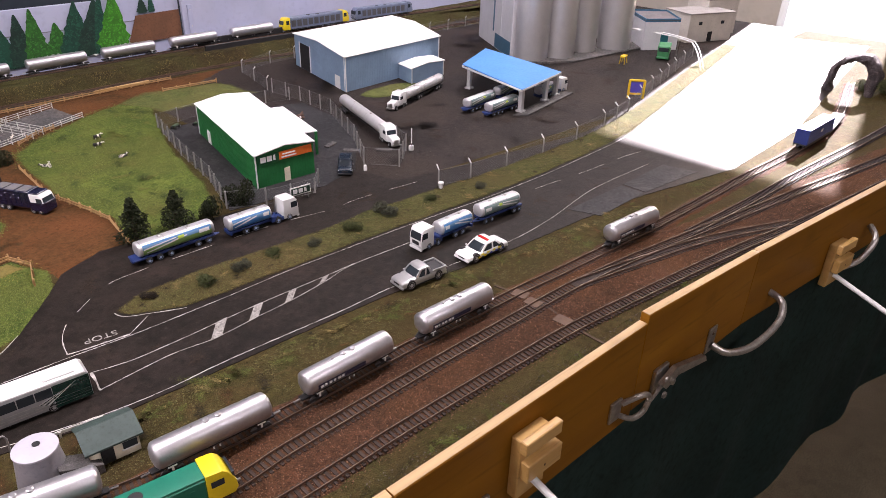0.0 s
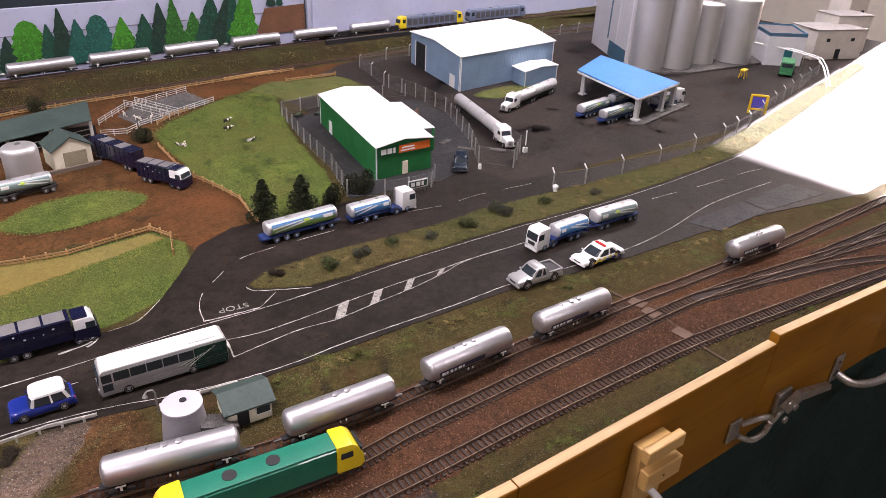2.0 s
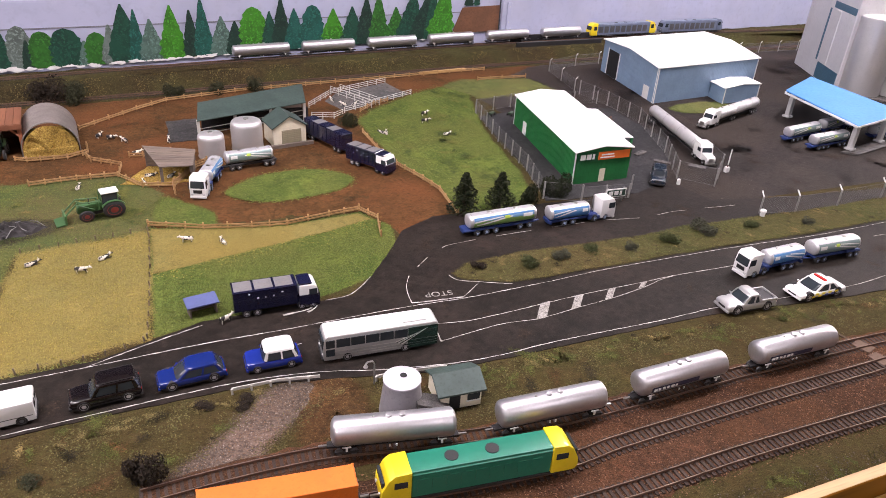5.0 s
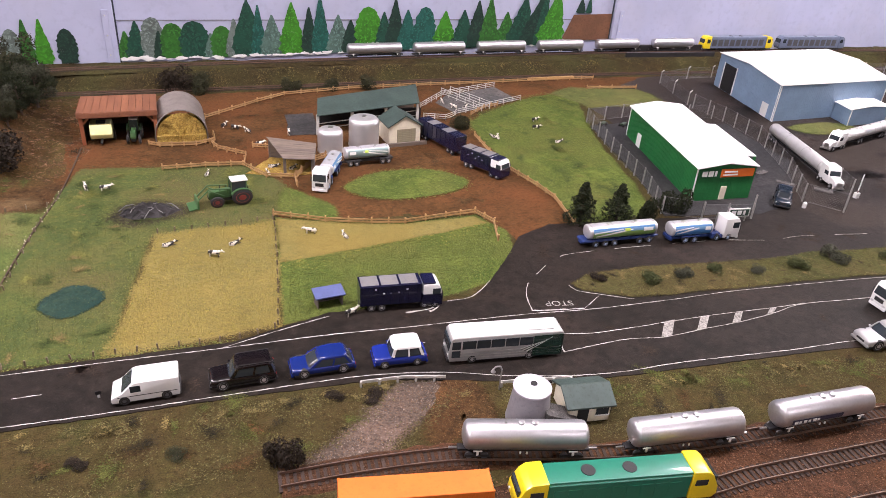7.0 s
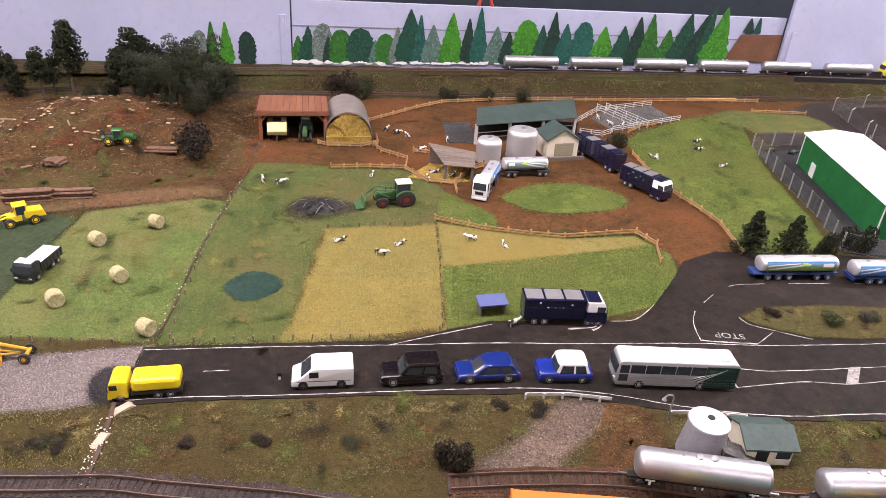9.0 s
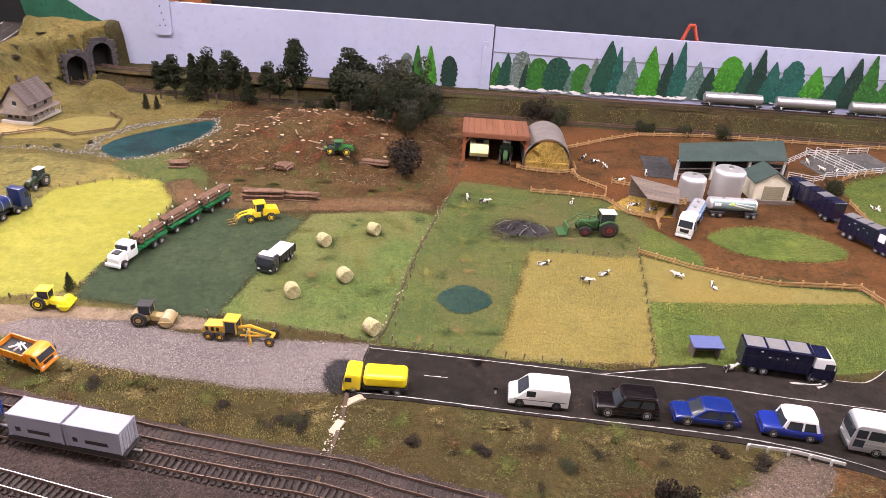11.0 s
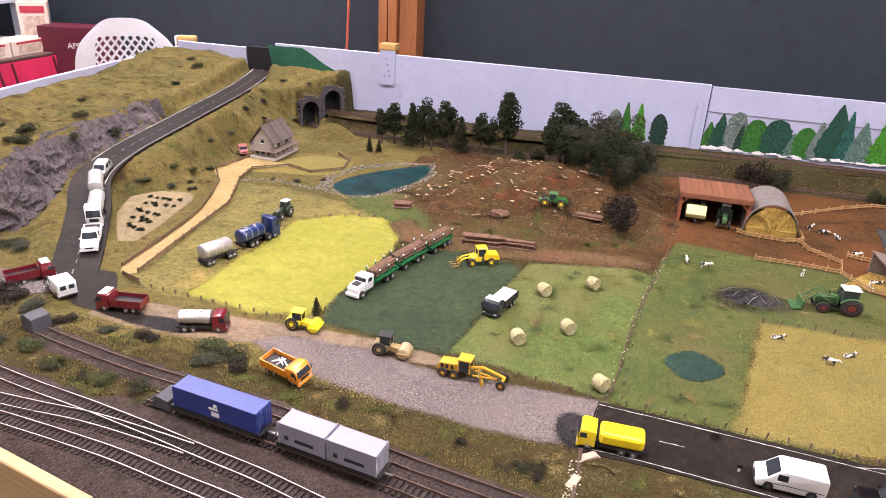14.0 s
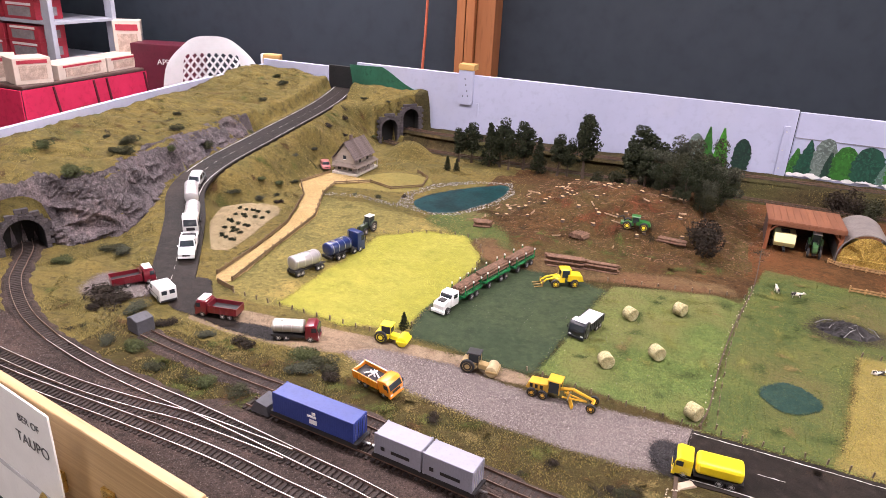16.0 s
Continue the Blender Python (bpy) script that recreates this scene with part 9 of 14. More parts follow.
car("small_van", placed((-1.181, 0.922), (-1.234, 0.950)), 0.060, 0.028, 0.0270, WHITE, "white passenger van on the gravel", "van", rim=RIM_DARK)
YELLOW_PAINT = gloss("tanker_yellow", (0.85, 0.66, 0.01), 0.3)
drum_truck(placed((-0.314, 0.862), (-0.390, 0.860)) @ Matrix.Diagonal((1.0, 1.0, 0.88, 1.0)), YELLOW_PAINT, YELLOW_PAINT, "bright yellow tank lorry at the end of the seal", 0.076)
MAROON = gloss("maroon_paint", (0.150, 0.008, 0.016), 0.3)
dump_truck(placed((-1.302, 0.918), (-1.262, 0.980)), MAROON, "maroon tipper truck tipping gravel", 0.070, CHASSIS, WHITE)
dump_truck(placed((-1.050, 0.932), (-1.118, 0.920)), MAROON, "maroon tipper truck with an empty dark tray", 0.070, CHASSIS, WHITE)
drum_truck(placed((-0.972, 0.908), (-0.908, 0.932)), MAROON, paint("cream_drum", (0.42, 0.40, 0.36), 0.35, 0.6), "maroon tank lorry with a cream spray tank", 0.070)
AMBER = gloss("amber_paint", (0.78, 0.26, 0.008), 0.3)
tipper = dump_truck(placed((-0.803, 0.866), (-0.738, 0.846), 0.004) @ pose(0, 0, 0, 9, 0, 0), AMBER, "orange tipper truck with tools in its tray", 0.068, CHASSIS)
for k, (x, y, a, b, z) in enumerate(((-0.020, -0.004, -0.004, 0.006, 0.019), (-0.016, 0.005, 0.002, -0.005, 0.020), (-0.010, -0.006, -0.002, -0.002, 0.022), (0.004, 0.000, -0.008, 0.004, 0.021))):
    bm = bmesh.new()
    tube(bm, (x, y, 0.0155), (a, b, z), 0.0011, None, 6)
    part("tool", bm, TRIM_WHITE, tipper, "pale tool lying in the tray")
dump_truck(placed((-0.537, 1.175), (-0.556, 1.104)), gloss("slate_cab", (0.012, 0.014, 0.022), 0.3), "dark tipper truck with a white roof and pale stone load", 0.072, TRIM_WHITE, WHITE, gloss("slate_tray", (0.014, 0.016, 0.022), 0.4))
grader(placed((-0.587, 0.938), (-0.494, 0.934)))
roller(placed((-0.686, 0.952), (-0.636, 0.956)), 0.054, paint("sand_plant", (0.34, 0.24, 0.10), 0.5), "sand-coloured drum roller beside the gravel", CHASSIS, paint("sand_drum", (0.48, 0.38, 0.22), 0.4, 0.3))
roller(placed((-0.828, 0.970), (-0.784, 0.974)), 0.052, gloss("roller_yellow", (0.80, 0.68, 0.01), 0.35), "bright yellow road roller beside the field", gloss("roller_yellow", (0.80, 0.68, 0.01)), gloss("roller_yellow", (0.80, 0.68, 0.01)))
wheel_loader(placed((-0.586, 1.306), (-0.658, 1.268)))
log_truck()
BLUE_TANK = gloss("navy_tank_paint", (0.008, 0.022, 0.100), 0.3)
tanker_truck(placed((-1.044, 1.180), (-1.020, 1.270)), "blue", "dark blue tank truck parked in the olive field", 0.090, BLUE_TANK, CHASSIS, BLUE_TANK)
tank_trailer(placed((-1.066, 1.098), (-1.043, 1.158)), "teal", "plain aluminium tank trailer in the olive field", 0.064, CHASSIS, paint("dull_aluminium", (0.36, 0.35, 0.35), 0.42, 0.5, 0.08, 60.0))
FARM_GREEN = gloss("farm_green", (0.045, 0.115, 0.040), 0.4)
tractor(placed((0.014, 1.346), (-0.056, 1.338)) @ Matrix.Diagonal((1.0, 1.0, 0.80, 1.0)), 0.073, FARM_GREEN, "green loader tractor with red wheels and a white roof", WHITE, True, gloss("tractor_red", (0.16, 0.018, 0.014), 0.4))
tractor(placed((-0.174, 1.708), (-0.178, 1.658)), 0.060, FARM_GREEN, "green tractor parked in the red shed", WHITE)
tractor(placed((-1.045, 1.375), (-1.052, 1.328)), 0.046, gloss("tractor_dark", (0.03, 0.05, 0.03), 0.4), "dark green tractor with a white cab roof", WHITE)
baler(placed((-0.236, 1.716), (-0.236, 1.666)) @ Matrix.Scale(1.25, 4))
MZ = float(ground_height([-0.548], [1.575])[0])
forwarder(placed((-0.502, 1.580), (-0.560, 1.576), MZ + 0.002))
car("small_car", placed((-1.372, 1.722), (-1.346, 1.690), float(ground_height([-1.359], [1.706])[0]) + 0.003), 0.046, 0.023, 0.0195, gloss("red_car_paint", (0.34, 0.10, 0.10), 0.3), "small faded red car parked beside the farmhouse", "mini")
# queue on the climbing road
up = spline(ROAD_UP, 0.01)


def on_hill(s0, s1, off=0.018):
    """A pose on the climbing road, nose downhill, between two heights along it."""
    a, b = up[s0], up[s1]
    d = (a - b)
    n = Vector((-d.y, d.x, 0)).normalized() * off
    p = (a + b) / 2 + n
    return pose(p.x, p.y, p.z + 0.0015, 0, -math.degrees(math.asin(d.z / d.length)), math.degrees(math.atan2(d.y, d.x)))


car("pickup", on_hill(10, 17), 0.072, 0.031, 0.0290, WHITE, "white pickup heading the queue on the hill road", "ute", rim=RIM_DARK)
tanker_truck(on_hill(18, 27), "teal", "white-cabbed tanker in the queue on the hill road", 0.088, WHITE, CHASSIS, POLISHED)
tank_trailer(on_hill(28, 36, 0.014), "teal", "polished tank trailer on the hill road", 0.072, CHASSIS, POLISHED)
car("estate_car", on_hill(38, 44, 0.012), 0.062, 0.028, 0.0240, SILVER_CAR, "silver estate car at the tail of the queue", "wagon")

# ---------------------------------------------------------------- rolling stock
WAGON_TANK = paint("wagon_aluminium", (0.55, 0.54, 0.56), 0.40, 0.88, 0.06, 40.0, dirt=(0.34, 0.31, 0.30), dirt_amount=0.2)
NAVY_BAND = paint("navy_band", (0.030, 0.030, 0.060), 0.5)


def along(pts, x):
    """The point of a line at x, and its heading in degrees."""
    line = spline(pts, 0.01)
    for a, b in zip(line, line[1:]):
        if (a.x - x) * (b.x - x) <= 0 and a.x != b.x:
            p = a.lerp(b, (x - a.x) / (b.x - a.x))
            return p, math.degrees(math.atan2(b.y - a.y, b.x - a.x))
    return line[0], 0.0


def bogie(ob, x, z):
    bm = bmesh.new()
    for s in (-1, 1):
        box(bm, x - 0.0125, x + 0.0125, s * 0.0085 - 0.0007, s * 0.0085 + 0.0007, z + 0.0026, z + 0.0052)
    box(bm, x - 0.003, x + 0.003, -0.008, 0.008, z + 0.003, z + 0.006)
    b = part("bogie", bm, CHASSIS, ob)
    for dx in (-0.008, 0.008):
        for s in (-1, 1):
            bm = bmesh.new()
            lathe(bm, (x + dx, s * 0.0075 - 0.0008, z + 0.0042), (0, 1, 0), ((0, 0.0042), (0.0016, 0.0042)), 14)
            part("wheel", bm, RIM_DARK, b)


def coupler(ob, f, z):
    for s in (-1, 1):
        bm = bmesh.new()
        box(bm, s * f - 0.001, s * f + 0.009 * s if s > 0 else s * f + 0.001, -0.0012, 0.0012, z + 0.006, z + 0.008) if s > 0 else box(bm, s * f - 0.009, s * f + 0.001, -0.0012, 0.0012, z + 0.006, z + 0.008)
        part("coupling", bm, STEEL, ob)


def tank_wagon(line, x, label, named=True, L=0.132, z0=0.0055, scale=1.0):
    p, turn = along(line, x)
    ob = thing("tank_wagon", pose(p.x, p.y, p.z + z0, 0, 0, turn), label, "wagon", "tank wagons")
    f, r, zc = L / 2, 0.0155, 0.0262
    bm = bmesh.new()
    lathe(bm, (-f, 0, zc), (1, 0, 0), ((0, r * 0.35), (0.0014, r * 0.72), (0.0038, r * 0.94), (0.0065, r), (L - 0.0065, r), (L - 0.0038, r * 0.94), (L - 0.0014, r * 0.72), (L, r * 0.35)), 32)
    t = part("tank", bm, WAGON_TANK, ob, smooth=True)
    for x1 in (-0.006, 0.008):
        bm = bmesh.new()
        lathe(bm, (x1, 0, zc + r - 0.0008), (0, 0, 1), ((0, 0.0036), (0.0022, 0.0036), (0.0030, 0.0026)), 14)
        part("manhole", bm, WAGON_TANK, t)
    bm = bmesh.new()
    lathe(bm, (-0.022, 0, zc + r - 0.0008), (0, 0, 1), ((0, 0.0012), (0.003, 0.0012)), 8)
    part("valve", bm, STEEL, t)
    block(ob, "underframe", CHASSIS, -f - 0.004, f + 0.004, 0.0042, 0.0062, 0.0092, 0.0004)
    for x1 in (-f + 0.016, f - 0.016):
        block(ob, "saddle", CHASSIS, x1 - 0.003, x1 + 0.003, 0.0098, 0.0080, 0.0150, 0.0004)
        for s in (-1, 1):
            br = block(ob, "bracket", TRIM_WHITE, x1 - 0.0048, x1 + 0.0048, 0.0006, 0.0128, 0.0142, 0.0002, "white end bracket", s * 0.0118)
            block(br, "bracket_leg", TRIM_WHITE, x1 - 0.0012, x1 + 0.0012, 0.0006, 0.0078, 0.0128, 0.0002, "", s * 0.0118)
    for x1 in (-0.005, 0.002):
        for s in (-1, 1):
            block(ob, "outlet", TRIM_WHITE, x1 - 0.0009, x1 + 0.0009, 0.0006, 0.0078, 0.0108, 0.0002, "", s * 0.0095)
    if named:
        bm = bmesh.new()
        for s in (-1, 1):
            rows = [[bm.verts.new((x1, s * (r + 0.0003) * math.cos(a), zc + (r + 0.0003) * math.sin(a))) for a in (-0.34, -0.18, -0.02, 0.12)] for x1 in (-f + 0.012, f - 0.050)]
            for i in range(3):
                bm.faces.new((rows[0][i], rows[1][i], rows[1][i + 1], rows[0][i + 1]) if s < 0 else (rows[0][i + 1], rows[1][i + 1], rows[1][i], rows[0][i]))
        band = part("name_band", bm, NAVY_BAND, t, "dark navy name band")
        for k, w in enumerate((0.006, 0.004, 0.005, 0.004, 0.006, 0.004)):
            for s in (-1, 1):
                bm = bmesh.new()
                a = -0.11
                box(bm, 0, w * 0.8, -0.00015, 0.00015, -0.0016, 0.0016)
                o = part("lettering_bar", bm, TRIM_WHITE, band, "white lettering bar")
                o.matrix_local = pose(-f + 0.015 + k * 0.0062, s * (r + 0.0006) * math.cos(a), zc + (r + 0.0006) * math.sin(a), s * 6, 0, 0)
    bogie(ob, -f + 0.016, 0)
    bogie(ob, f - 0.016, 0)
    coupler(ob, f + 0.004, 0)
    return ob


for i, x in enumerate((0.206, 0.380, 0.556, 0.738)):
    tank_wagon(BED_A, x, "aluminium bogie tank wagon standing on the siding" if i < 2 else "aluminium tank wagon with a navy name band on the siding", i >= 2)
tank_wagon(BED_A, 1.152, "lone aluminium tank wagon standing on the siding", True)


def container(m, L, colour, label, bars):
    ob = thing("container", m, label, "container", "containers")
    W, H, f = 0.0138, 0.0275, L / 2
    block(ob, "shell", colour, -f, f, W, 0, H, 0.0005)
    for k in range(int(L / 0.0032)):
        x = -f + 0.003 + k * 0.0032
        if x < f - 0.003:
            for s in (-1, 1):
                block(ob, "rib", colour, x - 0.0006, x + 0.0006, 0.00015, 0.002, H - 0.002, 0, "", s * W)
    for x in (-f + 0.0008, f - 0.0008):
        for y in (-W + 0.0008, W - 0.0008):
            block(ob, "corner_post", colour, x - 0.0012, x + 0.0012, 0.0012, 0, H + 0.0004, 0.0002, "", y)
    for s in (-1, 1):
        block(ob, "door", colour, f, f + 0.0006, W * 0.46, 0.002, H - 0.002, 0.0002, "", s * W * 0.48)
        for q in (0.3, 0.7):
            block(ob, "lock_rod", STEEL, f + 0.0006, f + 0.0011, 0.0003, 0.002, H - 0.002, 0, "", s * W * q)
    for x, w, z, h in bars:
        for s in (-1, 1):
            block(ob, "lettering_bar", bars_mat(colour), s * -x - w / 2, s * -x + w / 2, 0.0002, z, z + h, 0, "plain lettering bar", s * (W + 0.0007))
    return ob


def bars_mat(colour):
    return TRIM_WHITE if colour is BLUE_BOX else CHASSIS


BLUE_BOX = paint("container_blue", (0.022, 0.042, 0.200), 0.45, var=0.08, scale=30.0)
GREY_BOX = paint("container_grey", (0.25, 0.25, 0.30), 0.5, var=0.06, scale=30.0)


def flat_wagon(line, x, L, label, z0=0.0055):
    p, turn = along(line, x)
    m = pose(p.x, p.y, p.z + z0, 0, 0, turn)
    ob = thing("flat_wagon", m, label, "wagon", "container wagons")
    f = L / 2
    block(ob, "deck", CHASSIS, -f, f, 0.0135, 0.0085, 0.0108, 0.0004)
    for s in (-1, 1):
        block(ob, "side_sill", CHASSIS, -f, f, 0.0007, 0.0050, 0.0108, 0, "", s * 0.0135)
    bogie(ob, -f + 0.018, 0)
    bogie(ob, f - 0.018, 0)
    coupler(ob, f, 0)
    return m


m = flat_wagon(BED_B2, -0.792, 0.128, "dark bogie flat wagon carrying a long container")
container(m @ pose(0, 0, 0.0108), 0.118, BLUE_BOX, "long blue shipping container on a flat wagon", ((0.002, 0.011, 0.005, 0.006), (0.0, 0.013, 0.0135, 0.003), (0.003, 0.005, 0.0175, 0.004)))
m = flat_wagon(BED_B2, -0.643, 0.130, "dark bogie flat wagon carrying two short containers")
for x in (-0.0315, 0.0315):
    container(m @ pose(x, 0, 0.0108), 0.060, GREY_BOX, "short grey shipping container on a flat wagon", ((0.004, 0.024, 0.008, 0.004), (-0.019, 0.005, 0.008, 0.005)))
m = flat_wagon(BED_A, 1.935, 0.176, "dark flat wagon with a blue container near the tunnel")
container(m @ pose(0, 0, 0.0108) @ Matrix.Diagonal((1.0, 1.12, 1.30, 1.0)), 0.168, BLUE_BOX, "long blue shipping container near the tunnel mouth", ((0.0, 0.013, 0.012, 0.006),))
m = flat_wagon(BED_A, 2.108, 0.150, "empty flat wagon with a pale deck near the tunnel")
load = thing("board_stack", m @ pose(0, 0, 0.0108), "stack of pale boards lying on the flat wagon", "boards")
for k in range(5):
    block(load, "board", TARP, -0.064 + 0.002 * (k % 3), 0.066 - 0.002 * (k % 2), 0.0023, 0, 0.0042 + 0.0006 * (k % 2), 0.0002, "", -0.0104 + k * 0.0052)


def brake_ramp():
    """The sloping end of the container train's last wagon."""
    p, turn = along(BED_B2, -0.872)
    ob = thing("buffer_stop", pose(p.x, p.y, p.z + 0.003, 0, 0, turn), "dark sloping timber stop behind the container wagon", "buffer stop")
    bm = bmesh.new()
    prism(bm, [(-0.018, 0.0), (0.012, 0.0), (0.010, 0.014), (-0.008, 0.017)], -0.013, 0.013)
    part("ramp", bm, paint("dark_slate", (0.06, 0.06, 0.07), 0.7), ob)


brake_ramp()
ob = thing("track_end_block", pose(-1.158, 0.838, 0, 0, 0, -14), "dark slate block closing the end of the track", "buffer stop")
bm = bmesh.new()
prism(bm, [(-0.014, 0.0), (0.014, 0.0), (0.013, 0.022), (-0.004, 0.026), (-0.013, 0.022)], -0.014, 0.014)
bmesh.ops.bevel(bm, geom=bm.edges[:], offset=0.0008, segments=1, affect="EDGES")
part("block", bm, bpy.data.materials["dark_slate"], ob)


def diesel(line, x, L, body_mat, end_mat, label, roof_mat, z0=0.0055, high=0.044, back=False):
    p, turn = along(line, x)
    ob = thing("diesel_locomotive", pose(p.x, p.y, p.z + z0, 0, 0, turn), label, "locomotive", "diesel locomotives")
    f, half, c = L / 2, 0.0150, 0.030
    block(ob, "body", body_mat, -f + c, f - c, half * 0.93, 0.0095, high - 0.004, 0.0012)
    profile(ob, "roof", roof_mat, [(-f + c * 0.9, high - 0.0045), (f - c * 0.9, high - 0.0045), (f - c, high - 0.0015), (-f + c, high - 0.0015)], half * 0.86, 0.0012, "", True)
    for s in (-1, 1):
        nose = profile(ob, "cab_end", end_mat, [(s * (f - c), 0.0085), (s * (f - 0.004), 0.0085), (s * f, 0.014), (s * (f - 0.001), 0.024), (s * (f - 0.008), high - 0.006), (s * (f - 0.014), high - 0.001), (s * (f - c), high)], half, 0.0012, "bright yellow cab end" if end_mat is not body_mat else "", True)
        x0, x1 = sorted((s * (f - 0.0045), s * (f - 0.0015)))
        block(nose, "windscreen", CAR_GLASS, x0, x1, half * 0.8, 0.0265, high - 0.010, 0.0004)
        for y in (-1, 1):
            x0, x1 = sorted((s * (f - c + 0.004), s * (f - 0.013)))
            block(nose, "side_window", CAR_GLASS, x0, x1, 0.0004, 0.0265, high - 0.010, 0, "", y * half)
            x0, x1 = sorted((s * (f - 0.001), s * (f + 0.0008)))
            block(nose, "headlamp", LAMP, x0, x1, 0.0016, 0.0165, 0.0190, 0.0003, "", y * 0.0085)
    for s in (-1, 1):
        for k in range(9):
            x0 = -f + c + 0.006 + k * (L - 2 * c - 0.014) / 9
            block(ob, "side_grille", RIM_DARK if back else body_mat, x0, x0 + (L - 2 * c) / 13, 0.0003, 0.017, high - 0.011, 0, "", s * (half * 0.93 + 0.0002))
    block(ob, "solebar", CHASSIS, -f + 0.006, f - 0.006, half * 0.98, 0.0068, 0.0098, 0.0004)
    block(ob, "fuel_tank", CHASSIS, -0.022, 0.022, half * 0.8, 0.0025, 0.0075, 0.0008)
    for x1 in (-f + 0.038, f - 0.038):
        bogie(ob, x1 - 0.007, 0)
        bogie(ob, x1 + 0.009, 0)
    for x1 in (-0.03, 0.012):
        bm = bmesh.new()
        lathe(bm, (x1, 0, high - 0.0018), (0, 0, 1), ((0, 0.007), (0.001, 0.007)), 16)
        part("roof_fan", bm, CHASSIS, ob)
    coupler(ob, f - 0.002, 0)
    return ob


LOCO_GREEN = gloss("loco_green", (0.008, 0.165, 0.105), 0.35)
LOCO_YELLOW = gloss("loco_yellow", (0.80, 0.62, 0.01), 0.35)
LOCO_BLUE = paint("loco_slate_blue", (0.135, 0.165, 0.240), 0.45, var=0.1, scale=40.0)
diesel(BED_B, 0.262, 0.205, LOCO_GREEN, LOCO_YELLOW, "green diesel locomotive with yellow cab ends", LOCO_GREEN)
m = flat_wagon(BED_B, 0.072, 0.150, "dark bogie flat wagon behind the green locomotive")
container(m @ pose(0, 0, 0.0108), 0.142, paint("container_orange", (0.62, 0.15, 0.015), 0.45, var=0.08, scale=30.0), "long orange shipping container behind the green locomotive", ((0.0, 0.030, 0.010, 0.006),))

for k, x in enumerate((0.470, 0.672, 0.880, 1.090, 1.308, 1.530)):
    tank_wagon(BED_BACK, x, "silver tank wagon in the train along the back", False, 0.165, 0.006)
for x in (1.800, 2.130):
    diesel(BED_BACK, x, 0.300, LOCO_BLUE, LOCO_YELLOW if x < 2 else LOCO_BLUE, "slate blue diesel locomotive on the back line", LOCO_BLUE, 0.006, 0.050, True)

# ---------------------------------------------------------------- trees, bushes, grass and stones
FOLIAGE = varied("dark_foliage", (0.010, 0.014, 0.006), (0.034, 0.040, 0.017), 0.95)
FOLIAGE_OLIVE = varied("olive_foliage", (0.018, 0.021, 0.010), (0.060, 0.060, 0.029), 0.95)
FOLIAGE_GREY = varied("grey_green_foliage", (0.030, 0.034, 0.022), (0.085, 0.086, 0.055), 0.95)
FOLIAGE_GREEN = varied("green_foliage", (0.030, 0.040, 0.014), (0.075, 0.085, 0.030), 0.95)
TWIGS = varied("dark_twigs", (0.014, 0.010, 0.007), (0.040, 0.029, 0.019), 0.95)
BARK = paint("bark", (0.075, 0.050, 0.036), 0.9, var=0.3, scale=200.0)


def leaf_cloud(rng, centres, radii, n, size):
    """Small tilted leaf clumps scattered through some balls; gives one mesh."""
    k = rng.randint(0, len(centres), n)
    d = rng.normal(size=(n, 3))
    d /= np.linalg.norm(d, axis=1)[:, None]
    rad = radii[k] * rng.uniform(0.74, 1.07, n)
    p = centres[k] + d * rad[:, None]
    p[:, 2] = np.maximum(p[:, 2], 0.0005)
    u = rng.normal(size=(n, 3))
    u /= np.linalg.norm(u, axis=1)[:, None]
    w = np.cross(u, d)
    w /= np.linalg.norm(w, axis=1)[:, None] + 1e-9
    s = size * rng.uniform(0.6, 1.4, n)[:, None]
    v = np.stack([p + u * s, p + w * s * 0.8, p - u * s * 0.9, p - w * s * 0.8 + d * s * 0.6], 1).reshape(-1, 3)
    f = np.arange(4 * n).reshape(n, 4)
    tri = np.concatenate([f[:, [0, 1, 2]], f[:, [0, 2, 3]]])
    return v, tri


def mesh_from(name, v, f, material):
    me = bpy.data.meshes.new(name)
    me.from_pydata(v.tolist(), [], f.tolist())
    me.materials.append(material)
    return me


TREES = {}


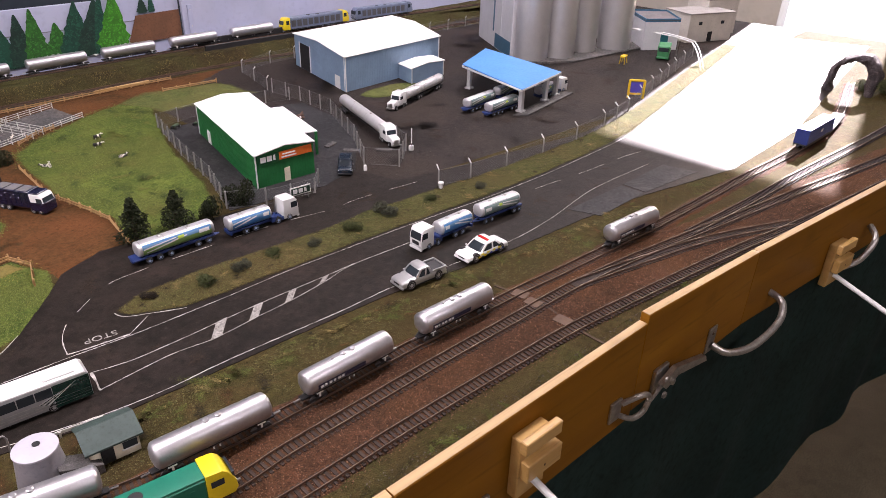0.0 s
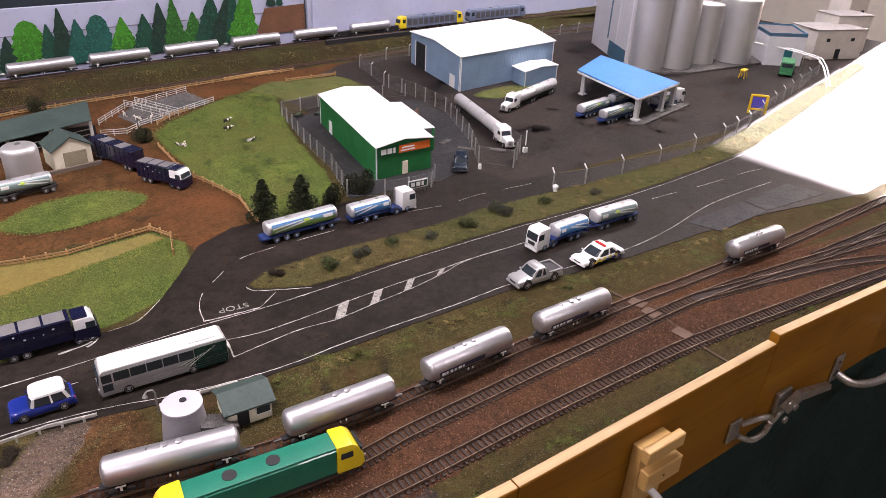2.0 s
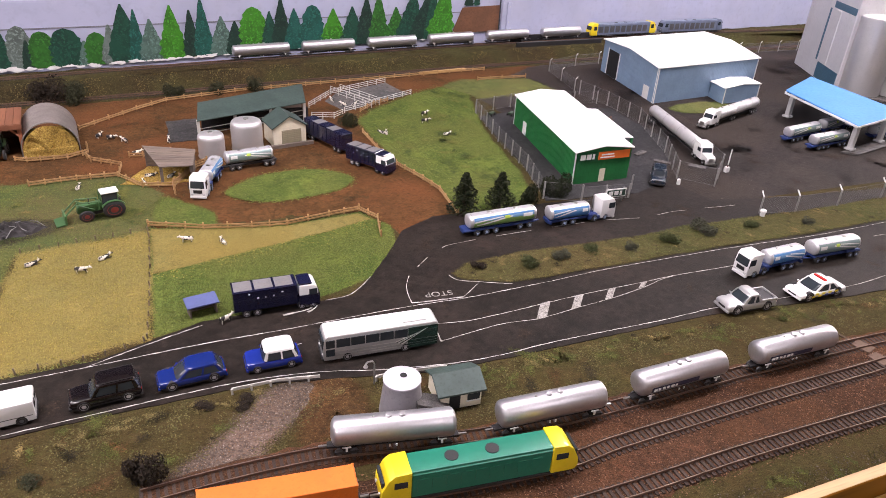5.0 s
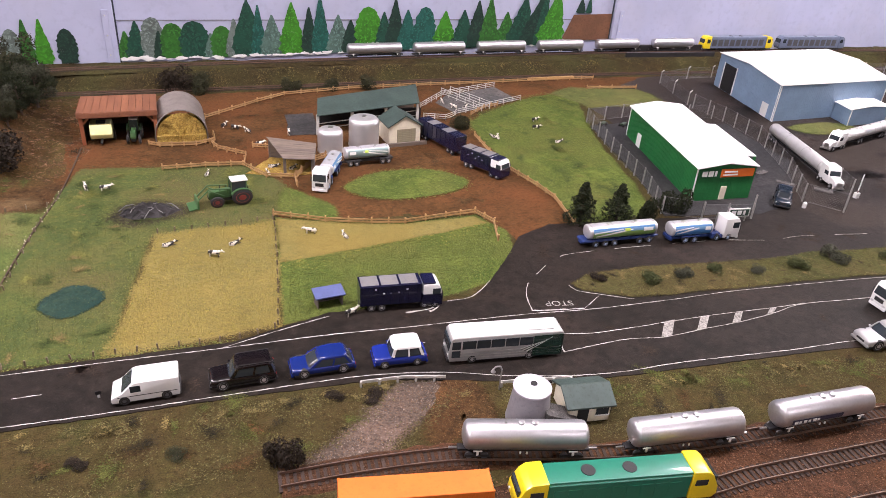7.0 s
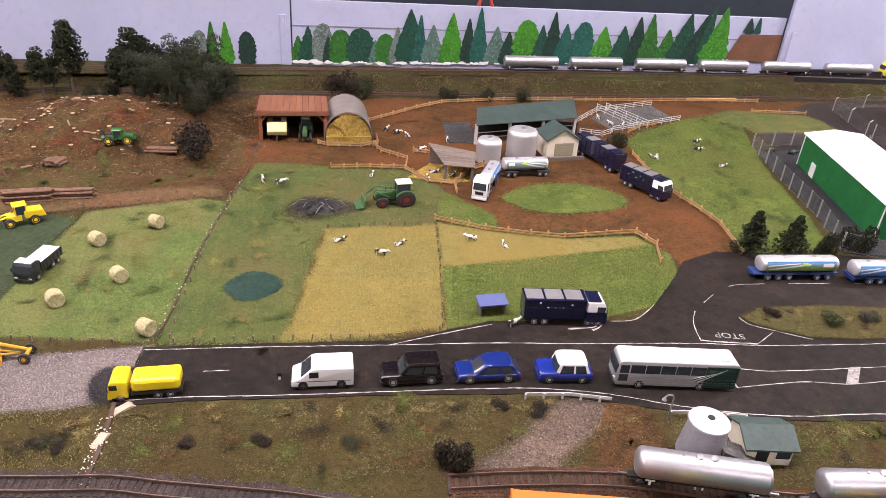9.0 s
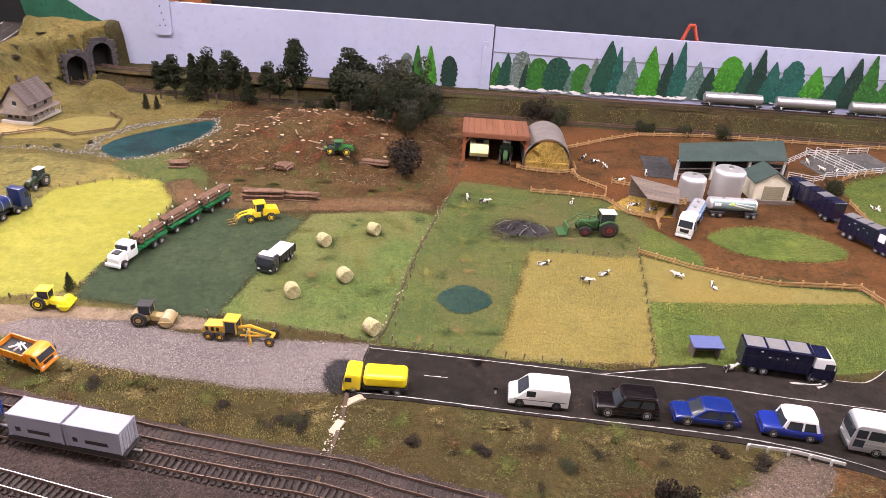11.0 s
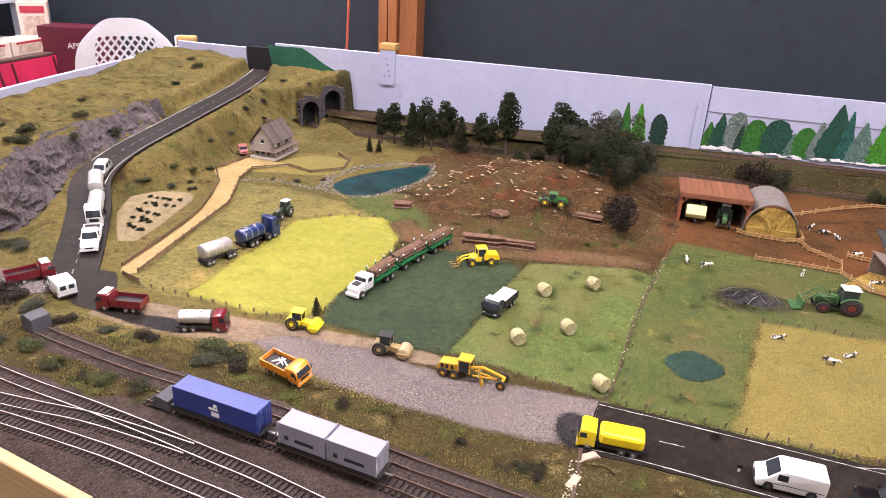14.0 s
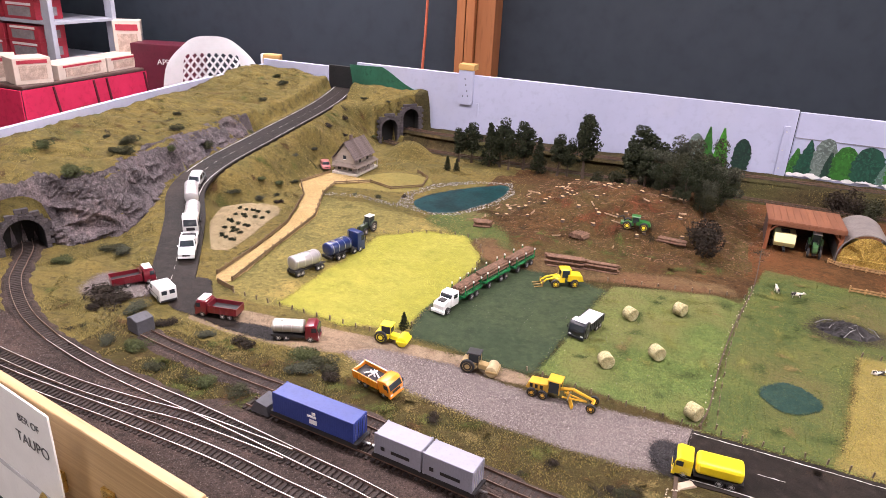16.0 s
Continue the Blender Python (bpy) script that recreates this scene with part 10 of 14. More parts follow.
def tree_kind(kind, seed):
    """Meshes of a model tree one unit high: trunk, limbs and crown."""
    key = (kind, seed)
    if key in TREES:
        return TREES[key]
    rng = np.random.RandomState(seed)
    bm = bmesh.new()
    top = {"conifer": 0.95, "cone": 0.95}.get(kind, 0.7)
    bend = rng.uniform(-0.04, 0.04, 2)
    rings = [ring((bend[0] * z, bend[1] * z, z), (0, 0, 1), 0.030 * (1 - 0.85 * z / top), 7) for z in np.linspace(0, top, 6)]
    loft(bm, rings)
    c, r = [], []
    if kind == "pine":
        for i in range(24):
            z = rng.uniform(0.34, 0.95)
            a = rng.uniform(0, 6.28)
            d = (0.18 * (1 - abs(z - 0.58) / 0.5)) * rng.uniform(0.3, 1.1)
            c.append((d * math.cos(a), d * math.sin(a), z))
            r.append(rng.uniform(0.06, 0.115))
        n, size, mat = 2600, 0.021, FOLIAGE
    elif kind == "conifer":
        for i in range(20):
            z = 0.12 + 0.84 * i / 19
            a = i * 2.4 + rng.uniform(-0.4, 0.4)
            d = 0.17 * (1.02 - z) * rng.uniform(0.5, 1.15)
            c.append((d * math.cos(a), d * math.sin(a), z))
            r.append(0.03 + 0.11 * (1.0 - z))
        n, size, mat = 2600, 0.020, FOLIAGE
    elif kind == "cone":
        for i in range(26):
            z = 0.06 + 0.90 * i / 25
            a = i * 2.4
            d = 0.22 * (1.03 - z) * rng.uniform(0.45, 1.1)
            c.append((d * math.cos(a), d * math.sin(a), z))
            r.append(0.03 + 0.13 * (1.0 - z))
        n, size, mat = 3000, 0.020, FOLIAGE
    else:
        for i in range(19):
            z = rng.uniform(0.22, 0.84)
            a = i * 2.4 + rng.uniform(-0.5, 0.5)
            d = rng.uniform(0.10, 0.34) * (1.15 - abs(z - 0.5))
            c.append((d * math.cos(a), d * math.sin(a), z))
            r.append(rng.uniform(0.085, 0.145))
        n, size, mat = 5200, 0.015, (FOLIAGE_OLIVE, FOLIAGE, FOLIAGE_GREY)[seed % 3]
    for q in c[::2]:
        tube(bm, (bend[0] * q[2] * 0.7, bend[1] * q[2] * 0.7, max(0.1, q[2] - 0.12)), q, 0.012, 0.004, 5)
    trunk = finish(bm, "trunk", BARK)
    v, f = leaf_cloud(rng, np.array(c), np.array(r), n, size)
    TREES[key] = (trunk, mesh_from("crown", v, f, mat))
    return TREES[key]


def tree(x, y, h, kind, seed, label, width=1.0, z=None, lean=0.0):
    trunk, crown = tree_kind(kind, seed)
    zz = float(ground_height([x], [y])[0]) if z is None else z
    ob = thing("model_tree" if kind != "conifer" else "model_conifer", pose(x, y, zz - 0.001, lean, lean * 0.5, seed * 47 % 360), label, "tree", "model trees")
    for name, me in (("trunk", trunk), ("crown", crown)):
        o = new(name, me)
        o.parent = ob
        o.scale = (h * width, h * width, h)
    return ob


BUSHES = {}


def bush(x, y, r, label="small dark green scenic bush", material=None, seed=0, z=None, flat=0.8):
    key = (seed, (material or FOLIAGE_OLIVE).name)
    if key not in BUSHES:
        rng = np.random.RandomState(seed + 50)
        c = np.stack([rng.uniform(-0.55, 0.55, 9), rng.uniform(-0.55, 0.55, 9), rng.uniform(0.15, 0.75, 9)], 1)
        v, f = leaf_cloud(rng, c, rng.uniform(0.26, 0.48, 9), 2000, 0.050)
        bm = bmesh.new()
        for q in c:
            tube(bm, (q[0] * 0.2, q[1] * 0.2, 0), tuple(q), 0.05, 0.02, 5)
        BUSHES[key] = (mesh_from("foliage", v, f, material or FOLIAGE_OLIVE), finish(bm, "stem", BARK))
    zz = float(ground_height([x], [y])[0]) if z is None else z
    ob = thing("bush", pose(x, y, zz, 0, 0, seed * 77 + x * 900), label, "bush", "scenic bushes")
    for name, me in zip(("foliage", "stem"), BUSHES[key]):
        o = new(name, me)
        o.parent = ob
        o.scale = (r * 1.25, r * 1.25, r * flat * 1.35)
    return ob


for i, (x, y, h, w) in enumerate(((-1.075, 1.955, 0.082, 1.0), (-1.040, 1.965, 0.100, 1.1), (-0.985, 1.955, 0.106, 1.0), (-0.955, 1.965, 0.116, 1.0), (-0.925, 1.95, 0.095, 0.9), (-0.890, 1.975, 0.112, 1.1), (-0.845, 1.960, 0.086, 1.0), (-0.790, 1.965, 0.095, 1.1), (-0.765, 1.975, 0.088, 1.0), (-0.722, 1.975, 0.148, 0.9))):
    tree(x, y + 0.01, h * 1.18, "pine" if i not in (2, 6) else "conifer", i % 5, "dark green model pine beside the back line", w * 1.05)
tree(-1.072, 1.868, 0.042, "cone", 1, "small dark conifer by the pond")
tree(-1.048, 1.876, 0.036, "cone", 2, "small dark conifer by the pond")
rnd = random.Random(11)
CLUMP = ((-0.570, 1.975, 0.112), (-0.515, 1.945, 0.105), (-0.470, 1.985, 0.115), (-0.420, 1.965, 0.112), (-0.585, 1.865, 0.088), (-0.520, 1.865, 0.084), (-0.455, 1.900, 0.088), (-0.385, 1.915, 0.095), (-0.545, 1.800, 0.066), (-0.485, 1.790, 0.070), (-0.430, 1.840, 0.075), (-0.365, 1.840, 0.080), (-0.440, 1.745, 0.066), (-0.385, 1.765, 0.074), (-0.555, 1.93, 0.09), (-0.40, 1.70, 0.055))
for i, (x, y, h) in enumerate(CLUMP):
    tree(x, y, h * (1.45 if y > 1.93 else 1.34), "round" if i % 4 else "pine", i % 6, "dense dark model tree on the logged hill", 0.95 if i % 4 else 1.3)
for i, (x, y, h) in enumerate(((0.562, 1.133, 0.078), (0.632, 1.122, 0.073))):
    tree(x, y, h, "cone", 3 + i, "dark green cypress beside the depot fence", 1.5, 0.0)
tree(-0.808, 1.018, 0.030, "cone", 5, "small dark conifer at the field corner", 1.1, 0.0)
bush(0.690, 1.112, 0.020, "round dark shrub outside the depot fence", FOLIAGE, 1, 0.0, 1.6)
bush(0.765, 1.130, 0.026, "round dark shrub inside the depot fence", FOLIAGE, 2, 0.0, 1.4)
bush(0.530, 1.640, 0.024, "dark shrub beside the stock trailer", FOLIAGE_OLIVE, 3, 0.0, 1.2)
bush(-0.400, 1.560, 0.046, "dark twiggy dead bush below the trees", TWIGS, 1, None, 0.85)
for k, (x, y, h) in enumerate(((-0.500, 1.722, 0.082), (-0.448, 1.695, 0.088), (-0.402, 1.715, 0.082))):
    tree(x, y, h, "round", (4, 1, 2)[k], "dense dark model tree at the front of the clump", 0.80)
bush(-0.030, 0.716, 0.019, "dark twiggy dead bush on the verge", TWIGS, 2, 0.0, 1.3)
for i, (x, y) in enumerate(((0.484, 0.945), (0.564, 0.917), (0.625, 0.918), (0.686, 0.919), (0.753, 0.900), (0.831, 0.895), (0.920, 0.901), (1.022, 0.881), (1.14, 0.85))):
    bush(x, y, 0.012 + 0.006 * ((i * 7) % 4) / 3 + (0.006 if i == 6 else 0), "low brown-green bush on the verge island", TWIGS if i == 0 else (FOLIAGE_GREEN if i % 2 else FOLIAGE_GREY), i % 4, 0.002, 0.62)
for i, (x, y, r) in enumerate(((-0.085, 2.035, 0.040), (-0.03, 2.015, 0.034), (0.198, 1.985, 0.024), (0.306, 1.990, 0.022), (0.402, 1.985, 0.024), (-0.62, 1.93, 0.03), (-0.68, 1.94, 0.022))):
    bush(x, y, r, "dark scrubby bush along the embankment", TWIGS if i < 1 else FOLIAGE_OLIVE, i % 4, None, 1.0)
for i, (x, y, r) in enumerate(((-1.684, 1.141, 0.020), (-1.619, 1.302, 0.022), (-1.571, 1.237, 0.024), (-1.541, 1.089, 0.026), (-1.621, 1.454, 0.016), (-1.575, 1.50, 0.020), (-1.60, 1.70, 0.018), (-1.682, 1.995, 0.018), (-1.655, 1.85, 0.012), (-1.56, 1.36, 0.015), (-1.70, 1.55, 0.010), (-1.66, 1.28, 0.009), (-1.74, 2.05, 0.014))):
    bush(x, y, r, "dark green gorse clump on the dry hilltop", FOLIAGE_GREEN if i % 3 == 0 else FOLIAGE_OLIVE, i % 4, None, 0.55)
for i, (x, y, r) in enumerate(((-1.40, 1.375, 0.016), (-1.355, 1.41, 0.015), (-1.31, 1.42, 0.011), (-1.37, 1.50, 0.015), (-1.345, 1.46, 0.010), (-1.40, 1.63, 0.013), (-1.43, 1.84, 0.014), (-1.37, 1.95, 0.012), (-1.13, 1.565, 0.010), (-1.19, 1.555, 0.008), (-1.08, 1.60, 0.009), (-1.39, 1.46, 0.014), (-1.36, 1.56, 0.012), (-1.42, 1.75, 0.014), (-1.44, 1.95, 0.014), (-1.38, 2.02, 0.012), (-1.45, 2.10, 0.012), (-1.36, 2.09, 0.010), (-1.40, 1.88, 0.010), (-1.46, 0.965, 0.020), (-1.42, 1.045, 0.022), (-1.385, 1.035, 0.020), (-1.27, 0.862, 0.016), (-1.255, 0.885, 0.026), (-1.295, 0.895, 0.030), (-1.215, 0.885, 0.022), (-1.140, 0.868, 0.016), (-1.125, 0.800, 0.020), (-1.065, 0.765, 0.014), (-1.060, 0.862, 0.014), (-0.998, 0.866, 0.017), (-0.90, 0.872, 0.024), (-0.865, 0.868, 0.022), (-0.885, 0.850, 0.020), (-0.84, 0.855, 0.018), (-0.985, 0.765, 0.018), (-0.93, 0.768, 0.016), (-1.18, 0.79, 0.015), (-0.68, 0.825, 0.013), (-0.52, 0.805, 0.011), (-0.437, 0.790, 0.014), (-0.425, 0.783, 0.011), (-0.226, 0.768, 0.013), (-0.30, 0.776, 0.012), (-0.134, 0.758, 0.013), (0.036, 0.797, 0.014), (0.079, 0.786, 0.016), (-0.45, 0.79, 0.009))):
    bush(x, y, r * (0.8 if x > -0.7 else 1.0), "low wiry bush on the rough ground", TWIGS if i in (24, 23, 22) or (x > -0.7 and i % 2) else (FOLIAGE_OLIVE, FOLIAGE_GREY, TWIGS, FOLIAGE_GREEN)[i % 4], i % 4, None, 0.40)
for i, (x, y, r) in enumerate(((2.57, 0.475, 0.030), (2.50, 0.40, 0.034))):
    bush(x, y, r, "dry straggly bush beside the rock arch", FOLIAGE_GREEN, i % 4, None, 0.8)
# orchard plot
for j in range(5):
    for i in range(5):
        a = Vector((-1.252, 1.170)).lerp(Vector((-1.290, 1.385)), (j + 0.3) / 5)
        b = Vector((-1.300, 1.185)).lerp(Vector((-1.392, 1.360)), (j + 0.3) / 5)
        q = a.lerp(b, (i + 0.3) / 5)
        bush(q.x + rnd.uniform(-0.005, 0.005), q.y + rnd.uniform(-0.008, 0.008), 0.0058, "small dark orchard bush on pale earth", FOLIAGE, (i + j) % 4, None, 0.95)

# stumps and felled logs on the hill
CUT = paint("fresh_cut_wood", (0.43, 0.29, 0.155), 0.8, var=0.12, scale=200.0)
first = None
rng = np.random.RandomState(21)
made = 0
while made < 72:
    x, y = rng.uniform(-0.86, -0.40), rng.uniform(1.56, 1.93)
    if not inside(MOUND, [x], [y])[0] or (x > -0.47 and y > 1.66):
        continue
    r, h = rng.uniform(0.0030, 0.0050), rng.uniform(0.003, 0.006)
    ob = thing("tree_stump", pose(x, y, float(ground_height([x], [y])[0]) - 0.001), "pale cut tree stump on the logged hill", "stump", "tree stumps")
    bm = bmesh.new()
    lathe(bm, (0, 0, 0), (0, 0, 1), ((0, r * 1.25), (h * 0.4, r), (h, r)), 9)
    part("stem", bm, BARK, ob)
    bm = bmesh.new()
    lathe(bm, (0, 0, h), (0, 0, 1), ((0, r * 0.97), (0.0004, r * 0.95)), 9)
    part("cut_face", bm, CUT, ob, "fresh pale cut face")
    made += 1
for i in range(26):
    x, y = rng.uniform(-0.86, -0.42), rng.uniform(1.50, 1.90)
    if not inside(MOUND, [x], [y])[0]:
        continue
    zz = float(ground_height([x], [y])[0])
    ob = thing("felled_log", pose(x, y, zz + 0.001, 0, 0, rng.uniform(0, 180)), "felled log lying on the bare hill", "log", "felled logs")
    bm = bmesh.new()
    L = rng.uniform(0.012, 0.034)
    tube(bm, (-L / 2, 0, 0.001), (L / 2, 0, 0.001), rng.uniform(0.0012, 0.0022), None, 7)
    part("stem", bm, paint("felled_bark", (0.30, 0.20, 0.12), 0.9, var=0.3, scale=150.0) if i == 0 else bpy.data.materials["felled_bark"], ob)
log_stack(-0.632, 1.372, 0.0, 8, 0.075, 3, 5, "stack of long brown logs behind the loader")
log_stack(-0.570, 1.385, 0.0, 4, 0.075, 3, 4, "stack of long brown logs behind the loader")
log_stack(-0.455, 1.572, float(ground_height([-0.455], [1.572])[0]), -5, 0.055, 4, 2, "bundle of pale logs beside the skidder")
log_stack(-0.637, 1.530, float(ground_height([-0.637], [1.53])[0]), 70, 0.030, 7, 2, "short posts stacked on the slope")
log_stack(-0.845, 1.505, 0.0, 15, 0.035, 4, 3, "short logs stacked near the pond")


# fine cover: grass, stones
def scatter(name, polys, n, seed, material, label, proto, size, on=None, avoid=(), flat=False, clumps=None):
    """Uncountable small cover spread over some areas as one mesh."""
    rng = np.random.RandomState(seed)
    px, py = [], []
    area = [abs(sum(a[0] * b[1] - b[0] * a[1] for a, b in zip(p, p[1:] + p[:1]))) for p in polys]
    for p, ar in zip(polys, area):
        xs, ys = [q[0] for q in p], [q[1] for q in p]
        k = int(n * ar / sum(area) * 2.4)
        x, y = rng.uniform(min(xs), max(xs), k), rng.uniform(min(ys), max(ys), k)
        keep = inside(p, x, y)
        for q in avoid:
            keep &= ~inside(q, x, y)
        if clumps is not None:
            keep &= value_noise(x, y, 0.035, 61) * 0.6 + value_noise(x, y, 0.013, 62) * 0.5 + rng.uniform(-0.06, 0.06, k) > clumps
        px.append(x[keep])
        py.append(y[keep])
    x, y = np.concatenate(px)[:n * 2], np.concatenate(py)[:n * 2]
    if len(x) > n:
        pick = rng.permutation(len(x))[:n]
        x, y = x[pick], y[pick]
    z = ground_height(x, y) if on is None else np.full(x.shape, on)
    k = len(x)
    a, s = rng.uniform(0, 6.283, k), size * rng.uniform(0.5, 1.4, k)
    V, F = proto
    c, sn = np.cos(a), np.sin(a)
    tilt = rng.uniform(-0.35, 0.35, (k, 2)) if not flat else np.zeros((k, 2))
    P = V[None] * s[:, None, None]
    X = P[:, :, 0] * c[:, None] - P[:, :, 1] * sn[:, None] + P[:, :, 2] * tilt[:, :1]
    Y = P[:, :, 0] * sn[:, None] + P[:, :, 1] * c[:, None] + P[:, :, 2] * tilt[:, 1:]
    W = np.stack([X + x[:, None], Y + y[:, None], P[:, :, 2] + z[:, None]], -1).reshape(-1, 3)
    me = mesh_from(name, W, (F[None] + (np.arange(k) * len(V))[:, None, None]).reshape(-1, F.shape[1]), material)
    return tagged(new(name, me), label, "ground cover", "", "stuff")


TUFT = (np.array([(-0.25, 0, 0), (0.25, 0, 0), (0.1, 0.25, 1.0), (0, -0.25, 0), (0.05, 0.3, 0), (-0.45, 0.1, 0.8), (0.2, 0.2, 0), (-0.1, -0.1, 0), (0.5, -0.3, 0.7)], float), np.array([(0, 1, 2), (3, 4, 5), (6, 7, 8)]))
FLAT_TUFT = (TUFT[0] * np.array((1.6, 1.6, 0.45)), TUFT[1])
CHIP = (np.array([(0.6, 0, 0.3), (0, 0.5, 0.3), (-0.55, 0, 0.25), (0, -0.6, 0.3), (0.05, 0.05, 0.75), (0, 0, -0.2)], float), np.array([(0, 1, 4), (1, 2, 4), (2, 3, 4), (3, 0, 4), (1, 0, 5), (2, 1, 5), (3, 2, 5), (0, 3, 5)]))
G_SCRUB = varied("scrub_blades", (0.050, 0.048, 0.016), (0.160, 0.128, 0.048))
G_VERGE = varied("verge_blades", (0.084, 0.084, 0.027), (0.185, 0.165, 0.062))
G_STRAW = varied("straw_blades", (0.190, 0.152, 0.050), (0.36, 0.285, 0.105))
G_GREEN = varied("green_blades", (0.075, 0.100, 0.025), (0.22, 0.24, 0.062))
G_LIGHT = varied("light_green_blades", (0.105, 0.140, 0.030), (0.25, 0.27, 0.068))
G_OCHRE = varied("ochre_blades", (0.200, 0.180, 0.036), (0.46, 0.37, 0.085))
G_DULL = varied("dull_green_blades", (0.060, 0.056, 0.021), (0.125, 0.110, 0.042))
S_RED = varied("rusty_stone", (0.050, 0.022, 0.012), (0.27, 0.145, 0.085))
S_GREY = varied("dark_stone", (0.045, 0.034, 0.031), (0.165, 0.135, 0.125))
S_PALE = varied("pale_stone", (0.15, 0.125, 0.118), (0.36, 0.315, 0.295))
S_EARTH = varied("earth_crumb", (0.070, 0.036, 0.016), (0.21, 0.12, 0.06))
VERGE = [(-0.40, 0.838), (-0.08, 0.824), (0.10, 0.806), (0.20, 0.772), (0.30, 0.742), (0.57, 0.712), (0.97, 0.644), (1.12, 0.622), (1.30, 0.598), (1.6, 0.51), (1.5, 0.50), (1.15, 0.545), (0.86, 0.59), (0.62, 0.61), (0.40, 0.628), (0.25, 0.66), (0.16, 0.692), (-0.03, 0.71), (-0.18, 0.71), (-0.25, 0.735), (-0.40, 0.755)]
DRIVE = [(0.105, 0.795), (0.175, 0.79), (0.178, 0.765), (0.10, 0.715), (0.055, 0.682), (-0.03, 0.686), (-0.02, 0.71), (0.05, 0.75)]
WEST = [(-0.40, 0.838), (-0.60, 0.842), (-0.73, 0.862), (-0.82, 0.888), (-0.93, 0.885), (-1.10, 0.885), (-1.30, 0.88), (-1.42, 0.93), (-1.36, 0.83), (-1.26, 0.775), (-1.1, 0.75), (-0.95, 0.735), (-0.8, 0.70), (-0.7, 0.73), (-0.55, 0.765), (-0.40, 0.755)]


def band(line, half):
    """The outline of a strip along a line."""
    up, down = [], []
    for a, b in zip(line, line[1:]):
        n = Vector((a[1] - b[1], b[0] - a[0])).normalized() * half
        up += [(a[0] + n.x, a[1] + n.y), (b[0] + n.x, b[1] + n.y)]
        down += [(a[0] - n.x, a[1] - n.y), (b[0] - n.x, b[1] - n.y)]
    return up + down[::-1]


TRACKSIDE = [YARD_FLOOR, band(BED_B[:13], 0.020), band(BED_B2, 0.022)]
scatter("verge_grass", [VERGE], 26000, 1, G_SCRUB, "tufts of scrubby verge grass", FLAT_TUFT, 0.0015, 0.0, [DRIVE], clumps=-0.02)
scatter("verge_lit", [[(-0.38, 0.834), (-0.08, 0.820), (0.10, 0.802), (0.20, 0.768), (0.30, 0.738), (0.57, 0.708), (0.97, 0.640), (1.30, 0.594), (1.30, 0.570), (0.97, 0.612), (0.57, 0.676), (0.30, 0.704), (0.10, 0.772), (-0.08, 0.780), (-0.38, 0.800)]], 16000, 34, G_VERGE, "pale green-yellow tufts along the road edge", FLAT_TUFT, 0.0014, 0.0, [DRIVE], clumps=0.0)
scatter("verge_green", [VERGE], 12000, 2, G_DULL, "dull green tufts in the verge", FLAT_TUFT, 0.0016, 0.0, [DRIVE], clumps=0.10)
scatter("west_scrub", [WEST], 17000, 3, G_STRAW, "dry tufts beside the tracks", TUFT, 0.0019, None, TRACKSIDE, clumps=-0.02)
scatter("west_green", [WEST], 9000, 4, G_DULL, "dull green tufts beside the tracks", TUFT, 0.0020, None, TRACKSIDE, clumps=0.08)
scatter("island_grass", [ISLAND], 15000, 5, G_VERGE, "rough tufts on the verge island", TUFT, 0.0018, 0.0022, [[(1.74, 0.70), (3.0, 0.70), (3.0, 1.10), (1.74, 1.10)]])
scatter("hill_grass", [[(-1.86, 1.0), (-1.60, 1.0), (-1.56, 1.25), (-1.60, 1.7), (-1.70, 2.3), (-1.88, 2.3)]], 22000, 6, G_STRAW, "dry straw-coloured hill grass", TUFT, 0.0020, clumps=0.02)
scatter("slope_grass", [[(-1.44, 1.28), (-1.30, 1.20), (-1.25, 1.40), (-1.32, 1.52), (-1.32, 1.95), (-1.42, 2.15), (-1.54, 2.18), (-1.45, 1.6)], [(-1.28, 1.78), (-1.10, 1.80), (-0.95, 1.86), (-0.92, 2.0), (-1.25, 2.0)], [(-1.50, 0.93), (-1.40, 0.93), (-1.32, 0.99), (-1.33, 1.08), (-1.42, 1.14), (-1.48, 1.05)]], 18000, 7, G_STRAW, "dry grass on the slopes", TUFT, 0.0020, clumps=0.02)
scatter("roadside_grass", [[(0.01, 0.958), (0.044, 1.11), (0.2, 1.13), (0.39, 1.16), (0.41, 1.10), (0.385, 1.05), (0.31, 0.985), (0.23, 0.968), (0.07, 0.97)]], 11000, 8, G_GREEN, "taller green paddock grass", TUFT, 0.0019, 0.0)
scatter("paddock_grass", [[(-0.34, 0.96), (-0.30, 1.38), (-0.26, 1.53), (0.0, 1.50), (0.07, 1.36), (0.03, 1.24), (-0.15, 1.25), (-0.20, 0.95)], [(-0.362, 0.96), (-0.32, 1.36), (-0.53, 1.32), (-0.58, 1.0)]], 16000, 9, G_GREEN, "short pasture grass", TUFT, 0.0017, 0.0)
scatter("cow_grass", [[(0.565, 1.60), (0.64, 1.73), (0.80, 1.83), (0.90, 1.87), (0.94, 1.79), (0.81, 1.45), (0.72, 1.15), (0.60, 1.11), (0.56, 1.15), (0.575, 1.24), (0.55, 1.40)], [(0.20, 1.365), (0.30, 1.415), (0.41, 1.365), (0.35, 1.305), (0.22, 1.325)]], 11000, 10, G_LIGHT, "short light green pasture grass", TUFT, 0.0019, 0.0)
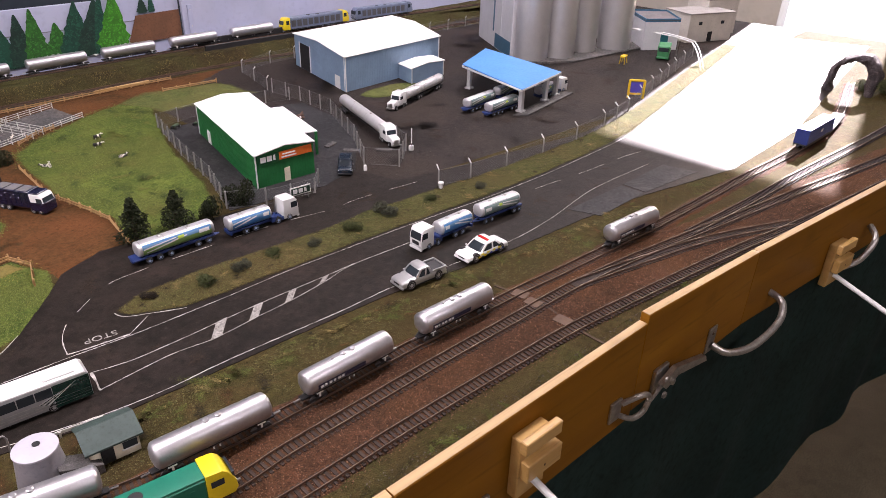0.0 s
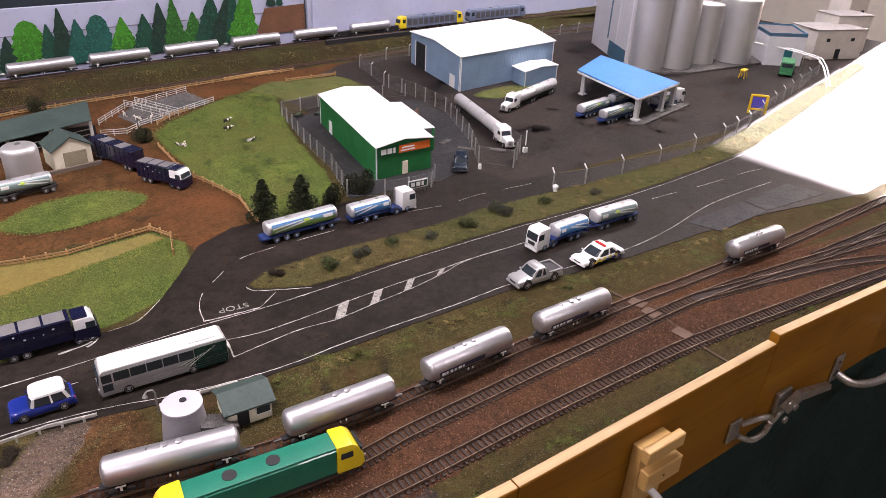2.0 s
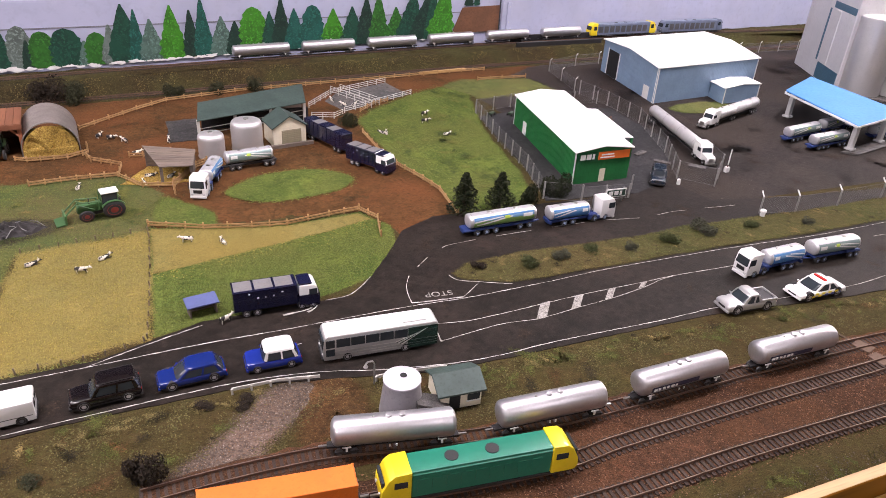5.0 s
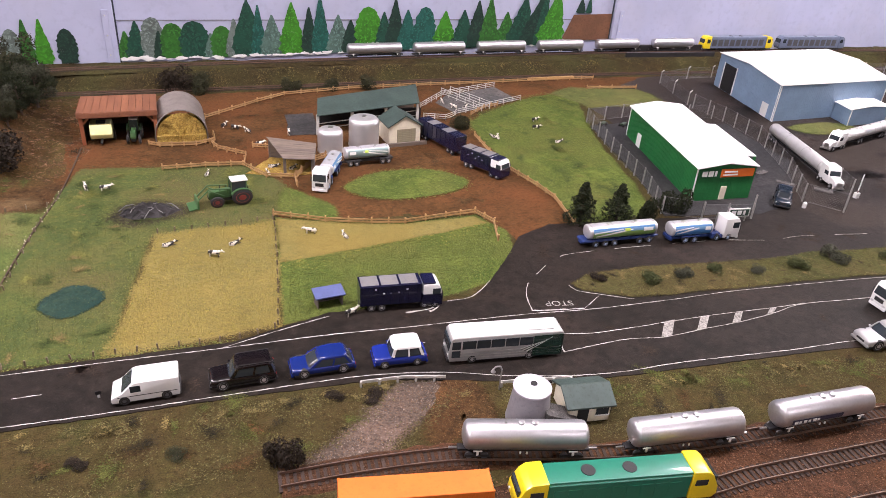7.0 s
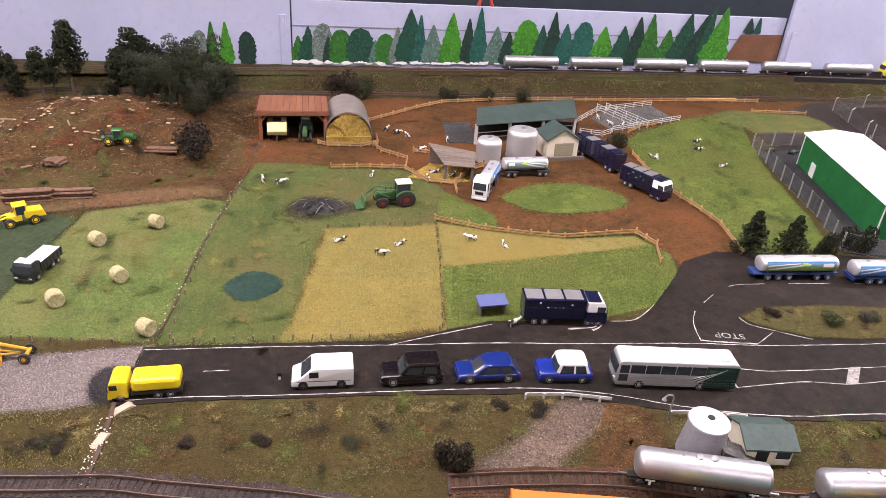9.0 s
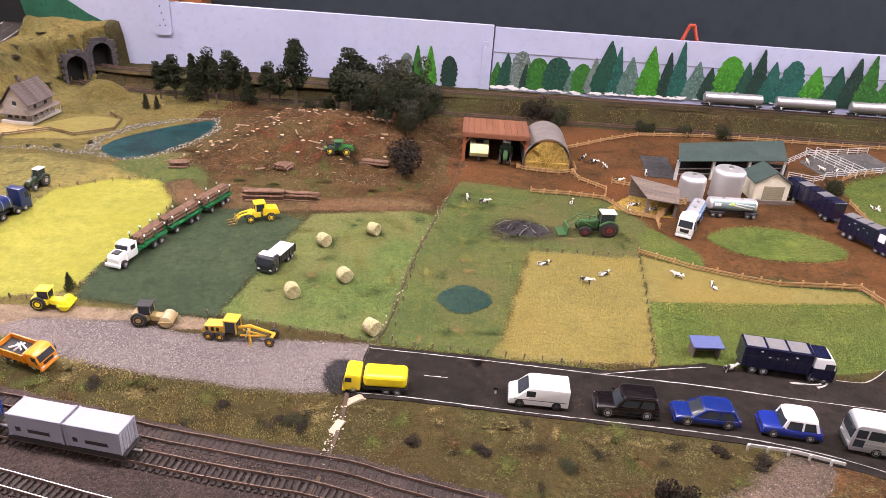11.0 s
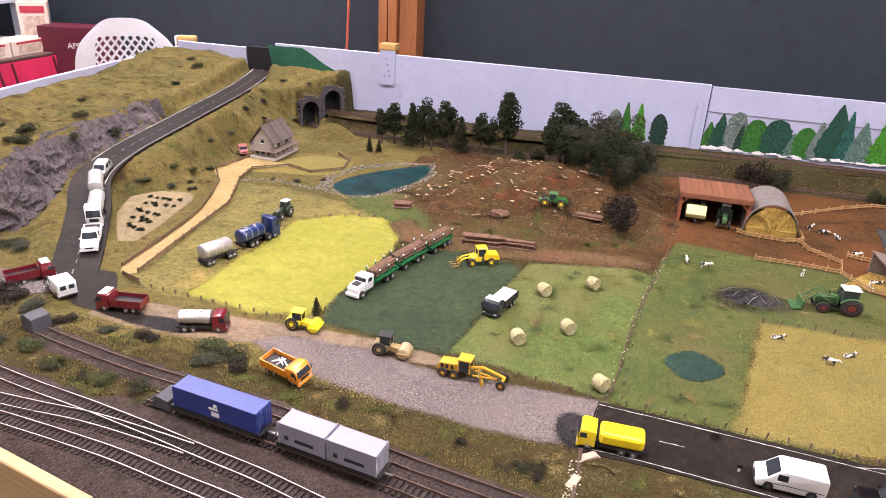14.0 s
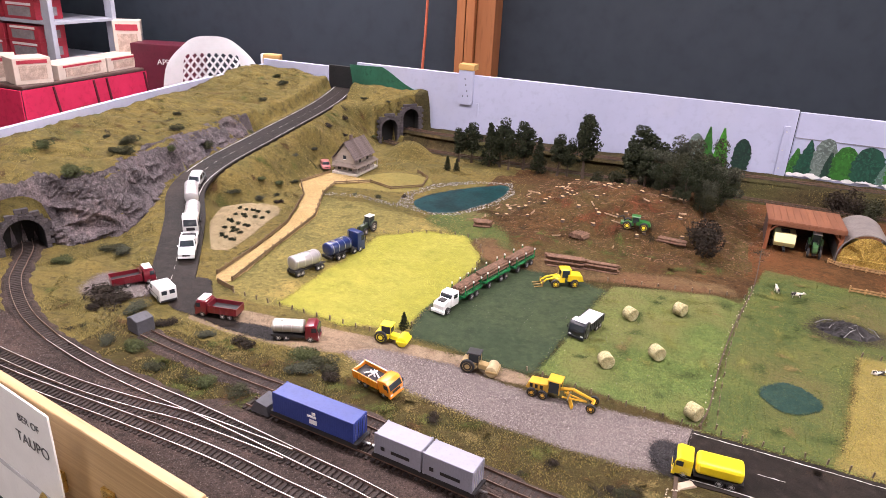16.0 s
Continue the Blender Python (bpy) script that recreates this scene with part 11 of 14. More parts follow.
scatter("ochre_grass", [[(-0.20, 0.95), (-0.142, 1.245), (0.04, 1.25), (0.003, 0.957)], [(0.046, 1.258), (0.25, 1.188), (0.38, 1.19), (0.2, 1.13), (0.035, 1.12)]], 9000, 11, G_OCHRE, "short ochre field grass", TUFT, 0.0019, 0.0)
MAINBED = [(-0.2, 0.66), (0.10, 0.645), (0.33, 0.605), (0.526, 0.588), (0.81, 0.555), (1.076, 0.52), (1.388, 0.455), (1.58, 0.41), (1.972, 0.32), (1.972, 0.19), (1.58, 0.285), (1.388, 0.33), (1.076, 0.39), (0.81, 0.432), (0.526, 0.462), (0.33, 0.475), (0.10, 0.51), (-0.2, 0.535)]
FRONT_STRIP = [(-0.1, 0.475), (0.43, 0.412), (0.845, 0.368), (1.16, 0.334), (1.5, 0.27), (1.5, 0.30), (1.16, 0.378), (0.845, 0.412), (0.43, 0.462), (-0.1, 0.515)]
scatter("front_moss", [FRONT_STRIP], 8000, 27, G_DULL, "mossy tufts along the fascia", TUFT, 0.0026, 0.0, clumps=0.0)
scatter("front_crumbs", [FRONT_STRIP], 6000, 28, S_GREY, "dark crumbs along the fascia", CHIP, 0.0015, 0.0)
scatter("main_stones", [MAINBED], 34000, 12, S_RED, "loose rusty ballast stones", CHIP, 0.0014, 0.0018)
scatter("yard_stones", [[(-1.62, 0.82), (-1.3, 0.775), (-1.0, 0.725), (-0.8, 0.69), (-0.5, 0.64), (-0.2, 0.60), (-0.2, 0.53), (-0.5, 0.55), (-0.8, 0.585), (-1.0, 0.615), (-1.3, 0.665), (-1.62, 0.72)]], 17000, 13, S_GREY, "loose dark ballast stones", CHIP, 0.0012, 0.0014)
scatter("branch_stones", [[(-1.1, 0.845), (-0.9, 0.805), (-0.565, 0.765), (-0.363, 0.75), (-0.186, 0.706), (-0.05, 0.66), (-0.05, 0.618), (-0.186, 0.662), (-0.363, 0.706), (-0.565, 0.721), (-0.9, 0.760), (-1.1, 0.80)]], 8000, 14, S_GREY, "loose dark ballast stones", CHIP, 0.0012, 0.0018)
scatter("gravel_stones", [[(-0.370, 0.945), (-0.380, 0.855), (-0.49, 0.842), (-0.60, 0.85), (-0.726, 0.87), (-0.81, 0.897), (-0.82, 0.94), (-0.70, 0.95), (-0.60, 0.93), (-0.475, 0.938)]], 13000, 15, S_PALE, "loose pale road gravel", CHIP, 0.0010, 0.0005)
scatter("drive_stones", [DRIVE], 2600, 30, S_EARTH, "loose brown drive gravel", CHIP, 0.0008, 0.0004)
scatter("hill_dull_grass", [[(-1.86, 1.0), (-1.60, 1.0), (-1.56, 1.25), (-1.60, 1.7), (-1.70, 2.3), (-1.88, 2.3)], [(-1.44, 1.28), (-1.30, 1.20), (-1.25, 1.40), (-1.32, 1.52), (-1.32, 1.95), (-1.42, 2.15), (-1.54, 2.18), (-1.45, 1.6)], [(-1.50, 0.93), (-1.40, 0.93), (-1.32, 0.99), (-1.33, 1.08), (-1.42, 1.14), (-1.48, 1.05)]], 17000, 26, G_DULL, "dull green patches in the dry grass", TUFT, 0.0021, clumps=0.13)
scatter("hill_crumbs", [MOUND], 4500, 16, S_EARTH, "bark and earth crumbs on the logged hill", CHIP, 0.0022)
scatter("hill_scrub", [MOUND], 7000, 17, G_SCRUB, "dead grass on the logged hill", TUFT, 0.0020)
scatter("bank_scrub", [[(-1.25, 2.04), (3.0, 2.02), (3.0, 2.09), (1.6, 2.11), (0.2, 2.11), (-1.25, 2.075)]], 14000, 18, G_SCRUB, "dead grass along the embankment", TUFT, 0.0026)
scatter("bank_straw", [[(-0.35, 2.045), (2.2, 2.03), (2.2, 2.10), (0.2, 2.11), (-0.35, 2.09)]], 5000, 29, G_STRAW, "dry straw-coloured grass along the embankment", TUFT, 0.0022, clumps=0.03)
scatter("hill_bark", [MOUND], 1900, 25, varied("torn_bark", (0.06, 0.030, 0.018), (0.30, 0.17, 0.10)), "torn bark and branches on the logged hill", (np.array([(-1, -0.12, 0), (1, -0.12, 0.1), (1, 0.12, 0.1), (-1, 0.12, 0), (0, 0, 0.25)], float), np.array([(0, 1, 4), (1, 2, 4), (2, 3, 4), (3, 0, 4)])), 0.0050)
scatter("pond_stones", [[(-1.07, 1.54), (-1.09, 1.63), (-1.05, 1.74), (-0.97, 1.81), (-0.88, 1.845), (-0.845, 1.76), (-0.86, 1.65), (-0.92, 1.535), (-0.985, 1.512)], [(-1.27, 1.535), (-1.18, 1.565), (-1.06, 1.545), (-1.06, 1.525), (-1.18, 1.54), (-1.26, 1.512)]], 2400, 19, varied("pond_stone", (0.07, 0.062, 0.055), (0.42, 0.39, 0.36)), "stones round the pond", CHIP, 0.0027, 0.0, [[(-1.035, 1.555), (-1.06, 1.62), (-1.03, 1.72), (-0.96, 1.79), (-0.89, 1.82), (-0.865, 1.76), (-0.88, 1.66), (-0.935, 1.55), (-0.985, 1.53)]])
scatter("dirt_crumbs", [[(-0.25, 1.53), (0.05, 1.50), (0.09, 1.40), (0.15, 1.25), (0.40, 1.20), (0.56, 1.12), (0.55, 1.45), (0.5, 1.9), (-0.25, 1.95)]], 9000, 20, S_EARTH, "crumbs of red farmyard earth", CHIP, 0.0013, -0.0022)


def patches(name, polys, n, seed, material, label, size, on=None, avoid=(), lift=0.0012):
    """Many ragged, soft-rimmed patches of another cover spread over some areas, as one mesh."""
    rng = np.random.RandomState(seed)
    bm = bmesh.new()
    fade = bm.verts.layers.float.new("fade")
    made, tries = 0, 0
    box_x = [q[0] for p in polys for q in p]
    box_y = [q[1] for p in polys for q in p]
    while made < n and tries < n * 60:
        tries += 1
        x, y = rng.uniform(min(box_x), max(box_x)), rng.uniform(min(box_y), max(box_y))
        if not any(inside(p, [x], [y])[0] for p in polys) or any(inside(p, [x], [y])[0] for p in avoid):
            continue
        r, turn, wide = size * rng.uniform(0.35, 1.25), rng.uniform(0, 6.283), rng.uniform(1.0, 2.2)
        ph = rng.uniform(0, 6.283, 4)
        k = 28
        a = np.arange(k) / k * 6.283
        edge = r * (1 + 0.22 * np.sin(2 * a + ph[0]) + 0.16 * np.sin(3 * a + ph[1]) + 0.12 * np.sin(5 * a + ph[2]) + 0.09 * np.sin(9 * a + ph[3]))
        loops = []
        for q in (0.18, 0.45, 0.72, 1.0):
            ex, ey = edge * q * np.cos(a) * wide, edge * q * np.sin(a)
            X, Y = x + ex * math.cos(turn) - ey * math.sin(turn), y + ex * math.sin(turn) + ey * math.cos(turn)
            Z = ground_height(X, Y) + lift if on is None else np.full(X.shape, on + 0.00004 * (made % 7))
            loops.append([bm.verts.new(c) for c in zip(X.tolist(), Y.tolist(), (Z - (0.0003 if q == 1.0 else 0)).tolist())])
            for v in loops[-1]:
                v[fade] = min(1.0, 0.40 + max(0.0, q - 0.18) * 0.75)
        bm.faces.new(loops[0])
        for p, q in zip(loops, loops[1:]):
            for i in range(k):
                bm.faces.new((p[i], q[i], q[(i + 1) % k], p[(i + 1) % k]))
        made += 1
    ob = new(name, finish(bm, name, material))
    return tagged(ob, label, "ground cover", "", "stuff")


MOSS = turf("bright_moss", (0.084, 0.100, 0.024), (0.108, 0.118, 0.030), (0.060, 0.070, 0.020), 30.0, 160.0, 900.0, 0.0014, feather=True)
OLD_GRASS = turf("bleached_grass", (0.190, 0.150, 0.056), (0.230, 0.180, 0.070), (0.140, 0.108, 0.042), 26.0, 140.0, 900.0, 0.0014, feather=True)
BROWN_SOIL = turf("crumbly_brown_soil", (0.085, 0.048, 0.019), (0.120, 0.070, 0.027), (0.050, 0.030, 0.014), 30.0, 140.0, 800.0, 0.0016, feather=True)
PEAT = turf("dark_peat", (0.030, 0.026, 0.014), (0.044, 0.036, 0.019), (0.020, 0.017, 0.011), 30.0, 140.0, 800.0, 0.0016, feather=True)
SWARD = turf("deep_green_sward", (0.060, 0.090, 0.026), (0.080, 0.110, 0.030), (0.046, 0.068, 0.022), 30.0, 160.0, 900.0, 0.0012, feather=True)
PALE_SWARD = turf("yellowing_sward", (0.158, 0.172, 0.042), (0.185, 0.192, 0.050), (0.130, 0.140, 0.036), 30.0, 160.0, 900.0, 0.0012, feather=True)
HILLTOP = [(-1.84, 1.0), (-1.62, 1.0), (-1.58, 1.25), (-1.61, 1.7), (-1.70, 2.2), (-1.86, 2.2)]
HILLSIDE = [(-1.44, 1.28), (-1.30, 1.20), (-1.28, 1.45), (-1.36, 1.62), (-1.36, 1.95), (-1.42, 2.10), (-1.50, 2.10), (-1.44, 1.6)]
PASTURE = [(-0.35, 0.97), (-0.31, 1.36), (-0.26, 1.53), (0.0, 1.50), (0.06, 1.38), (0.02, 1.27), (-0.16, 1.26), (-0.22, 0.96)]
COW_FIELD = [(0.58, 1.60), (0.65, 1.72), (0.80, 1.81), (0.89, 1.85), (0.92, 1.79), (0.80, 1.46), (0.71, 1.17), (0.60, 1.13), (0.59, 1.24), (0.565, 1.40)]
BALE_FIELD = [(-0.375, 0.98), (-0.335, 1.35), (-0.52, 1.31), (-0.57, 1.02)]
PUDDLE = [(-0.31, 1.02), (-0.19, 1.02), (-0.19, 1.14), (-0.31, 1.14)]
YARD_LAWN = [(0.15, 1.26), (0.46, 1.26), (0.46, 1.45), (0.15, 1.45)]
YARD_DIRT = [(-0.22, 1.57), (0.08, 1.52), (0.12, 1.42), (0.45, 1.22), (0.54, 1.20), (0.52, 1.55), (0.46, 1.88), (-0.22, 1.92)]
MOSSY_BANK = [(-1.10, 0.782), (-1.02, 0.778), (-0.92, 0.760), (-0.88, 0.745), (-0.95, 0.735), (-1.04, 0.745), (-1.12, 0.765)]
patches("moss_patches", [VERGE, WEST], 60, 201, MOSS, "bright moss in the rough ground beside the tracks", 0.020, None, [DRIVE] + TRACKSIDE)
patches("island_straw", [ISLAND], 40, 221, OLD_GRASS, "bleached grass on the verge island", 0.012, 0.0031, [[(1.74, 0.70), (3.0, 0.70), (3.0, 1.10), (1.74, 1.10)]])
patches("island_peat", [ISLAND], 34, 222, PEAT, "dark soil on the verge island", 0.010, 0.0034, [[(1.74, 0.70), (3.0, 0.70), (3.0, 1.10), (1.74, 1.10)]])
patches("front_moss_patches", [FRONT_STRIP], 30, 223, MOSS, "bright moss along the fascia", 0.016, 0.0010)
patches("kerb_straw", [[(-0.38, 0.834), (0.10, 0.802), (0.20, 0.768), (0.30, 0.738), (0.57, 0.708), (0.97, 0.640), (1.30, 0.594), (1.30, 0.575), (0.97, 0.620), (0.57, 0.688), (0.30, 0.716), (0.10, 0.782), (-0.38, 0.812)]], 60, 224, OLD_GRASS, "bleached grass beside the road edge", 0.010, None, [DRIVE], 0.0018)
patches("kerb_moss", [[(0.30, 0.738), (0.57, 0.708), (0.97, 0.640), (1.30, 0.594), (1.30, 0.565), (0.97, 0.610), (0.57, 0.676), (0.30, 0.704)]], 36, 225, MOSS, "bright moss beside the road edge", 0.013, None, [DRIVE], 0.0022)
patches("moss_bank", [MOSSY_BANK], 14, 202, MOSS, "bright moss between two tracks", 0.018)
patches("soil_patches", [VERGE, WEST], 46, 203, BROWN_SOIL, "bare brown soil in the rough ground", 0.016, None, [DRIVE] + TRACKSIDE, 0.0014)
patches("peat_patches", [VERGE, WEST], 40, 204, PEAT, "dark peaty ground beside the tracks", 0.015, None, [DRIVE] + TRACKSIDE, 0.0016)
patches("straw_patches", [WEST, HILLSIDE, HILLTOP], 60, 205, OLD_GRASS, "bleached grass on the dry ground", 0.022, None, TRACKSIDE)
patches("hill_moss", [HILLTOP, HILLSIDE], 36, 206, MOSS, "green moss on the dry hill", 0.020)
patches("hill_soil", [HILLTOP, HILLSIDE], 44, 207, BROWN_SOIL, "brown earth showing through the hill grass", 0.018, None, (), 0.0015)
patches("hill_peat", [HILLTOP, HILLSIDE], 26, 208, PEAT, "dark patches in the hill grass", 0.016, None, (), 0.0017)
patches("pasture_green_patches", [PASTURE, BALE_FIELD, COW_FIELD], 60, 209, SWARD, "deeper green growth in the pastures", 0.022, 0.0013, [PUDDLE])
patches("pasture_pale_patches", [PASTURE, BALE_FIELD, COW_FIELD], 54, 210, PALE_SWARD, "yellowing growth in the pastures", 0.024, 0.0017, [PUDDLE])
patches("pasture_bare_patches", [PASTURE, BALE_FIELD], 24, 211, OLD_GRASS, "worn spots in the pastures", 0.014, 0.0021, [PUDDLE])
patches("yard_soil_patches", [YARD_DIRT], 34, 212, BROWN_SOIL, "darker trampled soil in the farmyard", 0.022, None, [YARD_LAWN], 0.0010)
RED_SOIL = turf("fresh_red_soil", (0.150, 0.050, 0.022), (0.180, 0.068, 0.030), (0.105, 0.036, 0.016), 30.0, 140.0, 800.0, 0.0016, feather=True)
OIL_STAIN = turf("oil_stained_seal", (0.012, 0.0095, 0.009), (0.017, 0.0135, 0.0125), (0.009, 0.0075, 0.007), 20.0, 120.0, 800.0, 0.0004, 0.55, feather=True)
ROAD_DUST = turf("dusty_seal", (0.042, 0.031, 0.024), (0.056, 0.042, 0.033), (0.032, 0.024, 0.019), 20.0, 120.0, 800.0, 0.0004, 0.8, feather=True)
PLANT_YARD = [(1.08, 1.12), (1.28, 1.50), (1.32, 1.85), (1.9, 1.9), (2.3, 1.75), (2.3, 1.05), (1.8, 0.96), (1.2, 0.96)]
ROADWAY = [(-0.36, 0.93), (0.27, 0.94), (0.40, 1.05), (0.60, 1.10), (0.90, 1.05), (1.2, 0.93), (0.5, 0.98), (0.42, 0.92), (0.52, 0.86), (1.2, 0.77), (1.6, 0.74), (1.55, 0.56), (0.97, 0.665), (0.4, 0.75), (0.1, 0.825), (-0.36, 0.85)]
patches("yard_stains", [PLANT_YARD], 60, 215, OIL_STAIN, "dark oil stains on the plant yard", 0.034, None, (), 0.0013)
patches("yard_dust", [PLANT_YARD], 50, 216, ROAD_DUST, "brown dust on the plant yard", 0.036, None, (), 0.0016)
patches("road_dust", [ROADWAY], 44, 217, ROAD_DUST, "brown dust on the road", 0.020, 0.0012)
patches("mound_red", [[(-0.72, 1.60), (-0.72, 1.80), (-0.50, 1.82), (-0.40, 1.60), (-0.55, 1.55)]], 30, 218, RED_SOIL, "fresh red soil on the logged hill", 0.024, None, (), 0.0018)
patches("mound_foot", [[(-0.80, 1.47), (-0.70, 1.55), (-0.40, 1.53), (-0.30, 1.46), (-0.45, 1.43), (-0.75, 1.44)]], 34, 219, MOSS, "green growth at the foot of the logged hill", 0.018, None, (), 0.0014)
patches("mound_soil", [MOUND], 40, 213, BROWN_SOIL, "fresh brown soil on the logged hill", 0.026, None, (), 0.0012)
patches("mound_peat", [MOUND], 30, 214, PEAT, "dark peaty soil on the logged hill", 0.020, None, (), 0.0015)


def fringe(name, line, width, n, seed, material, label, proto, size):
    """Loose cover strewn over the meeting line of two surfaces."""
    rng = np.random.RandomState(seed)
    pts = even(line, 0.004)
    k = rng.randint(0, len(pts), n)
    p = np.array([(pts[i][0].x, pts[i][0].y) for i in k]) + rng.normal(size=(n, 2)) * width * 0.5
    V, F = proto
    a, s = rng.uniform(0, 6.283, n), size * rng.uniform(0.5, 1.4, n)
    P = V[None] * s[:, None, None]
    X = P[:, :, 0] * np.cos(a)[:, None] - P[:, :, 1] * np.sin(a)[:, None] + p[:, :1]
    Y = P[:, :, 0] * np.sin(a)[:, None] + P[:, :, 1] * np.cos(a)[:, None] + p[:, 1:]
    Z = P[:, :, 2] + np.maximum(ground_height(p[:, 0], p[:, 1]), 0.0004)[:, None]
    W = np.stack([X, Y, Z], -1).reshape(-1, 3)
    me = mesh_from(name, W, (F[None] + (np.arange(n) * len(V))[:, None, None]).reshape(-1, F.shape[1]), material)
    return tagged(new(name, me), label, "ground cover", "", "stuff")


EDGES = (
    ([(-0.59, 0.985), (-0.57, 1.10), (-0.545, 1.30)], 0.026, 3000, G_GREEN),
    ([(-0.59, 0.985), (-0.68, 0.985), (-0.79, 1.0)], 0.018, 2000, G_SCRUB),
    ([(-0.545, 1.31), (-0.64, 1.335), (-0.75, 1.32)], 0.016, 1400, G_SCRUB),
    ([(-0.79, 1.0), (-0.805, 1.05), (-0.79, 1.22), (-0.80, 1.37)], 0.010, 1500, G_OCHRE),
    ([(-1.03, 1.0), (-1.02, 1.16), (-1.015, 1.345), (-0.945, 1.415), (-0.86, 1.43)], 0.016, 2600, G_OCHRE),
    ([(-1.175, 1.03), (-1.175, 1.19), (-1.20, 1.385), (-1.255, 1.50)], 0.012, 1600, G_STRAW),
    ([(-1.255, 1.50), (-1.15, 1.52), (-0.98, 1.49), (-0.85, 1.46), (-0.75, 1.40)], 0.03, 3600, G_SCRUB),
    ([(-0.74, 1.40), (-0.80, 1.50), (-0.88, 1.60)], 0.03, 2200, G_SCRUB),
    ([(-0.32, 1.385), (-0.42, 1.37), (-0.53, 1.335)], 0.02, 1500, G_SCRUB),
    ([(-0.35, 1.40), (-0.55, 1.42), (-0.78, 1.44)], 0.03, 2600, G_SCRUB),
    ([(-0.205, 0.95), (-0.146, 1.25), (0.04, 1.256)], 0.014, 1100, G_GREEN),
    ([(0.046, 1.262), (0.13, 1.232), (0.25, 1.196), (0.385, 1.20)], 0.010, 1400, G_GREEN),
    ([(0.395, 1.165), (0.2, 1.135), (0.03, 1.115)], 0.03, 3000, G_OCHRE),
    ([(-0.262, 1.545), (-0.13, 1.525), (0.02, 1.51), (0.085, 1.40), (0.08, 1.30)], 0.022, 3000, G_SCRUB),
    ([(0.190, 1.365), (0.235, 1.405), (0.30, 1.425), (0.38, 1.412), (0.425, 1.365), (0.42, 1.325), (0.355, 1.297), (0.27, 1.295), (0.21, 1.322), (0.190, 1.365)], 0.010, 2200, G_LIGHT),
    ([(0.56, 1.60), (0.575, 1.68), (0.635, 1.735), (0.80, 1.835), (0.90, 1.875)], 0.016, 2200, G_LIGHT),
    ([(-0.98, 1.38), (-0.9, 1.60), (-0.88, 1.85), (-0.9, 1.99)], 0.05, 3000, G_STRAW),
    ([(-0.62, 0.845), (-0.73, 0.866), (-0.82, 0.895), (-0.93, 0.89), (-1.12, 0.89)], 0.012, 1800, G_STRAW),
    ([(-0.385, 0.842), (-0.49, 0.838), (-0.60, 0.846)], 0.010, 1200, G_SCRUB),
    ([(0.105, 0.795), (0.05, 0.75), (-0.02, 0.71), (-0.03, 0.686)], 0.014, 1300, G_SCRUB),
    ([(0.178, 0.765), (0.10, 0.715), (0.055, 0.682)], 0.014, 1200, G_SCRUB),
    ([(-0.06, 0.934), (-0.20, 0.941), (-0.37, 0.947)], 0.007, 1200, G_GREEN),
    ([(0.435, 0.945), (0.470, 0.962), (0.58, 0.961), (0.80, 0.933), (1.056, 0.912), (1.30, 0.895)], 0.008, 1800, G_SCRUB),
    ([(0.507, 0.884), (0.665, 0.872), (0.894, 0.850), (1.116, 0.820), (1.299, 0.804), (1.575, 0.796)], 0.008, 1800, G_SCRUB),
)
for k, (line, width, n, mat) in enumerate(EDGES):
    fringe("edge_grass", line, width, n * 2 // 5, 40 + k, mat, "loose grass where two surfaces meet", FLAT_TUFT, 0.0017)
fringe("road_grit", [(-0.36, 0.89), (0.0, 0.89), (0.35, 0.86), (0.8, 0.78), (1.5, 0.70)], 0.09, 700, 90, S_PALE, "grit on the road", CHIP, 0.0006)
fringe("yard_grit", [(0.45, 1.05), (0.8, 1.05), (1.2, 1.0), (1.6, 1.2)], 0.10, 500, 91, S_PALE, "grit on the yard", CHIP, 0.0006)
fringe("field_litter", [(-0.75, 1.1), (-0.6, 1.15), (-0.45, 1.1)], 0.10, 260, 92, S_PALE, "pale litter in the fields", CHIP, 0.0011)

# ---------------------------------------------------------------- fences, stock and roadside things
FENCE_WOOD = grained("honey_fence_wood", (0.36, 0.205, 0.080), (0.44, 0.265, 0.115), 0.75, (14.0, 90.0, 90.0), 0.0004)
STAKE_WOOD = paint("grey_stake", (0.20, 0.155, 0.105), 0.9, var=0.25, scale=200.0)


def rail_fence(pts, label, rails=(0.0045, 0.0090), post_h=0.0125, gap=0.032, material=None, thick=0.0012, z=0.0):
    """Posts and long rails, each a piece of its own."""
    ob = thing("rail_fence", pose(0, 0, 0), label, "fence", "timber fences")
    mat = material or FENCE_WOOD
    rnd = random.Random(int(abs(pts[0][0]) * 1e4))
    for a, b in zip(pts, pts[1:]):
        a, b = Vector(a), Vector(b)
        d = b - a
        n = max(1, round(d.length / gap))
        turn = math.degrees(math.atan2(d.y, d.x))
        for i in range(n + (1 if b == Vector(pts[-1]) else 0)):
            p = a.lerp(b, i / n)
            bm = bmesh.new()
            h = post_h * rnd.uniform(0.92, 1.12)
            box(bm, -0.0013, 0.0013, -0.0013, 0.0013, -0.003, h, 0.0003)
            part("post", bm, mat, ob, "", False, pose(p.x, p.y, z, rnd.uniform(-2, 2), rnd.uniform(-2, 2), turn))
        for h in rails:
            bm = bmesh.new()
            box(bm, -0.0012, d.length + 0.0012, -0.0022, -0.0022 + thick, h - 0.0014, h + 0.0014, 0.0002)
            part("rail", bm, mat, ob, "", False, pose(a.x, a.y, z, 0, rnd.uniform(-0.15, 0.15), turn))
    return ob


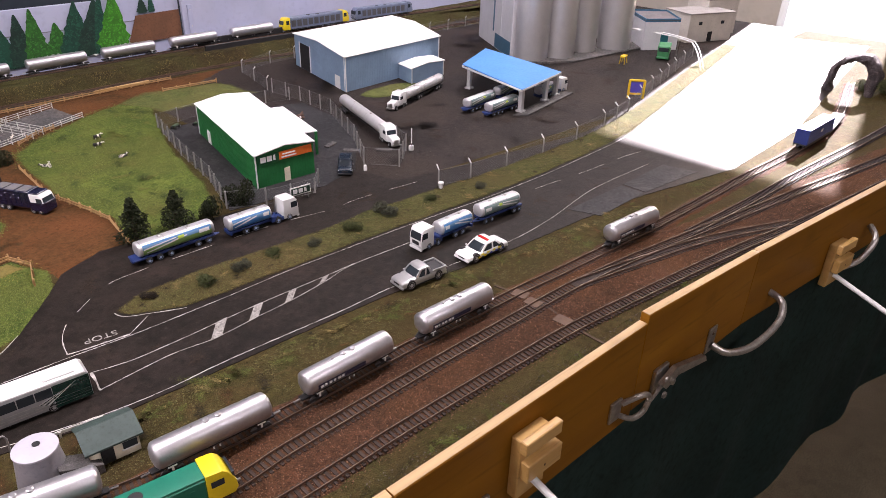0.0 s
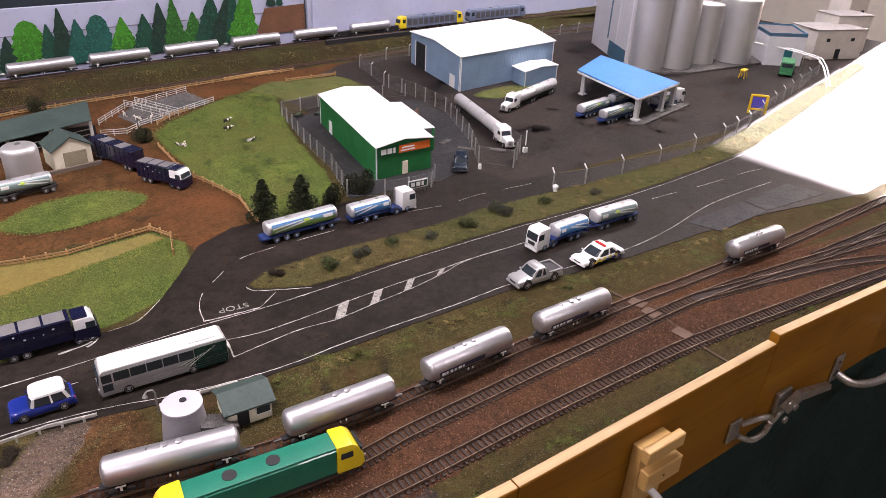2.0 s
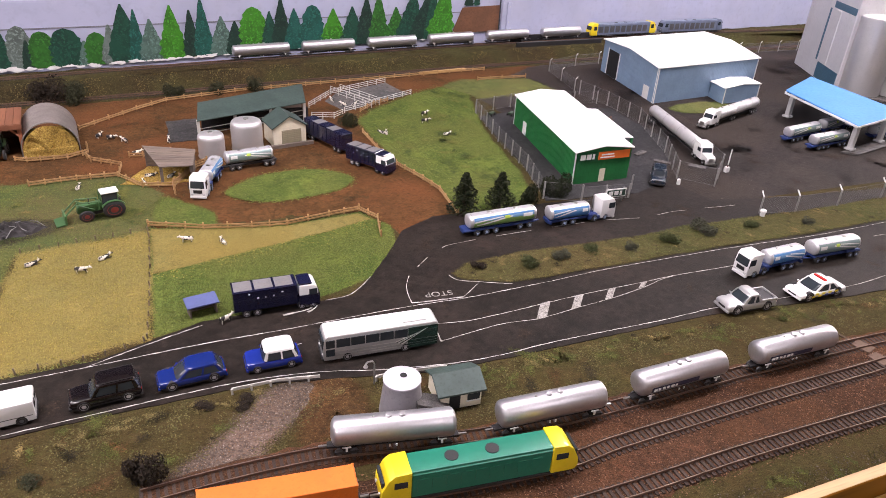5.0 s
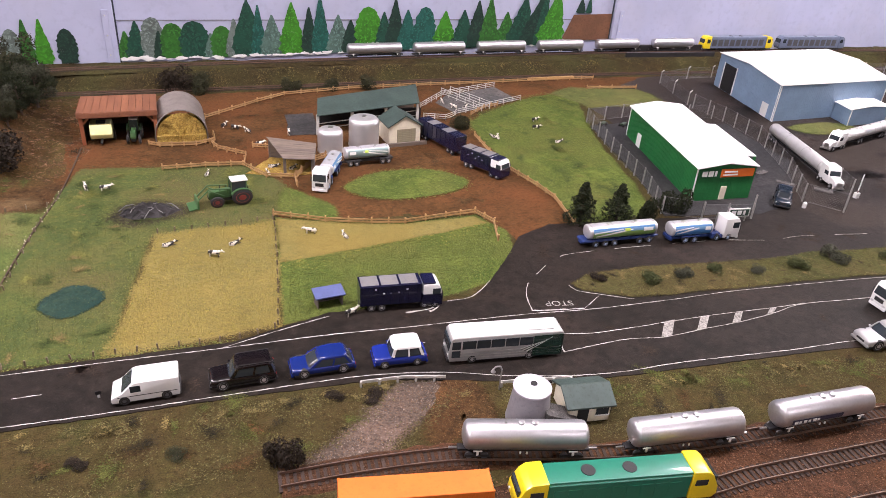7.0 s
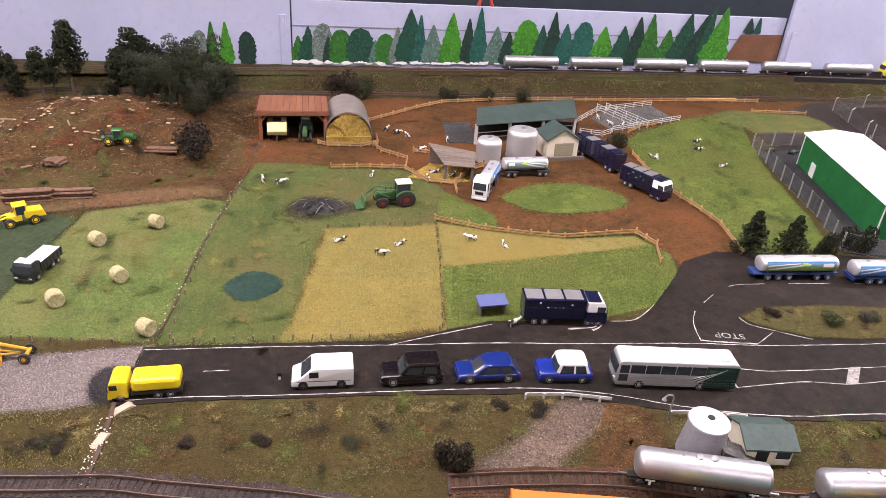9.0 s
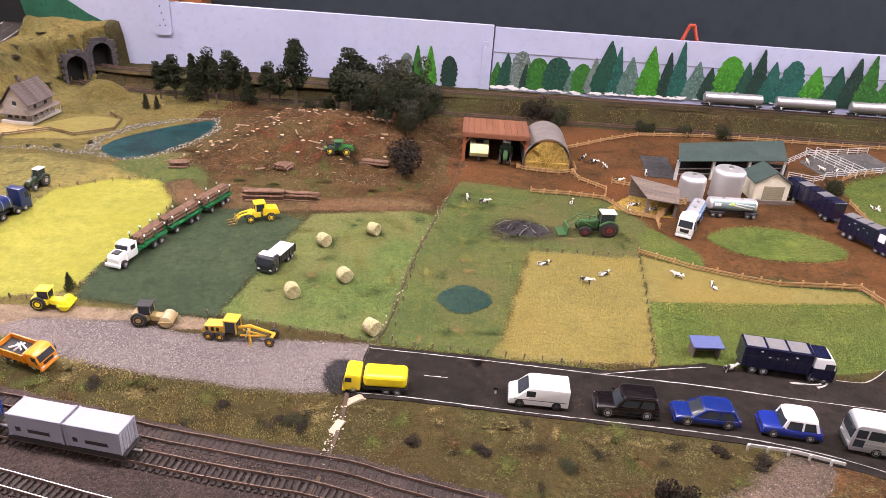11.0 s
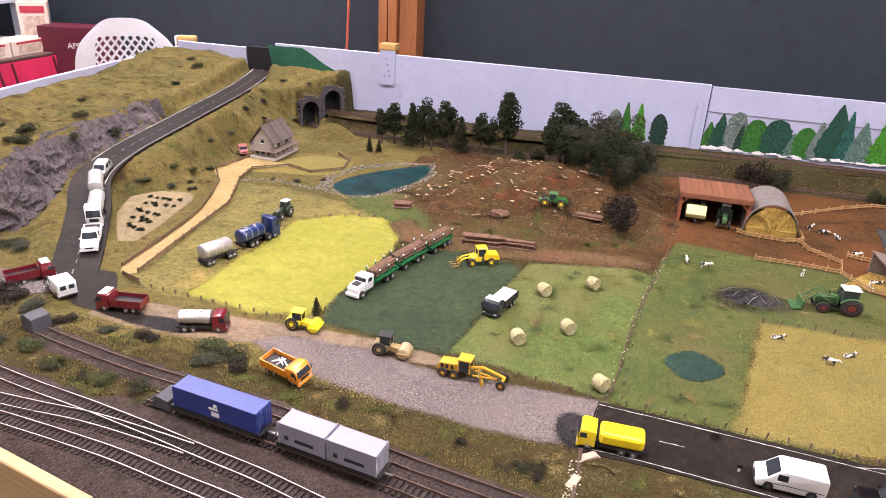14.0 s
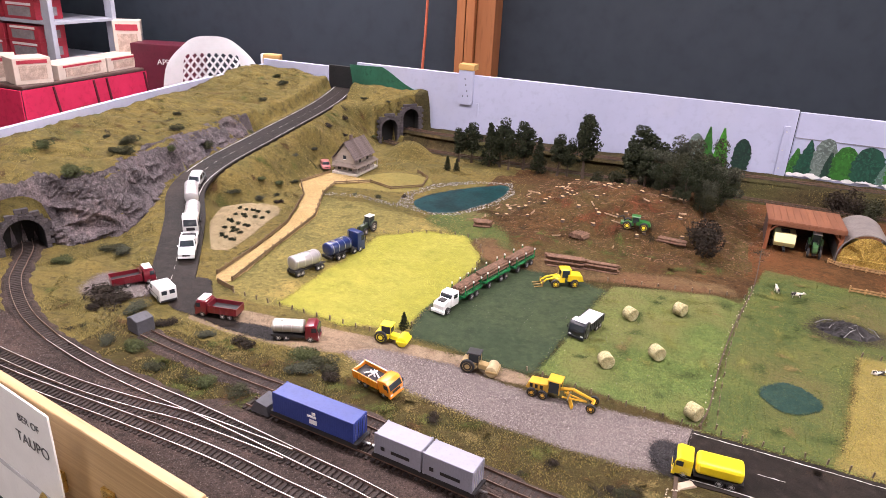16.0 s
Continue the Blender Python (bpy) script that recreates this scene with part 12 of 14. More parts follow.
def stake_fence(pts, label, gap=0.024, h=0.0085, wires=True, z=0.0):
    ob = thing("wire_fence", pose(0, 0, 0), label, "fence", "wire fences")
    rnd = random.Random(int(abs(pts[0][1]) * 1e4))
    bm = bmesh.new()
    box(bm, -0.0009, 0.0009, -0.0009, 0.0009, -0.002, h)
    me = finish(bm, "stake", STAKE_WOOD)
    tops = []
    for p, a in even(pts, gap):
        o = new("stake", me)
        o.parent = ob
        o.matrix_local = pose(p.x, p.y, z, rnd.uniform(-7, 7), rnd.uniform(-7, 7), math.degrees(a))
        tops.append(p)
    if wires:
        for k in (0.45, 0.85):
            bm = bmesh.new()
            loft(bm, [ring((p.x, p.y, z + h * k), tops[min(i + 1, len(tops) - 1)] - tops[max(i - 1, 0)], 0.00009, 3) for i, p in enumerate(tops)])
            part("wire", bm, RAIL_SIDE, ob)
    return ob


LINK = paint("galvanised_wire", (0.16, 0.16, 0.16), 0.55, 0.5)
POST_GREY = paint("galvanised_post", (0.30, 0.29, 0.28), 0.5, 0.3)


def mesh_fence(pts, label, h=0.038, gap=0.055, arm=0.010, side=1, z=0.0, pitch=0.0058):
    """Chain-link yard fence: posts with angled tips, top rail and woven wire panels."""
    ob = thing("chain_link_fence", pose(0, 0, 0), label, "fence", "chain-link fences")
    for a, b in zip(pts, pts[1:]):
        a, b = Vector(a), Vector(b)
        d = b - a
        n = max(1, round(d.length / gap))
        turn = math.degrees(math.atan2(d.y, d.x))
        for i in range(n + (1 if b == Vector(pts[-1]) else 0)):
            p = a.lerp(b, i / n)
            bm = bmesh.new()
            tube(bm, (0, 0, -0.002), (0, 0, h), 0.0017, None, 8)
            post = part("post", bm, POST_GREY, ob, "", False, pose(p.x, p.y, z, 0, 0, turn))
            if arm:
                bm = bmesh.new()
                tube(bm, (0, 0, h - 0.0008), (0, side * arm * 0.8, h + arm * 0.75), 0.0014, None, 6)
                part("angled_tip", bm, TRIM_WHITE, post, "whitish angled tip")
        for i in range(n):
            p, q = a.lerp(b, i / n), a.lerp(b, (i + 1) / n)
            w = (q - p).length
            bm = bmesh.new()
            for zz in (0.002, h * 0.97):
                tube(bm, (0, 0, zz), (w, 0, zz), 0.00032, None, 4)
            m = int((w + h) / pitch)
            for k in range(1, m):
                s = k * pitch
                for flip in (False, True):
                    x0, z0 = (s, 0.002) if s <= w else (w, 0.002 + s - w)
                    x1, z1 = (0.0, 0.002 + s) if s <= h - 0.003 else (s - (h - 0.003), h - 0.001)
                    if z0 > h - 0.001 or x1 > w:
                        continue
                    if flip:
                        x0, x1 = w - x0, w - x1
                    tube(bm, (x0, 0, z0), (x1, 0, min(z1, h - 0.001)), 0.00011, None, 3)
            tagged(part("wire_panel", bm, LINK, ob, "", False, pose(p.x, p.y, z, 0, 0, turn)), "woven galvanised wire mesh", "", "", "stuff")
    return ob


rail_fence([(0.043, 1.275), (0.123, 1.232), (0.197, 1.208), (0.253, 1.196), (0.330, 1.203), (0.387, 1.206), (0.405, 1.160), (0.385, 1.100)], "honey-coloured timber rail fence round the farm yard")
rail_fence([(0.548, 1.585), (0.533, 1.410), (0.557, 1.290), (0.564, 1.230), (0.545, 1.125)], "honey-coloured timber rail fence beside the cow paddock")
rail_fence([(-0.128, 1.512), (-0.05, 1.513), (0.020, 1.505), (0.055, 1.440), (0.107, 1.425), (0.104, 1.385)], "honey-coloured timber fence round the calf pen", gap=0.024)
rail_fence([(0.020, 1.505), (0.03, 1.555), (-0.02, 1.60), (-0.032, 1.640)], "timber rail fence beside the barn", gap=0.024)
rail_fence([(0.109, 1.425), (0.160, 1.500), (0.185, 1.515)], "timber rail fence behind the calf shelter", gap=0.024, rails=(0.004, 0.0085, 0.013), post_h=0.017)
rail_fence([(-0.150, 1.652), (-0.130, 1.638), (-0.06, 1.632), (-0.022, 1.652), (-0.022, 1.690)], "low timber rail fence round the hay barn", gap=0.024, rails=(0.004, 0.0085), post_h=0.011)
rail_fence([(-0.03, 1.80), (0.10, 1.905), (0.174, 1.955), (0.35, 1.985), (0.543, 1.990), (0.716, 1.992), (0.958, 2.000), (1.12, 1.998)], "long timber rail fence below the embankment", gap=0.045)
rail_fence([(0.05, 1.60), (0.10, 1.585), (0.13, 1.60)], "short timber rail fence behind the shelter", gap=0.024)
rail_fence([(1.04, 1.90), (1.20, 1.885)], "short timber rail fence by the yard", gap=0.04)
rail_fence([(0.60, 1.73), (0.655, 1.775), (0.70, 1.79)], "dark timber rail fence below the cattle yard", gap=0.03)
for pts, nm in ((LANE_L, "brown rail fence along the farm lane"), (LANE_R, "brown rail fence along the farm lane")):
    rail_fence(pts, nm, rails=(0.004, 0.008), post_h=0.0105, gap=0.03, material=grained("brown_fence_wood", (0.125, 0.080, 0.036), (0.175, 0.112, 0.054), 0.8, (14.0, 90.0, 90.0), 0.0004) if pts is LANE_L else bpy.data.materials["brown_fence_wood"])
rail_fence([(-1.20, 1.66), (-1.13, 1.635), (-1.07, 1.69), (-1.085, 1.76), (-1.13, 1.80)], "brown rail fence round the house lawn", rails=(0.004, 0.008), post_h=0.0105, gap=0.03, material=bpy.data.materials["brown_fence_wood"])
rail_fence([(-1.160, 1.018), (-1.120, 1.005)], "brown field gate beside the lane", rails=(0.003, 0.006, 0.009), post_h=0.011, gap=0.02, material=bpy.data.materials["brown_fence_wood"])
stake_fence([(-1.115, 1.000), (-0.987, 0.992), (-0.813, 0.985)], "row of thin grey fence stakes along the lime field")
stake_fence([(-0.80, 1.03), (-0.785, 1.27), (-0.80, 1.37), (-0.87, 1.43), (-1.02, 1.36)], "row of thin grey stakes round the lime field", 0.03)
stake_fence([(-0.60, 0.985), (-0.50, 0.968), (-0.37, 0.952), (-0.20, 0.946), (-0.06, 0.938), (0.0, 0.952)], "row of thin grey stakes along the roadside fields")
stake_fence([(-0.31, 1.39), (-0.40, 1.375), (-0.55, 1.345)], "row of thin grey stakes below the logged hill", 0.03)
stake_fence([(0.0, 0.955), (0.022, 1.10), (0.042, 1.262)], "row of thin stakes between the fields", 0.026)
stake_fence([(-0.142, 1.252), (0.04, 1.26)], "row of thin stakes above the ochre field", 0.026)
stake_fence([(-0.345, 0.96), (-0.335, 1.15), (-0.31, 1.36)], "row of thin stakes beside the board joint", 0.034)
mesh_fence([(0.877, 1.632), (0.820, 1.430), (0.783, 1.257), (0.735, 1.128), (0.795, 1.088)], "galvanised chain-link fence round the depot yard", 0.036, 0.05, 0)
mesh_fence([(0.795, 1.088), (0.895, 1.068), (0.930, 1.100)], "galvanised chain-link fence before the depot", 0.032, 0.05, 0)
mesh_fence([(0.877, 1.632), (1.05, 1.655), (1.245, 1.600)], "galvanised chain-link fence behind the depot", 0.036, 0.06, 0)
mesh_fence([(1.255, 1.690), (1.262, 1.575), (1.245, 1.428), (1.150, 1.235), (1.065, 1.110), (1.110, 1.048), (1.190, 1.105), (1.215, 1.16)], "galvanised chain-link fence beside the tanker bay", 0.040, 0.055, 0)
mesh_fence([(1.091, 0.918), (1.165, 0.895), (1.273, 0.882), (1.40, 0.873), (1.533, 0.866), (1.671, 0.869), (1.83, 0.886), (2.082, 0.940), (2.35, 0.99), (2.6, 1.04)], "tall chain-link fence with angled white tips along the road", 0.036, 0.105, 0.011, 1)
mesh_fence([(1.26, 1.72), (1.32, 1.93), (1.45, 1.965), (1.75, 1.975), (2.1, 1.955), (2.5, 1.925)], "chain-link fence behind the blue shed", 0.036, 0.09, 0.008, -1)

# gate post with barrier and depot sign
ob = thing("yard_sign", pose(0.856, 1.066, 0, 0, 0, -8), "small white-bordered dark sign board on the depot fence", "sign")
plate("board", 0.044, 0.017, TRIM_WHITE, ob, pose(0, -0.003, 0.012), 0.0012)
plate("face", 0.040, 0.013, paint("sign_dark", (0.02, 0.05, 0.035), 0.5), ob, pose(0, -0.0044, 0.014), 0.0006)
for k, (x, w) in enumerate(((-0.012, 0.009), (0.0, 0.009), (0.010, 0.005))):
    plate("lettering_bar", w, 0.0085, TRIM_WHITE, ob, pose(x, -0.0051, 0.0162), 0.0004, "white lettering bar")
for x in (-0.018, 0.018):
    bm = bmesh.new()
    tube(bm, (x, -0.001, 0), (x, -0.001, 0.030), 0.0012)
    part("post", bm, POST_GREY, ob)
ob = thing("barrier_post", pose(1.200, 1.098, 0), "white and red gate barrier raised upright", "barrier")
bm = bmesh.new()
box(bm, -0.005, 0.005, -0.004, 0.004, 0, 0.012, 0.0006)
part("base", bm, TRIM_WHITE, ob)
for k in range(6):
    bm = bmesh.new()
    tube(bm, (0, 0, 0.010 + k * 0.007), (0.0006, 0, 0.017 + k * 0.007), 0.0013)
    part("arm_band", bm, TRIM_WHITE if k % 2 else paint("barrier_dark", (0.12, 0.05, 0.05), 0.5) if k == 0 else TRIM_WHITE, ob)
ob = thing("gate_bollard", pose(1.045, 1.085, 0), "white gate bollard by the waiting car", "bollard")
bm = bmesh.new()
lathe(bm, (0, 0, 0), (0, 0, 1), ((0, 0.004), (0.010, 0.0038), (0.012, 0.002)), 12)
part("shaft", bm, TRIM_WHITE, ob)
ob = thing("road_bollard", pose(1.083, 0.905, 0.003), "small white round bollard on the verge", "bollard")
bm = bmesh.new()
lathe(bm, (0, 0, 0), (0, 0, 1), ((0, 0.0045), (0.007, 0.0045), (0.009, 0.006), (0.012, 0.0055), (0.014, 0.002)), 12)
part("shaft", bm, TRIM_WHITE, ob)
for x, y, turn in ((1.10, 1.19, -50), (1.155, 1.14, -50), (1.09, 1.25, 20)):
    ob = thing("concrete_block", pose(x, y, 0, 0, 0, turn), "pale concrete slab lying in the yard", "slab", "concrete slabs")
    bm = bmesh.new()
    box(bm, -0.018, 0.018, -0.007, 0.007, 0, 0.004, 0.0005)
    part("slab", bm, CONCRETE, ob)
ob = thing("scrap_pile", pose(1.165, 1.455, 0, 0, 0, 60), "pile of rusty scrap and a white beam in the yard", "scrap")
for k in range(6):
    bm = bmesh.new()
    a = k * 1.1
    tube(bm, (0.018 * math.cos(a), 0.012 * math.sin(a), 0.003), (-0.016 * math.cos(a + 0.5), -0.012 * math.sin(a), 0.006 + 0.003 * (k % 3)), 0.0022, None, 6)
    part("bar", bm, RAIL_SIDE if k else TRIM_WHITE, ob)
ob = thing("white_drum", pose(1.10, 1.545, 0), "white plastic drum in the depot yard", "drum")
bm = bmesh.new()
lathe(bm, (0, 0, 0), (0, 0, 1), ((0, 0.006), (0.014, 0.006), (0.015, 0.005)), 14)
part("shell", bm, TRIM_WHITE, ob)
for x, y in ((0.905, 1.60), (0.955, 1.585)):
    ob = thing("quad_bike", pose(x, y, 0, 0, 0, 30), "small dark green farm quad bike", "quad bike", "quad bikes")
    block(ob, "body", gloss("quad_green", (0.03, 0.06, 0.03), 0.5), -0.010, 0.010, 0.0042, 0.005, 0.010, 0.001)
    axles(ob, (-0.007, 0.008), 0.008, 0.0042, 0.0034, RIM_DARK)


# cattle yard of white pipe rails
def pipe_rails(pts, label, heights=(0.005, 0.010, 0.015), gap=0.035):
    ob = thing("pipe_fence", pose(0, 0, 0), label, "fence", "pipe fences")
    for a, b in zip(pts, pts[1:]):
        a, b = Vector(a), Vector(b)
        n = max(1, round((b - a).length / gap))
        for i in range(n + 1):
            p = a.lerp(b, i / n)
            bm = bmesh.new()
            tube(bm, (p.x, p.y, 0), (p.x, p.y, heights[-1] + 0.001), 0.0010, None, 6)
            part("post", bm, RAIL_WHITE, ob)
        for h in heights:
            bm = bmesh.new()
            tube(bm, (a.x, a.y, h), (b.x, b.y, h), 0.0007, None, 6)
            part("rail", bm, RAIL_WHITE, ob)


pipe_rails([(0.560, 1.735), (0.66, 1.775), (0.785, 1.825)], "white pipe rails along the cattle yard")
pipe_rails([(0.49, 1.80), (0.58, 1.89), (0.765, 1.955)], "white pipe rails behind the cattle yard")
pipe_rails([(0.585, 1.905), (0.640, 1.755)], "white pipe race across the cattle yard", (0.006, 0.013, 0.019))
pipe_rails([(0.615, 1.915), (0.668, 1.77)], "white pipe race across the cattle yard", (0.006, 0.013, 0.019))
pipe_rails([(0.47, 1.72), (0.52, 1.70), (0.55, 1.72)], "white pipe rails by the milking shed")

# ---- cows
HIDE_W, HIDE_B = paint("white_hide", (0.66, 0.62, 0.55), 0.8, var=0.1, scale=300.0), paint("black_hide", (0.02, 0.018, 0.017), 0.8, var=0.2)


def cow_mesh(lying, dark):
    m, n, l, bs = blank("cow_hide_" + ("dark" if dark else "pale"))
    t = noise_node(n, l, 130.0, 1.0)
    c = mix_node(n, l, ramp_node(n, l, t.outputs["Fac"], 0.40 if dark else 0.47, 0.42 if dark else 0.49), (0.68, 0.64, 0.56), (0.02, 0.018, 0.017))
    l.new(c, bs.inputs["Base Color"])
    bs.inputs["Roughness"].default_value = 0.7
    bm = bmesh.new()
    z = 0.0035 if lying else 0.0085
    prof = [(-0.0125, 0.0016, 0.0), (-0.0115, 0.0038, 0.0002), (-0.006, 0.0042, -0.0002), (0.0, 0.0043, -0.0004), (0.005, 0.0040, 0.0), (0.008, 0.0030, 0.001), (0.0105, 0.0020, 0.0026), (0.0125, 0.0021, 0.0034), (0.0150, 0.0017, 0.0026), (0.0172, 0.0012, 0.0016)]
    loft(bm, [[(x, r * 0.8 * math.cos(a), z + dz + r * math.sin(a)) for a in np.linspace(0, 2 * math.pi, 11)[:-1]] for x, r, dz in prof])
    for s in (-1, 1):
        tube(bm, (0.0122, s * 0.0014, z + 0.0052), (0.0120, s * 0.0034, z + 0.0054), 0.0008, 0.0005, 5)
        if not lying:
            for x in (-0.0095, 0.0060):
                tube(bm, (x, s * 0.0022, z - 0.001), (x + 0.0006, s * 0.0022, 0), 0.0011, 0.0007, 6)
        else:
            for x in (-0.007, 0.005):
                tube(bm, (x, s * 0.0032, 0.0012), (x + 0.006, s * 0.0042, 0.0008), 0.0010, 0.0006, 5)
    tube(bm, (-0.0122, 0, z + 0.001), (-0.0138, 0, z - 0.004 if not lying else 0.0008), 0.0005, 0.0004, 5)
    return finish(bm, "model_cow", m, True)


COWS = {(k, d): cow_mesh(k, d) for k in (False, True) for d in (False, True)}
for i, (x, y, turn, lying, dark) in enumerate(((-0.255, 1.445, 100, 0, 0), (-0.222, 1.436, 10, 0, 0), (-0.126, 1.205, 20, 1, 0), (-0.062, 1.155, -20, 0, 0), (-0.030, 1.187, 30, 1, 0), (0.090, 1.196, 160, 0, 0), (0.142, 1.172, 100, 1, 0), (-0.050, 1.472, 70, 1, 0), (0.066, 1.605, 15, 0, 0), (0.006, 1.735, 50, 0, 1), (0.028, 1.715, -30, 0, 1), (0.050, 1.690, 120, 0, 1), (0.742, 1.655, 10, 0, 1), (0.718, 1.602, -10, 0, 1), (0.728, 1.508, 10, 1, 0), (0.596, 1.560, 70, 1, 0), (0.590, 1.565, 150, 1, 0), (0.098, 0.952, 20, 0, 0), (0.575, 1.785, 120, 0, 0), (0.600, 1.772, 40, 0, 0), (0.560, 1.83, 90, 0, 0), (0.110, 1.470, 40, 1, 0), (0.060, 1.455, 100, 1, 0), (0.075, 1.485, 0, 1, 0), (0.135, 1.66, 80, 0, 0))):
    o = new("model_cow", COWS[(bool(lying), bool(dark))])
    o.matrix_world = pose(x, y, 0.0014, 0, 0, turn) @ Matrix.Scale(0.82, 4)
    tagged(o, ("lying" if lying else "standing") + (" mostly black" if dark else " black and white") + " model cow on the farm", "cow", "model cows")

# ---- round bales
for i, (x, y, turn) in enumerate(((-0.413, 1.268, 60), (-0.488, 1.213, 50), (-0.434, 1.104, 40), (-0.500, 1.048, 30), (-0.374, 0.972, 55))):
    ob = thing("round_bale", pose(x, y, 0.0005, 0, 0, turn) @ Matrix.Scale(0.9, 4), "pale yellow round hay bale in the paddock", "hay bale", "round bales")
    bm = bmesh.new()
    vs = lathe(bm, (0, -0.010, 0.0118), (0, 1, 0), ((0, 0.0004), (0.0002, 0.0105), (0.0012, 0.0120), (0.0188, 0.0120), (0.0198, 0.0105), (0.020, 0.0004)), 22)
    part("bale", bm, turf("bale_straw", (0.60, 0.52, 0.27), (0.68, 0.60, 0.34), (0.50, 0.42, 0.20), 40.0, 200.0, 900.0, 0.0012, 0.95) if i == 0 else bpy.data.materials["bale_straw"], ob)

# ---- heaps, shelter, guard rails, signs
ob = thing("silage_heap", pose(-0.155, 1.330, 0), "dark heap of silage under a torn black sheet", "heap")
bm = bmesh.new()
rng = np.random.RandomState(8)
rows = []
for k in range(12):
    s = 1.0 - k / 11.5
    rows.append([])
    for a in np.linspace(0, 2 * math.pi, 41)[:-1]:
        x, y = 0.055 * s * math.cos(a), 0.032 * s * math.sin(a)
        fold = abs(float(value_noise(x + y * 0.6, y * 1.8, 0.016, 81))) * 0.022 + float(value_noise(x, y, 0.006, 82)) * 0.009
        rows[-1].append(bm.verts.new((0.86 * x * (1 + 0.40 * float(value_noise(x, y, 0.02, 83))), 0.86 * y * (1 + 0.45 * float(value_noise(x, y, 0.017, 84))), (0.018 * (1 - s * s) - fold * (1 - s ** 4)) * (k > 0))))
for a, b in zip(rows, rows[1:]):
    for i in range(40):
        bm.faces.new((a[i], a[(i + 1) % 40], b[(i + 1) % 40], b[i]))
part("sheet", bm, paint("black_sheet", (0.018, 0.015, 0.015), 0.75, var=0.3, scale=60.0), ob)
for k in range(22):
    a, q = k * 2.4, rng.uniform(0.35, 0.95)
    x0, y0 = 0.055 * q * math.cos(a), 0.032 * q * math.sin(a)
    x1, y1 = x0 * 0.35 + rng.uniform(-0.014, 0.014), y0 * 0.35 + rng.uniform(-0.008, 0.008)
    bm = bmesh.new()
    tube(bm, (x0, y0, 0.003), ((x0 + x1) / 2, (y0 + y1) / 2, 0.012), 0.0009, 0.0007, 5)
    tube(bm, ((x0 + x1) / 2, (y0 + y1) / 2, 0.012), (x1, y1, 0.013), 0.0007, 0.0005, 5)
    part("sheet_fold", bm, bpy.data.materials["worn_top_panel"] if k % 3 == 0 else TYRE, ob, "stiff fold of torn sheet")
for k in range(7):
    bm = bmesh.new()
    a = k * 0.9
    lathe(bm, (0.040 * math.cos(a), 0.022 * math.sin(a), 0.004), (0, 0, 1), ((0, 0.0022), (0.0012, 0.0034), (0.0024, 0.0022)), 10)
    part("weight_tyre", bm, TYRE, ob)
CHURNED_MUD = turf("churned_mud", (0.050, 0.046, 0.028), (0.072, 0.066, 0.036), (0.032, 0.028, 0.020), 20.0, 110.0, 600.0, 0.0022, 0.9, (0.20, 0.18, 0.12), 0.70, feather=True)
zone("mud_ring", [(-0.215, 1.33), (-0.20, 1.362), (-0.155, 1.372), (-0.105, 1.352), (-0.095, 1.31), (-0.14, 1.288), (-0.195, 1.292)], 0.0007, CHURNED_MUD, "dark churned mud round the heap", category="ground", ragged=0.006, soft=0.040)
for x, y, r, mat in ((-1.285, 0.925, 0.022, S_PALE),):
    scatter("gravel_heap", [[(x + 0.05 * math.cos(a), y + 0.028 * math.sin(a)) for a in np.linspace(0, 6.2, 12)]], 1500, 31, mat, "loose heap of spilt gravel", CHIP, 0.0022, 0.0008)
scatter("black_chip", [[(-0.40, 0.85), (-0.42, 0.875), (-0.41, 0.905), (-0.38, 0.905), (-0.362, 0.88), (-0.37, 0.85)]], 1100, 32, varied("black_chip", (0.015, 0.014, 0.015), (0.07, 0.065, 0.07), 0.5), "loose black road chip", CHIP, 0.0018, 0.0014)
ob = thing("bus_shelter", pose(0.074, 0.988, 0.0004, 0, 0, 4), "small roadside shelter with a blue roof", "shelter")
for x in (-0.017, 0.017):
    bm = bmesh.new()
    box(bm, x - 0.001, x + 0.001, -0.009, 0.009, 0, 0.017)
    part("side_wall", bm, GREY_BOARD, ob)
bm = bmesh.new()
box(bm, -0.017, 0.017, 0.007, 0.009, 0, 0.019)
part("back_wall", bm, GREY_BOARD, ob)
bm = bmesh.new()
box(bm, -0.015, 0.015, 0.0, 0.006, 0.005, 0.0065)
part("bench", bm, GREY_BOARD, ob)
bm = bmesh.new()
low = [(-0.021, -0.012, 0.0165), (0.021, -0.012, 0.0165), (0.021, 0.011, 0.0205), (-0.021, 0.011, 0.0205)]
loft(bm, [low, [(x, y, z + 0.0016) for x, y, z in low]])
part("roof", bm, paint("slate_blue_roof", (0.075, 0.095, 0.225), 0.5, var=0.1), ob, "slate blue roof sheet")


def guard_rail(pts, label):
    ob = thing("guard_rail", pose(0, 0, 0), label, "guard rail", "guard rails")
    bm = bmesh.new()
    sweep_strip(bm, [Vector((*p, 0)) for p in pts], 0.0012, 0.0042, 0.0082)
    part("beam", bm, RAIL_WHITE, ob)
    for p, a in even(pts, 0.022):
        bm = bmesh.new()
        box(bm, -0.0012, 0.0012, -0.0012, 0.0012, -0.002, 0.0078)
        part("post", bm, RAIL_WHITE, ob, "", False, pose(p.x, p.y - 0.0016, 0.0, 0, 0, math.degrees(a)))


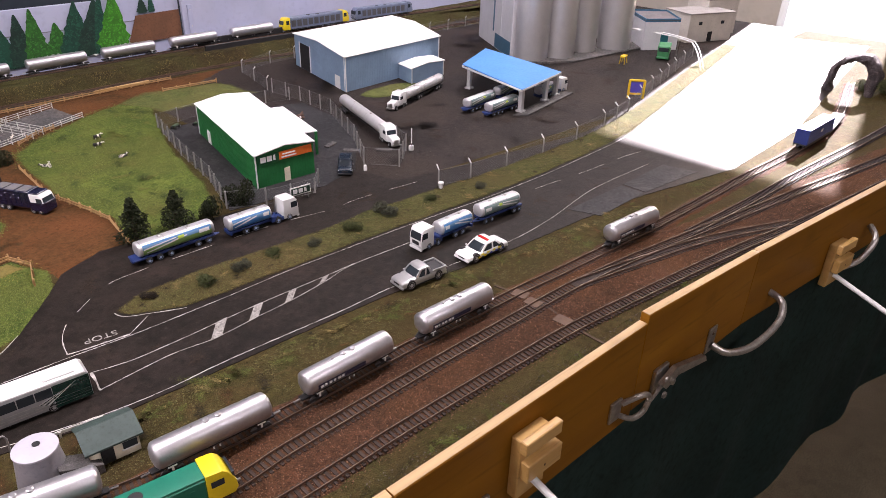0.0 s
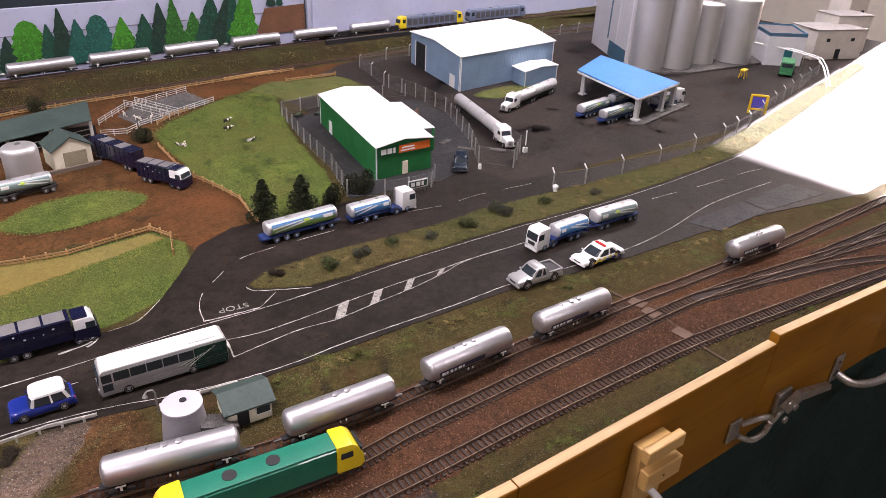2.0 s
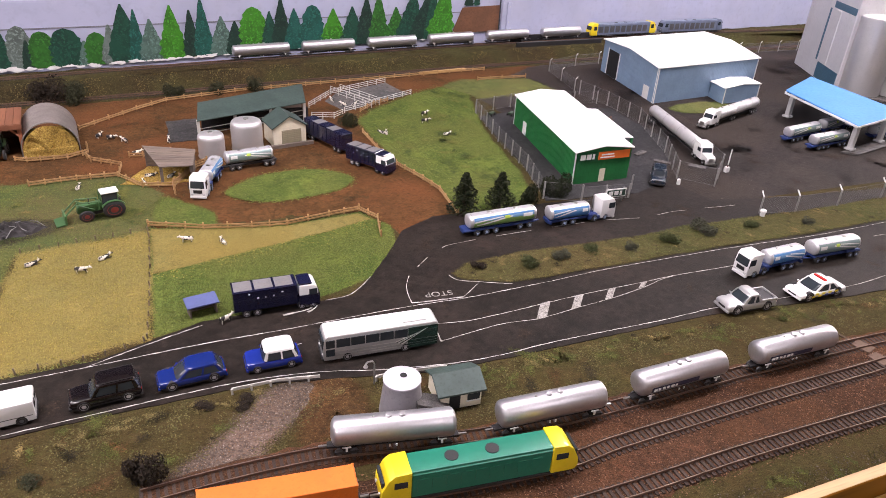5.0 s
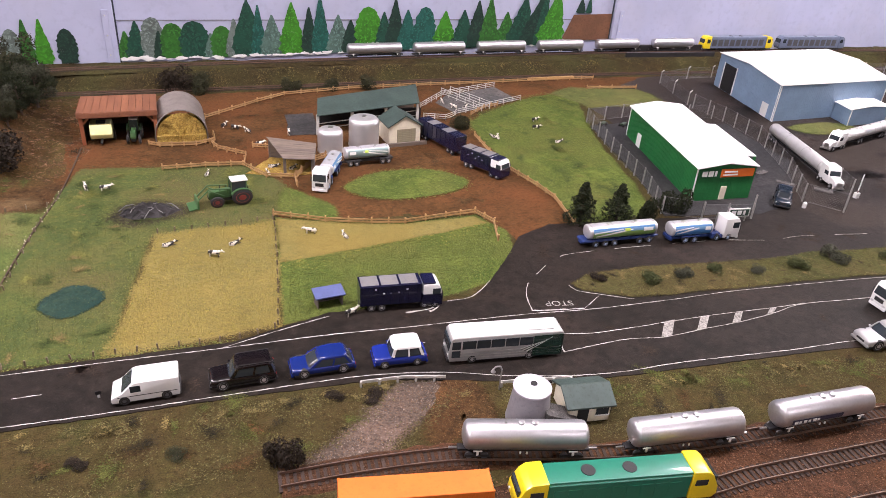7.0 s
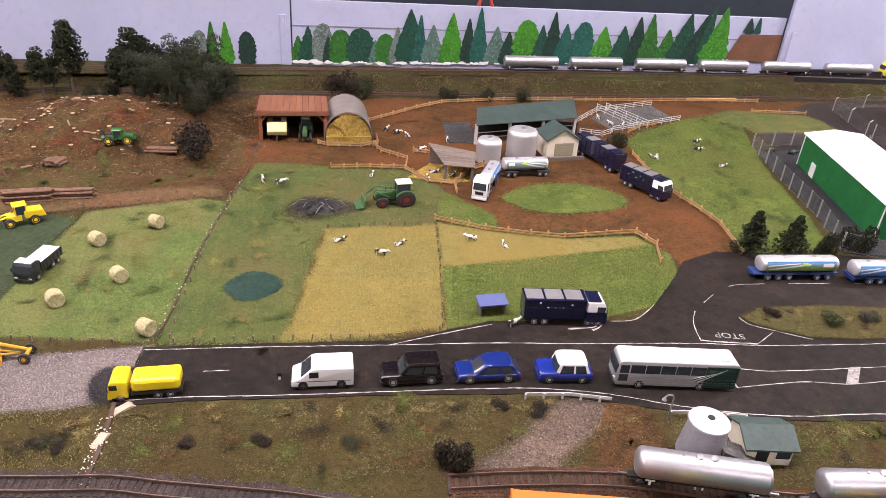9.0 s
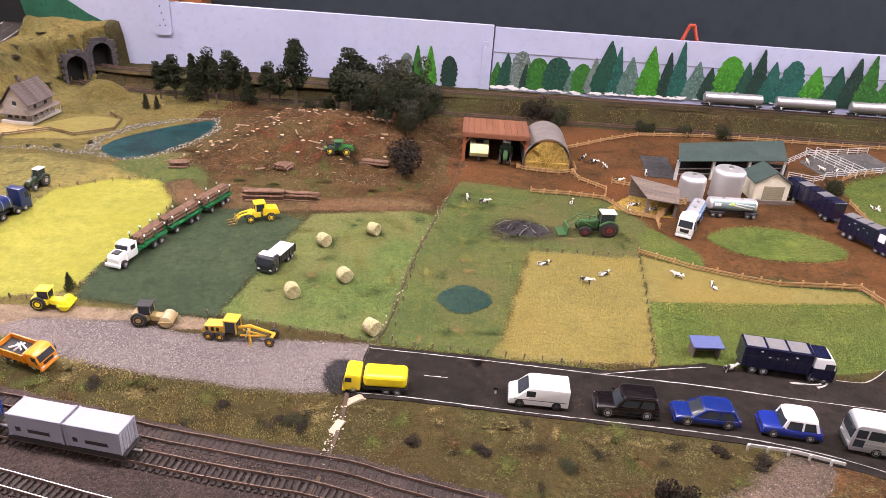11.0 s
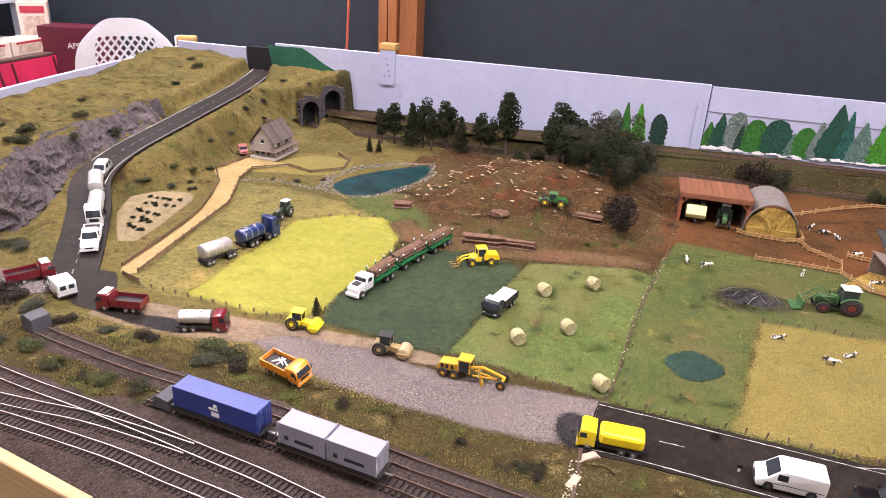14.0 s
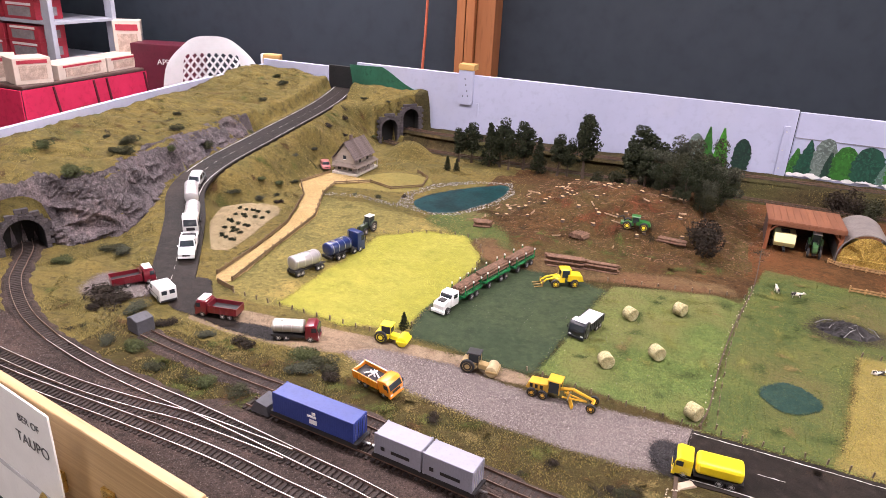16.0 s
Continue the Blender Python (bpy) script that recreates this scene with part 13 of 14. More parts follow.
guard_rail([(0.072, 0.808), (0.125, 0.803), (0.172, 0.790)], "white painted roadside guard rail")
guard_rail([(0.232, 0.762), (0.275, 0.756), (0.32, 0.745)], "white painted roadside guard rail")
ob = thing("lamp_standard", pose(0.228, 0.757, 0), "thin grey roadside lamp standard with a bent arm", "street lamp")
bm = bmesh.new()
pts = [Vector((0, 0, 0)), Vector((0, 0, 0.030)), Vector((-0.002, 0, 0.035)), Vector((-0.008, 0, 0.036)), Vector((-0.011, 0, 0.033))]
for a, b in zip(pts, pts[1:]):
    tube(bm, a, b, 0.0010, None, 6)
part("pole", bm, POST_GREY, ob)
bm = bmesh.new()
lathe(bm, (-0.011, 0, 0.029), (0, 0, 1), ((0, 0.003), (0.003, 0.0018), (0.0042, 0.001)), 10)
part("lamp_head", bm, POST_GREY, ob)
ob = thing("marker_post", pose(-0.209, 0.868, 0.001), "small white and dark roadside marker", "marker")
bm = bmesh.new()
box(bm, -0.0012, 0.0012, -0.0012, 0.0012, 0, 0.008, 0.0002)
part("post", bm, TRIM_WHITE, ob)
bm = bmesh.new()
box(bm, -0.003, 0.003, -0.0016, -0.0010, 0.005, 0.010, 0.0002)
part("plate", bm, CHASSIS, ob)
for x, y, turn in ((-0.372, 0.836, 35), (-0.385, 0.79, 70)):
    ob = thing("plaster_chip", pose(x, y, 0, 0, 0, turn), "pale broken plaster edge at the board joint", "plaster chip", "plaster chips")
    bm = bmesh.new()
    prism(bm, [(-0.016, -0.001), (0.012, -0.001), (0.006, 0.0035), (-0.008, 0.002)], -0.005, 0.004)
    part("chip", bm, paint("pale_plaster_chip", (0.42, 0.33, 0.24), 0.9) if turn == 35 else bpy.data.materials["pale_plaster_chip"], ob)
# joints between the layout's boards
JOINT = paint("board_joint", (0.060, 0.036, 0.020), 0.95, var=0.3, scale=120.0)
for pts, w in (([(-0.365, 0.956), (-0.354, 1.011), (-0.343, 1.143), (-0.322, 1.291), (-0.293, 1.456), (-0.275, 1.66)], 0.0020), ([(-0.384, 0.845), (-0.383, 0.781), (-0.388, 0.72), (-0.395, 0.66), (-0.40, 0.50)], 0.0045), ([(0.863, 0.60), (0.869, 0.515), (0.850, 0.44), (0.845, 0.37)], 0.004)):
    bm = bmesh.new()
    sweep_strip(bm, spline(pts, 0.01), w, -0.004, 0.0019)
    structure("board_gap", bm, JOINT, "dark ragged joint between two layout boards", "joint")
scatter("joint_flakes", [[(-0.372, 0.956), (-0.350, 1.143), (-0.328, 1.291), (-0.30, 1.456), (-0.285, 1.456), (-0.315, 1.291), (-0.337, 1.143), (-0.357, 0.956)], [(-0.392, 0.83), (-0.395, 0.72), (-0.380, 0.72), (-0.377, 0.83)]], 260, 33, varied("pale_flake", (0.45, 0.38, 0.30), (0.7, 0.62, 0.52)), "pale flakes along the board joint", CHIP, 0.0018, 0.0012)
for x, y, turn in ((0.868, 0.555, 10), (0.862, 0.527, 0), (0.853, 0.470, 0)):
    ob = thing("joint_plate", pose(x, y, 0.002, 0, 0, turn), "pale solder plate under the rails at the joint", "plate", "joint plates")
    bm = bmesh.new()
    box(bm, -0.010, 0.010, -0.012, 0.012, 0, 0.0016, 0.0003)
    part("plate", bm, paint("clay_plate", (0.10, 0.060, 0.038), 0.8) if turn == 10 else bpy.data.materials["clay_plate"], ob)

# ---------------------------------------------------------------- painted trees on the backboard
def painted_tree(x, top, half, colour, kind="cone", base=0.045, y=2.2125, lean=0.0):
    """A brushed tree: a lobed, uneven outline of paint a hair thick."""
    rnd = random.Random(int(x * 1000) + 5)
    pts = []
    n = 19
    for s in (-1, 1):
        side = []
        for i in range(n):
            t = i / (n - 1)
            if kind == "cone":
                w = half * (1 - t ** 1.35) * (0.72 + 0.28 * min(1.0, t / 0.16)) + 0.0022
            else:
                w = half * math.sqrt(max(0.0, 1 - (2 * t - 0.80) ** 2 / 1.44))
            lobe = 1 + 0.13 * math.sin(i * 2.1 + s * x * 40) * (1 - t) + rnd.uniform(-0.09, 0.09)
            side.append((x + s * w * lobe + lean * t, base + (top - base) * min(1.0, t + rnd.uniform(-0.012, 0.012) * (0 < t < 1))))
        pts += side if s < 0 else side[::-1]
    bm = bmesh.new()
    prism(bm, pts, y - 0.0008, y)
    bmesh.ops.recalc_face_normals(bm, faces=bm.faces)
    return part("painted_tree", bm, colour, MURAL)


MURAL = thing("tree_mural", pose(0, 0, 0), "row of green trees painted on the backboard", "mural", kind="structure")


def brushed(name, colour):
    """Dabbed artist's paint: darker and lighter touches over the ground colour."""
    m, n, l, b = blank(name)
    co = n.new("ShaderNodeTexCoord")
    dab = n.new("ShaderNodeTexVoronoi")
    dab.inputs["Scale"].default_value = 130.0
    warp = noise_node(n, l, 60.0, 4.0, 0.7)
    off = mix_node(n, l, 0.03, co.outputs["Object"], warp.outputs["Color"], "ADD")
    l.new(off, dab.inputs["Vector"])
    c = mix_node(n, l, ramp_node(n, l, dab.outputs["Distance"], 0.15, 0.55), tuple(min(1.0, v * 1.7 + 0.006) for v in colour), tuple(v * 0.55 for v in colour))
    big = noise_node(n, l, 26.0, 5.0, 0.7)
    c = mix_node(n, l, ramp_node(n, l, big.outputs["Fac"], 0.40, 0.66), c, colour)
    c = mix_node(n, l, ramp_node(n, l, warp.outputs["Fac"], 0.66, 0.80), c, tuple(v * 0.6 + 0.16 for v in colour))
    l.new(c, b.inputs["Base Color"])
    b.inputs["Roughness"].default_value = 0.6
    return m


PG = [brushed("mural_bottle_green", (0.004, 0.056, 0.032)), brushed("mural_leaf_green", (0.019, 0.124, 0.011)), brushed("mural_bright_green", (0.034, 0.205, 0.007)), brushed("mural_grey_green", (0.084, 0.155, 0.127)), brushed("mural_teal", (0.006, 0.087, 0.065)), brushed("mural_dark_green", (0.005, 0.031, 0.019)), brushed("mural_grey", (0.13, 0.17, 0.15))]
for i, (x, top, half, c, kind) in enumerate(((-0.193, 0.105, 0.018, 1, "cone"), (-0.165, 0.130, 0.026, 0, "cone"), (-0.125, 0.140, 0.030, 6, "round"), (-0.110, 0.105, 0.014, 5, "cone"), (-0.075, 0.125, 0.032, 1, "round"), (-0.020, 0.130, 0.038, 0, "round"), (0.022, 0.098, 0.015, 3, "cone"), (0.051, 0.118, 0.030, 1, "round"), (0.085, 0.135, 0.022, 6, "cone"), (0.121, 0.184, 0.040, 0, "cone"), (0.150, 0.170, 0.018, 4, "cone"), (0.187, 0.145, 0.030, 3, "cone"), (0.242, 0.178, 0.032, 2, "cone"), (0.291, 0.165, 0.020, 5, "cone"), (0.323, 0.195, 0.022, 4, "cone"), (0.375, 0.146, 0.030, 3, "cone"), (0.412, 0.132, 0.026, 5, "cone"), (0.464, 0.168, 0.040, 2, "round"), (0.512, 0.154, 0.024, 0, "cone"), (0.546, 0.191, 0.026, 5, "cone"), (0.585, 0.160, 0.030, 4, "cone"), (0.640, 0.168, 0.034, 4, "round"), (0.705, 0.156, 0.036, 2, "cone"), (0.766, 0.160, 0.034, 0, "cone"), (0.813, 0.186, 0.030, 5, "cone"), (0.853, 0.196, 0.030, 1, "cone"), (0.912, 0.154, 0.034, 1, "cone"), (0.955, 0.204, 0.040, 0, "cone"), (1.012, 0.205, 0.048, 5, "cone"), (1.030, 0.228, 0.018, 0, "cone"), (1.068, 0.222, 0.042, 2, "cone"))):
    painted_tree(x, top * 1.03, half * (1.18 if kind == "cone" else 1.02), PG[c], kind, 0.036 + 0.02 * max(0.0, x), 2.2131 - 0.00011 * i, lean=0.02 if x > 0.95 else 0.0)
for x, top, half, c in ((1.175, 0.200, 0.016, 5), (1.205, 0.203, 0.010, 0)):
    painted_tree(x, top, half, PG[c], "cone", 0.155, 2.2118)
for x, top, half, c, kind in ((-0.453, 0.118, 0.022, 6, "round"), (-0.422, 0.140, 0.018, 1, "cone"), (-0.385, 0.141, 0.020, 2, "cone"), (-0.330, 0.118, 0.024, 5, "round")):
    painted_tree(x, top, half, PG[c], kind, 0.030, 2.2032)
bm = bmesh.new()
prism(bm, [(1.115, 0.070), (1.294, 0.070), (1.294, 0.154), (1.150, 0.150)], 2.2095, 2.2105)
part("painted_bank", bm, paint("mural_brown", (0.145, 0.062, 0.028), 0.7, var=0.15, scale=20.0), MURAL, "brown painted bank")
rnd = random.Random(3)
for k in range(64):
    x = -0.195 + k * 0.0205 + rnd.uniform(-0.008, 0.008)
    size = rnd.uniform(0.6, 1.5) * (1.0 if x < 0.35 else 0.6)
    if x > 0.35 and rnd.random() < 0.45:
        continue
    zc = 0.0375 + 0.02 * max(0.0, x) + rnd.uniform(-0.003, 0.002)
    ring_pts = [(x + size * 0.013 * math.cos(a) * rnd.uniform(0.55, 1.25), zc + size * 0.0034 * math.sin(a) * rnd.uniform(0.4, 1.6)) for a in np.linspace(0, 6.283, 12)[:-1]]
    bm = bmesh.new()
    prism(bm, ring_pts, 2.2085 - 0.00001 * k, 2.2092)
    bmesh.ops.recalc_face_normals(bm, faces=bm.faces)
    part("white_daub", bm, TRIM_WHITE, MURAL, "daub of bare white paint")
# green slope painted at the road's end
bm = bmesh.new()
prism(bm, [(-1.534, 0.05), (-1.28, 0.05), (-1.325, 0.142), (-1.365, 0.160), (-1.41, 0.188), (-1.44, 0.203), (-1.560, 0.201)], 2.2030, 2.2042)
part("painted_hill", bm, paint("mural_hill_green", (0.010, 0.088, 0.048), 0.6, var=0.2, scale=14.0), MURAL, "green painted hillside")

# fittings on the backboard
ob = thing("power_bracket", pose(-1.150, 2.2045, 0), "white painted timber bracket with screw holes on the backboard", "bracket")
bm = bmesh.new()
prism(bm, [(-0.020, 0.118), (0.020, 0.118), (0.024, 0.130), (0.024, 0.222), (-0.024, 0.222), (-0.024, 0.130)], -0.008, 0.0)
part("plate", bm, BOARD_WHITE, ob)
for x, z in ((-0.003, 0.196), (0.0, 0.178), (0.004, 0.160), (-0.008, 0.143), (0.008, 0.145)):
    bm = bmesh.new()
    lathe(bm, (x, -0.0082, z), (0, -1, 0), ((0, 0.0022), (0.0006, 0.0018)), 8)
    part("screw_head", bm, CHASSIS, ob)
bm = bmesh.new()
box(bm, -0.026, 0.026, -0.010, 0.030, 0.222, 0.240, 0.0015)
part("cap_block", bm, PINE, ob, "bare pine cap block")
bm = bmesh.new()
box(bm, 0.036, 0.044, -0.004, 0.0, 0.085, 0.125, 0.0006)
part("side_batten", bm, BOARD_WHITE, ob)
for x in (-0.232, 1.325):
    ob = thing("joint_batten", pose(x, 2.2 - (0.0 if x > 0 else -0.005), 0), "white batten screwed over a backboard joint", "batten", "battens")
    bm = bmesh.new()
    box(bm, -0.008, 0.008, -0.005, 0.0, 0.03, 0.165, 0.0006)
    part("strip", bm, BOARD_WHITE, ob)
    for z in (0.05, 0.10, 0.15):
        bm = bmesh.new()
        lathe(bm, (0, -0.005, z), (0, -1, 0), ((0, 0.0024), (0.0012, 0.0018)), 8)
        part("screw_head", bm, STEEL, ob)
ob = thing("black_duct", pose(1.50, 2.150, 0.030, 0, 0, -3), "black box girder bridge section beside the backboard", "girder")
bm = bmesh.new()
box(bm, -0.175, 0.150, 0.014, 0.022, 0, 0.030, 0.001)
part("far_side", bm, CHASSIS, ob)
bm = bmesh.new()
box(bm, -0.175, 0.175, -0.030, -0.022, -0.008, 0.016, 0.001)
part("near_side", bm, CHASSIS, ob)
bm = bmesh.new()
box(bm, -0.175, 0.150, -0.022, 0.014, -0.004, 0.002)
part("deck", bm, CHASSIS, ob)
ob = thing("pale_beam", pose(0.96, 2.010, 0.0, 0, 0, 2), "long pale timber beam lying by the low track", "beam")
bm = bmesh.new()
box(bm, -0.06, 0.10, -0.004, 0.004, 0, 0.008, 0.0006)
part("beam", bm, PINE, ob)
ob = thing("red_clamp", pose(0.335, 2.225, 0.208), "red clamp gripping the top of the backboard", "clamp")
cl = gloss("clamp_red", (0.42, 0.05, 0.02), 0.4)
for s in (-1, 1):
    bm = bmesh.new()
    tube(bm, (s * 0.022, 0, -0.01), (s * 0.006, 0.004, 0.036), 0.006, 0.005, 8)
    part("jaw", bm, cl, ob)
bm = bmesh.new()
tube(bm, (-0.008, 0.004, 0.034), (0.008, 0.004, 0.034), 0.006)
part("pivot", bm, cl, ob)

# west edge board
ob = thing("edge_board", pose(0, 0, 0), "white painted edge board along the layout's west end", "edge board", kind="structure")
bm = bmesh.new()
sweep_strip(bm, [Vector((-1.745, 0.76, 0)), Vector((-1.775, 1.11, 0)), Vector((-1.832, 1.55, 0)), Vector((-1.905, 2.27, 0))], 0.014, -0.05, 0.170)
part("board", bm, BOARD_WHITE, ob)
ob = thing("corner_block", pose(-1.885, 2.235, 0.165, 0, 0, 15), "rounded pine corner block at the layout's end", "block")
bm = bmesh.new()
box(bm, -0.030, 0.035, -0.012, 0.012, 0, 0.038, 0.006)
part("block", bm, PINE, ob)
bm = bmesh.new()
box(bm, -0.036, -0.030, -0.016, 0.016, -0.004, 0.036, 0.0025)
part("white_end", bm, TRIM_WHITE, ob)

# ---------------------------------------------------------------- fascia fittings
def on_fascia(x, dz=0.0):
    i = max(k for k, p in enumerate(FRONT) if p[0] <= x)
    a, b = FRONT[i], FRONT[i + 1]
    y = a[1] + (b[1] - a[1]) * (x - a[0]) / (b[0] - a[0])
    turn = math.degrees(math.atan2(b[1] - a[1], b[0] - a[0]))
    n = Vector((-math.sin(radians(turn)), math.cos(radians(turn))))
    return pose(x - n.x * 0.0132, y - n.y * 0.0132, dz, 0, 0, turn)


for x in (0.615, 1.455):
    ob = thing("rod_bracket", on_fascia(x, -0.05 if x > 1 else 0.0), "varnished pine bracket block on the fascia", "bracket", "rod brackets")
    for name, q, m in (("back_block", (-0.024, 0.024, -0.014, 0.0, -0.055, 0.032), PINE), ("upper_block", (-0.026, 0.034, -0.024, -0.014, 0.018, 0.036), PINE), ("lower_block", (-0.022, 0.036, -0.026, -0.014, -0.022, 0.004), PINE)):
        bm = bmesh.new()
        box(bm, *q, 0.0012)
        part(name, bm, m, ob)
    for dx, dz in ((-0.010, 0.010), (0.012, 0.012), (0.006, -0.010)):
        bm = bmesh.new()
        lathe(bm, (dx, -0.0262 if dz < 0 else -0.0142, dz), (0, -1, 0), ((0, 0.0018), (0.0006, 0.0012)), 8)
        part("screw_head", bm, RAIL_SIDE, ob)
    bm = bmesh.new()
    tube(bm, (0.0, -0.012, -0.034), (0.012, -0.20, -0.095), 0.0045, None, 12)
    part("rod", bm, TRIM_WHITE, ob, "white plastic rod")
STEEL_HW = paint("worn_hardware_steel", (0.44, 0.41, 0.38), 0.38, 0.9, 0.2, 80.0)


def bent(bm, pts, r, seg=8):
    line = spline(pts, 0.006)
    loft(bm, [ring(p, (line[min(i + 1, len(line) - 1)] - line[max(i - 1, 0)]), r, seg) for i, p in enumerate(line)])


ob = thing("toggle_latch", on_fascia(0.880, -0.020), "steel toggle latch joining two fascia boards", "latch")
bm = bmesh.new()
box(bm, -0.094, -0.070, -0.004, 0, -0.052, -0.018, 0.001)
part("keeper_plate", bm, STEEL_HW, ob)
bm = bmesh.new()
bent(bm, [(-0.075, -0.006, -0.024), (-0.055, -0.020, -0.012), (-0.036, -0.022, -0.022), (-0.038, -0.020, -0.046), (-0.058, -0.016, -0.052), (-0.075, -0.006, -0.044)], 0.0040)
part("keeper_loop", bm, STEEL_HW, ob)
bm = bmesh.new()
box(bm, 0.006, 0.040, -0.006, 0, -0.058, -0.014, 0.0012)
part("base_plate", bm, STEEL_HW, ob)
bm = bmesh.new()
bent(bm, [(-0.040, -0.022, -0.034), (-0.012, -0.016, -0.040), (0.018, -0.012, -0.036)], 0.0034)
part("draw_rod", bm, STEEL_HW, ob)
bm = bmesh.new()
prism(bm, [(0.006, -0.030), (0.040, -0.016), (0.128, -0.040), (0.134, -0.052), (0.050, -0.034), (0.020, -0.044)], -0.018, -0.010)
part("lever", bm, STEEL_HW, ob)
for x, z in ((0.014, -0.022), (0.014, -0.050), (0.032, -0.036)):
    bm = bmesh.new()
    lathe(bm, (x, -0.018, z), (0, -1, 0), ((0, 0.0055), (0.003, 0.005), (0.004, 0.002)), 12)
    part("rivet", bm, STEEL_HW, ob)
ob = thing("carry_handle", on_fascia(1.138, -0.048), "bent steel carrying handle screwed to the fascia", "handle")
for x in (-0.088, 0.100):
    bm = bmesh.new()
    box(bm, x - 0.012, x + 0.012, -0.003, 0, -0.035, 0.012, 0.001)
    part("mount", bm, STEEL_HW, ob)
    bm = bmesh.new()
    lathe(bm, (x, -0.003, 0.0), (0, -1, 0), ((0, 0.003), (0.0014, 0.002)), 8)
    part("screw_head", bm, RAIL_SIDE, ob)
bm = bmesh.new()
bent(bm, [(-0.088, -0.004, -0.020), (-0.074, -0.026, -0.030), (-0.020, -0.042, -0.034), (0.060, -0.044, -0.024), (0.096, -0.030, -0.008), (0.100, -0.004, 0.000)], 0.0060, 10)
part("grip", bm, STEEL_HW, ob)
ob = thing("catch_plate", on_fascia(0.545), "steel catch on the fascia below the track", "latch")
bm = bmesh.new()
box(bm, -0.012, 0.014, -0.005, 0, -0.075, -0.030, 0.001)
part("plate", bm, STEEL_HW, ob)
for z in (-0.04, -0.065):
    bm = bmesh.new()
    lathe(bm, (0, -0.005, z), (0, -1, 0), ((0, 0.004), (0.0016, 0.003)), 10)
    part("rivet", bm, STEEL_HW, ob)
ob = thing("side_clasp", on_fascia(1.545, -0.055), "steel clasp at the far fascia board", "latch")
bm = bmesh.new()
bent(bm, [(-0.03, -0.004, -0.040), (-0.01, -0.024, -0.020), (0.03, -0.026, 0.012), (0.045, -0.004, 0.030)], 0.006)
part("loop", bm, STEEL_HW, ob)
# sign sheet and brass hook at the west end
ob = thing("club_sign", pose(-1.062, 0.561, 0, 0, 0, -12), "white laminated club sign standing against the fascia", "sign")
bm = bmesh.new()
box(bm, -0.20, 0.078, 0.0, 0.002, -0.10, 0.092)
part("sheet", bm, paint("white_card", (0.80, 0.80, 0.78), 0.35, var=0.03), ob)
INK = paint("grey_ink", (0.10, 0.10, 0.11), 0.7)
lettering("sign_lettering", "BER OF", 0.0135, pose(0.034, -0.0006, 0.064, 90, 0, 0), INK, ob, "grey printed words")
lettering("sign_lettering", "TAUPO", 0.0200, pose(0.034, -0.0006, 0.036, 90, 0, 0), INK, ob, "grey printed words")
bm = bmesh.new()
box(bm, -0.10, 0.05, -0.0006, 0.0, -0.035, -0.028)
part("lettering_bar", bm, paint("pale_ink", (0.55, 0.55, 0.56), 0.7), ob)
ob = thing("brass_handle", on_fascia(-0.955), "brass pull handle on the fascia board", "handle")
BRASS = paint("brass", (0.62, 0.44, 0.14), 0.28, 0.95, 0.12, 60.0)
bm = bmesh.new()
bent(bm, [(-0.075, -0.006, -0.030), (-0.062, -0.030, -0.034), (-0.020, -0.036, -0.032), (0.012, -0.030, -0.022), (0.020, -0.006, -0.010)], 0.0055, 10)
part("grip", bm, BRASS, ob)
for x, z in ((-0.075, -0.030), (0.020, -0.010)):
    bm = bmesh.new()
    box(bm, x - 0.010, x + 0.010, -0.005, 0, z - 0.014, z + 0.014, 0.001)
    part("mount", bm, BRASS, ob)

# ---------------------------------------------------------------- the hall behind
ob = thing("timber_post", pose(-1.348, 2.84, 0, 0, 0, 4), "red-brown stained timber wall post", "post", kind="structure")
STAIN = grained("stained_post", (0.36, 0.125, 0.040), (0.44, 0.165, 0.058), 0.5, (30.0, 30.0, 2.5), 0.0005)
for x0, x1, y0 in ((-0.072, -0.038, -0.045), (-0.034, 0.0, -0.045), (0.004, 0.075, -0.02)):
    bm = bmesh.new()
    box(bm, x0, x1, y0, 0.10, FLOOR_Z, CEIL_Z, 0.002)
    part("plank", bm, STAIN, ob)
ob = thing("red_cable", pose(-1.60, 2.90, 0), "thin orange-red cable hanging on the wall", "cable")
bm = bmesh.new()
bent(bm, [(-0.03, 0, -0.5), (0.0, 0, 0.1), (0.012, 0, 0.35), (0.03, 0, 1.0), (0.03, 0, CEIL_Z)], 0.006, 6)
part("cord", bm, paint("cable_red", (0.50, 0.12, 0.06), 0.5), ob)


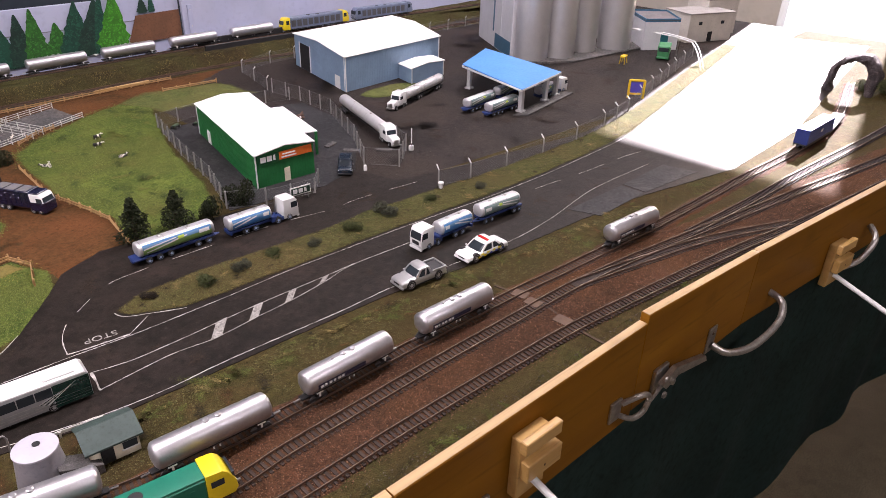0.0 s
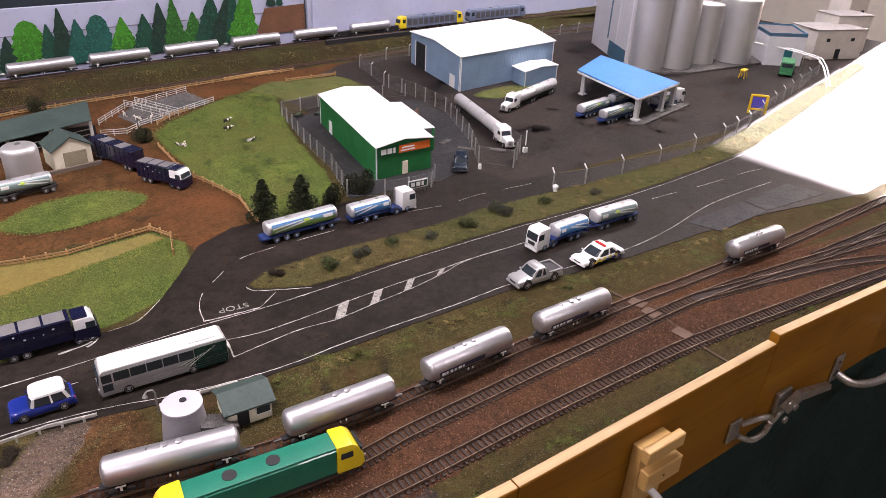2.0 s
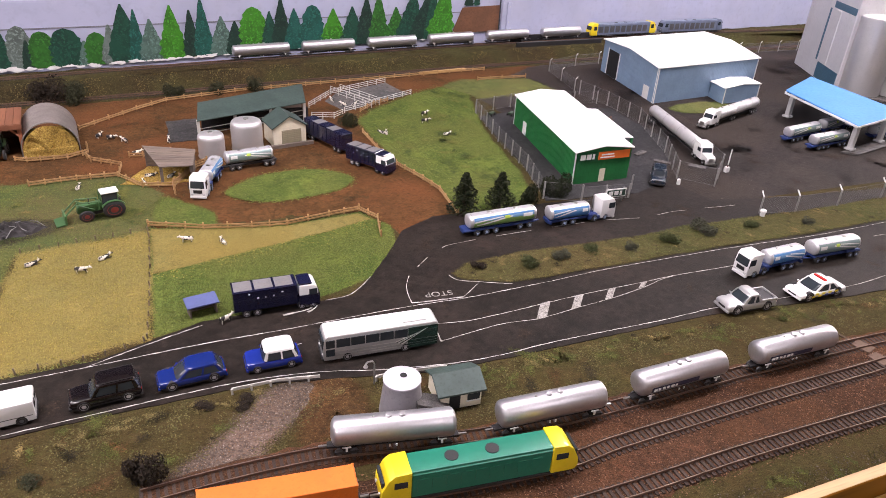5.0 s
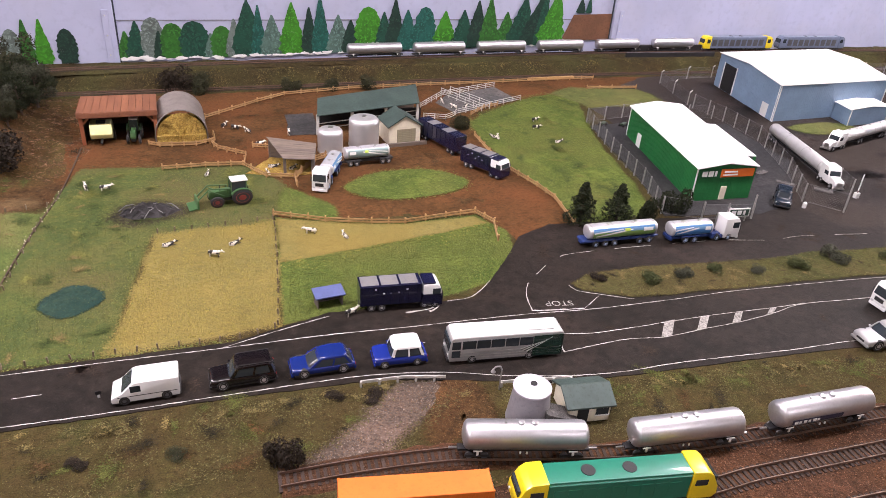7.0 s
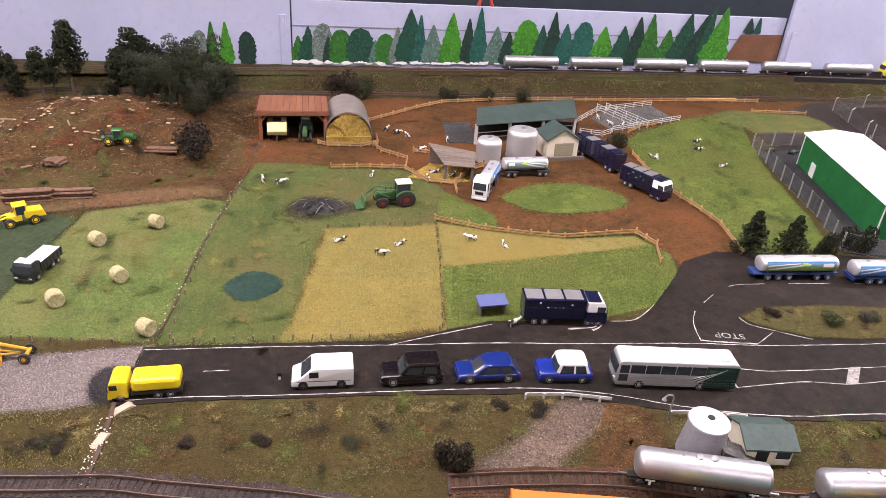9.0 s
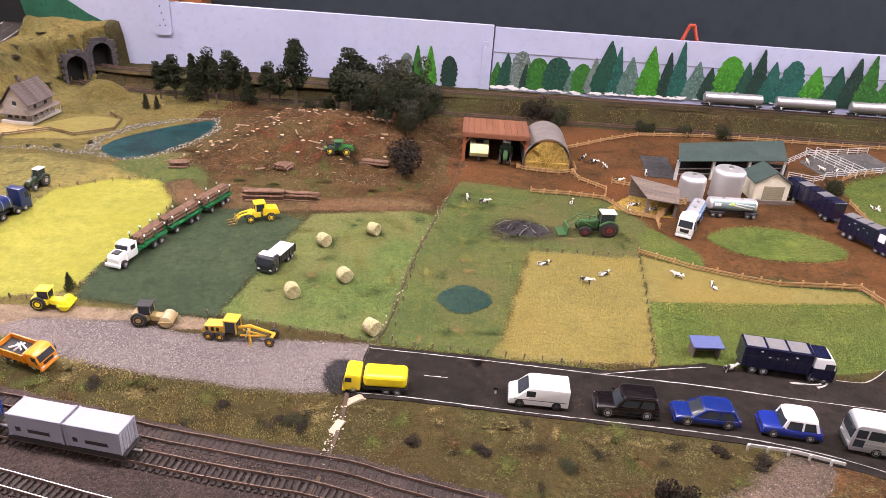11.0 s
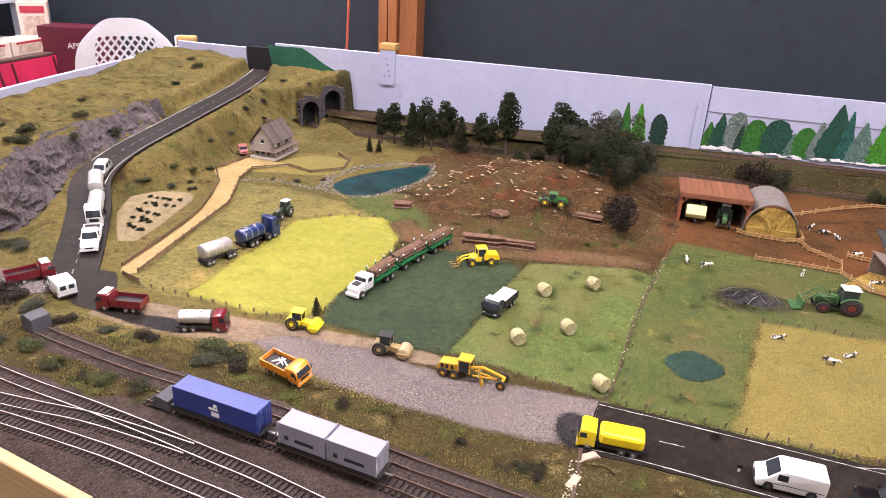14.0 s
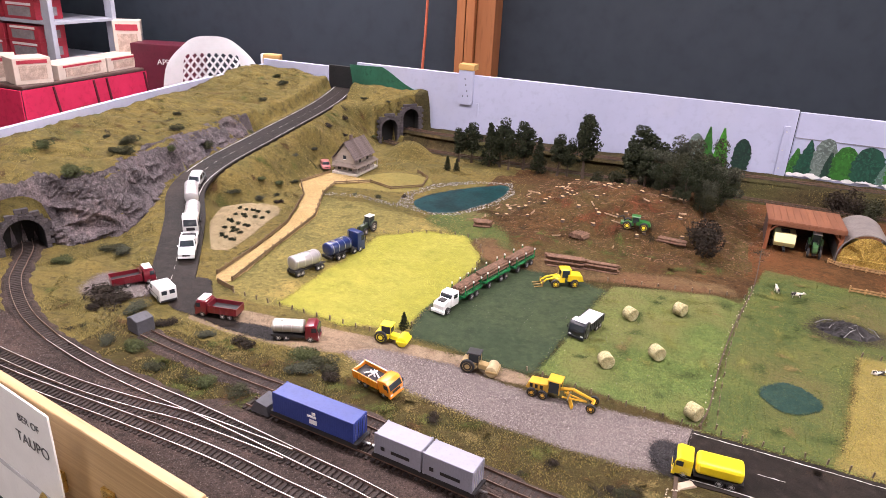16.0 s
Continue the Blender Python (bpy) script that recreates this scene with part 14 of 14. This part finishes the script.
def plastic_chair():
    ob = thing("plastic_chair", pose(-2.515, 2.68, FLOOR_Z, 0, 0, 216) @ Matrix.Diagonal((0.92, 0.9, 1.0, 1.0)), "white moulded plastic garden chair with a perforated back", "chair")
    w = paint("white_plastic", (0.80, 0.80, 0.80), 0.35, var=0.03)
    # the back is a curved grid with holes left out
    nx, nz, H0, H1 = 100, 100, 0.42, 0.935
    bm = bmesh.new()
    grid = {}

    def at(i, j):
        u, v = i / nx * 2 - 1, j / nz
        half = (0.285 - 0.085 * v) * (1.0 if v < 0.75 else math.sqrt(max(0.02, 1 - ((v - 0.75) / 0.25) ** 2 * 0.55)))
        return (u * half, 0.02 - 0.07 * v + 0.025 * (1 - u * u), H0 + (H1 - H0) * v - 0.05 * abs(u) ** 3 * v)

    def pierced(i, j):
        # round holes on a diagonal lattice
        for p, q in ((0, 0), (4, 4)):
            if abs((i - p + 4) % 8 - 4) + abs((j - q + 4) % 8 - 4) <= 2:
                return True
        return False

    for j in range(nz):
        for i in range(nx):
            hole = 20 <= i < nx - 20 and 34 <= j < nz - 14 and pierced(i, j)
            side_gap = j < 28 and (13 < i < 33 or nx - 33 < i < nx - 14)
            if hole or side_gap:
                continue
            vs = []
            for a, b in ((i, j), (i + 1, j), (i + 1, j + 1), (i, j + 1)):
                if (a, b) not in grid:
                    grid[a, b] = bm.verts.new(at(a, b))
                vs.append(grid[a, b])
            bm.faces.new(vs)
    bmesh.ops.solidify(bm, geom=bm.faces[:], thickness=0.016)
    part("backrest", bm, w, ob)
    bm = bmesh.new()
    box(bm, -0.23, 0.23, 0.03, 0.46, 0.41, 0.44, 0.012)
    part("seat", bm, w, ob)
    for x in (-0.22, 0.22):
        for y in (0.05, 0.44):
            bm = bmesh.new()
            tube(bm, (x, y, 0.42), (x * 1.15, y + (0.05 if y > 0.2 else -0.06), 0), 0.028, 0.020, 8)
            part("leg", bm, w, ob)
        bm = bmesh.new()
        bent(bm, [(x * 1.08, 0.0, 0.66), (x * 1.15, 0.20, 0.66), (x * 1.15, 0.42, 0.62), (x * 1.05, 0.46, 0.44)], 0.020, 8)
        part("armrest", bm, w, ob, "", True)


plastic_chair()


def sales_table():
    cloth = paint("crimson_cloth", (0.52, 0.012, 0.065), 0.85, var=0.12, scale=5.0)
    x0, x1, y0, y1, top = -4.7, -2.93, 2.07, 2.86, 0.0
    ob = thing("sales_table", pose(0, 0, 0), "trestle table under a crimson cloth", "table")
    bm = bmesh.new()
    box(bm, x0, x1, y0, y1, top - 0.014, top, 0.004)
    part("tabletop", bm, paint("table_edge", (0.10, 0.06, 0.05), 0.5), ob, "dark table edge")
    bm = bmesh.new()
    n = 40
    rows = [[bm.verts.new((x1 + 0.010 + 0.006 * (1 + math.sin(i * 0.9)) * k / 3, y0 - 0.012 + (y1 - y0 + 0.012) * i / n, top - 0.012 + (FLOOR_Z + 0.03 - top) * k / 3)) for k in range(4)] for i in range(n + 1)]
    for a, b in zip(rows, rows[1:]):
        for k in range(3):
            bm.faces.new((a[k], a[k + 1], b[k + 1], b[k]))
    part("cloth_skirt", bm, cloth, ob, "crimson cloth skirt", True)
    # slanting dark strips laid on the cloth as the shade of its folds
    for y in (y0 + 0.13, y0 + 0.33, y0 + 0.40, y0 + 0.62):
        bm = bmesh.new()
        tube(bm, (x1 + 0.024, y + 0.10, FLOOR_Z + 0.03), (x1 + 0.012, y, top - 0.016), 0.009, 0.005, 6)
        part("skirt_shade_strip", bm, paint("fold_shade", (0.09, 0.006, 0.016), 0.9), ob, "dark crimson strip painted as shade in a cloth fold")
    bm = bmesh.new()
    box(bm, x0, x1 + 0.012, y0 - 0.022, y0 - 0.016, FLOOR_Z + 0.02, top - 0.012, 0.001)
    part("front_skirt", bm, cloth, ob, "crimson cloth skirt")
    # upright dark strips do the same for shade on the front skirt
    for x in (x1 - 0.16, x1 - 0.42, x1 - 0.80):
        bm = bmesh.new()
        tube(bm, (x, y0 - 0.026, FLOOR_Z + 0.02), (x - 0.02, y0 - 0.026, top - 0.014), 0.006, 0.004, 6)
        part("skirt_shade_strip", bm, paint("pleat_shade", (0.09, 0.006, 0.016), 0.9), ob, "dark crimson strip painted as shade in a pleat")
    for x in (x0 + 0.1, x1 - 0.1):
        for y in (y0 + 0.08, y1 - 0.08):
            bm = bmesh.new()
            tube(bm, (x, y, FLOOR_Z), (x, y, top - 0.03), 0.015)
            part("leg", bm, STEEL, ob)
    card = paint("cream_carton", (0.60, 0.50, 0.42), 0.6, var=0.08, scale=10.0)
    redc = paint("red_carton", (0.40, 0.03, 0.05), 0.5, var=0.1, scale=12.0)
    grey = paint("grey_print", (0.25, 0.23, 0.24), 0.6, var=0.2, scale=30.0)

    def carton(x, y, z, w, d, h, turn, front, label):
        c = thing("kit_box", pose(x, y, z, 0, 0, turn), label, "box", "kit boxes")
        bm = bmesh.new()
        box(bm, -w / 2, w / 2, -d / 2, d / 2, 0, h, 0.002)
        part("carton", bm, front, c)
        plate("picture_panel", w * 0.72, h * 0.55, grey if front is not card else paint("house_print", (0.46, 0.34, 0.27), 0.6, var=0.3, scale=40.0), c, pose(0, -d / 2 - 0.0008, h * 0.16), 0.0008, "printed picture panel")
        plate("title_bar", w * 0.8, h * 0.14, TRIM_WHITE if front is redc else redc, c, pose(0, -d / 2 - 0.0008, h * 0.78), 0.0008, "plain printed title bar")
        plate("end_panel", d * 0.6, h * 0.5, grey, c, pose(w / 2 + 0.0008, 0, h * 0.2, 0, 0, 90), 0.0008, "printed end panel")
        return c

    carton(-3.07, 2.775, top, 0.12, 0.10, 0.20, 40, card, "tall cream and red building kit box standing on the table")
    carton(-3.01, 2.375, top, 0.27, 0.13, 0.060, 95, card, "flat cream building kit box on the table")
    carton(-3.03, 2.640, top, 0.25, 0.13, 0.060, 95, card, "flat cream building kit box on the table")
    carton(-3.00, 2.165, top, 0.14, 0.11, 0.100, 70, card, "stacked cream house kit box on the table")
    carton(-3.13, 2.135, top, 0.13, 0.11, 0.100, 52, card, "stacked cream house kit box on the table")
    carton(-3.32, 2.15, top, 0.20, 0.12, 0.075, 30, card, "stacked cream house kit box on the table")
    st = thing("carton_stand", pose(-2.86, 2.80, FLOOR_Z, 0, 0, 18), "stack of dark red cartons behind the table", "carton stack")
    bm = bmesh.new()
    box(bm, -0.15, 0.15, -0.07, 0.07, 0, 0.11 - FLOOR_Z, 0.004)
    part("carton", bm, paint("maroon_carton", (0.10, 0.010, 0.024), 0.5, var=0.12, scale=12.0), st)
    lettering("carton_lettering", "APPLES", 0.036, pose(0.03, -0.0740, 0.79, 90, 0, 0), TRIM_WHITE, st, "pale printed word")
    # display rack with model boxes
    rk = thing("display_rack", pose(-3.72, 2.60, top), "grey steel display rack full of red model boxes", "display rack")
    gr = paint("rack_grey", (0.36, 0.38, 0.44), 0.5, var=0.06)
    for x in (-0.60, 0.02, 0.56):
        for y in (-0.17, 0.17):
            bm = bmesh.new()
            box(bm, x - 0.022, x + 0.022, y - 0.012, y + 0.012, 0, 1.2, 0.002)
            part("upright", bm, gr, rk)
    for z in (0.02, 0.19, 0.36, 0.53):
        bm = bmesh.new()
        box(bm, -0.62, 0.58, -0.18, 0.18, z, z + 0.014, 0.002)
        part("shelf", bm, gr, rk)
    for z in (0.034, 0.204, 0.374):
        for i in range(5):
            carton(-3.72 - 0.53 + i * 0.215 + 0.06, 2.50, top + z, 0.19, 0.14, 0.075, 0, redc, "small red model railway box on the rack")
            carton(-3.72 - 0.53 + i * 0.215 + 0.06, 2.50, top + z + 0.075, 0.19, 0.14, 0.07, 0, redc, "small red model railway box on the rack")


sales_table()
# housings added above the assumed lamps, all out of view
for x, y in ((-2.2, 2.45), (-1.6, 0.9), (-0.5, 0.9), (0.9, 0.8), (2.6, 1.5), (-1.9, -1.0), (1.1, -1.4)):
    ob = thing("assumed_batten", pose(x, y, CEIL_Z), "unseen white batten added to house an assumed ceiling lamp", "ceiling light", "ceiling lights")
    bm = bmesh.new()
    box(bm, -0.72, 0.72, -0.05, 0.05, -0.06, 0, 0.004)
    part("housing", bm, TRIM_WHITE, ob)
